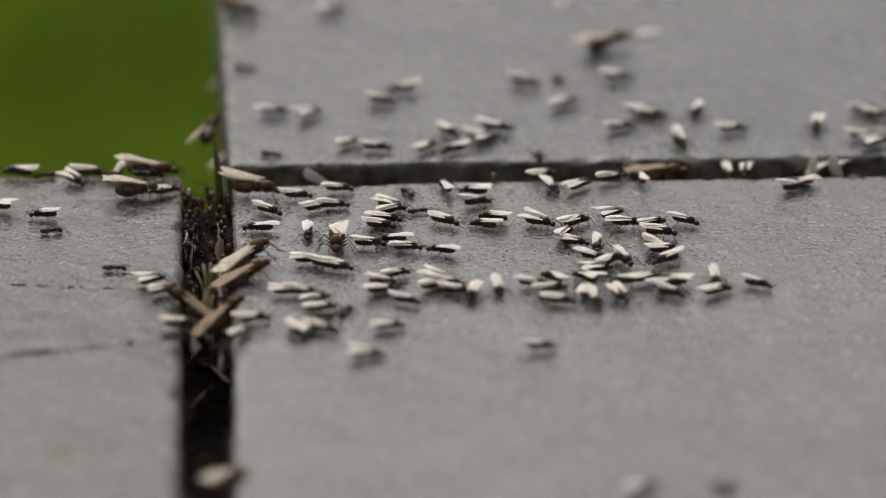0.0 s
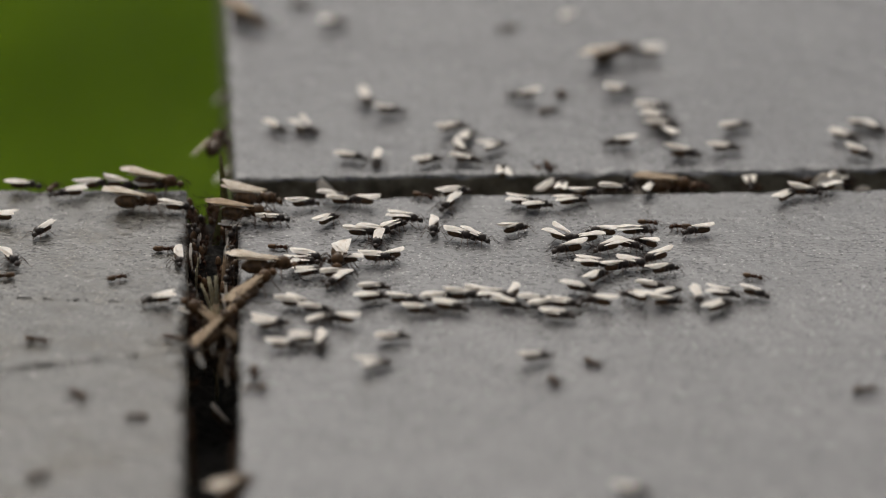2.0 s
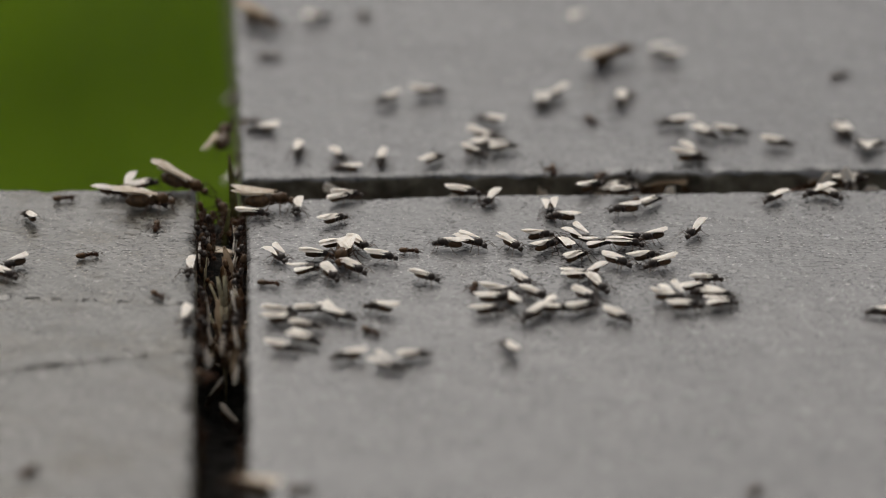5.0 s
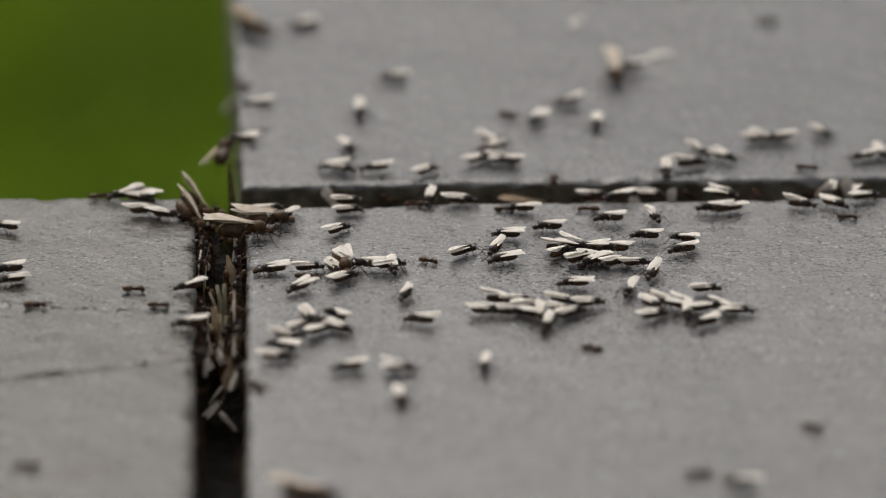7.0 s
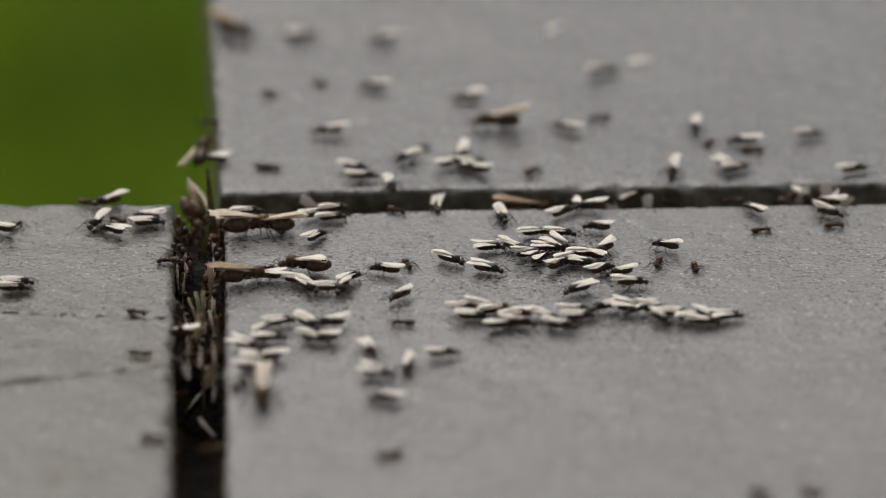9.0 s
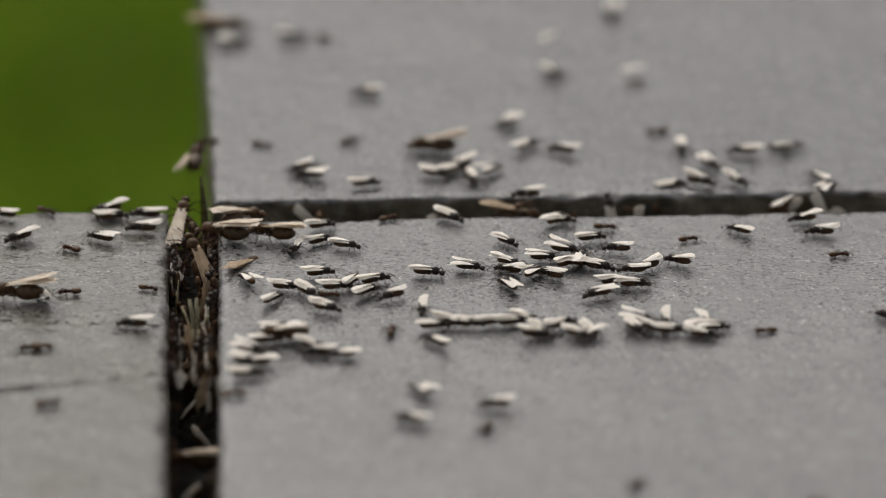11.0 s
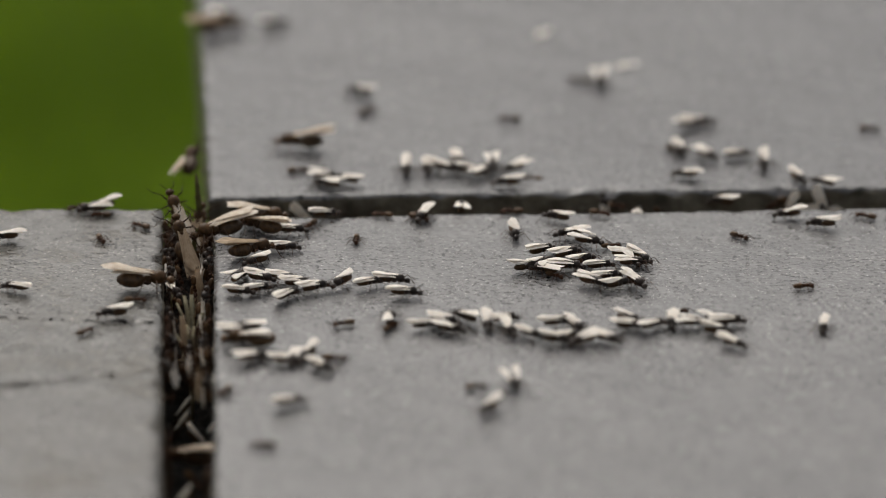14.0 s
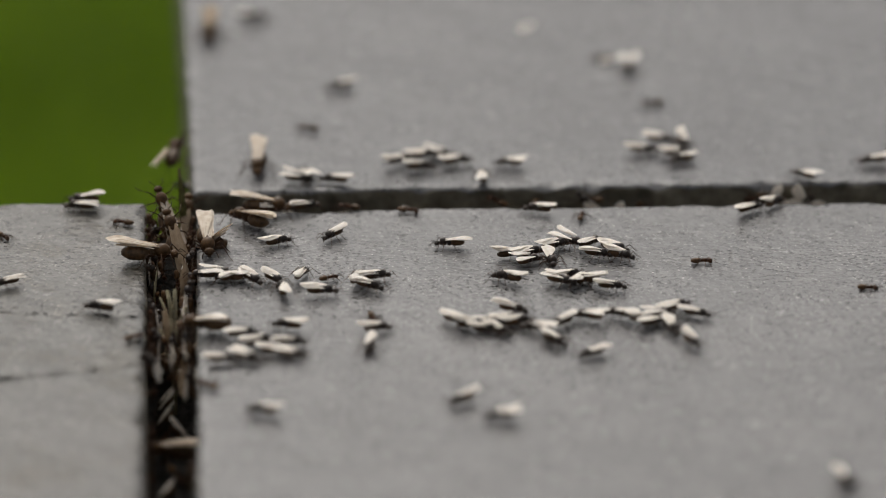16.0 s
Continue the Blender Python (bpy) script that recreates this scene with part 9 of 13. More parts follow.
    walk(swarm_males[111], trail([(0, -16.4, 44, 0, 28), (0.5, -15.5, 43.8, 0, -20), (1, -15.1, 43.8, 0, -98), (1.25, -15.8, 44, 0, -54), (1.5, -16.6, 44.2, 0, -10), (2, -16.9, 43.6, 0, -15), (2.5, -16.7, 43.3, 0, -1), (3, -16.3, 43, 0, -5), (3.5, -16, 44.3, 0, -12), (6, -22.1, 44.5, 0, -90), (6.5, -17.8, 47.6, 0, -74), (7, -18.6, 52.6, 0, -71), (7.25, -19.8, 54.8, 0, -27), (7.5, -20.9, 57, 0, 17), (8, -17.5, 48.2, 0, 16), (8.5, -7.5, 50.5, 0, 8), (8.77, -7.5, 44, 0, -37), (9.03, -7.5, 37.5, 0, -83), (9.21, -7.5, 33.3, -11, -90, 0, 50), (10.24, 12.3, 34.1, -11, -90, 0, -50), (10.5, 12.3, 29.9, 0, -83), (11.25, 12.3, 7.6, 0, -15), (12, 12.3, -14.7, 0, 53), (12.5, 12.3, -13.9, 0, 33), (13, 11.6, -15.3, 0, 18), (13.5, 12.5, -16.7, 0, 12), (14, 12.1, -17, 0, 14), (14.5, 11.5, -17.9, 0, 22), (15, 12.2, -18, 0, 32), (15.5, 8.8, -19.3, 0, 25), (16, 12.4, -20.7, 0, -9)]))
    walk(swarm_males[112], trail([(0, -12, 42, 0, -9), (0.5, -11.8, 41.5, 0, -10), (1, -12, 41.9, 0, -1), (1.5, -12, 42.4, 0, 20), (1.75, -12, 42.4, 0, -38), (2, -12, 42.3, 0, -95), (2.5, -12.2, 42.6, 0, -96), (3, -11.9, 42.9, 0, -99), (3.5, -11.2, 44.3, 0, -101), (6, -13.5, 42, 0, -95), (6.5, -13, 42.9, 0, -178), (7, -13, 42.4, 0, -170), (7.5, -13.5, 41, 0, -172), (7.67, -13.3, 40.7, 0, -118), (7.83, -13.1, 40.4, 0, -65), (8, -12.9, 40.2, 0, -11), (8.5, -13.1, 40.8, 0, -19), (9, -12.9, 41.2, 0, 3), (11.5, -11.3, 41.5, 0, 21), (11.67, -11.4, 41.4, 0, 79), (11.83, -11.5, 41.4, 0, 136), (12, -11.5, 41.3, 0, 194), (12.5, -11.9, 41.2, 0, 168), (13, -12.7, 40.8, 0, 159), (13.5, -12, 41.4, 0, 163), (14, -12.4, 41.6, 0, 160), (14.5, -11.6, 41.3, 0, 153), (15, -11.7, 40.3, 0, 156), (15.5, -10.9, 39.7, 0, 160), (16, -11.4, 39.2, 0, 170)]))
    walk(swarm_males[113], trail([(0, -3.2, 41.5, 0, 51), (1, -3.6, 41.1, 0, 54), (2, -3.8, 41.2, 0, 33), (2.5, -3.8, 40.5, 0, 38), (3, -4, 40.9, 0, 50), (3.5, -4.5, 41.7, 0, 54), (6, -4.4, 41.5, 0, 36), (6.5, -4.9, 41.2, 0, 18), (7, -5.5, 40.6, 0, 45), (7.25, -5.9, 40.2, 0, -16), (7.5, -6.4, 39.9, 0, -78), (7.75, -6.9, 39.8, 0, -128), (8, -7.4, 39.7, 0, -178), (8.5, -8.4, 39.7, 0, -192), (8.6, -8.4, 38.6, 0, -141), (8.7, -8.4, 37.4, 0, -90), (8.85, -8.4, 33.2, -11, -90, 0, 50), (16, -8.4, 33.2, -11, -90, 0, 50)]))
    walk(swarm_males[114], trail([(0, 2.5, 41.2, 0, 204), (0.25, 2.5, 41, 0, 262), (0.5, 2.4, 40.9, 0, 320), (1, 2.1, 41.2, 0, 351), (1.5, 1.9, 42, 0, 352), (2, 2.5, 42.3, 0, 344), (2.5, -2, 41.5, 0, 357), (3, 0.3, 44.5, 0, 292), (3.5, -5.5, 45.6, 0, 348), (3.88, -5.5, 37.6, 0, 270), (4.04, -5.5, 33.4, -11, 270, 0, 50), (5.93, 37.3, 35.1, -11, 270, 0, -50), (6.13, 37.3, 30.9, 0, 270), (7, 37.3, 7, 0, 199), (7.5, 37.1, 6.8, 0, 167), (7.67, 36.7, 6.9, 0, 220), (7.83, 36.3, 7.1, 0, 272), (8, 35.9, 7.3, 0, 325), (8.43, 35.9, 19.1, 0, 388), (8.86, 35.9, 30.9, 0, 450), (9.06, 35.9, 35.1, -11, 450, 0, 50), (10.43, -1, 15.9, -12.2, 495), (11.79, -37.8, -3.2, -13.5, 540, 0, -50), (11.93, -39.7, -3.2, 0, 540), (12, -40.5, -3.2, -1.6, 622), (12.5, -40.2, -1.6, -1.6, 630), (13, -40, -2.5, -1.6, 646), (14, -40.4, -1.4, -1.6, 655), (14.5, -39.9, -1.5, -1.6, 646), (15, -40.2, -2.5, -1.6, 623), (15.5, -40.4, -2.8, -1.6, 618), (15.53, -40, -2.8, -0.8, 669), (15.57, -39.6, -2.8, 0, 720), (15.71, -37.8, -2.8, -13.5, 720, 0, 50), (16, -37.8, -2.8, -13.5, 720, 0, 50)]))
    walk(swarm_males[115], trail([(0, 16.1, 29.4, 0, 31), (0.5, 16.1, 35.5, -2.6, 37, 0, -25), (1, 16, 35.4, -2.6, 29, 0, -25), (1.5, 16.5, 29.4, 0, 23), (2, 17.3, 36.8, -2.6, 32, 0, -25), (2.5, 15.9, 35.9, -2.6, 36, 0, -25), (3, 15.8, 35.9, -2.6, 34), (3.5, 16.8, 35.8, -2.6, 34, 0, -25), (6, 31.1, 36, -2.6, 20), (6.5, 31.6, 36.5, -2.6, 5), (7, 32.2, 36.6, -2.6, 2), (7.5, 33.3, 36.3, -2.6, -1), (8, 33.4, 30.4, 0, 4), (8.5, 32.8, 36.3, -2.6, 15, 0, -25), (12.5, 44.2, 44.5, 0, 10), (13, 43.8, 45.7, 0, 2), (13.5, 44.7, 45.9, 0, 17), (13.67, 44.7, 45.4, 0, 70), (13.83, 44.8, 45, 0, 124), (14, 44.9, 44.5, 0, 177), (14.5, 45.1, 45.3, 0, 244), (15, 44.8, 51.3, 0, 184), (15.17, 44.7, 51.3, 0, 243), (15.33, 44.5, 51.3, 0, 303), (15.5, 44.4, 51.3, 0, 362), (16, 45.1, 51.5, 0, 365)]))
    walk(swarm_males[116], trail([(0, 27.3, 28.1, 0, 28), (0.5, 27.3, 27.8, 0, -8), (1, 27.4, 27.9, 0, -16), (1.5, 27.5, 28.2, 0, -2), (2, 27.4, 28.8, 0, 3), (2.5, 27.2, 28.9, 0, -18), (3, 27.1, 28.8, 0, -28), (3.5, 27, 28.6, 0, -5), (6, 27.5, 27.4, 0, 28), (6.17, 27.5, 27.5, 0, -23), (6.33, 27.5, 27.7, 0, -75), (6.5, 27.5, 27.8, 0, -126), (7, 27.4, 29.1, 0, -169), (7.5, 27.1, 29.1, 0, -184), (8.5, 27.1, 28.7, 0, -175), (9, 26.2, 27.9, 0, -174), (11.5, 15.7, 38.9, 0, -178), (13, 14.9, 40.3, 0, -185), (13.5, 15.2, 40.3, 0, -188), (14, 14.5, 40.5, 0, -178), (14.5, 14.6, 40.4, 0, -168), (15, 14.9, 40.9, 0, -177), (15.11, 14.9, 39.7, 0, -134), (15.21, 14.9, 38.4, 0, -90), (15.36, 14.9, 34.2, -11, -90, 0, 50), (15.64, -22, 32.7, -11, -90, 0, -50), (15.79, -22, 28.5, 0, -90), (15.9, -22, 27.3, 0, -38), (16, -22, 26.1, 0, 15)]))
    walk(swarm_males[117], trail([(0, 22, 24.4, 0, 46), (1, 21.7, 24.3, 0, 46), (1.5, 21, 24.2, 0, 35), (2, 19.8, 23.4, 0, 19), (2.5, 20.1, 28.9, 0, 15), (2.68, 20.1, 30.2, 0, 90), (2.82, 20.1, 34.4, -11, 90, 0, 50), (16, 20.1, 34.4, -11, 90, 0, 50)]))
    walk(swarm_males[118], trail([(0, 32.9, 27.4, 0, 105), (1, 32.9, 27.9, 0, 99), (1.5, 32.7, 27.9, 0, 86), (2, 33, 28.6, 0, 72), (3, 34.2, 27.6, 0, 92), (3.5, 34, 27.1, 0, 70), (6, 30.6, 21.5, 0, 30), (6.5, 32.8, 21.7, 0, -5), (7, 32.4, 21.6, 0, -74), (7.5, 30.8, 20.5, 0, -151), (8, 28.9, 19.5, 0, -166), (8.5, 28, 19.1, 0, -186), (9, 27.3, 18.8, 0, -190), (11.5, 31.9, 11.8, 0, -181), (12, 30, 9.6, 0, -173), (12.5, 29, 5.1, 0, -177), (12.67, 28.7, 5.3, 0, -230), (12.83, 28.4, 5.5, 0, -284), (13, 28.1, 5.6, 0, -337), (13.5, 27.8, 5.8, 0, -340), (14, 27.8, 4.5, 0, -349), (14.5, 28.9, 3.8, 0, -358), (15, 29.3, 4.6, 0, -361), (15.5, 29.4, 6.3, 0, -362), (16, 30.2, 7.5, 0, -376)]))
    walk(swarm_males[119], trail([(0, 17.8, 24.9, 0, 292), (0.5, 17.7, 22.7, 0, 294), (0.75, 17.5, 22.1, 0, 353), (1, 17.3, 21.4, 0, 412), (1.5, 16, 22.2, 0, 393), (2, 14.2, 21.4, 0, 378), (2.5, 14.4, 20.3, 0, 373), (3, 18, 19.5, 0, 337), (3.23, 18, 24.8, 0, 406), (3.46, 18, 30.1, 0, 475), (3.63, 18, 34.3, -11, 450, 0, 50), (4.72, 22, 34.5, -11, 390, 0, 17), (5.8, 25.9, 34.7, -11, 330, 0, -17), (6.89, 29.9, 34.8, -11, 270, 0, -50), (7.1, 29.9, 30.6, 0, 295), (8, 29.9, 5.6, 0, 223), (8.5, 29.8, 9.4, 0, 232), (9, 28, 10.3, 0, 231), (11.5, 37.1, 5.4, 0, 217), (12, 36, 4.9, 0, 215), (12.5, 35.4, 4.4, 0, 221), (13.5, 38.5, 8.2, 0, 215), (13.83, 35.2, 7.8, 0, 266), (14.17, 32, 7.4, 0, 316), (14.5, 28.7, 7, 0, 367), (15, 29, 7.7, 0, 381), (15.5, 29.9, 11.8, 0, 389), (16, 29.4, 11.5, 0, 403)]))
    walk(swarm_males[120], trail([(0, 47.5, 37.3, -2.6, 277), (1.5, 42.1, 29.4, 0, 300), (1.56, 42.1, 30, 0, 350), (1.63, 42.1, 30.6, 0, 400), (1.69, 42.1, 31.1, 0, 450), (1.83, 42.1, 35.3, -11, 450, 0, 50), (16, 42.1, 35.3, -11, 450, 0, 50)]))
    walk(swarm_males[121], trail([(0, 50.9, 38.2, -2.6, 259), (0.5, 50.9, 38.2, -2.6, 267), (1.5, 51.1, 38.2, -2.6, 267), (2.5, 50.3, 38.2, -2.6, 276), (3.5, 61.4, 38.3, -2.6, 299), (6, 66.3, 38.5, -2.6, 233), (6.17, 66.3, 39.1, -1.7, 290), (6.33, 66.3, 39.6, -0.9, 346), (6.5, 66.3, 40.2, 0, 403), (7, 66.9, 39.2, -2.6, 410), (7.5, 66.9, 39, -2.6, 431), (8, 67.1, 38.9, -2.6, 362), (8.5, 67, 38.9, -2.6, 392, 0, -25), (9, 66.8, 38.9, -2.6, 415, 0, -25), (11.5, 66.6, 40.2, 0, 411), (12, 66.7, 39.2, -2.6, 397), (12.25, 66.9, 39.1, -2.6, 336), (12.5, 67.2, 39, -2.6, 275), (12.67, 67.4, 39, -2.6, 223, 0, -8), (12.83, 67.6, 39.1, -2.6, 170, 0, -17), (13, 67.8, 39.2, -2.6, 118, 0, -25), (13.5, 67.9, 40.1, 0, 143), (14, 67.9, 40.5, 0, 145), (14.5, 67.8, 40, 0, 144), (15, 67.6, 39.5, -2.6, 142), (15.5, 67.5, 40.7, 0, 148), (16, 67.5, 41.2, 0, 140)]))
    walk(swarm_males[122], trail([(0, 57.5, 23.9, 0, 13), (0.5, 56.8, 24.4, 0, -13), (1, 55.5, 25.1, 0, -9), (1.5, 56.4, 26.3, 0, 4), (2, 58.7, 27.6, 0, -7), (2.5, 61.8, 27.9, 0, -27), (2.75, 61.5, 28.4, 0, -94), (3, 61.3, 29, 0, -162), (3.5, 67.9, 30.4, 0, -152), (6, 56, 26.1, 0, -154), (6.25, 56, 26.1, 0, -93), (6.5, 56.1, 26.1, 0, -32), (8, 59.2, 26.6, 0, -5), (8.5, 63.8, 26.7, 0, -7), (9, 64.5, 25.4, 0, -26), (9.83, 63.8, 25.7, 0, -82), (10.67, 63, 26.1, 0, -139), (11.5, 62.3, 26.4, 0, -195), (12, 62.2, 26.6, 0, -180), (12.5, 62.3, 26.8, 0, -182), (13, 61.7, 26.9, 0, -192), (14, 60.9, 26.6, 0, -172), (14.5, 60.3, 26.6, 0, -197), (14.67, 60, 26.8, 0, -253), (14.83, 59.7, 27, 0, -309), (15, 59.4, 27.2, 0, -365), (15.5, 60.5, 27.9, 0, -338), (16, 60.5, 28.6, 0, -310)]))
    walk(swarm_males[123], trail([(0, 60, 26.4, 0, 208), (0.5, 55.6, 23.2, 0, 220), (1, 54.8, 23.2, 0, 280), (1.5, 53.9, 23.2, 0, 339), (2, 55.6, 25.2, 0, 414), (2.5, 58.1, 27.2, 0, 428), (3, 64.1, 27.9, 0, 432), (3.5, 63.5, 27.9, 0, 419), (4.33, 62.3, 27.4, 0, 361), (5.17, 61, 26.9, 0, 302), (6, 59.8, 26.4, 0, 244), (6.5, 61.7, 27.7, 0, 296), (7, 62, 26.7, 0, 328), (7.25, 62.4, 26.5, 0, 280), (7.5, 62.7, 26.4, 0, 231), (7.67, 62.9, 26.1, 0, 176), (7.83, 63.1, 25.8, 0, 121), (8, 63.4, 25.5, 0, 66), (8.5, 62.7, 24.7, 0, 57), (8.86, 62.7, 32, 0, 132), (9.02, 62.7, 36.2, -11, 90, 0, 50), (16, 62.7, 36.2, -11, 90, 0, 50)]))
    walk(swarm_males[124], trail([(0, 63.9, 38.8, -2.6, 25, 0, -25), (0.5, 63.9, 38.8, -2.6, 29), (1, 63.8, 38.7, -2.6, 14, 0, -25), (1.5, 64.5, 38.8, -2.6, 11), (2, 65.7, 38.8, -2.6, 22), (3, 66.2, 39.2, -2.6, 8), (3.5, 66.3, 40.4, 0, 38), (6, 72, 52.3, 0, 35), (6.5, 71.8, 52.8, 0, 2), (7, 72.1, 49.2, 0, -69), (7.39, 72.1, 40.8, 0, -77), (7.56, 72.1, 36.6, -11, -90, 0, 50), (16, 72.1, 36.6, -11, -90, 0, 50)]))
    walk(swarm_males[125], trail([(0, 67, 38.9, -2.6, 36), (0.5, 67, 38.9, -2.6, 27), (1, 66.7, 38.9, -2.6, 34, 0, -25), (1.5, 65.9, 38.8, -2.6, 48, 0, -25), (2, 64.4, 38.8, -2.6, 47, 0, -25), (3, 63.9, 38.7, -2.6, 7), (3.5, 64.6, 38.8, -2.6, 4, 0, -25), (6, 65.8, 38.8, -2.6, 0), (6.5, 64.8, 38.8, -2.6, -6), (6.75, 64, 38.7, -2.6, -51), (7, 63.1, 38.7, -2.6, -96), (8, 61.9, 38.3, -2.6, -85), (9.75, 61.1, 38.5, -2.6, -29, 0, -12), (11.5, 60.4, 38.6, -2.6, 27, 0, -25), (11.54, 60.4, 38.2, -1.3, -32, 0, -12), (11.58, 60.4, 37.9, 0, -90), (11.72, 60.4, 36.1, -11, -90, 0, 50), (16, 60.4, 36.1, -11, -90, 0, 50)]))
    walk(swarm_males[126], trail([(0, -46.6, -14.9, 0, 36), (0.5, -46.5, -15.5, 0, 44), (1, -46.9, -15.8, 0, 36), (1.5, -46.6, -16.4, 0, 2), (1.67, -46.2, -16.7, 0, -54), (1.83, -45.7, -16.9, 0, -111), (2, -45.3, -17.2, 0, -167), (2.08, -44, -17.2, 0, -219), (2.16, -42.7, -17.2, 0, -270), (2.24, -41.4, -17.2, 0, -322), (2.39, -37.2, -17.2, -13.5, -360, 0, 50), (2.56, -37.8, -3, -13.5, -360, 0, -50), (2.71, -33.6, -3, 0, -322), (3, -28.2, -3, 0, -317), (3.5, -26.6, -1, 0, -330), (6, -23.5, -8.8, 0, -299), (6.17, -23.3, -8.9, 0, -243), (6.33, -23.1, -9.1, 0, -186), (6.5, -22.9, -9.2, 0, -130), (7, -24.6, -8.4, 0, -138), (7.5, -26.2, -7, 0, -150), (7.75, -26.5, -6.3, 0, -103), (8, -26.9, -5.6, 0, -56), (8.5, -26.1, -2.4, 0, -140), (10, -27.6, -1.2, 0, -209), (11.5, -29, 0, 0, -278), (12, -28.3, -1.2, 0, -343), (12.5, -28.9, -0.5, 0, -300), (13, -29.1, 0.4, 0, -286), (14, -30.1, -0.7, 0, -300), (15, -31.1, -1.6, 0, -326), (15.5, -32, -1.6, 0, -325), (16, -30.9, -1.4, 0, -344)]))
    walk(swarm_males[127], trail([(0, -44.4, -18.5, 0, 25), (0.5, -44.6, -18.9, 0, 29), (1, -44.6, -18, 0, 64), (1.22, -41.4, -18, 0, 42), (1.37, -37.2, -18, -13.5, 0, 0, 50), (1.76, -38.7, 16.1, -13.5, 0, 0, -50), (1.9, -36.1, 16.1, 0, 42), (2, -35, 16.1, -1.6, -20), (3, -23.9, 5.1, 0, 29), (3.5, -23.6, 7.3, 0, 27), (7.5, -9.2, -0.5, 0, 14), (7.67, -8.6, -0.6, 0, -37), (7.83, -8.1, -0.7, 0, -88), (8, -7.5, -0.8, 0, -139), (8.5, -12.1, -3, 0, -138), (9, -14.5, -5.6, 0, -109), (9.83, -13, -5.3, 0, -51), (10.67, -11.4, -5, 0, 8), (11.5, -9.9, -4.7, 0, 66), (12, -10.8, -4, 0, 28), (12.5, -11, -4.2, 0, 11), (13, -15, -7.7, 0, 28), (13.5, -17.6, -8.1, 0, 43), (14, -22.5, -8, 0, 46), (14.5, -21.2, -6.8, 0, 55), (15, -21.9, -6, 0, 64), (15.5, -21.1, -7.6, 0, 77), (16, -19.8, -8.3, 0, 97)]))
    walk(swarm_males[128], trail([(0, -41.5, -31.7, 0, 6), (0.5, -41.4, -32, 0, 12), (1, -41.5, -32.2, 0, 8), (1.5, -42.2, -32.2, 0, -18), (1.66, -40.8, -32.2, 0, 0), (1.81, -36.6, -32.2, -13.5, 0, 0, 50), (16, -36.6, -32.2, -13.5, 0, 0, 50)]))
    walk(swarm_males[129], trail([(0, 28.2, -90.6, 0, 36), (0.5, 27, -91, 0, 18), (0.75, 26.7, -90.3, 0, -46), (1, 26.5, -89.6, 0, -110), (1.5, 25.7, -87.9, 0, -82), (2, 26.2, -86.8, 0, -7), (2.5, 26.2, -87.2, 0, -10), (3.88, 26.2, -125, 0, -90), (4.05, 30.2, -125, 0, -150), (4.22, 34.3, -125, 0, -210), (4.39, 38.3, -125, 0, -270), (6, 38.3, -80.2, 0, -186), (8, 46.2, -84.2, 0, -190), (8.74, 46.2, -104.6, 0, -140), (9.48, 46.2, -125, 0, -90), (16, 46.2, -125, 0, -90)]))
    walk(swarm_males[130], trail([(0, 90, 92.1, 0, 180), (0.07, 90, 92.1, 0, 180), (2, 35.8, 92.1, 0, 186), (2.25, 35.5, 91.8, 0, 230), (2.5, 35.1, 91.4, 0, 275), (2.75, 35.8, 91.2, 0, 327), (3, 36.5, 91, 0, 379), (3.17, 37.1, 90.9, 0, 433), (3.33, 37.7, 90.8, 0, 487), (3.5, 38.3, 90.7, 0, 541), (7.5, 28.4, 90.7, 0, 547), (8, 24.7, 91, 0, 564), (8.25, 24.9, 91.4, 0, 636), (8.5, 25.2, 91.8, 0, 707), (9, 29, 91.6, 0, 732), (11.5, 20.8, 98.4, 0, 663), (12.42, 20.8, 124.2, 0, 736), (13.34, 20.8, 150, 0, 810), (16, 20.8, 150, 0, 810)]))
    walk(swarm_males[131], trail([(0, 61.1, 36.1, -11, -90, 0, -50), (0.11, 61.1, 36.1, -11, -90, 0, -50), (0.26, 61.1, 31.9, 0, -90), (0.38, 61.1, 30.3, 0, -46), (0.5, 61.1, 28.6, 0, -2), (1, 61.7, 28.7, 0, 2), (1.17, 61.8, 28.9, 0, -53), (1.33, 61.9, 29.1, 0, -109), (1.5, 62, 29.3, 0, -164), (2, 63.1, 29.6, 0, -147), (6, 50.3, 24.9, 0, -135), (6.5, 49.1, 25.4, 0, -151), (7, 45.9, 24.6, 0, -160), (7.5, 46.6, 25.9, 0, -139), (8.25, 50, 26.2, 0, -182), (9, 53.3, 26.6, 0, -224), (11.5, 50.3, 20.2, 0, -205), (12, 44.5, 20.6, 0, -188), (12.5, 37.4, 20.1, 0, -181), (13, 36.3, 20.2, 0, -183), (13.5, 35.8, 20.7, 0, -181), (13.72, 35.8, 25.8, 0, -226), (13.95, 35.8, 30.9, 0, -270), (14.12, 35.8, 35.1, -11, -270, 0, 50), (16, 35.8, 35.1, -11, -270, 0, 50)]))
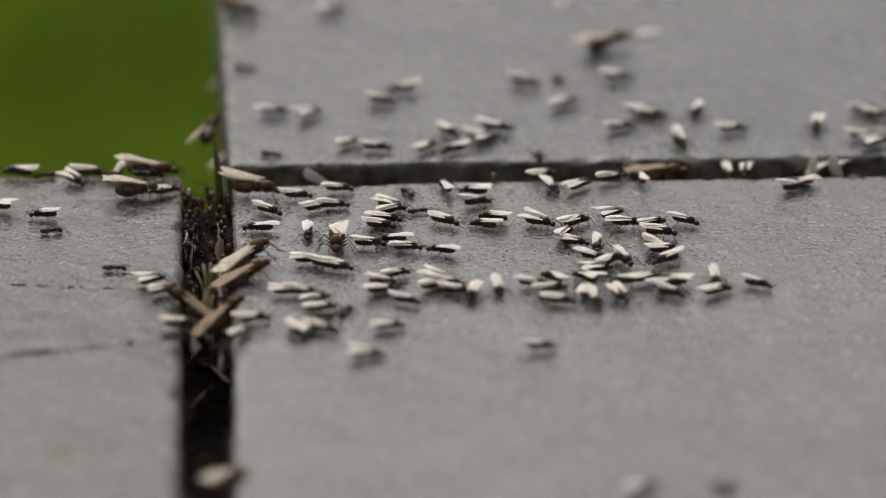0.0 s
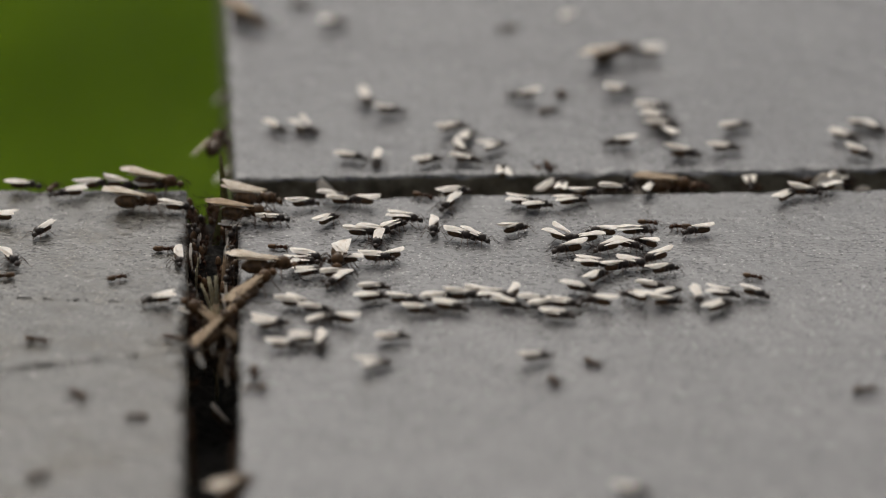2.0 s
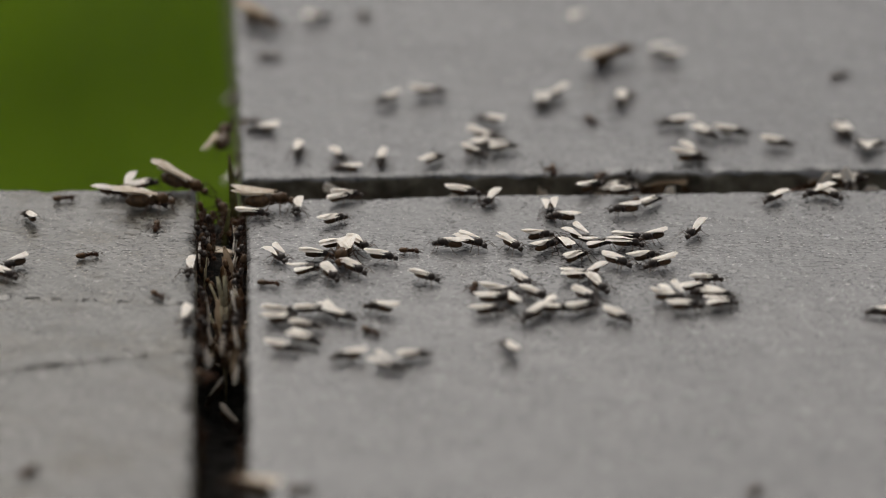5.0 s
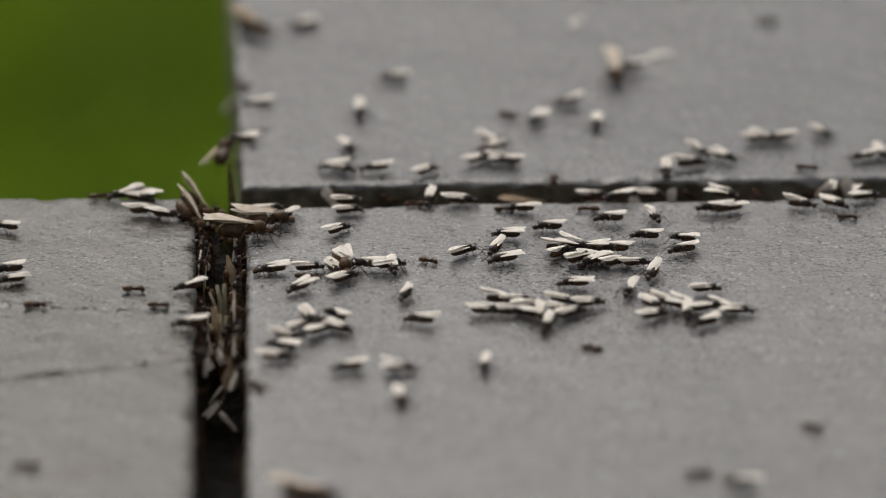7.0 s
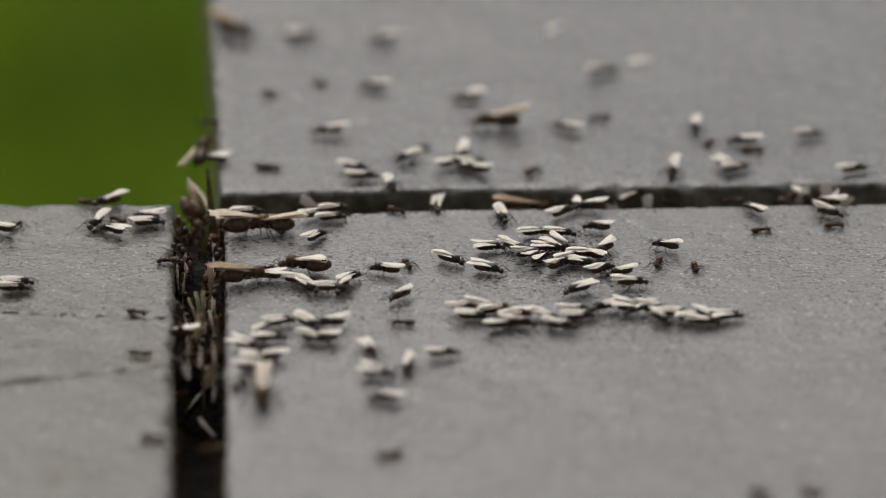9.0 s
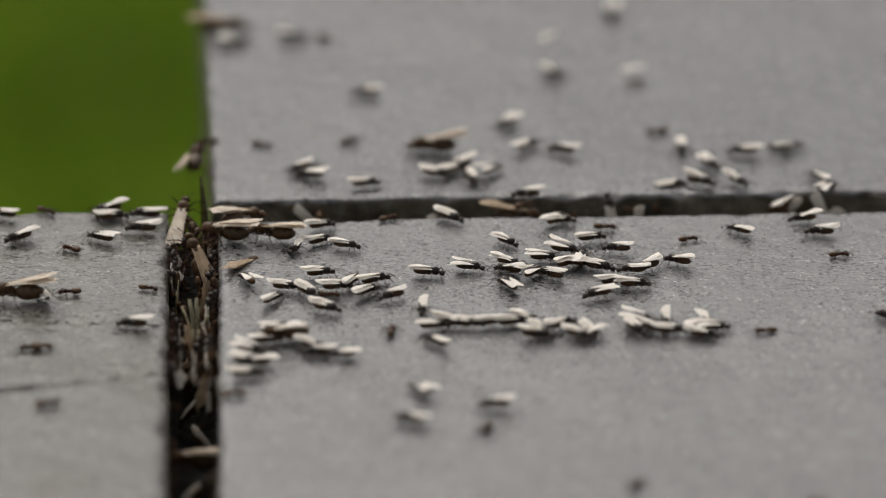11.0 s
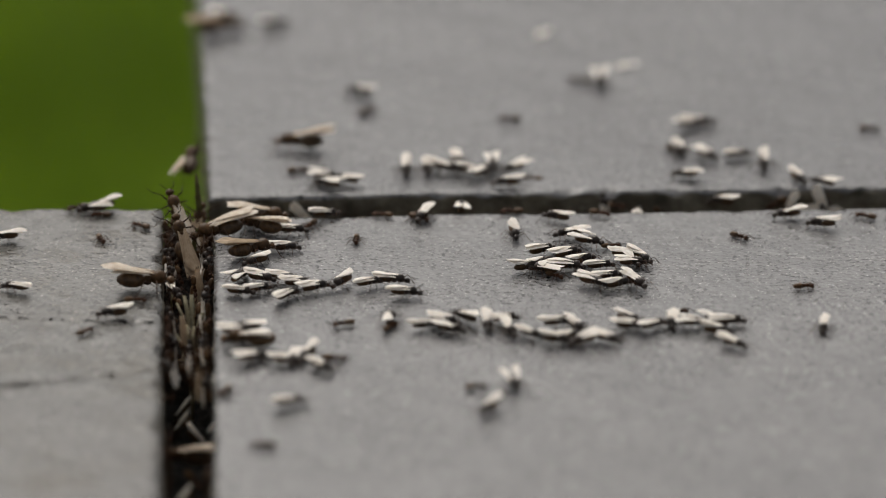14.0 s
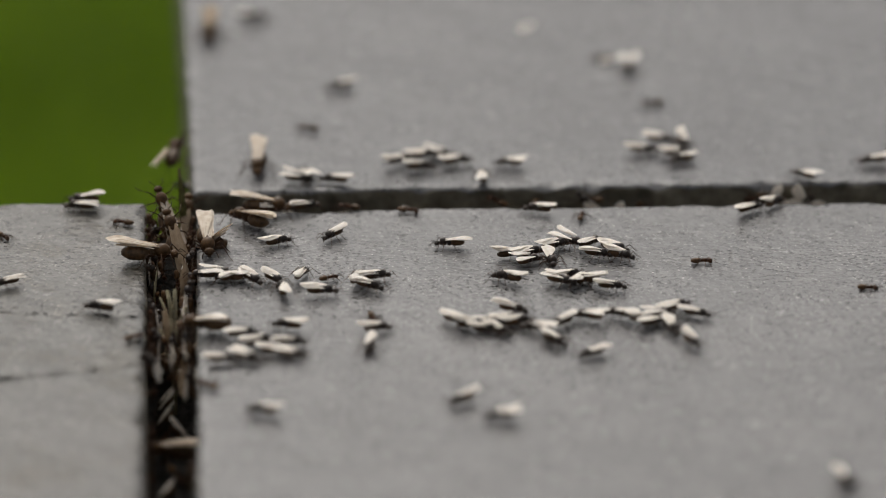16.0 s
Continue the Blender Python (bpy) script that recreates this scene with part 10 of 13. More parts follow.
    walk(swarm_males[132], trail([(0, -37.1, -21.1, -13.5, 540, 0, -50), (0.27, -37.1, -21.1, -13.5, 540, 0, -50), (0.41, -39.3, -21.1, 0, 540), (0.44, -39.7, -21.1, -0.5, 481), (0.47, -40, -21.1, -1.1, 423), (0.5, -40.3, -21.1, -1.6, 364), (1, -39.6, -22.3, -1.6, 330), (2, -39.8, -20.4, -1.6, 327), (2.5, -41.4, -21.4, 0, 349), (3, -41.9, -22, 0, 366), (3.5, -42.3, -22.5, 0, 374), (4.33, -42.2, -23.5, 0, 316), (5.17, -42.1, -24.6, 0, 258), (6, -42, -25.6, 0, 200), (6.5, -41.9, -23.9, 0, 176), (7.5, -40.9, -23.4, 0, 192), (8, -40.9, -23.6, 0, 184), (8.5, -40.5, -20.4, -1.6, 184), (9, -39.5, -21.3, -1.6, 185), (11.5, -47.2, -16.5, 0, 164), (12, -47.5, -15.9, 0, 144), (12.5, -47.7, -15.5, 0, 152), (13, -47.9, -15.1, 0, 181), (13.5, -48.3, -14.9, 0, 202), (14, -48.5, -14.8, 0, 188), (14.5, -48, -15.3, 0, 168), (15.5, -48.2, -15.3, 0, 163), (16, -47.8, -15.1, 0, 161)]))
    walk(swarm_males[133], trail([(0, 35.3, 35.1, -11, -270, 0, -50), (0.44, 35.3, 35.1, -11, -270, 0, -50), (0.64, 35.3, 39.3, 0, -295), (1.07, 35.3, 51.1, 0, -237), (1.5, 35.3, 62.9, 0, -178), (1.67, 35.3, 62.5, 0, -126), (1.83, 35.4, 62, 0, -74), (2, 35.4, 61.6, 0, -22), (2.5, 34.9, 59.7, 0, -39), (3.5, 39.9, 56, 0, -43), (6, 42.7, 52.3, 0, -42), (8, 47.9, 44.8, 0, -38), (8.5, 48.9, 45.6, 0, -41), (11.5, 46.7, 51.8, 0, -64), (12, 46.1, 52.3, 0, -98), (12.25, 45.8, 52.8, 0, -52), (12.5, 45.6, 53.2, 0, -6), (13, 45.1, 52.8, 0, -44), (14, 47.7, 53.6, 0, -47), (14.5, 48.5, 52.3, 0, -33), (15, 44.7, 57.8, 0, -98), (15.5, 43.2, 57.1, 0, -28), (16, 42.6, 58.1, 0, -15)]))
    walk(swarm_males[134], trail([(0, -92, -1.4, 0, 360), (0.66, -92, -1.4, 0, 360), (0.94, -84.8, -1.4, 0, 304), (1.22, -77.7, -1.4, 0, 247), (1.5, -70.5, -1.4, 0, 191), (1.75, -70.5, -0.8, 0, 244), (2, -70.5, -0.1, 0, 297), (2.5, -70.6, 0.3, 0, 213), (3, -71, -0.9, 0, 257), (3.5, -71.3, -2.8, 0, 271), (6, -70, -1.9, 0, 198), (6.5, -71.1, -1.5, 0, 199), (7, -71.2, -1.4, 0, 194), (7.5, -70.4, -1.7, 0, 173), (7.67, -70.1, -1.8, 0, 118), (7.83, -69.9, -2, 0, 62), (8, -69.6, -2.1, 0, 7), (9, -68.1, -6.7, 0, 2), (9.31, -76.1, -6.7, 0, 61), (9.61, -84, -6.7, 0, 121), (9.92, -92, -6.7, 0, 180), (16, -92, -6.7, 0, 180)]))
    walk(swarm_males[135], trail([(0, -13.3, 33, -11, -90, 0, -50), (0.7, -13.3, 33, -11, -90, 0, -50), (0.84, -13.3, 28.8, 0, -90), (1, -13.3, 28, 0, -16), (1.5, -12.8, 28.1, 0, -91), (1.75, -13.3, 25.8, 0, -144), (2, -13.8, 23.4, 0, -197), (2.5, -14.7, 21.7, 0, -174), (3, -15.9, 21.9, 0, -185), (3.5, -15.6, 21.7, 0, -196), (3.85, -15.6, 28.7, 0, -270), (4.01, -15.6, 32.9, -11, -270, 0, 50), (4.66, 10.1, 34, -11, -330, 0, 17), (5.3, 35.8, 35.1, -11, -390, 0, -17), (5.95, 61.5, 36.2, -11, -450, 0, -50), (6.11, 61.5, 32, 0, -450), (6.31, 61.5, 27.8, 0, -396), (6.5, 61.5, 23.7, 0, -343), (7, 67.3, 29.4, 0, -345), (7.17, 67.9, 29.3, 0, -294), (7.33, 68.6, 29.2, 0, -243), (7.5, 69.2, 29.2, 0, -192), (8, 68.6, 29.3, 0, -202), (8.5, 66.4, 30.1, 0, -191), (11.5, 65.1, 19.5, 0, -182), (12, 65.4, 19.6, 0, -194), (12.5, 65.5, 20.4, 0, -208), (13, 65.4, 20.8, 0, -204), (13.5, 66.6, 21.8, 0, -192), (14, 66.3, 22.3, 0, -188), (14.5, 65.2, 23.9, 0, -192), (15, 60.6, 27.6, 0, -190), (15.5, 54.6, 25.8, 0, -180), (15.75, 55.4, 26, 0, -253), (16, 56.1, 26.1, 0, -326)]))
    walk(swarm_males[136], trail([(0, -36.7, -30.1, -13.5, 0, 0, -50), (0.71, -36.7, -30.1, -13.5, 0, 0, -50), (0.86, -32.5, -30.1, 0, -13), (1, -31.7, -30.1, 0, 2), (1.5, -30, -31.1, 0, -19), (2.5, -28.4, -21.6, 0, -41), (2.59, -29.9, -21.6, 0, -92), (2.67, -31.4, -21.6, 0, -142), (2.76, -32.8, -21.6, 0, -193), (2.91, -37, -21.6, -13.5, -180, 0, 50), (16, -37, -21.6, -13.5, -180, 0, 50)]))
    walk(swarm_males[137], trail([(0, -37.5, -9.9, -13.5, 0, 0, -50), (1.17, -37.5, -9.9, -13.5, 0, 0, -50), (1.31, -33.3, -9.9, 0, 0), (1.5, -31.2, -9.9, 0, 2), (2, -23.9, -2.4, 0, 8), (2.5, -28.3, 2.3, 0, 13), (2.75, -28.5, 3, 0, -35), (3, -28.7, 3.6, 0, -83), (3.5, -28.5, 3.7, 0, -1), (4.75, -28.9, 1.5, 0, -52), (6, -29.2, -0.7, 0, -103), (6.5, -28.7, -1.2, 0, -141), (7, -28.9, -1.3, 0, -171), (7.5, -30.5, -1.7, 0, -198), (7.72, -33.7, -1.7, 0, -180), (7.87, -37.9, -1.7, -13.5, -180, 0, 50), (16, -37.9, -1.7, -13.5, -180, 0, 50)]))
    walk(swarm_males[138], trail([(0, -38, 0.4, -13.5, -180, 0, -50), (1.22, -38, 0.4, -13.5, -180, 0, -50), (1.36, -42.2, 0.4, 0, -180), (1.43, -42.5, 0.4, 0, -118), (1.5, -42.9, 0.4, 0, -55), (2, -43.5, -0.3, 0, -81), (2.5, -43.8, -1.3, 0, -83), (3, -43.7, -1.1, 0, -68), (3.5, -43.7, -2.1, 0, -56), (5.5, -42.6, -5.3, 0, -112), (7.5, -41.5, -8.6, 0, -168), (7.54, -41.1, -8.6, 0, -112), (7.57, -40.7, -8.6, 0, -56), (7.61, -40.3, -8.6, 0, 0), (7.75, -37.6, -8.6, -13.5, 0, 0, 50), (16, -37.6, -8.6, -13.5, 0, 0, 50)]))
    walk(swarm_males[139], trail([(0, -92, -7, 0, -360), (1.73, -92, -7, 0, -360), (2.5, -72.6, -7, 0, -369), (3, -72.9, -6.3, 0, -370), (3.5, -73.7, -6.7, 0, -371), (6, -71.3, -6, 0, -447), (6.5, -70.6, -5.5, 0, -496), (7, -70.4, -5.3, 0, -519), (7.5, -70.2, -5.1, 0, -530), (8, -69.8, -4.9, 0, -452), (8.5, -68.9, -4.7, 0, -471), (8.75, -68.1, -4.5, 0, -414), (9, -67.4, -4.4, 0, -356), (10, -64.4, -5.6, 0, -300), (11, -61.3, -6.7, 0, -243), (12, -58.3, -7.9, 0, -187), (14, -64.7, -4.4, 0, -194), (15.5, -63.5, -3.6, 0, -221), (16, -63.4, -4.2, 0, -149)]))
    walk(swarm_males[140], trail([(0, -37.5, 71, -14, 360, 0, -50), (5.6, -37.5, 71, -14, 360, 0, -50), (5.8, -33.3, 71, 0, 360), (6.03, -27.1, 71, 0, 303), (6.27, -21, 71, 0, 245), (6.5, -14.8, 71, 0, 188), (7, -16.7, 69.1, 0, 269), (7.5, -15.7, 65.3, 0, 270), (8, -14.5, 64.1, 0, 270), (8.5, -16, 63.2, 0, 200), (9, -17.6, 62.1, 0, 184), (11.5, 7.8, 57.8, 0, 164), (12, 11.9, 58.6, 0, 167), (12.5, 8.5, 50.2, 0, 189), (14, -2.9, 47.6, 0, 269), (14.44, -2.9, 37.7, 0, 270), (14.61, -2.9, 33.5, -11, 270, 0, 50), (16, -2.9, 33.5, -11, 270, 0, 50)]))
    walk(swarm_males[141], trail([(0, -39.6, 108, -14, 0, 0, -50), (7.83, -39.6, 108, -14, 0, 0, -50), (8.04, -35.4, 108, 0, 0), (8.52, -22.1, 108, 0, -74), (9, -8.7, 108, 0, -147), (9.83, -15.3, 110.2, 0, -92), (10.67, -22, 112.3, 0, -38), (11.5, -28.6, 114.5, 0, 17), (11.75, -28.3, 114.7, 0, -30), (12, -28, 114.8, 0, -77), (12.5, -27.6, 118.1, 0, -117), (12.75, -27.6, 117.3, 0, -50), (13, -27.6, 116.5, 0, 18), (13.5, -28.1, 117.4, 0, 4), (14, -28.1, 117.8, 0, 19), (14.5, -28.4, 117.4, 0, 28), (15, -28.5, 117.5, 0, -4), (15.5, -28.6, 118.8, 0, -78), (15.75, -28.7, 118.8, 0, -34), (16, -28.9, 118.7, 0, 10)]))
    walk(swarm_males[142], trail([(0, 33.6, 150, 0, 270), (10.12, 33.6, 150, 0, 270), (12, 33.6, 97.3, 0, 236), (12.5, 27.5, 97.5, 0, 177), (12.75, 27.3, 95.7, 0, 233), (13, 27.1, 93.8, 0, 289), (13.5, 28.7, 87, 0, 355), (14, 31.1, 89.6, 0, 274), (14.5, 33.7, 99.9, 0, 264), (15, 36.5, 96.4, 0, 264), (16, 39.4, 93.8, 0, 270)]))
    walk(swarm_males[143], trail([(0, 90, -15.8, 0, 919), (10.41, 90, -15.8, 0, 919), (10.94, 75.3, -15.8, 0, 861), (11.47, 60.5, -15.8, 0, 804), (12, 45.8, -15.8, 0, 746), (12.5, 47.6, -17.3, 0, 752), (13, 47, -17.8, 0, 740), (13.5, 46.7, -18.8, 0, 727), (14, 47.3, -18.1, 0, 722), (14.5, 46.3, -17.5, 0, 722), (15, 46.7, -17.4, 0, 714), (15.25, 46.5, -17.2, 0, 648), (15.5, 46.3, -16.9, 0, 582), (16, 41.6, -21.9, 0, 641)]))
    walk(swarm_males[144], trail([(0, 90, -21.4, 0, -180), (10.5, 90, -21.4, 0, -180), (12, 48.6, -21.4, 0, -184), (12.5, 49, -19.6, 0, -199), (12.75, 49.3, -19.3, 0, -152), (13, 49.7, -18.9, 0, -105), (13.5, 49.3, -19.4, 0, -151), (13.99, 62.9, -19.4, 0, -101), (14.48, 76.4, -19.4, 0, -50), (14.98, 90, -19.4, 0, 0), (16, 90, -19.4, 0, 0)]))
    walk(swarm_males[145], trail([(0, 90, 48.2, 0, 180), (15, 90, 48.2, 0, 180), (15.5, 78.5, 48.2, 0, 199), (16, 80, 48.2, 0, 188)]))
    walk(swarm_males[146], trail([(0, 90, -77.8, 0, -180), (15.01, 90, -77.8, 0, -180), (15.51, 77, -77.8, 0, -124), (16, 64, -77.8, 0, -69)]))
    walk(swarm_queens[0], trail([(0, -33.6, -25.5, -1.6, 36, 0, -38), (0.5, -34.5, -23.1, -1.6, 34, 0, -38), (1, -35, -23.2, -1.6, 41, 0, -38), (1.5, -37.6, -25.5, -1.6, 23, 0, -38), (2, -35.4, -25.5, -1.6, 38, 0, -38), (2.5, -36.2, -23.3, -1.6, 28, 0, -38), (3, -37.6, -26.2, -1.6, 23, 0, -38), (3.5, -36.7, -24.2, -1.6, 37, 0, -38), (4.6, -37.5, -12, -14, 60), (9.6, -38, 0, -14, 60), (11.5, -28.2, 9.9, 0, 60), (12, -28.2, 9.4, 0, 45), (12.5, -28.4, 8.2, 0, 40), (13.5, -29.1, 11.5, 0, 30), (14, -28.5, 10.1, 0, 25), (14.5, -27.6, 8.7, 0, 40), (15, -28.3, 9.4, 0, 50), (15.5, -30.1, 12.7, 0, 130), (16, -31.4, 12.5, -2, 150, 0, 30)]))
    walk(swarm_queens[1], trail([(0, -40.7, -22, -1.6, 155, 0, -38), (0.5, -40.2, -23.1, -1.6, 128, 0, -38), (1, -39.1, -23.2, -1.6, 153, 0, -38), (1.5, -39.1, -22.2, -1.6, 142, 0, -38), (2, -39, -22.2, -1.6, 154, 0, -38), (3, -40.6, -21.1, -1.6, 135, 0, -38), (3.5, -39.6, -21.8, -1.6, 146, 0, -38), (4.8, -37.5, -10, -14, 100), (10.2, -38.4, 10, -14, 88), (11.5, -35.8, 27.2, -3, 80, 0, -55), (12, -37.6, 29.2, -3, 84, 0, -55), (12.5, -36.7, 26, -3, 88, 0, -55), (13.5, -37.2, 28.5, -3, 84, 0, -55), (14.5, -37.1, 26, -3, 82, 0, -55), (15.5, -37, 30.4, -3, 86, 0, -55), (16, -36.5, 28.7, -3, 84, 0, -55)]))
    walk(swarm_queens[2], trail([(0, -48.8, 30.3, 0, 1), (0.5, -48.6, 30.3, 0, 10), (1, -49.3, 30.3, 0, 2), (1.5, -48.9, 30.3, 0, 6), (2.5, -48.7, 30.3, 0, -13), (3, -47.4, 30.3, 0, -3), (3.5, -47.4, 30.3, 0, -4), (6, -45.5, 30.6, 0, -30, 0, 22), (6.5, -45.8, 28.8, 0, -34, 0, 26), (7, -44.2, 26.1, -0.6, -42, -40, 24), (7.5, -43.5, 28.3, -2, -50, -48, 30), (8, -42.5, 28.8, -2, -48, -48, 30), (8.5, -42.9, 28.5, -1.2, -45, -42, 28), (9, -42, 31.2, -2.8, -60, -50, 30), (10.2, -41.9, 30.4, -3, 10), (10.85, -41.1, 25.6, -0.5, 64, 0, -31), (11.5, -40.2, 20.7, 2, 118, 0, -62), (12, -41.5, 21.5, 2, 120, 0, -62), (12.5, -41, 19.3, 2, 116, 0, -62), (13, -40.8, 22.2, 2, 118, 0, -62), (14, -41.4, 21.7, 2, 122, 0, -62), (14.5, -40.7, 20.7, 2, 118, 0, -62), (15, -41.3, 21, 2, 118, 0, -62), (16, -40.5, 20.5, 2, 118, 0, -62)]))
    walk(swarm_queens[3], trail([(0, -50.5, 21.5, 0, 6), (0.5, -50.1, 21.2, 0, -9), (1, -50.9, 21.6, 0, -6), (1.5, -50.9, 21.2, 0, 10), (2, -51.5, 22, 0, 0), (3, -49.9, 21.2, 0, -7), (3.5, -51.4, 21.7, 0, 5), (6, -50.4, 22.5, 0, -2), (6.5, -45.4, 20.5, 0, -25, 0, 14), (7, -44.9, 21.2, -0.6, -44, -36, 28), (7.5, -42.2, 24.8, -2.2, -55, -46, 36), (8, -40.8, 25.8, -2.6, -60, -48, 38), (8.5, -40.9, 26, -2.2, -55, -46, 36), (9, -39.9, 30, -2.8, -50, -40, 28), (10.2, -35, 23.6, 0, -8), (11.5, -29.8, 25.4, 0, 40), (12, -28.9, 23.9, 0, 15), (12.5, -26.8, 22.7, 0, 8), (13.5, -27.5, 26.8, 0, 8), (14.5, -26.7, 21.7, 0, 8), (15, -26.8, 22.4, 0, 5), (15.5, -28, 26.1, 0, 2), (16, -23.8, 26.1, 0, 0)]))
    walk(swarm_queens[4], trail([(0, -38.3, 48.6, 0, 79, -50, -8), (0.5, -38.3, 49.1, 0, 82, -50, -6), (1.5, -38.5, 51.7, 0, 85, -50, -8), (2, -38.3, 48.6, 0, 79, -50, -6), (3, -38.5, 51.7, 0, 82, -50, -8), (6, -38.5, 51.7, 0, 85, -50, -6), (6.5, -38.4, 49.6, 0, 79, -50, -8), (7, -38.3, 48.6, 0, 82, -50, -6), (8, -38.5, 52.7, 0, 85, -50, -8), (8.5, -38.6, 53.3, 0, 79, -50, -6), (9, -38.5, 51.4, 0, 82, -50, -8), (11.5, -38.5, 52.5, 0, 85, -50, -6), (12, -38.4, 50.1, 0, 79, -50, -8), (13.5, -38.4, 51.2, 0, 82, -50, -6), (14, -38.4, 49.6, 0, 85, -50, -8), (14.5, -38.4, 51.2, 0, 79, -50, -6), (16, -38.4, 50.6, 0, 82, -50, -8)]))
    walk(swarm_queens[5], trail([(0, -38.6, 14, -14, 14), (0.9, -38.6, 14, -14, 14), (1.5, -34.4, 16.1, 0, 14), (2, -33.9, 17.1, 0, 0), (2.5, -35.2, 15.1, 0, 4), (3.5, -34.9, 16.1, 0, 6), (4, -36.2, 16.1, -4.7, 64), (4.5, -37.4, 16, -9.3, 122), (5, -38.6, 16, -14, 180), (9.6, -38.6, 16, -14, 140), (11.5, -38.3, 13, 0.5, 115, 0, -60), (12, -39.7, 13.5, 0.5, 117, 0, -60), (12.5, -39.2, 11.3, 0.5, 115, 0, -60), (13, -39.3, 13.5, 0.5, 118, 0, -60), (13.5, -40.1, 15.4, 0.5, 117, 0, -60), (14, -40.1, 14.2, 0.5, 115, 0, -60), (14.5, -39, 13.7, 0.5, 117, 0, -60), (15, -39.7, 13.5, 0.5, 117, 0, -60), (15.5, -39.4, 14.4, 0.5, 117, 0, -60), (16, -38.8, 13.9, 0.5, 115, 0, -60)]))
    walk(swarm_queens[6], trail([(0, -17.1, 1.4, 0, 269), (0.5, -17.6, 2.1, 0, 278), (0.75, -18.2, 1.4, 0, 321), (1, -18.8, 0.8, 0, 365), (1.25, -18.3, 0.6, 0, 322), (1.5, -17.9, 0.4, 0, 280), (2, -17.6, -0.8, 0, 267), (2.5, -16.9, 5.1, 0, 261), (3, -17, 5.6, 0, 278), (3.5, -17.1, 3, 0, 263), (6, -18.8, 0.9, 0, 263), (6.5, -18.7, 2.5, 0, 271), (7, -18.4, 0.4, 0, 283), (7.5, -18.4, 2.3, 0, 281), (8, -19.4, 0, 0, 215), (8.5, -19.9, -0.2, 0, 190), (9, -20.4, 1.6, 0, 172), (10.2, -22.7, -10, 0, 250), (10.85, -22.5, -20.2, 0, 208), (11.5, -22.2, -30.5, 0, 165), (12, -23.8, -31.8, 0, 165), (12.5, -23.7, -31.6, 0, 160), (13, -23.8, -29.9, 0, 168), (13.5, -25.5, -27.1, 0, 170), (14, -26.8, -26.4, 0, 174), (14.5, -29.2, -28.4, 0, 178), (15, -30.7, -26, 0, 180), (15.5, -31.5, -20.4, 0, 180), (16, -31.2, -22.7, 0, 180)]))
    walk(swarm_queens[7], trail([(0, 36.4, 36.1, -3.2, 12, 0, -8), (0.5, 36.6, 36.1, -3.2, 6, 0, -8), (1, 36.9, 36, -3.2, 10, 0, -10), (1.5, 37.4, 36.4, -3.2, 4, 0, -8), (2, 37, 36.4, -3, -12, 0, -6), (2.5, 36.6, 36.2, -2.6, -84), (3, 35.4, 36.6, -2.8, -92), (3.5, 35, 37, -3.4, -110), (4.6, 33.5, 38, -4.5, -178), (6, 31.9, 41.3, -5.5, -180), (7.5, 33.3, 41.5, -5.5, -182), (8, 34, 40.5, -5.5, -178), (9, 33.1, 41, -5.5, -180), (10.5, 20, 34.4, -5, -178), (11.5, 14, 34, -12, -178), (16, 14, 34, -12, -178)]))
    walk(swarm_queens[8], trail([(0, 29.2, 90.5, 0, 22, 0, -12), (1, 29.4, 90.1, 0, 22, 0, -12), (2, 29.3, 90.8, 0, 25, 0, -12), (3, 27.7, 91.7, 0, 26, 0, -12), (3.5, 27.8, 90.2, 0, 28, 0, -12), (6, 27.3, 90, 0, 30, 0, -12), (6.5, 28, 92.5, 0, -28), (7, 28.1, 86.6, 0, -85), (7.5, 26.8, 78.5, 0, -155), (8, 24.2, 71.4, 0, -158), (8.5, 15.8, 69, 0, -178), (9, 11.1, 65.5, 0, -180), (11.5, -7.7, 57.5, 0, -182), (12, -21.7, 58.5, 0, -174), (12.5, -21.3, 58.3, 0, -172), (13, -20.2, 57.5, 0, -178), (14, -20.8, 58, 0, -184), (14.5, -20.7, 58.3, 0, -170), (15, -20.3, 58, 0, -150), (15.5, -22.5, 55.4, 0, -125), (16, -25.1, 46, 0, -92)]))
    walk(swarm_queens[9], trail([(0, -31.5, -86, -1.6, 60), (1.5, -31.4, -85.8, -1.6, 60), (2, -31.4, -84.2, -1.6, 60), (2.5, -31.3, -84.1, -1.6, 60), (3, -32.4, -84.1, -1.6, 60), (3.5, -32.5, -82.3, -1.6, 60), (4.65, -30.5, -84.8, -0.8, 119), (5.8, -28.4, -87.3, 0, 178), (6.2, -28.8, -86.5, 0, 182), (6.35, -28.5, -86.5, 0, 226), (6.5, -28.2, -86.5, 0, 270), (7, -22, -86.3, 0, 352), (7.2, -15.7, -84.2, 0, 385), (7.35, -14.3, -81.7, 0, 338), (7.5, -13, -79.2, 0, 290), (8, -12.5, -60.3, 0, 214), (8.5, -22.7, -49.4, 0, 186), (8.75, -24.6, -48.5, 0, 229), (9, -26.4, -47.5, 0, 272), (9.2, -25.8, -46.5, 0, 262), (10.1, -31, -43.2, -7, 216), (11, -36.3, -40, -14, 170), (16, -36.3, -40, -14, 170)]))
    walk(swarm_queens[10], trail([(0, 15.6, 41.3, -5, 90, 0, -78), (3.5, 14.8, 41.1, -5, 90, 0, -78), (6, 15.6, 40.1, -5, 90, 0, -78), (8, 16.6, 43, -6, 95, 0, -72), (9.5, 14, 34, -12, 95, 0, -60), (16, 14, 34, -12, 95, 0, -60)]))
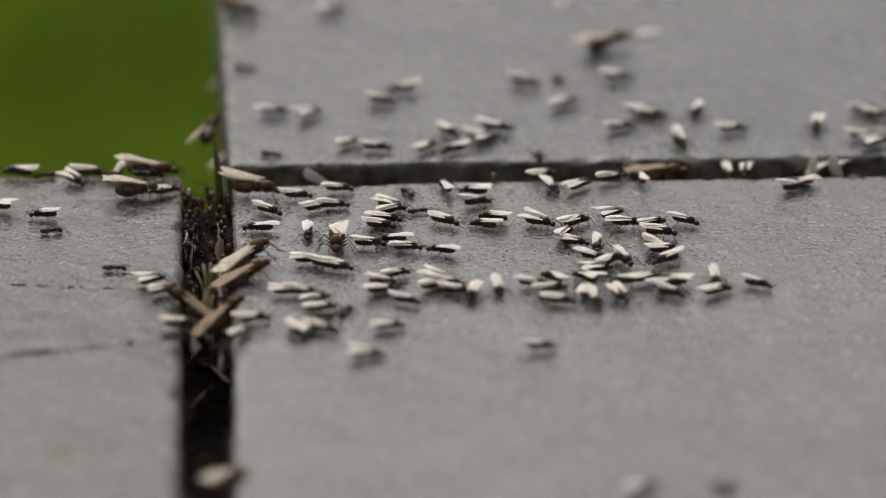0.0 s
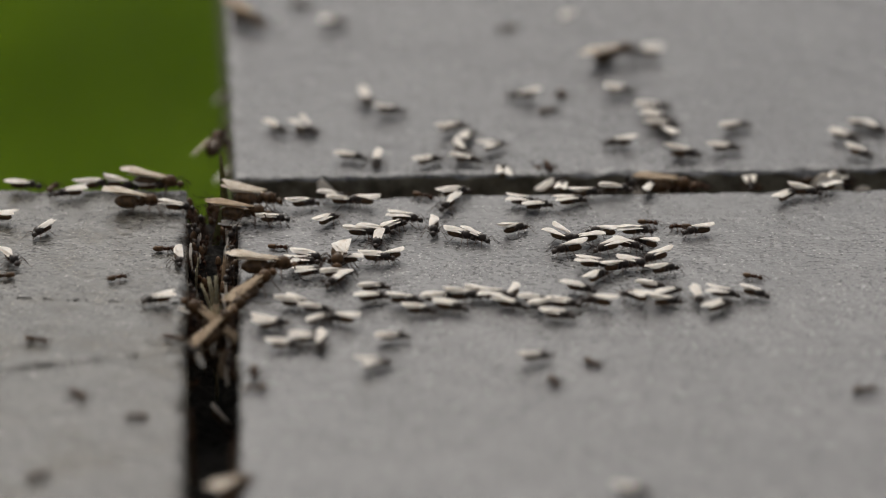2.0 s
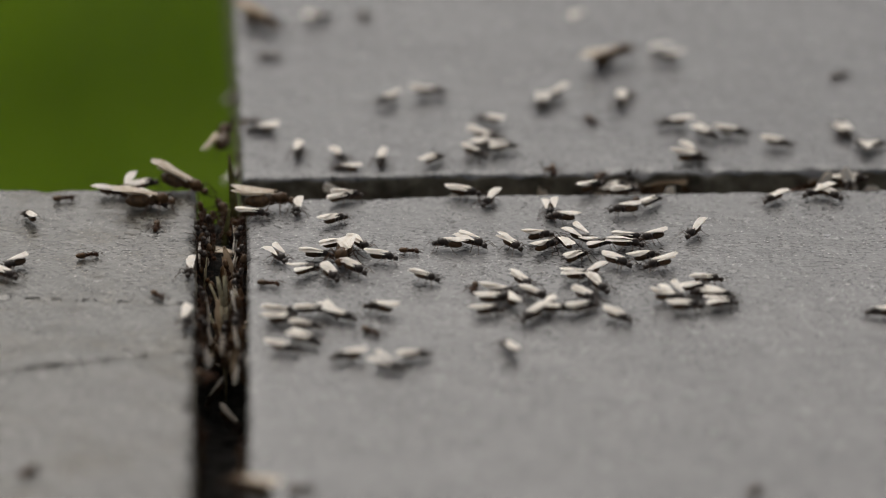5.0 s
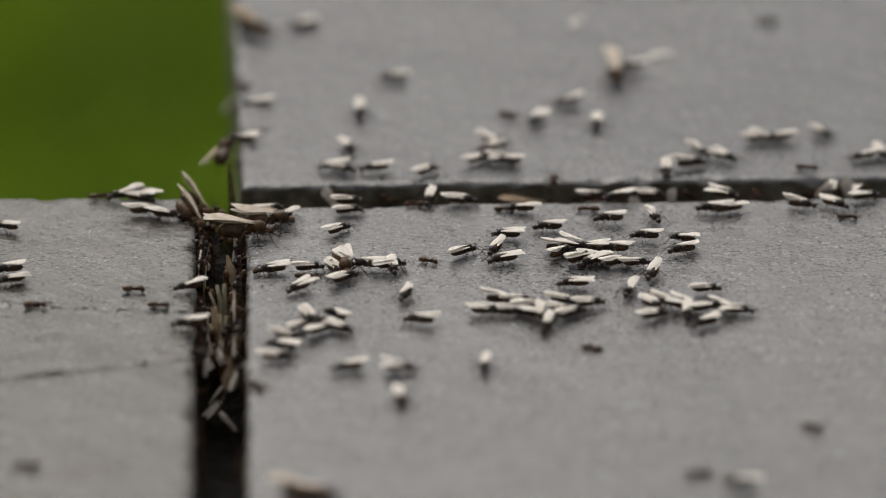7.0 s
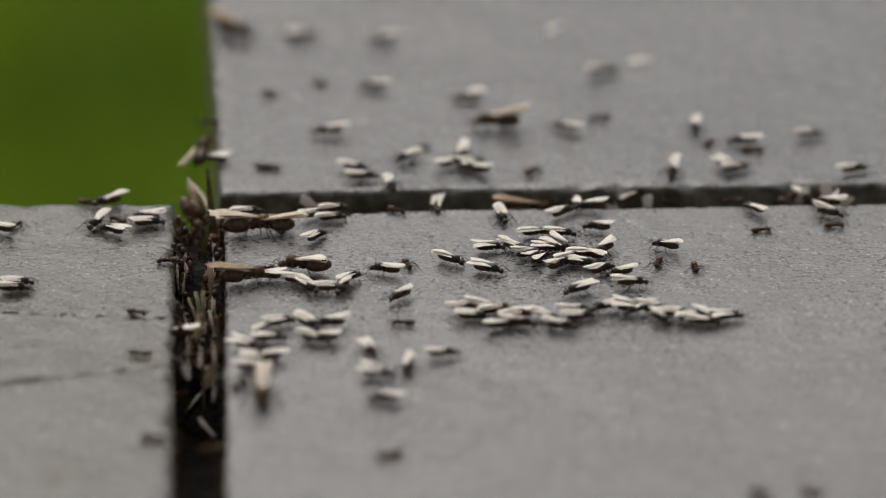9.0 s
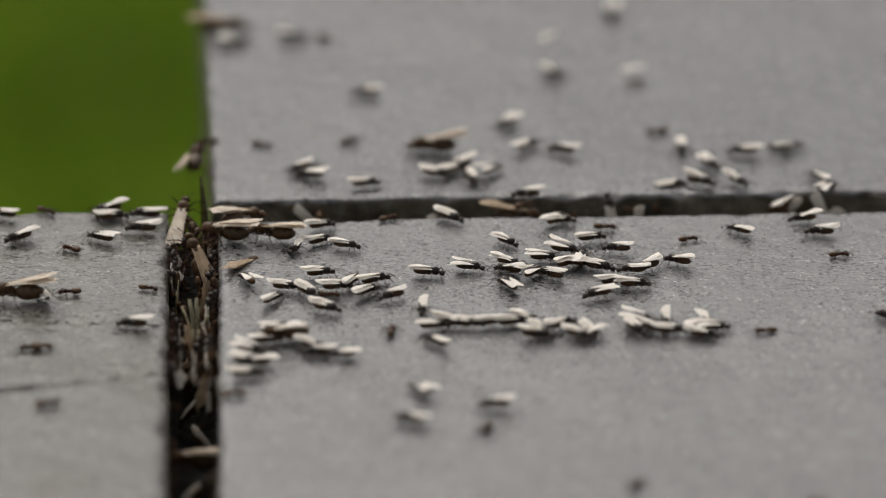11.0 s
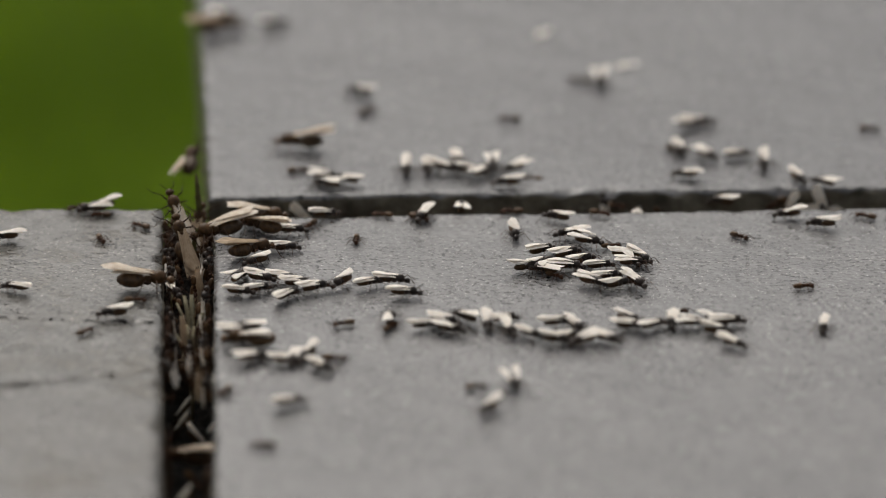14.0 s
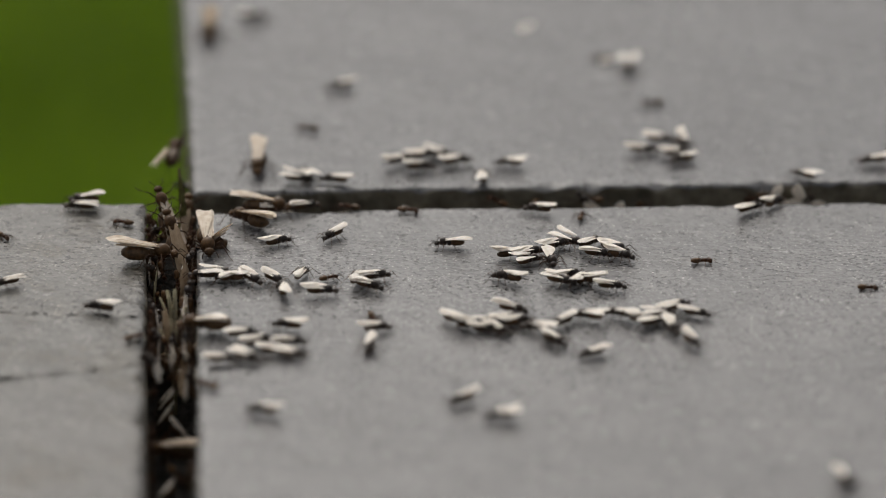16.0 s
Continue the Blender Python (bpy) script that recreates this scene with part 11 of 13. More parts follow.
    walk(swarm_queens[11], trail([(0, -30.8, -12.9, -0.4, 33, 0, -24), (1, -32.3, -15.3, -0.4, 34, 0, -24), (1.5, -31.3, -18.6, -0.4, 38, 0, -24), (2, -30.3, -12.3, -0.4, 44, 0, -24), (2.5, -30.4, -10.8, 0, 110), (3, -28.8, -11.7, 0, 180), (3.5, -28.9, -11.5, 0, 184), (5, -37.7, -6, -14, 170), (5.9, -37.8, -5, -14, 100), (6.8, -37.8, -4, -14, 30), (7.5, -35.2, 1.9, -0.4, 22, 0, -14), (8, -33.5, -2.8, 0, 20), (8.5, -31.7, -4.9, 0, 12), (9, -31, -2.8, 0, 10), (9.53, -33.3, -3.9, -4.7, -47), (10.07, -35.5, -4.9, -9.3, -103), (10.6, -37.7, -6, -14, -160), (16, -37.7, -6, -14, -160)]))
    walk(swarm_queens[12], trail([(0, 12.5, 33.4, -12, 71), (4.2, 12.5, 33.4, -12, 30), (6, 13.1, 36.7, -6, 18), (7, 13, 37.2, -6, 12), (8, 15.9, 36.5, -6, 20), (9, 15.6, 37.1, -5, 4), (11.5, 13.5, 32.2, -3, -4), (12.6, 10, 33.6, -12, 10), (16, 10, 33.6, -12, 10)]))
    walk(swarm_queens[13], trail([(0, -37.1, 107.9, 0, -43), (0.5, -37, 107, 0, -44), (1, -37.3, 106.9, 0, -34), (1.5, -37.5, 110, 0, 37), (1.75, -37, 109.7, 0, -6), (2, -36.6, 109.4, 0, -49), (2.5, -36.3, 109.4, 0, -51), (3, -35.8, 108.5, 0, -47), (3.5, -34.9, 108.2, 0, -48), (6, -36.4, 109.1, 0, -33), (6.5, -36.3, 110, 0, -26), (7, -37.1, 109.4, 0, -49), (7.5, -36.4, 109.4, 0, -37), (8, -35.5, 109.7, 0, -45), (8.5, -37.2, 110.8, 0, -56), (9, -36.9, 111.7, 0, -45), (11.5, -38.1, 117, 0, 20), (13, -37.4, 115, 0, 40), (14.5, -37.6, 114.5, 0, -10), (15, -37.4, 113.2, 0, -60), (15.5, -37, 112, 0, -84), (16, -35.8, 110.5, 0, -88)]))
    walk(swarm_queens[14], trail([(0, -31, -6.1, -0.4, 46, 0, -24), (0.5, -31.9, -4.9, -0.4, 22, 0, -24), (1, -32.6, -6.2, -0.4, 41, 0, -24), (1.5, -30.9, -6.1, -0.4, 35, 0, -24), (2, -29.2, -5.4, 0, 8), (2.6, -33.5, -3.7, -7, 54), (3.2, -37.9, -2, -14, 100), (9.2, -38.1, 2, -14, 160), (10.2, -46.5, -5.4, 0, 178), (11.2, -66.8, -6.8, 0, 172), (11.3, -66.6, -6.6, 0, 115), (11.4, -66.5, -6.3, 0, 57), (11.5, -66.3, -6, 0, 0), (12, -64.3, -5.5, 0, -2), (12.5, -63, -4.2, 0, 3), (13, -62.2, -4.9, 0, 1), (13.5, -62.8, -5.1, 0, 2), (13.7, -57.7, -4.3, 0, 2), (14, -45.3, -3.2, 0, 4), (14.5, -45, -1.9, 0, 6), (15, -44.9, 2.8, 0, 4), (15.5, -42.4, 6.6, 0, 0), (16, -42.3, 5.6, 0, 2)]))
    walk(swarm_queens[15], trail([(0, -38.6, 14, -14, 6), (4, -38.6, 14, -14, 6), (6, -34.7, 11.6, 0, 10), (6.5, -34.5, 14.2, 0, 0), (7, -35.1, 13, 0, 6), (7.5, -34.8, 12.3, 0, 8), (8, -33.5, 11.3, 0, 8), (8.5, -32.1, 11.5, 0, 8), (9, -31, 18, 0, 14), (9.6, -32, 17.5, 0, 62), (10.2, -32.9, 17, 0, 110), (10.85, -33.3, 17.8, 0, 155), (11.5, -33.8, 18.5, 0, 200), (12, -34.3, 16.6, 0, 200), (12.5, -32.7, 15.4, 0, 205), (13, -32.7, 17.3, 0, 202), (13.5, -33, 18.5, 0, 205), (14, -33.4, 18, 0, 208), (14.5, -32.9, 14.9, 0, 210), (15, -33.1, 15.6, 0, 205), (15.5, -33, 18, 0, 215), (16, -32.7, 11.1, 0, 278)]))
    walk(swarm_queens[16], trail([(0, -31.5, 22.7, 0, -12), (0.5, -32, 22.5, 0, 4), (1, -32.3, 23.1, 0, -6), (1.5, -31.9, 22.5, 0, -4), (2, -32, 23.2, 0, -9), (2.5, -31.3, 23.2, 0, -7), (3.5, -31.5, 24.7, 0, 4), (6, -31.4, 19.3, 0, 10), (6.5, -31.1, 18, 0, 12), (7, -31.2, 17.8, 0, 8), (7.5, -30.5, 16.6, 0, 14), (8, -29.2, 15.6, 0, 10), (8.5, -27.8, 14.7, 0, 60), (8.75, -27.2, 16.6, 0, 119), (9, -26.6, 18.5, 0, 178), (11.5, -25.3, 18.5, 0, 158), (12, -26, 18.3, 0, 155), (12.5, -25.2, 17.1, 0, 152), (13, -24.9, 19, 0, 155), (13.5, -25.4, 21, 0, 150), (14, -26.5, 20.2, 0, 150), (14.5, -26, 16.1, 0, 125), (15, -26.2, 17.3, 0, 125), (15.5, -25.6, 20.7, 0, 130), (16, -25.6, 20.5, 0, 140)]))
    walk(swarm_queens[17], trail([(0, -38.1, 4, -13.5, 19), (1, -38.1, 4, -13.5, 19), (1.11, -37.9, 2.3, -1.6, 19, 0, -8), (1.5, -35.1, -20.5, -1.6, 19, 0, -38), (2, -33.6, -20.5, -1.6, 41, 0, -38), (2.5, -30.5, -13.4, -0.4, 40, 0, -24), (3, -34.7, -22.9, -1.6, 29, 0, -38), (3.5, -34.1, -20.9, -1.6, 38, 0, -38), (5, -37.9, -2, -14, 90), (16, -37.9, -2, -14, 90)]))
    walk(swarm_workers[0], trail([(0, -18.9, -28, 0, -2), (0.5, 0.6, -28, 0, -6), (1, 19, -39.7, 0, -27), (1.5, 20.1, -39.6, 0, -31), (2, 22, -40.7, 0, -51), (2.25, 27.6, -32.6, 0, -100), (2.5, 33.1, -24.5, 0, -148), (3.5, 18.3, -6.3, 0, -122), (6, 1.2, -19.6, 0, -97), (6.5, 11.2, -25.9, 0, -151), (7, 21.2, -32.1, 0, -205), (7.5, 34.2, -28.7, 0, -180), (7.67, 38.2, -26.9, 0, -236), (7.83, 42.2, -25, 0, -292), (8, 46.2, -23.2, 0, -348), (8.5, 46.6, -14.2, 0, -375), (9, 41.9, 3, 0, -445), (10.25, 48.2, -9.7, 0, -508), (11.5, 54.6, -22.3, 0, -572), (12, 54.4, -13.2, 0, -642), (12.5, 54.1, -4.2, 0, -711), (13, 59.2, -3.5, 0, -735), (13.5, 60, -3.4, 0, -719), (14, 60.7, -3.2, 0, -712), (14.5, 66.3, -4.2, 0, -739), (15, 55.1, -1.2, 0, -791), (15.25, 55.5, 1.1, 0, -834), (15.5, 56, 3.5, 0, -878), (15.67, 53.2, 4, 0, -824), (15.83, 50.3, 4.4, 0, -771), (16, 47.5, 4.9, 0, -717)]))
    walk(swarm_workers[1], trail([(0, 83, 4.4, 0, 136), (0.15, 78.2, 4.4, 0, 106), (0.5, 66.4, 4.4, 0, 31), (1.25, 58.8, 21.3, -1.3, 95, 0, -12), (2, 51.1, 38.2, -2.6, 159, 0, -25), (2.5, 50.7, 38.2, -2.6, 222, 0, -12), (3, 50.3, 38.2, -2.6, 284), (3.06, 50.3, 37.4, 0, 270), (3.2, 50.3, 35.7, -11, 270, 0, 50), (4.22, 29.4, 34.8, -11, 210, 0, 17), (5.25, 8.5, 33.9, -11, 150, 0, -17), (6.28, -12.4, 33.1, -11, 90, 0, -50), (6.42, -12.4, 35.5, 0, 90), (6.5, -12.4, 36.6, 0, 146), (7, -11.2, 35.7, -2.6, 200, 0, -25), (7.5, -18.7, 35.3, -2.6, 276), (8, -21.7, 41.4, 0, 287), (8.25, -26.5, 44, 0, 340), (8.5, -31.4, 46.6, 0, 392), (8.75, -30.1, 46.7, 0, 458), (9, -28.8, 46.8, 0, 523), (11.5, -56.4, 23.7, 0, 540), (11.67, -53.2, 23, 0, 488), (11.83, -49.9, 22.4, 0, 435), (12, -46.7, 21.7, 0, 383), (12.5, -48.2, 30.3, 0, 345), (12.67, -48.4, 30.2, 0, 396), (12.83, -48.5, 30, 0, 447), (13, -48.7, 29.9, 0, 498), (13.5, -53.5, 28.3, 0, 534), (14, -53.4, 27.1, 0, 536), (15, -53.2, 27.6, 0, 544), (15.17, -51.2, 28.5, 0, 601), (15.33, -49.3, 29.4, 0, 657), (15.5, -47.3, 30.3, 0, 714), (16, -35.2, 30.3, -14, 720, 0, 50)]))
    walk(swarm_workers[2], trail([(0, 8.4, 29.1, 0, 268), (0.5, 8.4, 11.5, 0, 208), (1, 9.1, 13.8, 0, 287), (1.16, 9.1, 19.1, 0, 341), (1.31, 9.1, 24.4, 0, 396), (1.47, 9.1, 29.8, 0, 450), (1.64, 9.1, 34, -11, 450, 0, 50), (6.72, -13.8, 2.2, -12.2, 405), (11.81, -36.7, -29.5, -13.5, 360, 0, -50), (11.98, -32.5, -29.5, 0, 360), (12.5, -13.8, -29.5, 0, 337), (13, 0.7, -38.8, 0, 354), (13.5, 12.5, -43.9, 0, 362), (14, 7.7, -42.4, 0, 365), (14.17, 5.4, -41.6, 0, 422), (14.33, 3, -40.9, 0, 480), (14.5, 0.7, -40.1, 0, 537), (15.34, -32.1, -40.1, 0, 540), (15.54, -36.3, -40.1, -13.5, 540, 0, 50), (16, -36.3, -40.1, -13.5, 540, 0, 50)]))
    walk(swarm_workers[3], trail([(0, -15.3, -26.2, 0, 63), (0.5, -15.3, -26.2, 0, 63), (1, -15.6, -25.9, 0, 38), (1.5, -22.6, -34.9, 0, -24), (2, -29.7, -43.9, 0, -85), (2.5, -29.8, -44.6, 0, -19), (3.5, -30, -43.7, 0, 3), (4.75, -17.5, -32.2, 0, -42), (6, -5, -20.7, 0, -87), (6.25, -5, -20.9, 0, -140), (6.5, -4.9, -21, 0, -194), (7.23, -32.9, -21, 0, -180), (7.42, -37.1, -21, -13.5, -180, 0, 50), (7.64, -37.1, -20.6, -13.5, -240, 0, 17), (7.86, -37.1, -20.2, -13.5, -300, 0, -17), (8.07, -37.1, -19.8, -13.5, -360, 0, -50), (8.27, -32.9, -19.8, 0, -360), (8.51, -23.6, -19.8, 0, -301), (8.76, -14.2, -19.8, 0, -243), (9, -4.9, -19.8, 0, -184), (10.25, -5.5, -20, 0, -240), (11.5, -6.1, -20.1, 0, -297), (12.5, -5.6, -18.9, 0, -312), (13, -5.6, -19.6, 0, -297), (13.5, -5.4, -19.9, 0, -291), (14, -5.4, -19.6, 0, -301), (14.75, -5.9, -20.6, 0, -370), (15.5, -6.3, -21.6, 0, -440), (16, -5.4, -18.1, 0, -435)]))
    walk(swarm_workers[4], trail([(0, -66, 30.3, 0, 198), (0.5, -66.1, 30.3, 0, 210), (1, -55.5, 30.3, 0, 207), (1.5, -66.1, 30.3, 0, 197), (1.75, -66, 30.3, 0, 134), (2, -65.9, 30.3, 0, 70), (2.25, -66, 30.3, 0, 18), (2.5, -66.1, 30.3, 0, -35), (2.75, -60.7, 30.3, 0, -108), (3, -55.3, 30.3, 0, -182), (3.05, -35.2, 30.3, -14, -120, 0, -17), (3.26, -35.2, 30.3, -14, -180, 0, -50), (3.36, -39.4, 30.3, 0, -180), (4.41, -46.2, 20.57, 0, -124.33), (5.45, -53, 10.83, 0, -68.67), (6.5, -59.8, 1.1, 0, -13), (7, -51.6, -8.8, 0, -3), (8, -45.5, 8.9, 0, 20), (8.5, -49.5, 27.6, 0, -45), (8.67, -50.4, 26, 0, -102), (8.83, -51.3, 24.3, 0, -160), (9, -52.2, 22.7, 0, -217), (11.5, -58.5, 13.5, 0, -213), (12, -45.6, 13.7, 0, -206), (12.5, -46.5, 21.7, 0, -182), (12.75, -46.6, 21.7, 0, -120), (13, -46.6, 21.7, 0, -58), (13.5, -46.6, 21.9, 0, -13), (13.67, -46.6, 22, 0, 40), (13.83, -46.6, 22, 0, 93), (14, -46.5, 22.1, 0, 146), (14.5, -46.3, 21.9, 0, 169), (16, -46.6, 21.2, 0, 163)]))
    walk(swarm_workers[5], trail([(0, -63.6, 6.3, 0, 11), (0.67, -66, 1.9, 0, -48), (1.33, -68.4, -2.6, 0, -106), (2, -70.8, -7, 0, -165), (2.65, -92, -7, 0, -180), (3.85, -92, -9.7, 0, -240), (5.05, -92, -12.4, 0, -300), (6.25, -92, -15.1, 0, -360), (7, -66.8, -15.1, 0, -361), (7.5, -60.3, -23.8, 0, -407), (7.75, -51.1, -27.9, 0, -479), (8, -41.9, -31.9, 0, -551), (12, -65.6, -18.7, 0, -536), (12.5, -64.5, -15.1, 0, -544), (13, -56.9, -15.1, 0, -563), (13.25, -60.7, -11.9, 0, -624), (13.5, -64.4, -8.8, 0, -684), (14.11, -41.8, -8.8, 0, -720), (14.29, -37.6, -8.8, -13.5, -720, 0, 50), (16, -37.6, -8.8, -13.5, -720, 0, 50)]))
    walk(swarm_workers[6], trail([(0, -29.1, 39.7, 0, -24), (0.5, -14.6, 39.9, 0, -9), (1, -19.8, 27.7, 0, 6), (1.5, -28.9, 40, -0.3, -38), (2, -38, 52.3, -0.6, -83), (2.25, -29.4, 50.3, -0.3, -30), (2.5, -20.7, 48.4, 0, 23), (3, -31.3, 47.6, 0, 14), (3.5, -33.6, 39.2, 0, 22), (6, -36.9, 73.7, -0.6, 30), (6.5, -35.7, 66.6, -0.6, 26), (8.5, -20.2, 56.5, 0, 21), (9, -2.9, 55.2, 0, 29), (11.5, -17.4, 64.2, 0, 44), (12, -19.3, 67.7, 0, -24), (12.5, -5.1, 74.2, 0, 6), (13, -1.1, 72, 0, 20), (13.5, 17.8, 79.2, 0, 24), (13.75, 16.5, 75.2, 0, 97), (14, 15.2, 71.2, 0, 170), (14.5, 28.6, 79.2, 0, 166), (14.75, 34.5, 82.4, 0, 94), (15, 40.4, 85.6, 0, 23), (15.5, 39.3, 91.8, 0, 11), (15.67, 38, 94.1, 0, 64), (15.83, 36.6, 96.4, 0, 117), (16, 35.3, 98.7, 0, 170)]))
    walk(swarm_workers[7], trail([(0, -4.2, 14.7, 0, 14), (0.5, -7.8, 24.2, 0, -42), (1, 1.3, 29, 0, 28), (1.5, 10.4, 50.7, 0, 25), (3.5, 37.6, 76.7, 0, 24), (6, 76.5, 103.9, 0, 30), (6.5, 67.8, 116.2, 0, 29), (7, 56.2, 115, 0, -3), (7.96, 90, 115, 0, 0), (16, 90, 115, 0, 0)]))
    walk(swarm_workers[8], trail([(0, -5.7, 22.4, 0, 125), (0.5, -12, 26.1, 0, 197), (0.67, -10.7, 26.2, 0, 248), (0.83, -9.4, 26.4, 0, 299), (1, -8.1, 26.5, 0, 350), (2.5, 1.8, 28.1, 0, 293), (3, 16.4, 38.1, 0, 227), (3.5, 16.4, 38.4, 0, 261), (6, 16, 38.6, 0, 274), (6.5, 16.1, 38.9, 0, 274), (7, 16.4, 38, 0, 266), (7.5, 17, 36.8, -2.6, 251), (7.83, 16.8, 39.6, -1.7, 304), (8.17, 16.6, 42.5, -0.9, 358), (8.5, 16.4, 45.3, 0, 411), (12, 15.3, 29.6, 0, 376), (12.17, 15.2, 31.5, -0.9, 319), (12.33, 15, 33.3, -1.7, 263), (12.5, 14.9, 35.2, -2.6, 206), (13, 14.7, 35.7, -2.6, 136), (13.5, 14.9, 36, -2.6, 162), (14, 14.8, 28.6, 0, 183), (14.5, 15.3, 36, -2.6, 186, 0, -25), (15.5, 15.1, 36.6, -2.6, 170), (16, 15.1, 36.7, -2.6, 174, 0, -25)]))
    walk(swarm_workers[9], trail([(0, 20, 74.8, 0, 282), (0.5, 19.8, 73.7, 0, 275), (1, 19.8, 73.6, 0, 281), (1.5, 19.7, 74, 0, 286), (2.5, 19.7, 73.9, 0, 265), (3, 19.7, 73.2, 0, 258), (3.5, 19.6, 73.4, 0, 240), (6, 35.1, 49.7, 0, 312), (6.5, 52.8, 45.6, 0, 312), (7, 58.8, 43.4, 0, 350), (7.5, 53.7, 43.2, 0, 384), (8, 46.1, 55.2, 0, 380), (8.5, 52.8, 55.4, 0, 364), (9, 54, 54.7, 0, 366), (11.5, 65.1, 60.2, 0, 382), (12, 69.9, 44, 0, 390), (12.5, 66.9, 52.3, 0, 386), (12.67, 64, 47.2, -0.9, 441), (12.83, 61, 42.1, -1.7, 497), (13, 58.1, 37, -2.6, 552), (13.25, 58, 33.8, -1.3, 596), (13.5, 57.8, 30.6, 0, 640), (15, 36, -2.8, 0, 716), (15.44, 36, 14, 0, 763), (15.87, 36, 30.9, 0, 810), (16, 36, 33.5, -6.7, 810, 0, 31)]))
    walk(swarm_workers[10], trail([(0, -35.1, 80.3, 0, -12), (0.5, -35.4, 68, 0, 16), (1, -28.2, 56.6, 0, 5), (1.5, -17.1, 56.2, 0, -1), (2, -24.5, 56.1, 0, 2), (2.5, -24.9, 57, 0, 6), (4.5, -22, 46.1, -1.3, 65, 0, -12), (6.5, -19.1, 35.3, -2.6, 124, 0, -25), (8, -25.5, 41.7, 0, 194), (8.25, -27.9, 40.3, 0, 125), (8.5, -30.2, 38.9, 0, 56), (9, -28.3, 46.1, 0, -16), (11.5, -20.1, 51, 0, -26), (12.5, -27.6, 50.2, 0, -18), (14, -21.6, 46.8, 0, 4), (14.5, -21.1, 42, 0, 41), (14.75, -21.4, 39.2, 0, 103), (15, -21.7, 36.4, 0, 165), (15.25, -21.5, 36.8, 0, 240), (15.5, -21.4, 37.1, 0, 314), (15.6, -21.4, 36.9, 0, 270), (15.74, -21.4, 32.7, -11, 270, 0, 50), (16, -21.4, 32.7, -11, 270, 0, 50)]))
    walk(swarm_workers[11], trail([(0, 16.2, 38.6, 0, 270), (0.5, 16.3, 39, 0, 283), (1, 16.4, 38.8, 0, 277), (1.5, 16.5, 38.7, 0, 280), (2, 16.8, 40.2, 0, 285), (2.25, 13.7, 47.3, 0, 340), (2.5, 10.6, 54.4, 0, 395), (3.5, 29.5, 73.4, 0, 400), (6, 28.3, 71.5, 0, 396), (6.5, 3.4, 67.4, 0, 377), (7, 8.7, 68.2, 0, 320), (7.5, 14, 69.1, 0, 264), (8, 19.3, 69.9, 0, 207), (12, 41.2, 63.1, 0, 178), (12.5, 33, 56.2, 0, 106), (13, 24.8, 49.4, 0, 33), (13.5, 39.6, 57.6, 0, 7), (14.5, 43.4, 57.6, 0, 30), (15, 43.3, 63.8, 0, 81), (15.5, 43.3, 70, 0, 132), (16, 43.2, 76.2, 0, 183)]))
    walk(swarm_workers[12], trail([(0, -52.5, -9, 0, -4), (0.5, -51.7, -7.4, 0, 4), (1, -52.4, -6.3, 0, 4), (1.5, -52.6, -4.4, 0, 2), (2, -46, 4, 0, -3), (2.5, -53.1, 6, 0, -3), (3, -58.9, 6.1, 0, 14), (3.5, -66.8, 9.6, 0, 22), (6, -45, -3, 0, 16), (6.25, -38.4, -2.4, 0, 63), (6.5, -31.8, -1.8, 0, 110), (7, -30.7, -1.4, 0, 192), (9, -43, 5.4, 0, 187), (11.5, -58.2, -5.3, 0, 183), (12, -54.7, 0.2, 0, 180), (12.5, -50.8, -5.3, 0, 168), (13, -51.6, -6, 0, 134), (13.25, -52.7, -2.2, 0, 62), (13.5, -53.8, 1.6, 0, -10), (13.85, -42.2, 1.6, 0, 0), (14.01, -38, 1.6, -13.5, 0, 0, 50), (16, -38, 1.6, -13.5, 0, 0, 50)]))
    walk(swarm_workers[13], trail([(0, 40.9, -89.3, 0, 167), (0.5, 31.2, -76.8, 0, 122), (0.75, 28.6, -68.8, 0, 67), (1, 26.1, -60.7, 0, 12), (1.25, 23.1, -52.6, 0, -44), (1.5, 20.1, -44.5, 0, -99), (2, 16, -47.4, 0, -72), (2.5, 0, -54.9, 0, -63), (3, -17.9, -61.4, 0, -64), (3.2, -24.6, -60.9, 0, -124), (3.39, -31.2, -60.3, 0, -185), (3.56, -35.4, -60, -13.5, -185, 0, 50), (4.89, -21, -13.3, -12.2, -137), (6.21, -6.6, 33.3, -11, -90, 0, -50), (6.36, -6.6, 29.1, 0, -90), (6.43, -6.6, 28.1, 0, -140), (6.5, -6.6, 27.1, 0, -190), (7, -6.6, 27.1, 0, -182), (7.25, -6.5, 27.2, 0, -120), (7.5, -6.4, 27.4, 0, -59), (7.75, -6.6, 27.3, 0, -2), (8, -6.7, 27.3, 0, 56), (8.5, -6.8, 27.4, 0, 10), (9, -6.6, 27.1, 0, -36), (10.25, -6.8, 27, 0, 18), (11.5, -6.9, 26.9, 0, 73), (11.75, -6.8, 27, 0, 129), (12, -6.7, 27.1, 0, 185), (12.5, -6.7, 27.4, 0, 170), (13.5, -7.1, 26.9, 0, 150), (14, -6.7, 27, 0, 168), (14.25, -6.7, 27, 0, 103), (14.5, -6.7, 26.9, 0, 38), (15.5, -6.7, 27, 0, 14), (16, 0, 26.6, 0, -11)]))
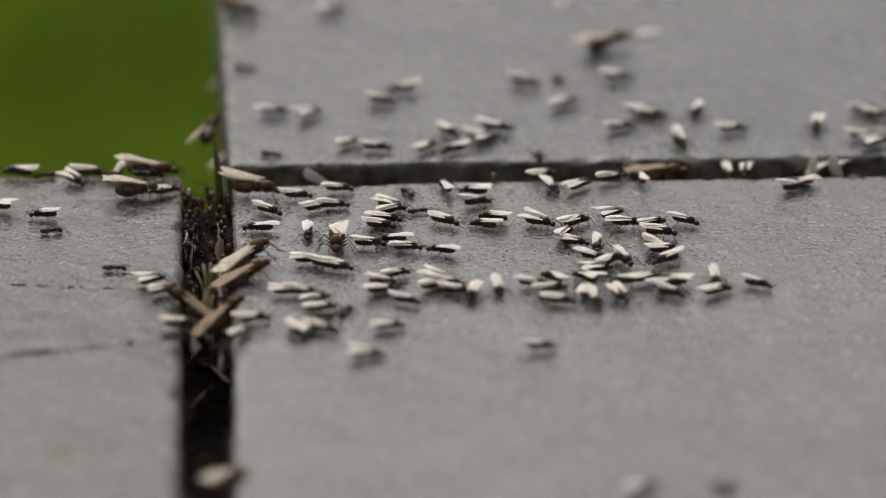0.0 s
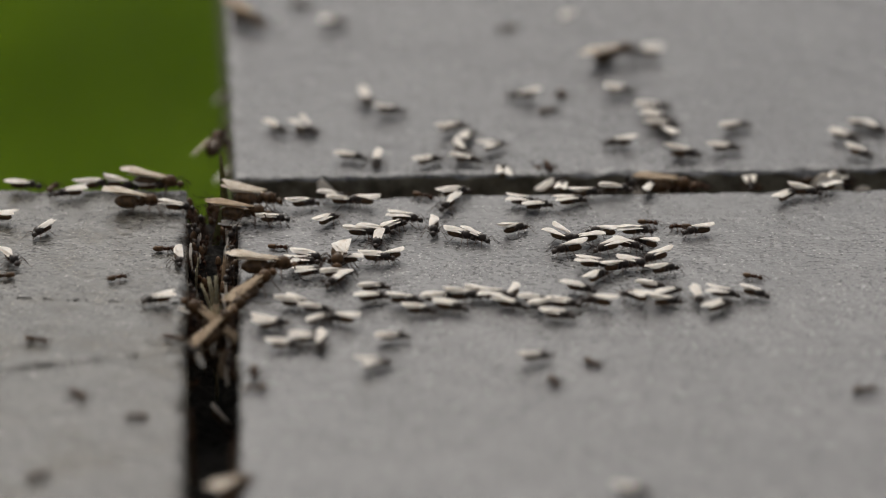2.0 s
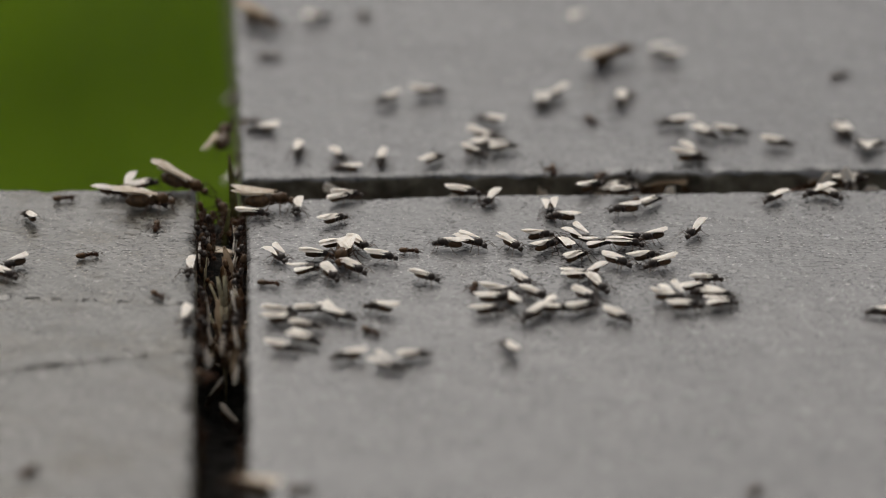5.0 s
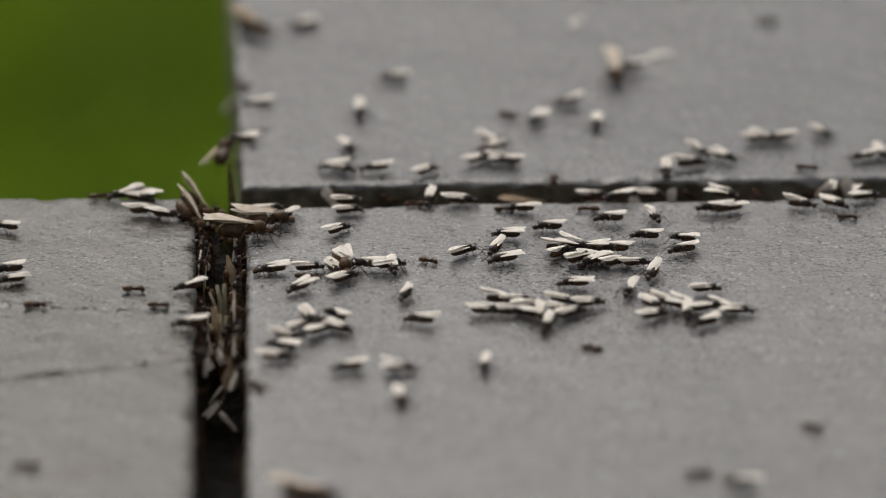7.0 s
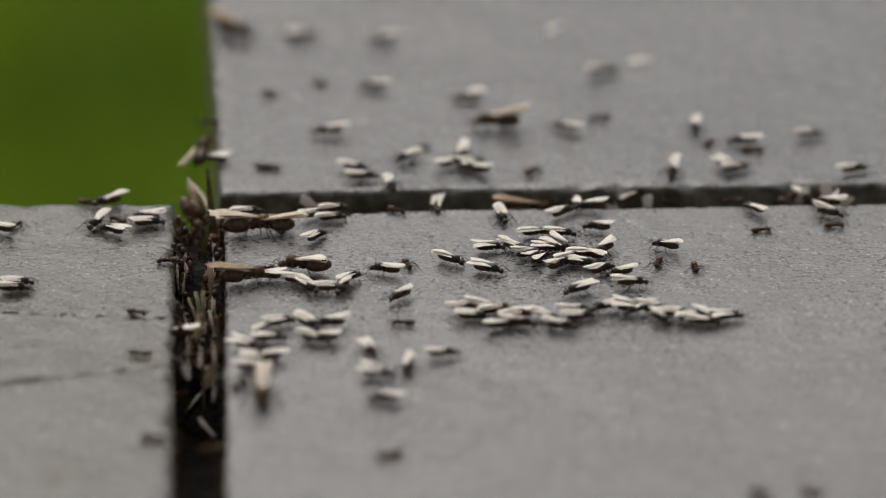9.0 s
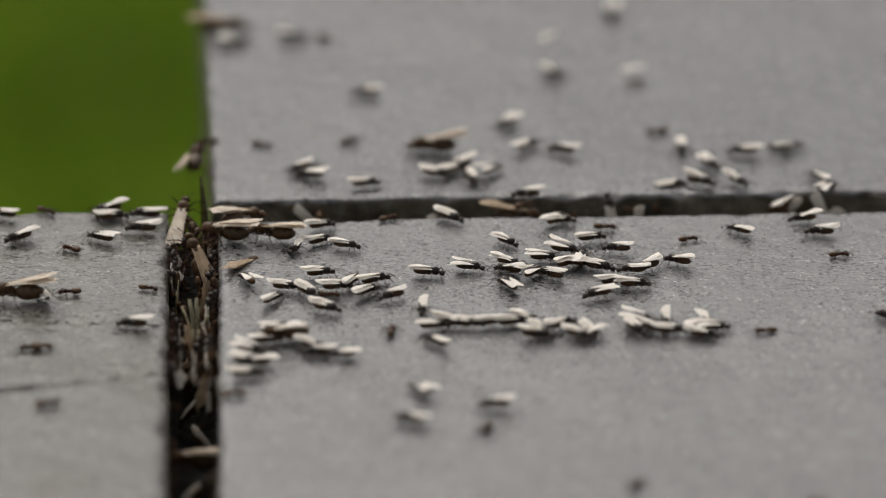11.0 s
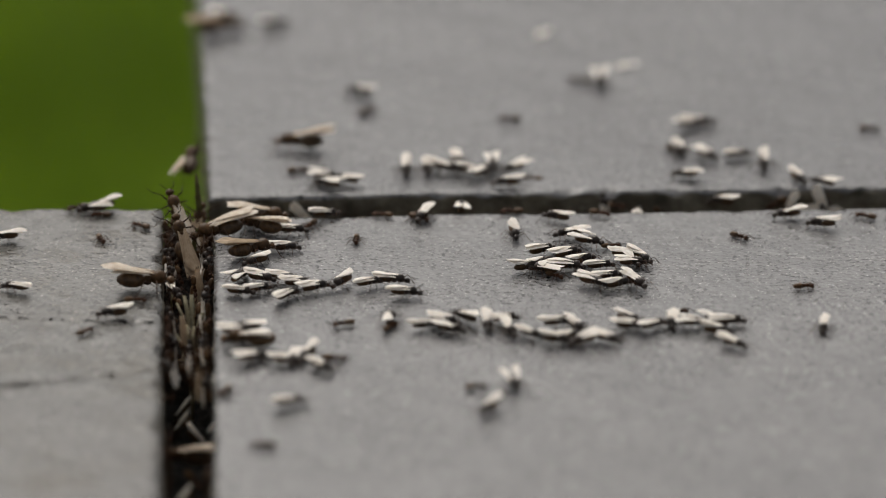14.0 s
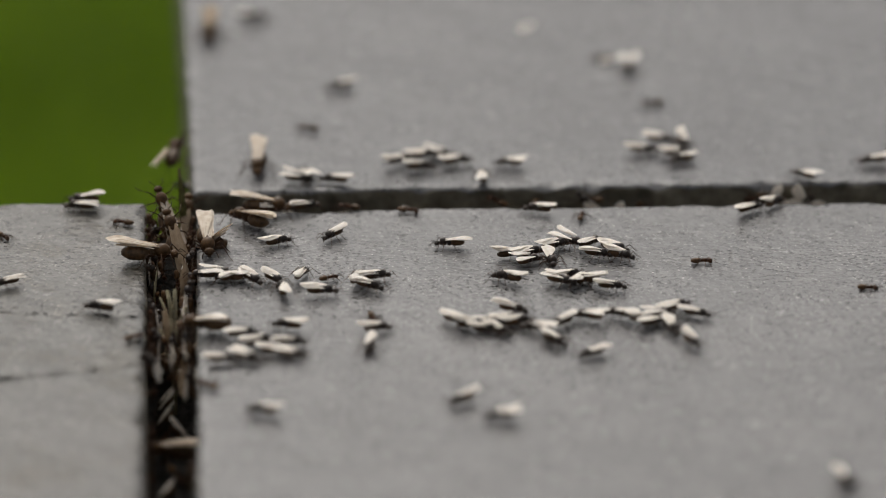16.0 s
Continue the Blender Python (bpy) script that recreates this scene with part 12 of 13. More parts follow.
    walk(swarm_workers[14], trail([(0, 38.7, 35.2, -11, -90, 0, -50), (0.08, 38.7, 35.2, -11, -90, 0, -50), (0.28, 38.7, 31, 0, -90), (0.64, 38.7, 17.4, 0, -148), (1, 38.7, 3.8, 0, -205), (1.33, 36.6, 7.7, 0, -260), (1.67, 34.6, 11.5, 0, -314), (2, 32.5, 15.4, 0, -369), (2.5, 32.9, 19.5, 0, -380), (3, 47.2, 36.5, -2.6, -462), (3.5, 47.7, 38.1, -2.6, -496, 0, -25), (6, 62.9, 24.9, 0, -531), (6.33, 63.3, 23.8, 0, -476), (6.67, 63.8, 22.6, 0, -420), (7, 64.2, 21.5, 0, -365), (8.5, 65.2, 20.4, 0, -360), (9, 65.5, 20.5, 0, -356), (12, 69.1, 8.2, 0, -353), (12.5, 70.7, 17.6, 0, -364), (13, 64.1, 14.4, 0, -381), (13.5, 52.1, 13.7, 0, -372), (14, 30.4, 13.7, 0, -353), (14.5, 23.3, 29.3, 0, -425), (15, 23.3, 15.4, 0, -352), (15.5, 20.3, 36.9, -2.6, -351, 0, -25), (15.75, 21, 36.3, -2.6, -398, 0, -12), (16, 21.7, 35.8, -2.6, -444)]))
    walk(swarm_workers[15], trail([(0, 52.3, 35.8, -11, 90, 0, -50), (0.08, 52.3, 35.8, -11, 90, 0, -50), (0.24, 52.3, 40, 0, 90), (0.37, 52.3, 43.5, 0, 46), (0.5, 52.3, 47.1, 0, 1), (1, 38.3, 61.9, 0, -68), (1.5, 39, 54.1, 0, -22), (2, 39.8, 46.3, 0, 24), (2.25, 39.8, 46.4, 0, 74), (2.5, 39.8, 46.5, 0, 125), (3, 40, 46.3, 0, 110), (5, 23.9, 35.6, 0, 56), (7, 7.7, 24.9, 0, 3), (7.5, 7.3, 24.6, 0, 44), (7.75, 3.8, 26.2, 0, -11), (8, 0.2, 27.9, 0, -66), (8.5, 0.4, 28, 0, -60), (8.67, 0.3, 27.8, 0, -120), (8.83, 0.1, 27.7, 0, -179), (9, 0, 27.6, 0, -239), (11.5, -20.3, 35.2, -2.6, -286), (12, -10.8, 16.1, 0, -313), (12.25, -10.8, 15.9, 0, -241), (12.5, -10.9, 15.7, 0, -169), (13, -11.1, 15.7, 0, -119), (13.5, -11.2, 16.2, 0, -96), (14, -11.1, 16.6, 0, -92), (14.5, -10.8, 16.6, 0, -100), (14.75, -14.3, 14.2, 0, -41), (15, -17.8, 11.8, 0, 18), (15.5, -17.2, 14.9, 0, 26), (16, -12.7, -2.1, 0, 27)]))
    walk(swarm_workers[16], trail([(0, 90, -83.7, 0, 180), (0.1, 90, -83.7, 0, 180), (1, 58.9, -83.7, 0, 147), (1.25, 62.3, -75.3, 0, 74), (1.5, 65.8, -67, 0, 2), (2, 62.9, -50.8, 0, 13), (2.8, 90, -50.8, 0, 0), (4.47, 90, -61.3, 0, -60), (6.14, 90, -71.7, 0, -120), (7.81, 90, -82.2, 0, -180), (9, 47.4, -82.2, 0, -234), (11.5, 30.2, -71, 0, -308), (12, 32, -54.1, 0, -310), (12.5, 32.9, -47.6, 0, -313), (14.05, 90, -47.6, 0, -360), (16, 90, -47.6, 0, -360)]))
    walk(swarm_workers[17], trail([(0, 90, -26.2, 0, -540), (0.28, 90, -26.2, 0, -540), (0.69, 75.4, -26.2, 0, -600), (1.09, 60.7, -26.2, 0, -660), (1.5, 46.1, -26.2, 0, -720), (2, 48.4, -7, 0, -745), (2.5, 61.7, -13.8, 0, -765), (3.33, 90, -13.8, 0, -720), (4.76, 90, -8.4, 0, -780), (6.19, 90, -3.1, 0, -840), (7.62, 90, 2.3, 0, -900), (7.92, 79.9, 2.3, 0, -841), (8.21, 69.9, 2.3, 0, -783), (8.5, 59.8, 2.3, 0, -724), (9, 53.3, 18.5, 0, -707), (12.5, 39.1, 15.6, 0, -699), (14, 40.2, -13.6, 0, -697), (15, 28.7, -16, 0, -698), (16, 28.7, 23.8, 0, -640)]))
    walk(swarm_workers[18], trail([(0, 36.7, 35.1, -11, -90, 0, -50), (0.3, 36.7, 35.1, -11, -90, 0, -50), (0.48, 36.7, 30.9, 0, -90), (0.74, 36.7, 21.8, 0, -48), (1, 36.7, 12.6, 0, -5), (1.33, 37.1, 12.9, 0, -64), (1.67, 37.6, 13.2, 0, -123), (2, 38, 13.5, 0, -182), (2.5, 38.6, 11.5, 0, -164), (3, 39.2, 10.8, 0, -84), (3.5, 39.4, 22.7, 0, -8), (4.33, 33.9, 23.4, 0, -60), (5.17, 28.3, 24.2, 0, -112), (6, 22.8, 24.9, 0, -164), (6.5, 22, 24.9, 0, -187), (7, 22, 24.8, 0, -185), (7.17, 22.2, 24.8, 0, -132), (7.33, 22.5, 24.7, 0, -78), (7.5, 22.7, 24.6, 0, -25), (8.5, 36.3, 5.8, 0, -51), (9, 36.1, 4.9, 0, -102), (10.25, 30.8, 17.1, 0, -45), (11.5, 25.4, 29.3, 0, 12), (12, 21.1, 35.8, -2.6, 18, 0, -25), (12.5, 22, 29.8, 0, 10), (13, 21.8, 35.8, -2.6, -69), (13.5, 22.2, 36, -2.6, -41), (14, 29, 27.9, 0, -26), (14.5, 25.9, 36, -2.6, -24), (15.5, 26.4, 36.8, -2.6, 31, 0, -25), (15.53, 26.4, 36.5, -1.3, -30, 0, -12), (15.55, 26.4, 36.2, 0, -90), (15.69, 26.4, 34.7, -11, -90, 0, 50), (16, 26.4, 34.7, -11, -90, 0, 50)]))
    walk(swarm_workers[19], trail([(0, 47.1, 35.6, -11, 90, 0, -50), (0.31, 47.1, 35.6, -11, 90, 0, -50), (0.44, 47.1, 37.3, 0, 90), (0.47, 47.1, 37.6, -1.3, 34), (0.5, 47.1, 38, -2.6, -22), (1, 46.8, 37.6, -2.6, -46), (1.5, 46.7, 37.3, -2.6, -58), (2, 42.4, 37.9, -2.6, -44), (3, 36.1, 45, 0, -22), (3.5, 31.3, 46.1, 0, -8), (6, 41.6, 37.3, -2.6, 8), (6.5, 41.7, 37.3, -2.6, 41, 0, -25), (6.75, 46, 37.7, -2.6, -16, 0, -12), (7, 50.2, 38, -2.6, -74), (7.25, 50.3, 38.1, -2.6, -130), (7.5, 50.4, 38.2, -2.6, -185), (9, 50.2, 37.5, -2.6, -170), (11.5, 32.4, 37.4, -2.6, -173), (12, 32.2, 37.4, -2.6, -190, 0, -25), (13, 31.7, 37.4, -2.6, -184), (14.5, 14.2, 47.1, 0, -200), (14.65, 14.2, 42.7, 0, -145), (14.8, 14.2, 38.4, 0, -90), (14.96, 14.2, 34.2, -11, -90, 0, 50), (16, 14.2, 34.2, -11, -90, 0, 50)]))
    walk(swarm_workers[20], trail([(0, 35, 150, 0, 270), (0.31, 35, 150, 0, 270), (0.91, 35, 128.7, 0, 213), (1.5, 35, 107.4, 0, 156), (2, 10.8, 106.8, 0, 188), (2.17, 10.6, 106.6, 0, 129), (2.33, 10.3, 106.4, 0, 69), (2.5, 10.1, 106.2, 0, 10), (3.71, 10.1, 150, 0, 90), (4.64, 15.2, 150, 0, 30), (5.56, 20.4, 150, 0, -30), (6.48, 25.5, 150, 0, -90), (6.99, 25.5, 131.9, 0, -19), (7.5, 25.5, 113.9, 0, 52), (8, 16.4, 99.2, 0, 46), (8.5, -0.8, 86.4, 0, 39), (8.93, -17.5, 86.4, 0, 110), (9.37, -34.2, 86.4, 0, 180), (9.57, -38.4, 86.4, -14, 180, 0, 50), (16, -38.4, 86.4, -14, 180, 0, 50)]))
    walk(swarm_workers[21], trail([(0, -35.4, -60, -13.5, 235, 0, -50), (0.32, -35.4, -60, -13.5, 235, 0, -50), (0.49, -37.8, -63.4, 0, 235), (1, -57.9, -92.2, 0, 308), (1.25, -60.5, -87.2, 0, 352), (1.5, -63.2, -82.2, 0, 395), (3, -51.4, -80.1, 0, 378), (3.5, -54.7, -55.7, 0, 313), (6, -29.9, -44.5, 0, 348), (6.5, -30.3, -44.6, 0, 374), (7, -30.6, -46, 0, 301), (7.5, -30.4, -40.1, 0, 310), (8, -30.2, -43.7, 0, 382), (8.5, -30.1, -43.9, 0, 419), (11.5, -30.1, -43.9, 0, 345), (11.67, -30.2, -44, 0, 287), (11.83, -30.3, -44.1, 0, 228), (12, -30.3, -44.3, 0, 170), (12.5, -30.3, -44.4, 0, 134), (12.67, -30.2, -44.3, 0, 79), (12.83, -30.1, -44.2, 0, 24), (13, -30.1, -44.1, 0, -31), (13.5, -30.3, -44, 0, -75), (14.5, -30.4, -44, 0, -136), (14.75, -30.5, -44.1, 0, -80), (15, -30.5, -44.2, 0, -25), (15.5, -30.6, -44, 0, -68), (15.75, -30.4, -44, 0, -142), (16, -30.3, -44.1, 0, -216)]))
    walk(swarm_workers[22], trail([(0, -38, -0.4, -13.5, 0, 0, -50), (0.51, -38, -0.4, -13.5, 0, 0, -50), (0.67, -33.8, -0.4, 0, 0), (0.78, -30.3, -0.4, 0, 58), (0.89, -26.8, -0.4, 0, 116), (1, -23.3, -0.4, 0, 174), (1.17, -23.3, -0.1, 0, 229), (1.33, -23.4, 0.1, 0, 284), (1.5, -23.4, 0.4, 0, 339), (2, -27.7, 5.1, 0, 350), (6, -4.2, 3.3, 0, 352), (6.5, -4.6, 3.4, 0, 352), (7, -4.7, 3, 0, 336), (7.17, -4.7, 3, 0, 281), (7.33, -4.7, 3, 0, 226), (7.5, -4.7, 3, 0, 171), (8, -29.7, -2.1, 0, 163), (8.25, -29.3, -0.5, 0, 112), (8.5, -28.8, 1.1, 0, 62), (9, -27.4, 2.3, 0, 9), (11.5, -50, -6, 0, -32), (12, -54.6, -9, 0, -55), (12.5, -63.3, -7.2, 0, -66), (13.5, -67.9, 17.1, 0, -75), (14, -53, 16.8, 0, -70), (14.5, -67.7, 16.6, 0, -58), (15.5, -67.1, 16.4, 0, -54), (16, -66.2, 15.6, 0, -53)]))
    walk(swarm_workers[23], trail([(0, -35.4, -60, -13.5, 324, 0, -50), (0.7, -35.4, -60, -13.5, 324, 0, -50), (0.85, -32, -62.4, 0, 324), (1, -28.3, -65.1, 0, 287), (1.5, -28.6, -57.6, 0, 237), (2, -29, -50.1, 0, 187), (2.5, -27.6, -62, 0, 130), (3, -26.2, -73.8, 0, 72), (3.5, -24.8, -85.7, 0, 15), (7.5, -18.6, -83.4, 0, 18), (8, -10.6, -76.1, 0, 51), (8.25, -9.8, -74.4, 0, 114), (8.5, -9, -72.7, 0, 176), (10.5, 4.2, -58.3, 0, 238), (12.5, 17.5, -43.9, 0, 299), (13.5, -13.6, -31, 0, 330), (14, -14.1, -31.7, 0, 349), (14.17, -20.2, -31.7, 0, 293), (14.34, -26.3, -31.7, 0, 236), (14.51, -32.4, -31.7, 0, 180), (14.68, -36.6, -31.7, -13.5, 180, 0, 50), (16, -36.6, -31.7, -13.5, 180, 0, 50)]))
    walk(swarm_workers[24], trail([(0, -92, -33.9, 0, 0), (0.74, -92, -33.9, 0, 0), (1.5, -66.6, -33.9, 0, 9), (2, -64.1, -32.1, 0, -18), (2.62, -40.8, -32.1, 0, 0), (2.81, -36.6, -32.1, -13.5, 0, 0, 50), (5.53, 11.9, 2, -12.2, -45), (8.25, 60.4, 36.1, -11, -90, 0, -50), (8.39, 60.4, 31.9, 0, -90), (8.44, 60.4, 31.6, 0, -156), (8.5, 60.4, 31.3, 0, -223), (8.67, 59.8, 33.2, -0.9, -166), (8.83, 59.3, 35.1, -1.7, -109), (9, 58.7, 37, -2.6, -52), (12, 58.6, 37.5, -2.6, -14), (12.33, 64.1, 33.7, -1.7, 45), (12.67, 69.7, 29.9, -0.9, 103), (13, 75.2, 26.1, 0, 162), (15, 71.5, 28.4, 0, 116), (15.19, 71.5, 32.4, 0, 90), (15.34, 71.5, 36.6, -11, 90, 0, 50), (16, 71.5, 36.6, -11, 90, 0, 50)]))
    walk(swarm_workers[25], trail([(0, -37.2, -16.9, -13.5, 180, 0, -50), (1.04, -37.2, -16.9, -13.5, 180, 0, -50), (1.19, -41.4, -16.9, 0, 180), (1.35, -46.2, -16.9, 0, 228), (1.5, -51, -16.9, 0, 276), (1.75, -52, -12.2, 0, 331), (2, -53, -7.6, 0, 386), (2.5, -47.4, -15.1, 0, 318), (3, -47.5, -14.7, 0, 302), (3.5, -47.6, -14.2, 0, 373), (4.75, -47.5, -14.4, 0, 321), (6, -47.5, -14.7, 0, 269), (6.5, -47.4, -15.2, 0, 337), (7, -47.3, -15.1, 0, 356), (7.5, -47.1, -14.9, 0, 360), (8.5, -47.2, -15, 0, 336), (9, -47.4, -15.4, 0, 340), (11.5, -62, -26.7, 0, 354), (12, -56.9, -22.1, 0, 366), (12.5, -55.6, -21.4, 0, 364), (13, -43.2, -20.5, 0, 331), (13.17, -43.3, -20.2, 0, 277), (13.33, -43.5, -20, 0, 222), (13.5, -43.6, -19.7, 0, 168), (13.75, -48.5, -20.6, 0, 106), (14, -53.3, -21.4, 0, 44), (14.25, -51.8, -13.9, 0, -16), (14.5, -50.2, -6.5, 0, -75), (15, -59.2, -24.9, 0, 9), (15.5, -49.6, -24.7, 0, 7), (16, -42.8, -25.8, 0, 37)]))
    walk(swarm_workers[26], trail([(0, -35.7, -52.6, -13.5, 180, 0, -50), (1.38, -35.7, -52.6, -13.5, 180, 0, -50), (1.55, -39.9, -52.6, 0, 180), (2, -55.9, -52.6, 0, 129), (2.5, -61.3, -62.4, 0, 186), (3, -57.7, -83.6, 0, 104), (4.75, -61.9, -80.2, 0, 66), (6.5, -66, -76.8, 0, 28), (6.75, -64.5, -75.7, 0, 102), (7, -63.1, -74.6, 0, 177), (7.5, -47.2, -73.3, 0, 174), (8, -43.1, -81.9, 0, 165), (8.17, -42.5, -78.5, 0, 106), (8.33, -41.8, -75.2, 0, 48), (8.5, -41.2, -71.8, 0, -11), (12, -62.6, -46.8, 0, 19), (12.6, -40.2, -46.8, 0, 0), (12.79, -36, -46.8, -13.5, 0, 0, 50), (16, -36, -46.8, -13.5, 0, 0, 50)]))
    walk(swarm_workers[27], trail([(0, -40.3, 119.5, -14, 0, 0, -50), (1.54, -40.3, 119.5, -14, 0, 0, -50), (1.7, -36.1, 119.5, 0, 0), (2, -27.2, 119.5, 0, -15), (2.33, -23.6, 113.8, 0, 40), (2.67, -20, 108.1, 0, 94), (3, -16.4, 102.4, 0, 149), (3.5, -19.6, 105, 0, 157), (4.75, -17.6, 111, 0, 103), (6, -15.6, 117.1, 0, 49), (6.5, -21.1, 115.3, 0, -24), (7, -26.5, 113.6, 0, -96), (7.25, -26.4, 113.3, 0, -53), (7.5, -26.4, 113, 0, -10), (7.67, -26.4, 112.8, 0, -68), (7.83, -26.4, 112.6, 0, -126), (8, -26.4, 112.4, 0, -184), (8.5, -26.5, 115.9, 0, -226), (8.75, -26.3, 114.2, 0, -165), (9, -26.2, 112.4, 0, -104), (10.75, -19.9, 113.3, 0, -56), (12.5, -13.5, 114.2, 0, -9), (13, 2.4, 123.8, 0, 15), (13.78, 2.4, 150, 0, 90), (16, 2.4, 150, 0, 90)]))
    walk(swarm_workers[28], trail([(0, -35.4, -60, -13.5, 542, 0, -50), (1.61, -35.4, -60, -13.5, 542, 0, -50), (1.76, -39.6, -60.2, 0, 542), (2, -46.4, -60.4, 0, 531), (2.5, -40.9, -55.9, 0, 528), (2.54, -40.5, -55.9, 0, 472), (2.57, -40.2, -55.9, 0, 416), (2.61, -39.8, -55.9, 0, 360), (2.75, -35.6, -55.9, -13.5, 360, 0, 50), (5.53, 5.7, -10.2, -12.2, 405), (8.31, 46.9, 35.5, -11, 450, 0, -50), (8.49, 46.9, 39.7, 0, 450), (8.66, 46.9, 45.8, 0, 502), (8.83, 46.9, 51.8, 0, 554), (9, 46.9, 57.8, 0, 606), (11.5, 35.7, 91.2, 0, 552), (11.99, 53.8, 91.2, 0, 608), (12.48, 71.9, 91.2, 0, 664), (12.98, 90, 91.2, 0, 720), (13.17, 90, 83, 0, 660), (13.36, 90, 74.8, 0, 600), (13.55, 90, 66.6, 0, 540), (13.7, 85.6, 66.6, 0, 596), (13.85, 81.1, 66.6, 0, 653), (14, 76.7, 66.6, 0, 709), (15, 73.7, 69.1, 0, 787), (15.25, 72.9, 77, 0, 844), (15.5, 72.1, 85, 0, 902), (15.69, 78.1, 85, 0, 961), (15.88, 84, 85, 0, 1021), (16, 87.9, 85, 0, 1059)]))
    walk(swarm_workers[29], trail([(0, -36.6, -31.5, -13.5, 180, 0, -50), (1.74, -36.6, -31.5, -13.5, 180, 0, -50), (1.88, -40.8, -31.5, 0, 180), (2, -42.4, -31.5, 0, 151), (2.17, -43, -31.3, 0, 97), (2.33, -43.7, -31.2, 0, 43), (2.5, -44.3, -31, 0, -11), (6.5, -23.6, -1, 0, -5), (7, -24.3, -3.5, 0, -2), (8.5, -4.4, 3.5, 0, -2), (9, -4.6, 4.2, 0, -74), (11.5, -27.2, -14.5, 0, 7), (12, -45.8, -30.8, 0, -38), (13, -34.8, -47.2, 0, -112), (14, -23.7, -63.6, 0, -187), (14.25, -26, -71.4, 0, -251), (14.5, -28.3, -79.2, 0, -315), (14.65, -34, -63.9, 0, -250), (14.8, -35.4, -60, -13.5, -250, 0, 50), (16, -35.4, -60, -13.5, -250, 0, 50)]))
    walk(swarm_workers[30], trail([(0, 34.7, -125, 0, 90), (1.95, 34.7, -125, 0, 90), (2.48, 34.7, -106.4, 0, 43), (3, 34.7, -87.8, 0, -4), (4.5, 40.5, -86.4, 0, 50), (6, 46.3, -85.1, 0, 104), (6.5, 44.1, -81.3, 0, 170), (6.67, 47.1, -74.5, 0, 222), (6.83, 50.2, -67.6, 0, 275), (7, 53.2, -60.8, 0, 327), (7.5, 52.8, -60.8, 0, 348), (8, 53.6, -67.7, 0, 398), (8.5, 54.4, -74.6, 0, 449), (9, 55.2, -81.5, 0, 499), (12, 60.8, -82.2, 0, 541), (12.28, 70.5, -82.2, 0, 601), (12.57, 80.3, -82.2, 0, 660), (12.85, 90, -82.2, 0, 720), (13.2, 90, -58.5, 0, 660), (13.55, 90, -34.8, 0, 600), (13.9, 90, -11.1, 0, 540), (14.5, 70.8, -11.1, 0, 530), (15, 72.8, -5.8, 0, 566), (15.25, 73.1, -5.6, 0, 630), (15.5, 73.4, -5.4, 0, 695), (16, 73.5, -6, 0, 712)]))
    walk(swarm_workers[31], trail([(0, -38.4, 86.2, -14, 0, 0, -50), (2.34, -38.4, 86.2, -14, 0, 0, -50), (2.47, -37.7, 86.2, 0, 0), (2.5, -37.4, 86.2, 0, -10), (6, -33.5, 93.8, 0, 12), (6.17, -33.6, 90.7, 0, -39), (6.33, -33.8, 87.6, 0, -90), (6.5, -33.9, 84.5, 0, -141), (6.75, -35.8, 83.2, 0, -186), (7, -37.7, 82, 0, -232), (7.5, -37.5, 77.3, 0, -210), (8, -33.6, 55.2, 0, -194), (8.5, -36.2, 70.4, -0.6, -183), (9, -39, 68.5, -0.6, -172), (11.5, -36.9, 62.9, -0.6, -168), (12, -35.6, 71.2, 0, -171), (12.25, -35.6, 73.8, 0, -109), (12.5, -35.7, 76.4, 0, -47), (13, -19.9, 75.4, 0, -73), (13.25, -14.4, 75.9, 0, -11), (13.5, -8.9, 76.4, 0, 51), (15.5, -16.7, 64.2, 0, -4), (15.67, -16.7, 64.1, 0, 50), (15.83, -16.8, 64, 0, 104), (16, -16.8, 63.9, 0, 158)]))
    walk(swarm_workers[32], trail([(0, -35.2, 30.3, -14, 180, 0, -50), (2.36, -35.2, 30.3, -14, 180, 0, -50), (2.45, -39.4, 30.3, 0, 180), (2.47, -50.83, 25.73, 0, 239.33), (2.48, -62.27, 21.17, 0, 298.67), (2.5, -73.7, 16.6, 0, 358), (3.5, -73.9, 16.8, 0, 372), (6, -60, 30.3, 0, 371), (7, -59.6, 30.3, 0, 367), (7.5, -69.1, 24.6, 0, 352), (8, -59.1, 30.3, 0, 343), (8.5, -58.9, 30.3, 0, 340), (9, -58, 30.3, 0, 332), (11.5, -67.6, 30.3, 0, 322), (12, -70.7, 30.1, 0, 302), (13.5, -66.4, 30.3, 0, 262), (14, -57.5, 30.3, 0, 208), (14.67, -50.07, 30.3, -4.67, 258.67, 0, 16.67), (15.33, -42.63, 30.3, -9.33, 309.33, 0, 33.33), (16, -35.2, 30.3, -14, 360, 0, 50)]))
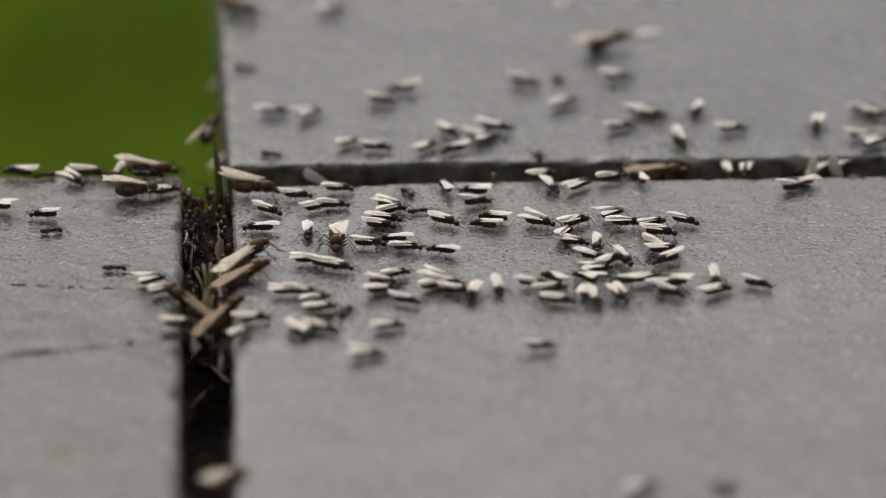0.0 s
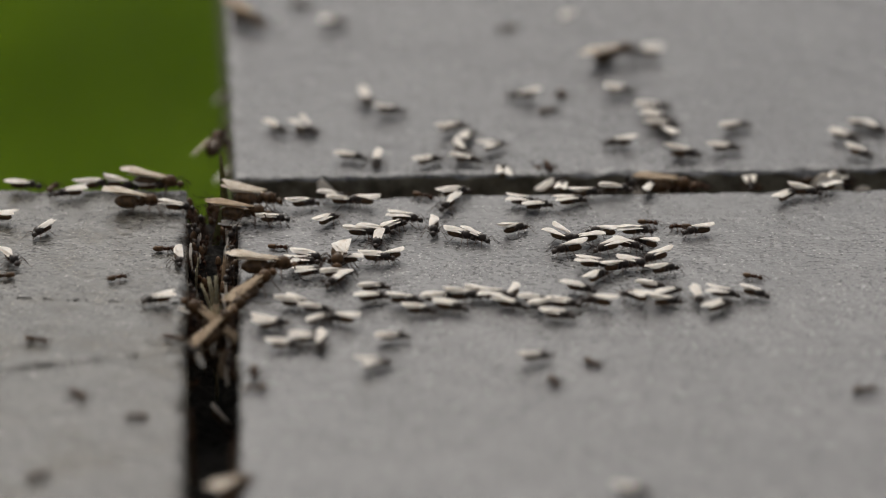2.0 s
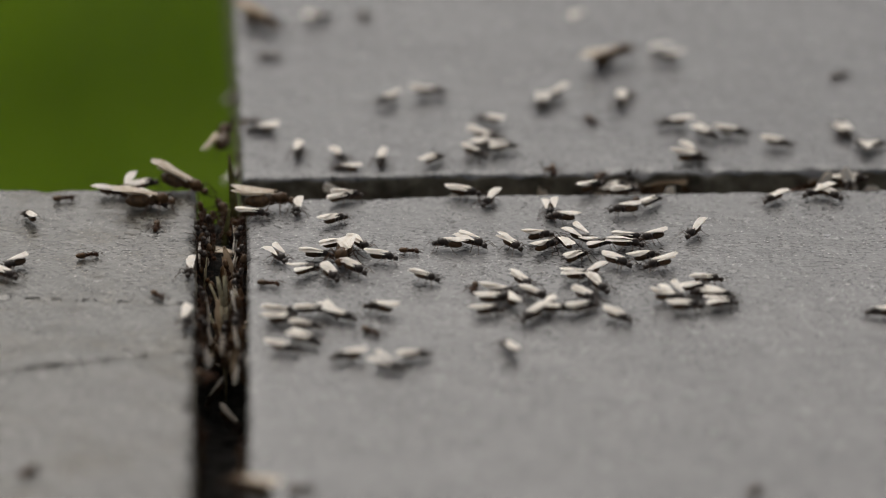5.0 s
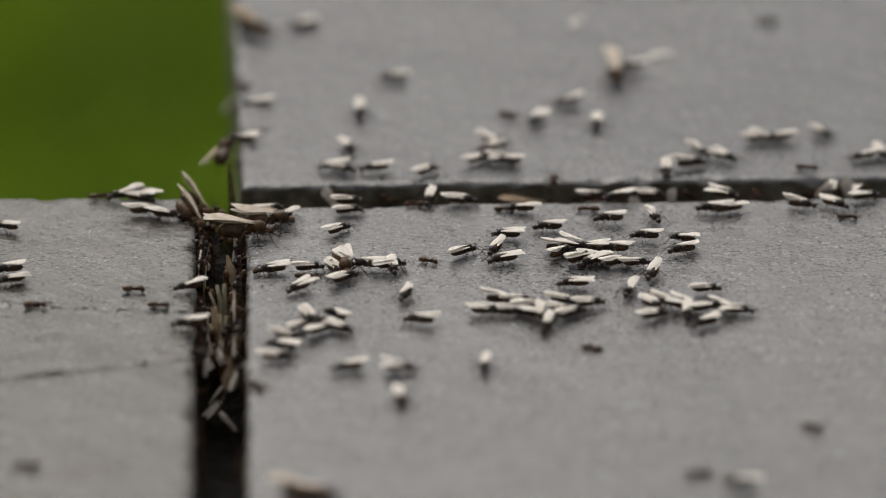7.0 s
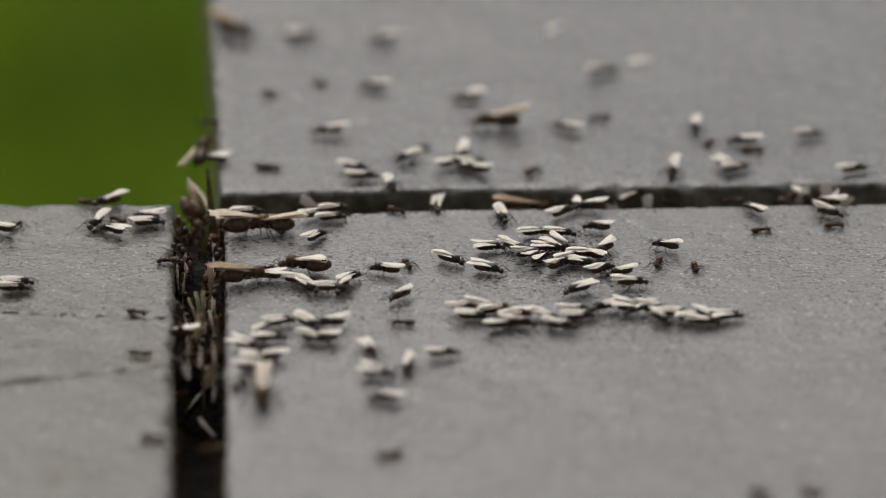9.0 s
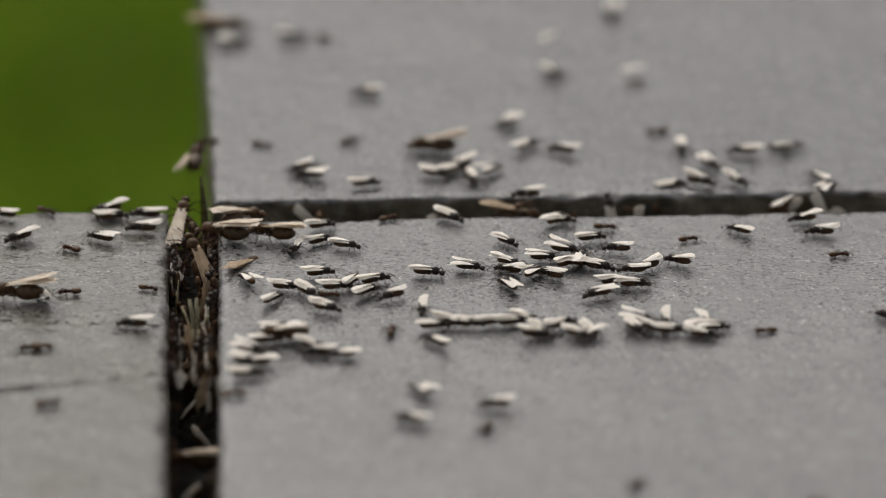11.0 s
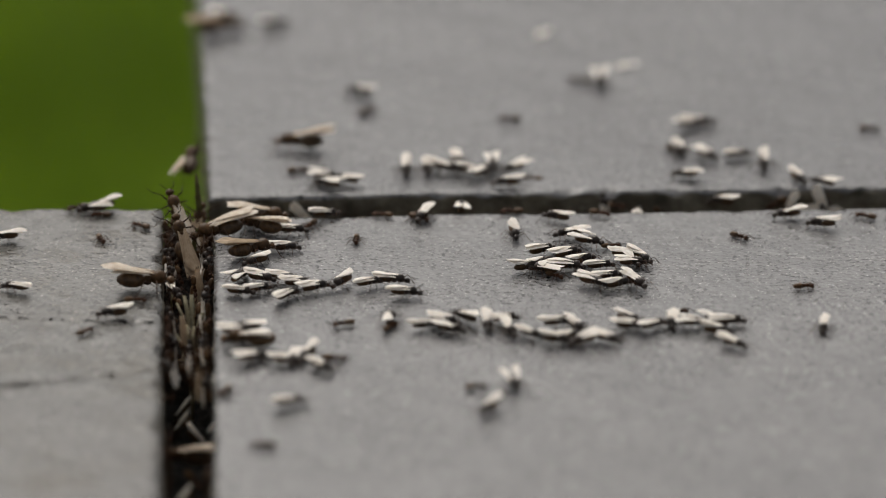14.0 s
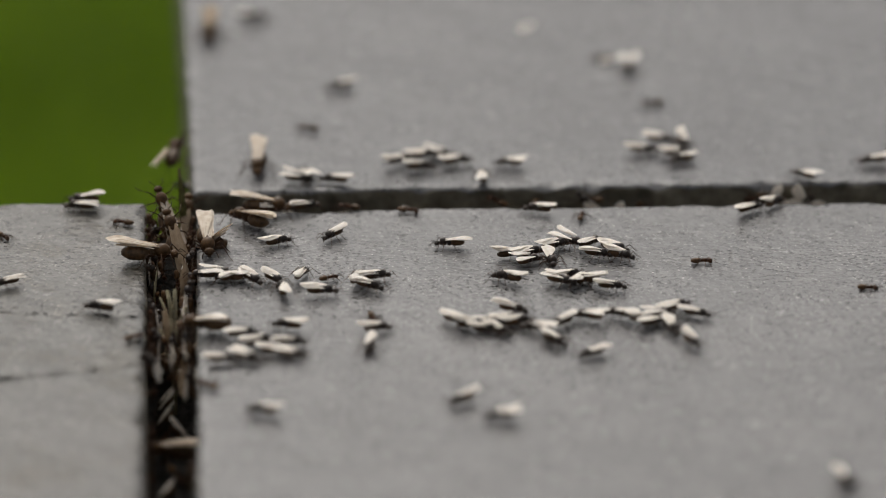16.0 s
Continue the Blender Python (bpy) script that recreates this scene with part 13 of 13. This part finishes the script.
    walk(swarm_workers[33], trail([(0, 40, -125, 0, -270), (5.29, 40, -125, 0, -270), (6.5, 40, -81.3, 0, -189), (8, 6, -74.1, 0, -162), (8.94, -31.4, -61.4, 0, -199), (9.16, -35.4, -60, -13.5, -199, 0, 50), (10.3, -17.8, -13.2, -12.2, -144), (11.45, -0.2, 33.6, -11, -90, 0, -50), (11.61, -0.2, 29.4, 0, -90), (11.81, -0.2, 23.1, 0, -134), (12, -0.2, 16.8, 0, -177), (12.17, -2.8, 16.7, 0, -119), (12.33, -5.3, 16.5, 0, -61), (12.5, -7.9, 16.4, 0, -3), (14.5, 0.3, 27.6, 0, -42), (15, -11.7, 16.6, 0, -30), (15.19, -11.7, 22.7, 0, 30), (15.38, -11.7, 28.9, 0, 90), (15.54, -11.7, 33.1, -11, 90, 0, 50), (16, -11.7, 33.1, -11, 90, 0, 50)]))
    walk(swarm_workers[34], trail([(0, -92, 24.6, 0, 0), (6.92, -92, 24.6, 0, 0), (7.11, -85.8, 24.6, 0, 53), (7.31, -79.7, 24.6, 0, 105), (7.5, -73.5, 24.6, 0, 158), (8, -64.2, 30.1, 0, 178), (8.25, -66.7, 25.6, 0, 119), (8.5, -69.2, 21, 0, 60), (11.5, -66.8, 19.5, 0, 51), (12, -62.8, 18.5, 0, 36), (12.5, -63.7, 10.8, 0, 17), (12.67, -57.8, 8.8, 0, 69), (12.83, -52, 6.9, 0, 122), (13, -46.1, 4.9, 0, 174), (13.06, -44.9, 4.9, 0, 116), (13.12, -43.6, 4.9, 0, 58), (13.17, -42.4, 4.9, 0, 0), (13.32, -38.2, 4.9, -13.5, 0, 0, 50), (13.68, -11, 19.6, -12.2, 45), (14.05, 16.1, 34.3, -11, 90, 0, -50), (14.2, 16.1, 38.5, 0, 90), (14.3, 16.1, 41.3, 0, 40), (14.4, 16.1, 44.2, 0, -11), (14.5, 16.1, 47.1, 0, -61), (15.5, 10.9, 44, 0, -46), (15.73, 10.9, 38.2, 0, -90), (15.88, 10.9, 34, -11, -90, 0, 50), (16, 10.9, 34, -11, -90, 0, 50)]))
    walk(swarm_workers[35], trail([(0, -38.1, 81.7, -14, 0, 0, -50), (8.64, -38.1, 81.7, -14, 0, 0, -50), (8.79, -33.9, 81.7, 0, 0), (9, -29.3, 81.7, 0, -63), (11.5, -29, 58.3, 0, 18), (11.56, -30.2, 58.3, 0, 72), (11.62, -31.4, 58.3, 0, 126), (11.68, -32.6, 58.3, 0, 180), (11.83, -36.8, 58.3, -14, 180, 0, 50), (16, -36.8, 58.3, -14, 180, 0, 50)]))
    walk(swarm_workers[36], trail([(0, 35.8, 35.1, -11, -270, 0, -50), (11.82, 35.8, 35.1, -11, -270, 0, -50), (11.95, 35.8, 36.4, 0, -270), (11.98, 35.8, 36.7, -1.3, -214), (12, 35.8, 37, -2.6, -158), (12.17, 35.8, 34.6, -1.7, -216), (12.33, 35.8, 32.2, -0.9, -275), (12.5, 35.8, 29.8, 0, -333), (13, 35.4, 37, -2.6, -354), (13.5, 32.3, 37.3, -2.6, -369), (14.5, 31.8, 37.4, -2.6, -372), (15.5, 31.7, 37.4, -2.6, -355), (15.67, 31.5, 37.4, -2.6, -296), (15.83, 31.4, 37.4, -2.6, -237), (16, 31.3, 37.4, -2.6, -178)]))
    walk(swarm_workers[37], trail([(0, -37.6, -9, -13.5, 0, 0, -50), (11.87, -37.6, -9, -13.5, 0, 0, -50), (12.04, -33.4, -9, 0, 0), (12.5, -17.3, -9, 0, 0), (13, -15.7, -12, 0, -54), (13.5, -14.1, -15.1, 0, -107), (14, -12.5, -18.1, 0, -161), (14.56, -33, -18.1, 0, -180), (14.74, -37.2, -18.1, -13.5, -180, 0, 50), (16, -37.2, -18.1, -13.5, -180, 0, 50)]))
    walk(swarm_workers[38], trail([(0, 8, 33.9, -11, 630, 0, -50), (11.93, 8, 33.9, -11, 630, 0, -50), (12.13, 8, 29.7, 0, 630), (12.57, 8, 13, 0, 574), (13, 8, -3.7, 0, 517), (13.33, 12.3, -2, 0, 573), (13.67, 16.6, -0.3, 0, 628), (14, 20.9, 1.4, 0, 684), (14.5, 8.5, 3.3, 0, 694), (14.85, 8.5, 16.5, 0, 752), (15.21, 8.5, 29.7, 0, 810), (15.4, 8.5, 33.9, -11, 810, 0, 50), (16, 8.5, 33.9, -11, 810, 0, 50)]))
    walk(swarm_workers[39], trail([(0, -38.2, 4.4, -13.5, -360, 0, -50), (12.05, -38.2, 4.4, -13.5, -360, 0, -50), (12.2, -34, 4.4, 0, -360), (12.5, -24.8, 4.4, 0, -361), (13.17, -22.2, 12.3, 0, -413), (13.83, -19.6, 20.2, 0, -465), (14.5, -17, 28.1, 0, -517), (15, -17.4, 27.8, 0, -528), (15.5, -17.4, 28, 0, -544), (16, -9.4, 27.9, 0, -562)]))
    walk(swarm_workers[40], trail([(0, 28, 34.8, -11, 810, 0, -50), (12.48, 28, 34.8, -11, 810, 0, -50), (12.73, 28, 39, 0, 810), (14, 28, 90.1, 0, 886), (14.17, 30.7, 92.1, 0, 828), (14.33, 33.4, 94.1, 0, 769), (14.5, 36.1, 96.1, 0, 711), (15, 19.2, 113, 0, 635), (15.35, 19.2, 125.3, 0, 693), (15.7, 19.2, 137.7, 0, 752), (16, 19.2, 148.4, 0, 802)]))
    stir()
    gait(males + queens + folded_queens + workers, swarm_males + swarm_queens + swarm_workers + [a for a, _ in crowd])


motions()
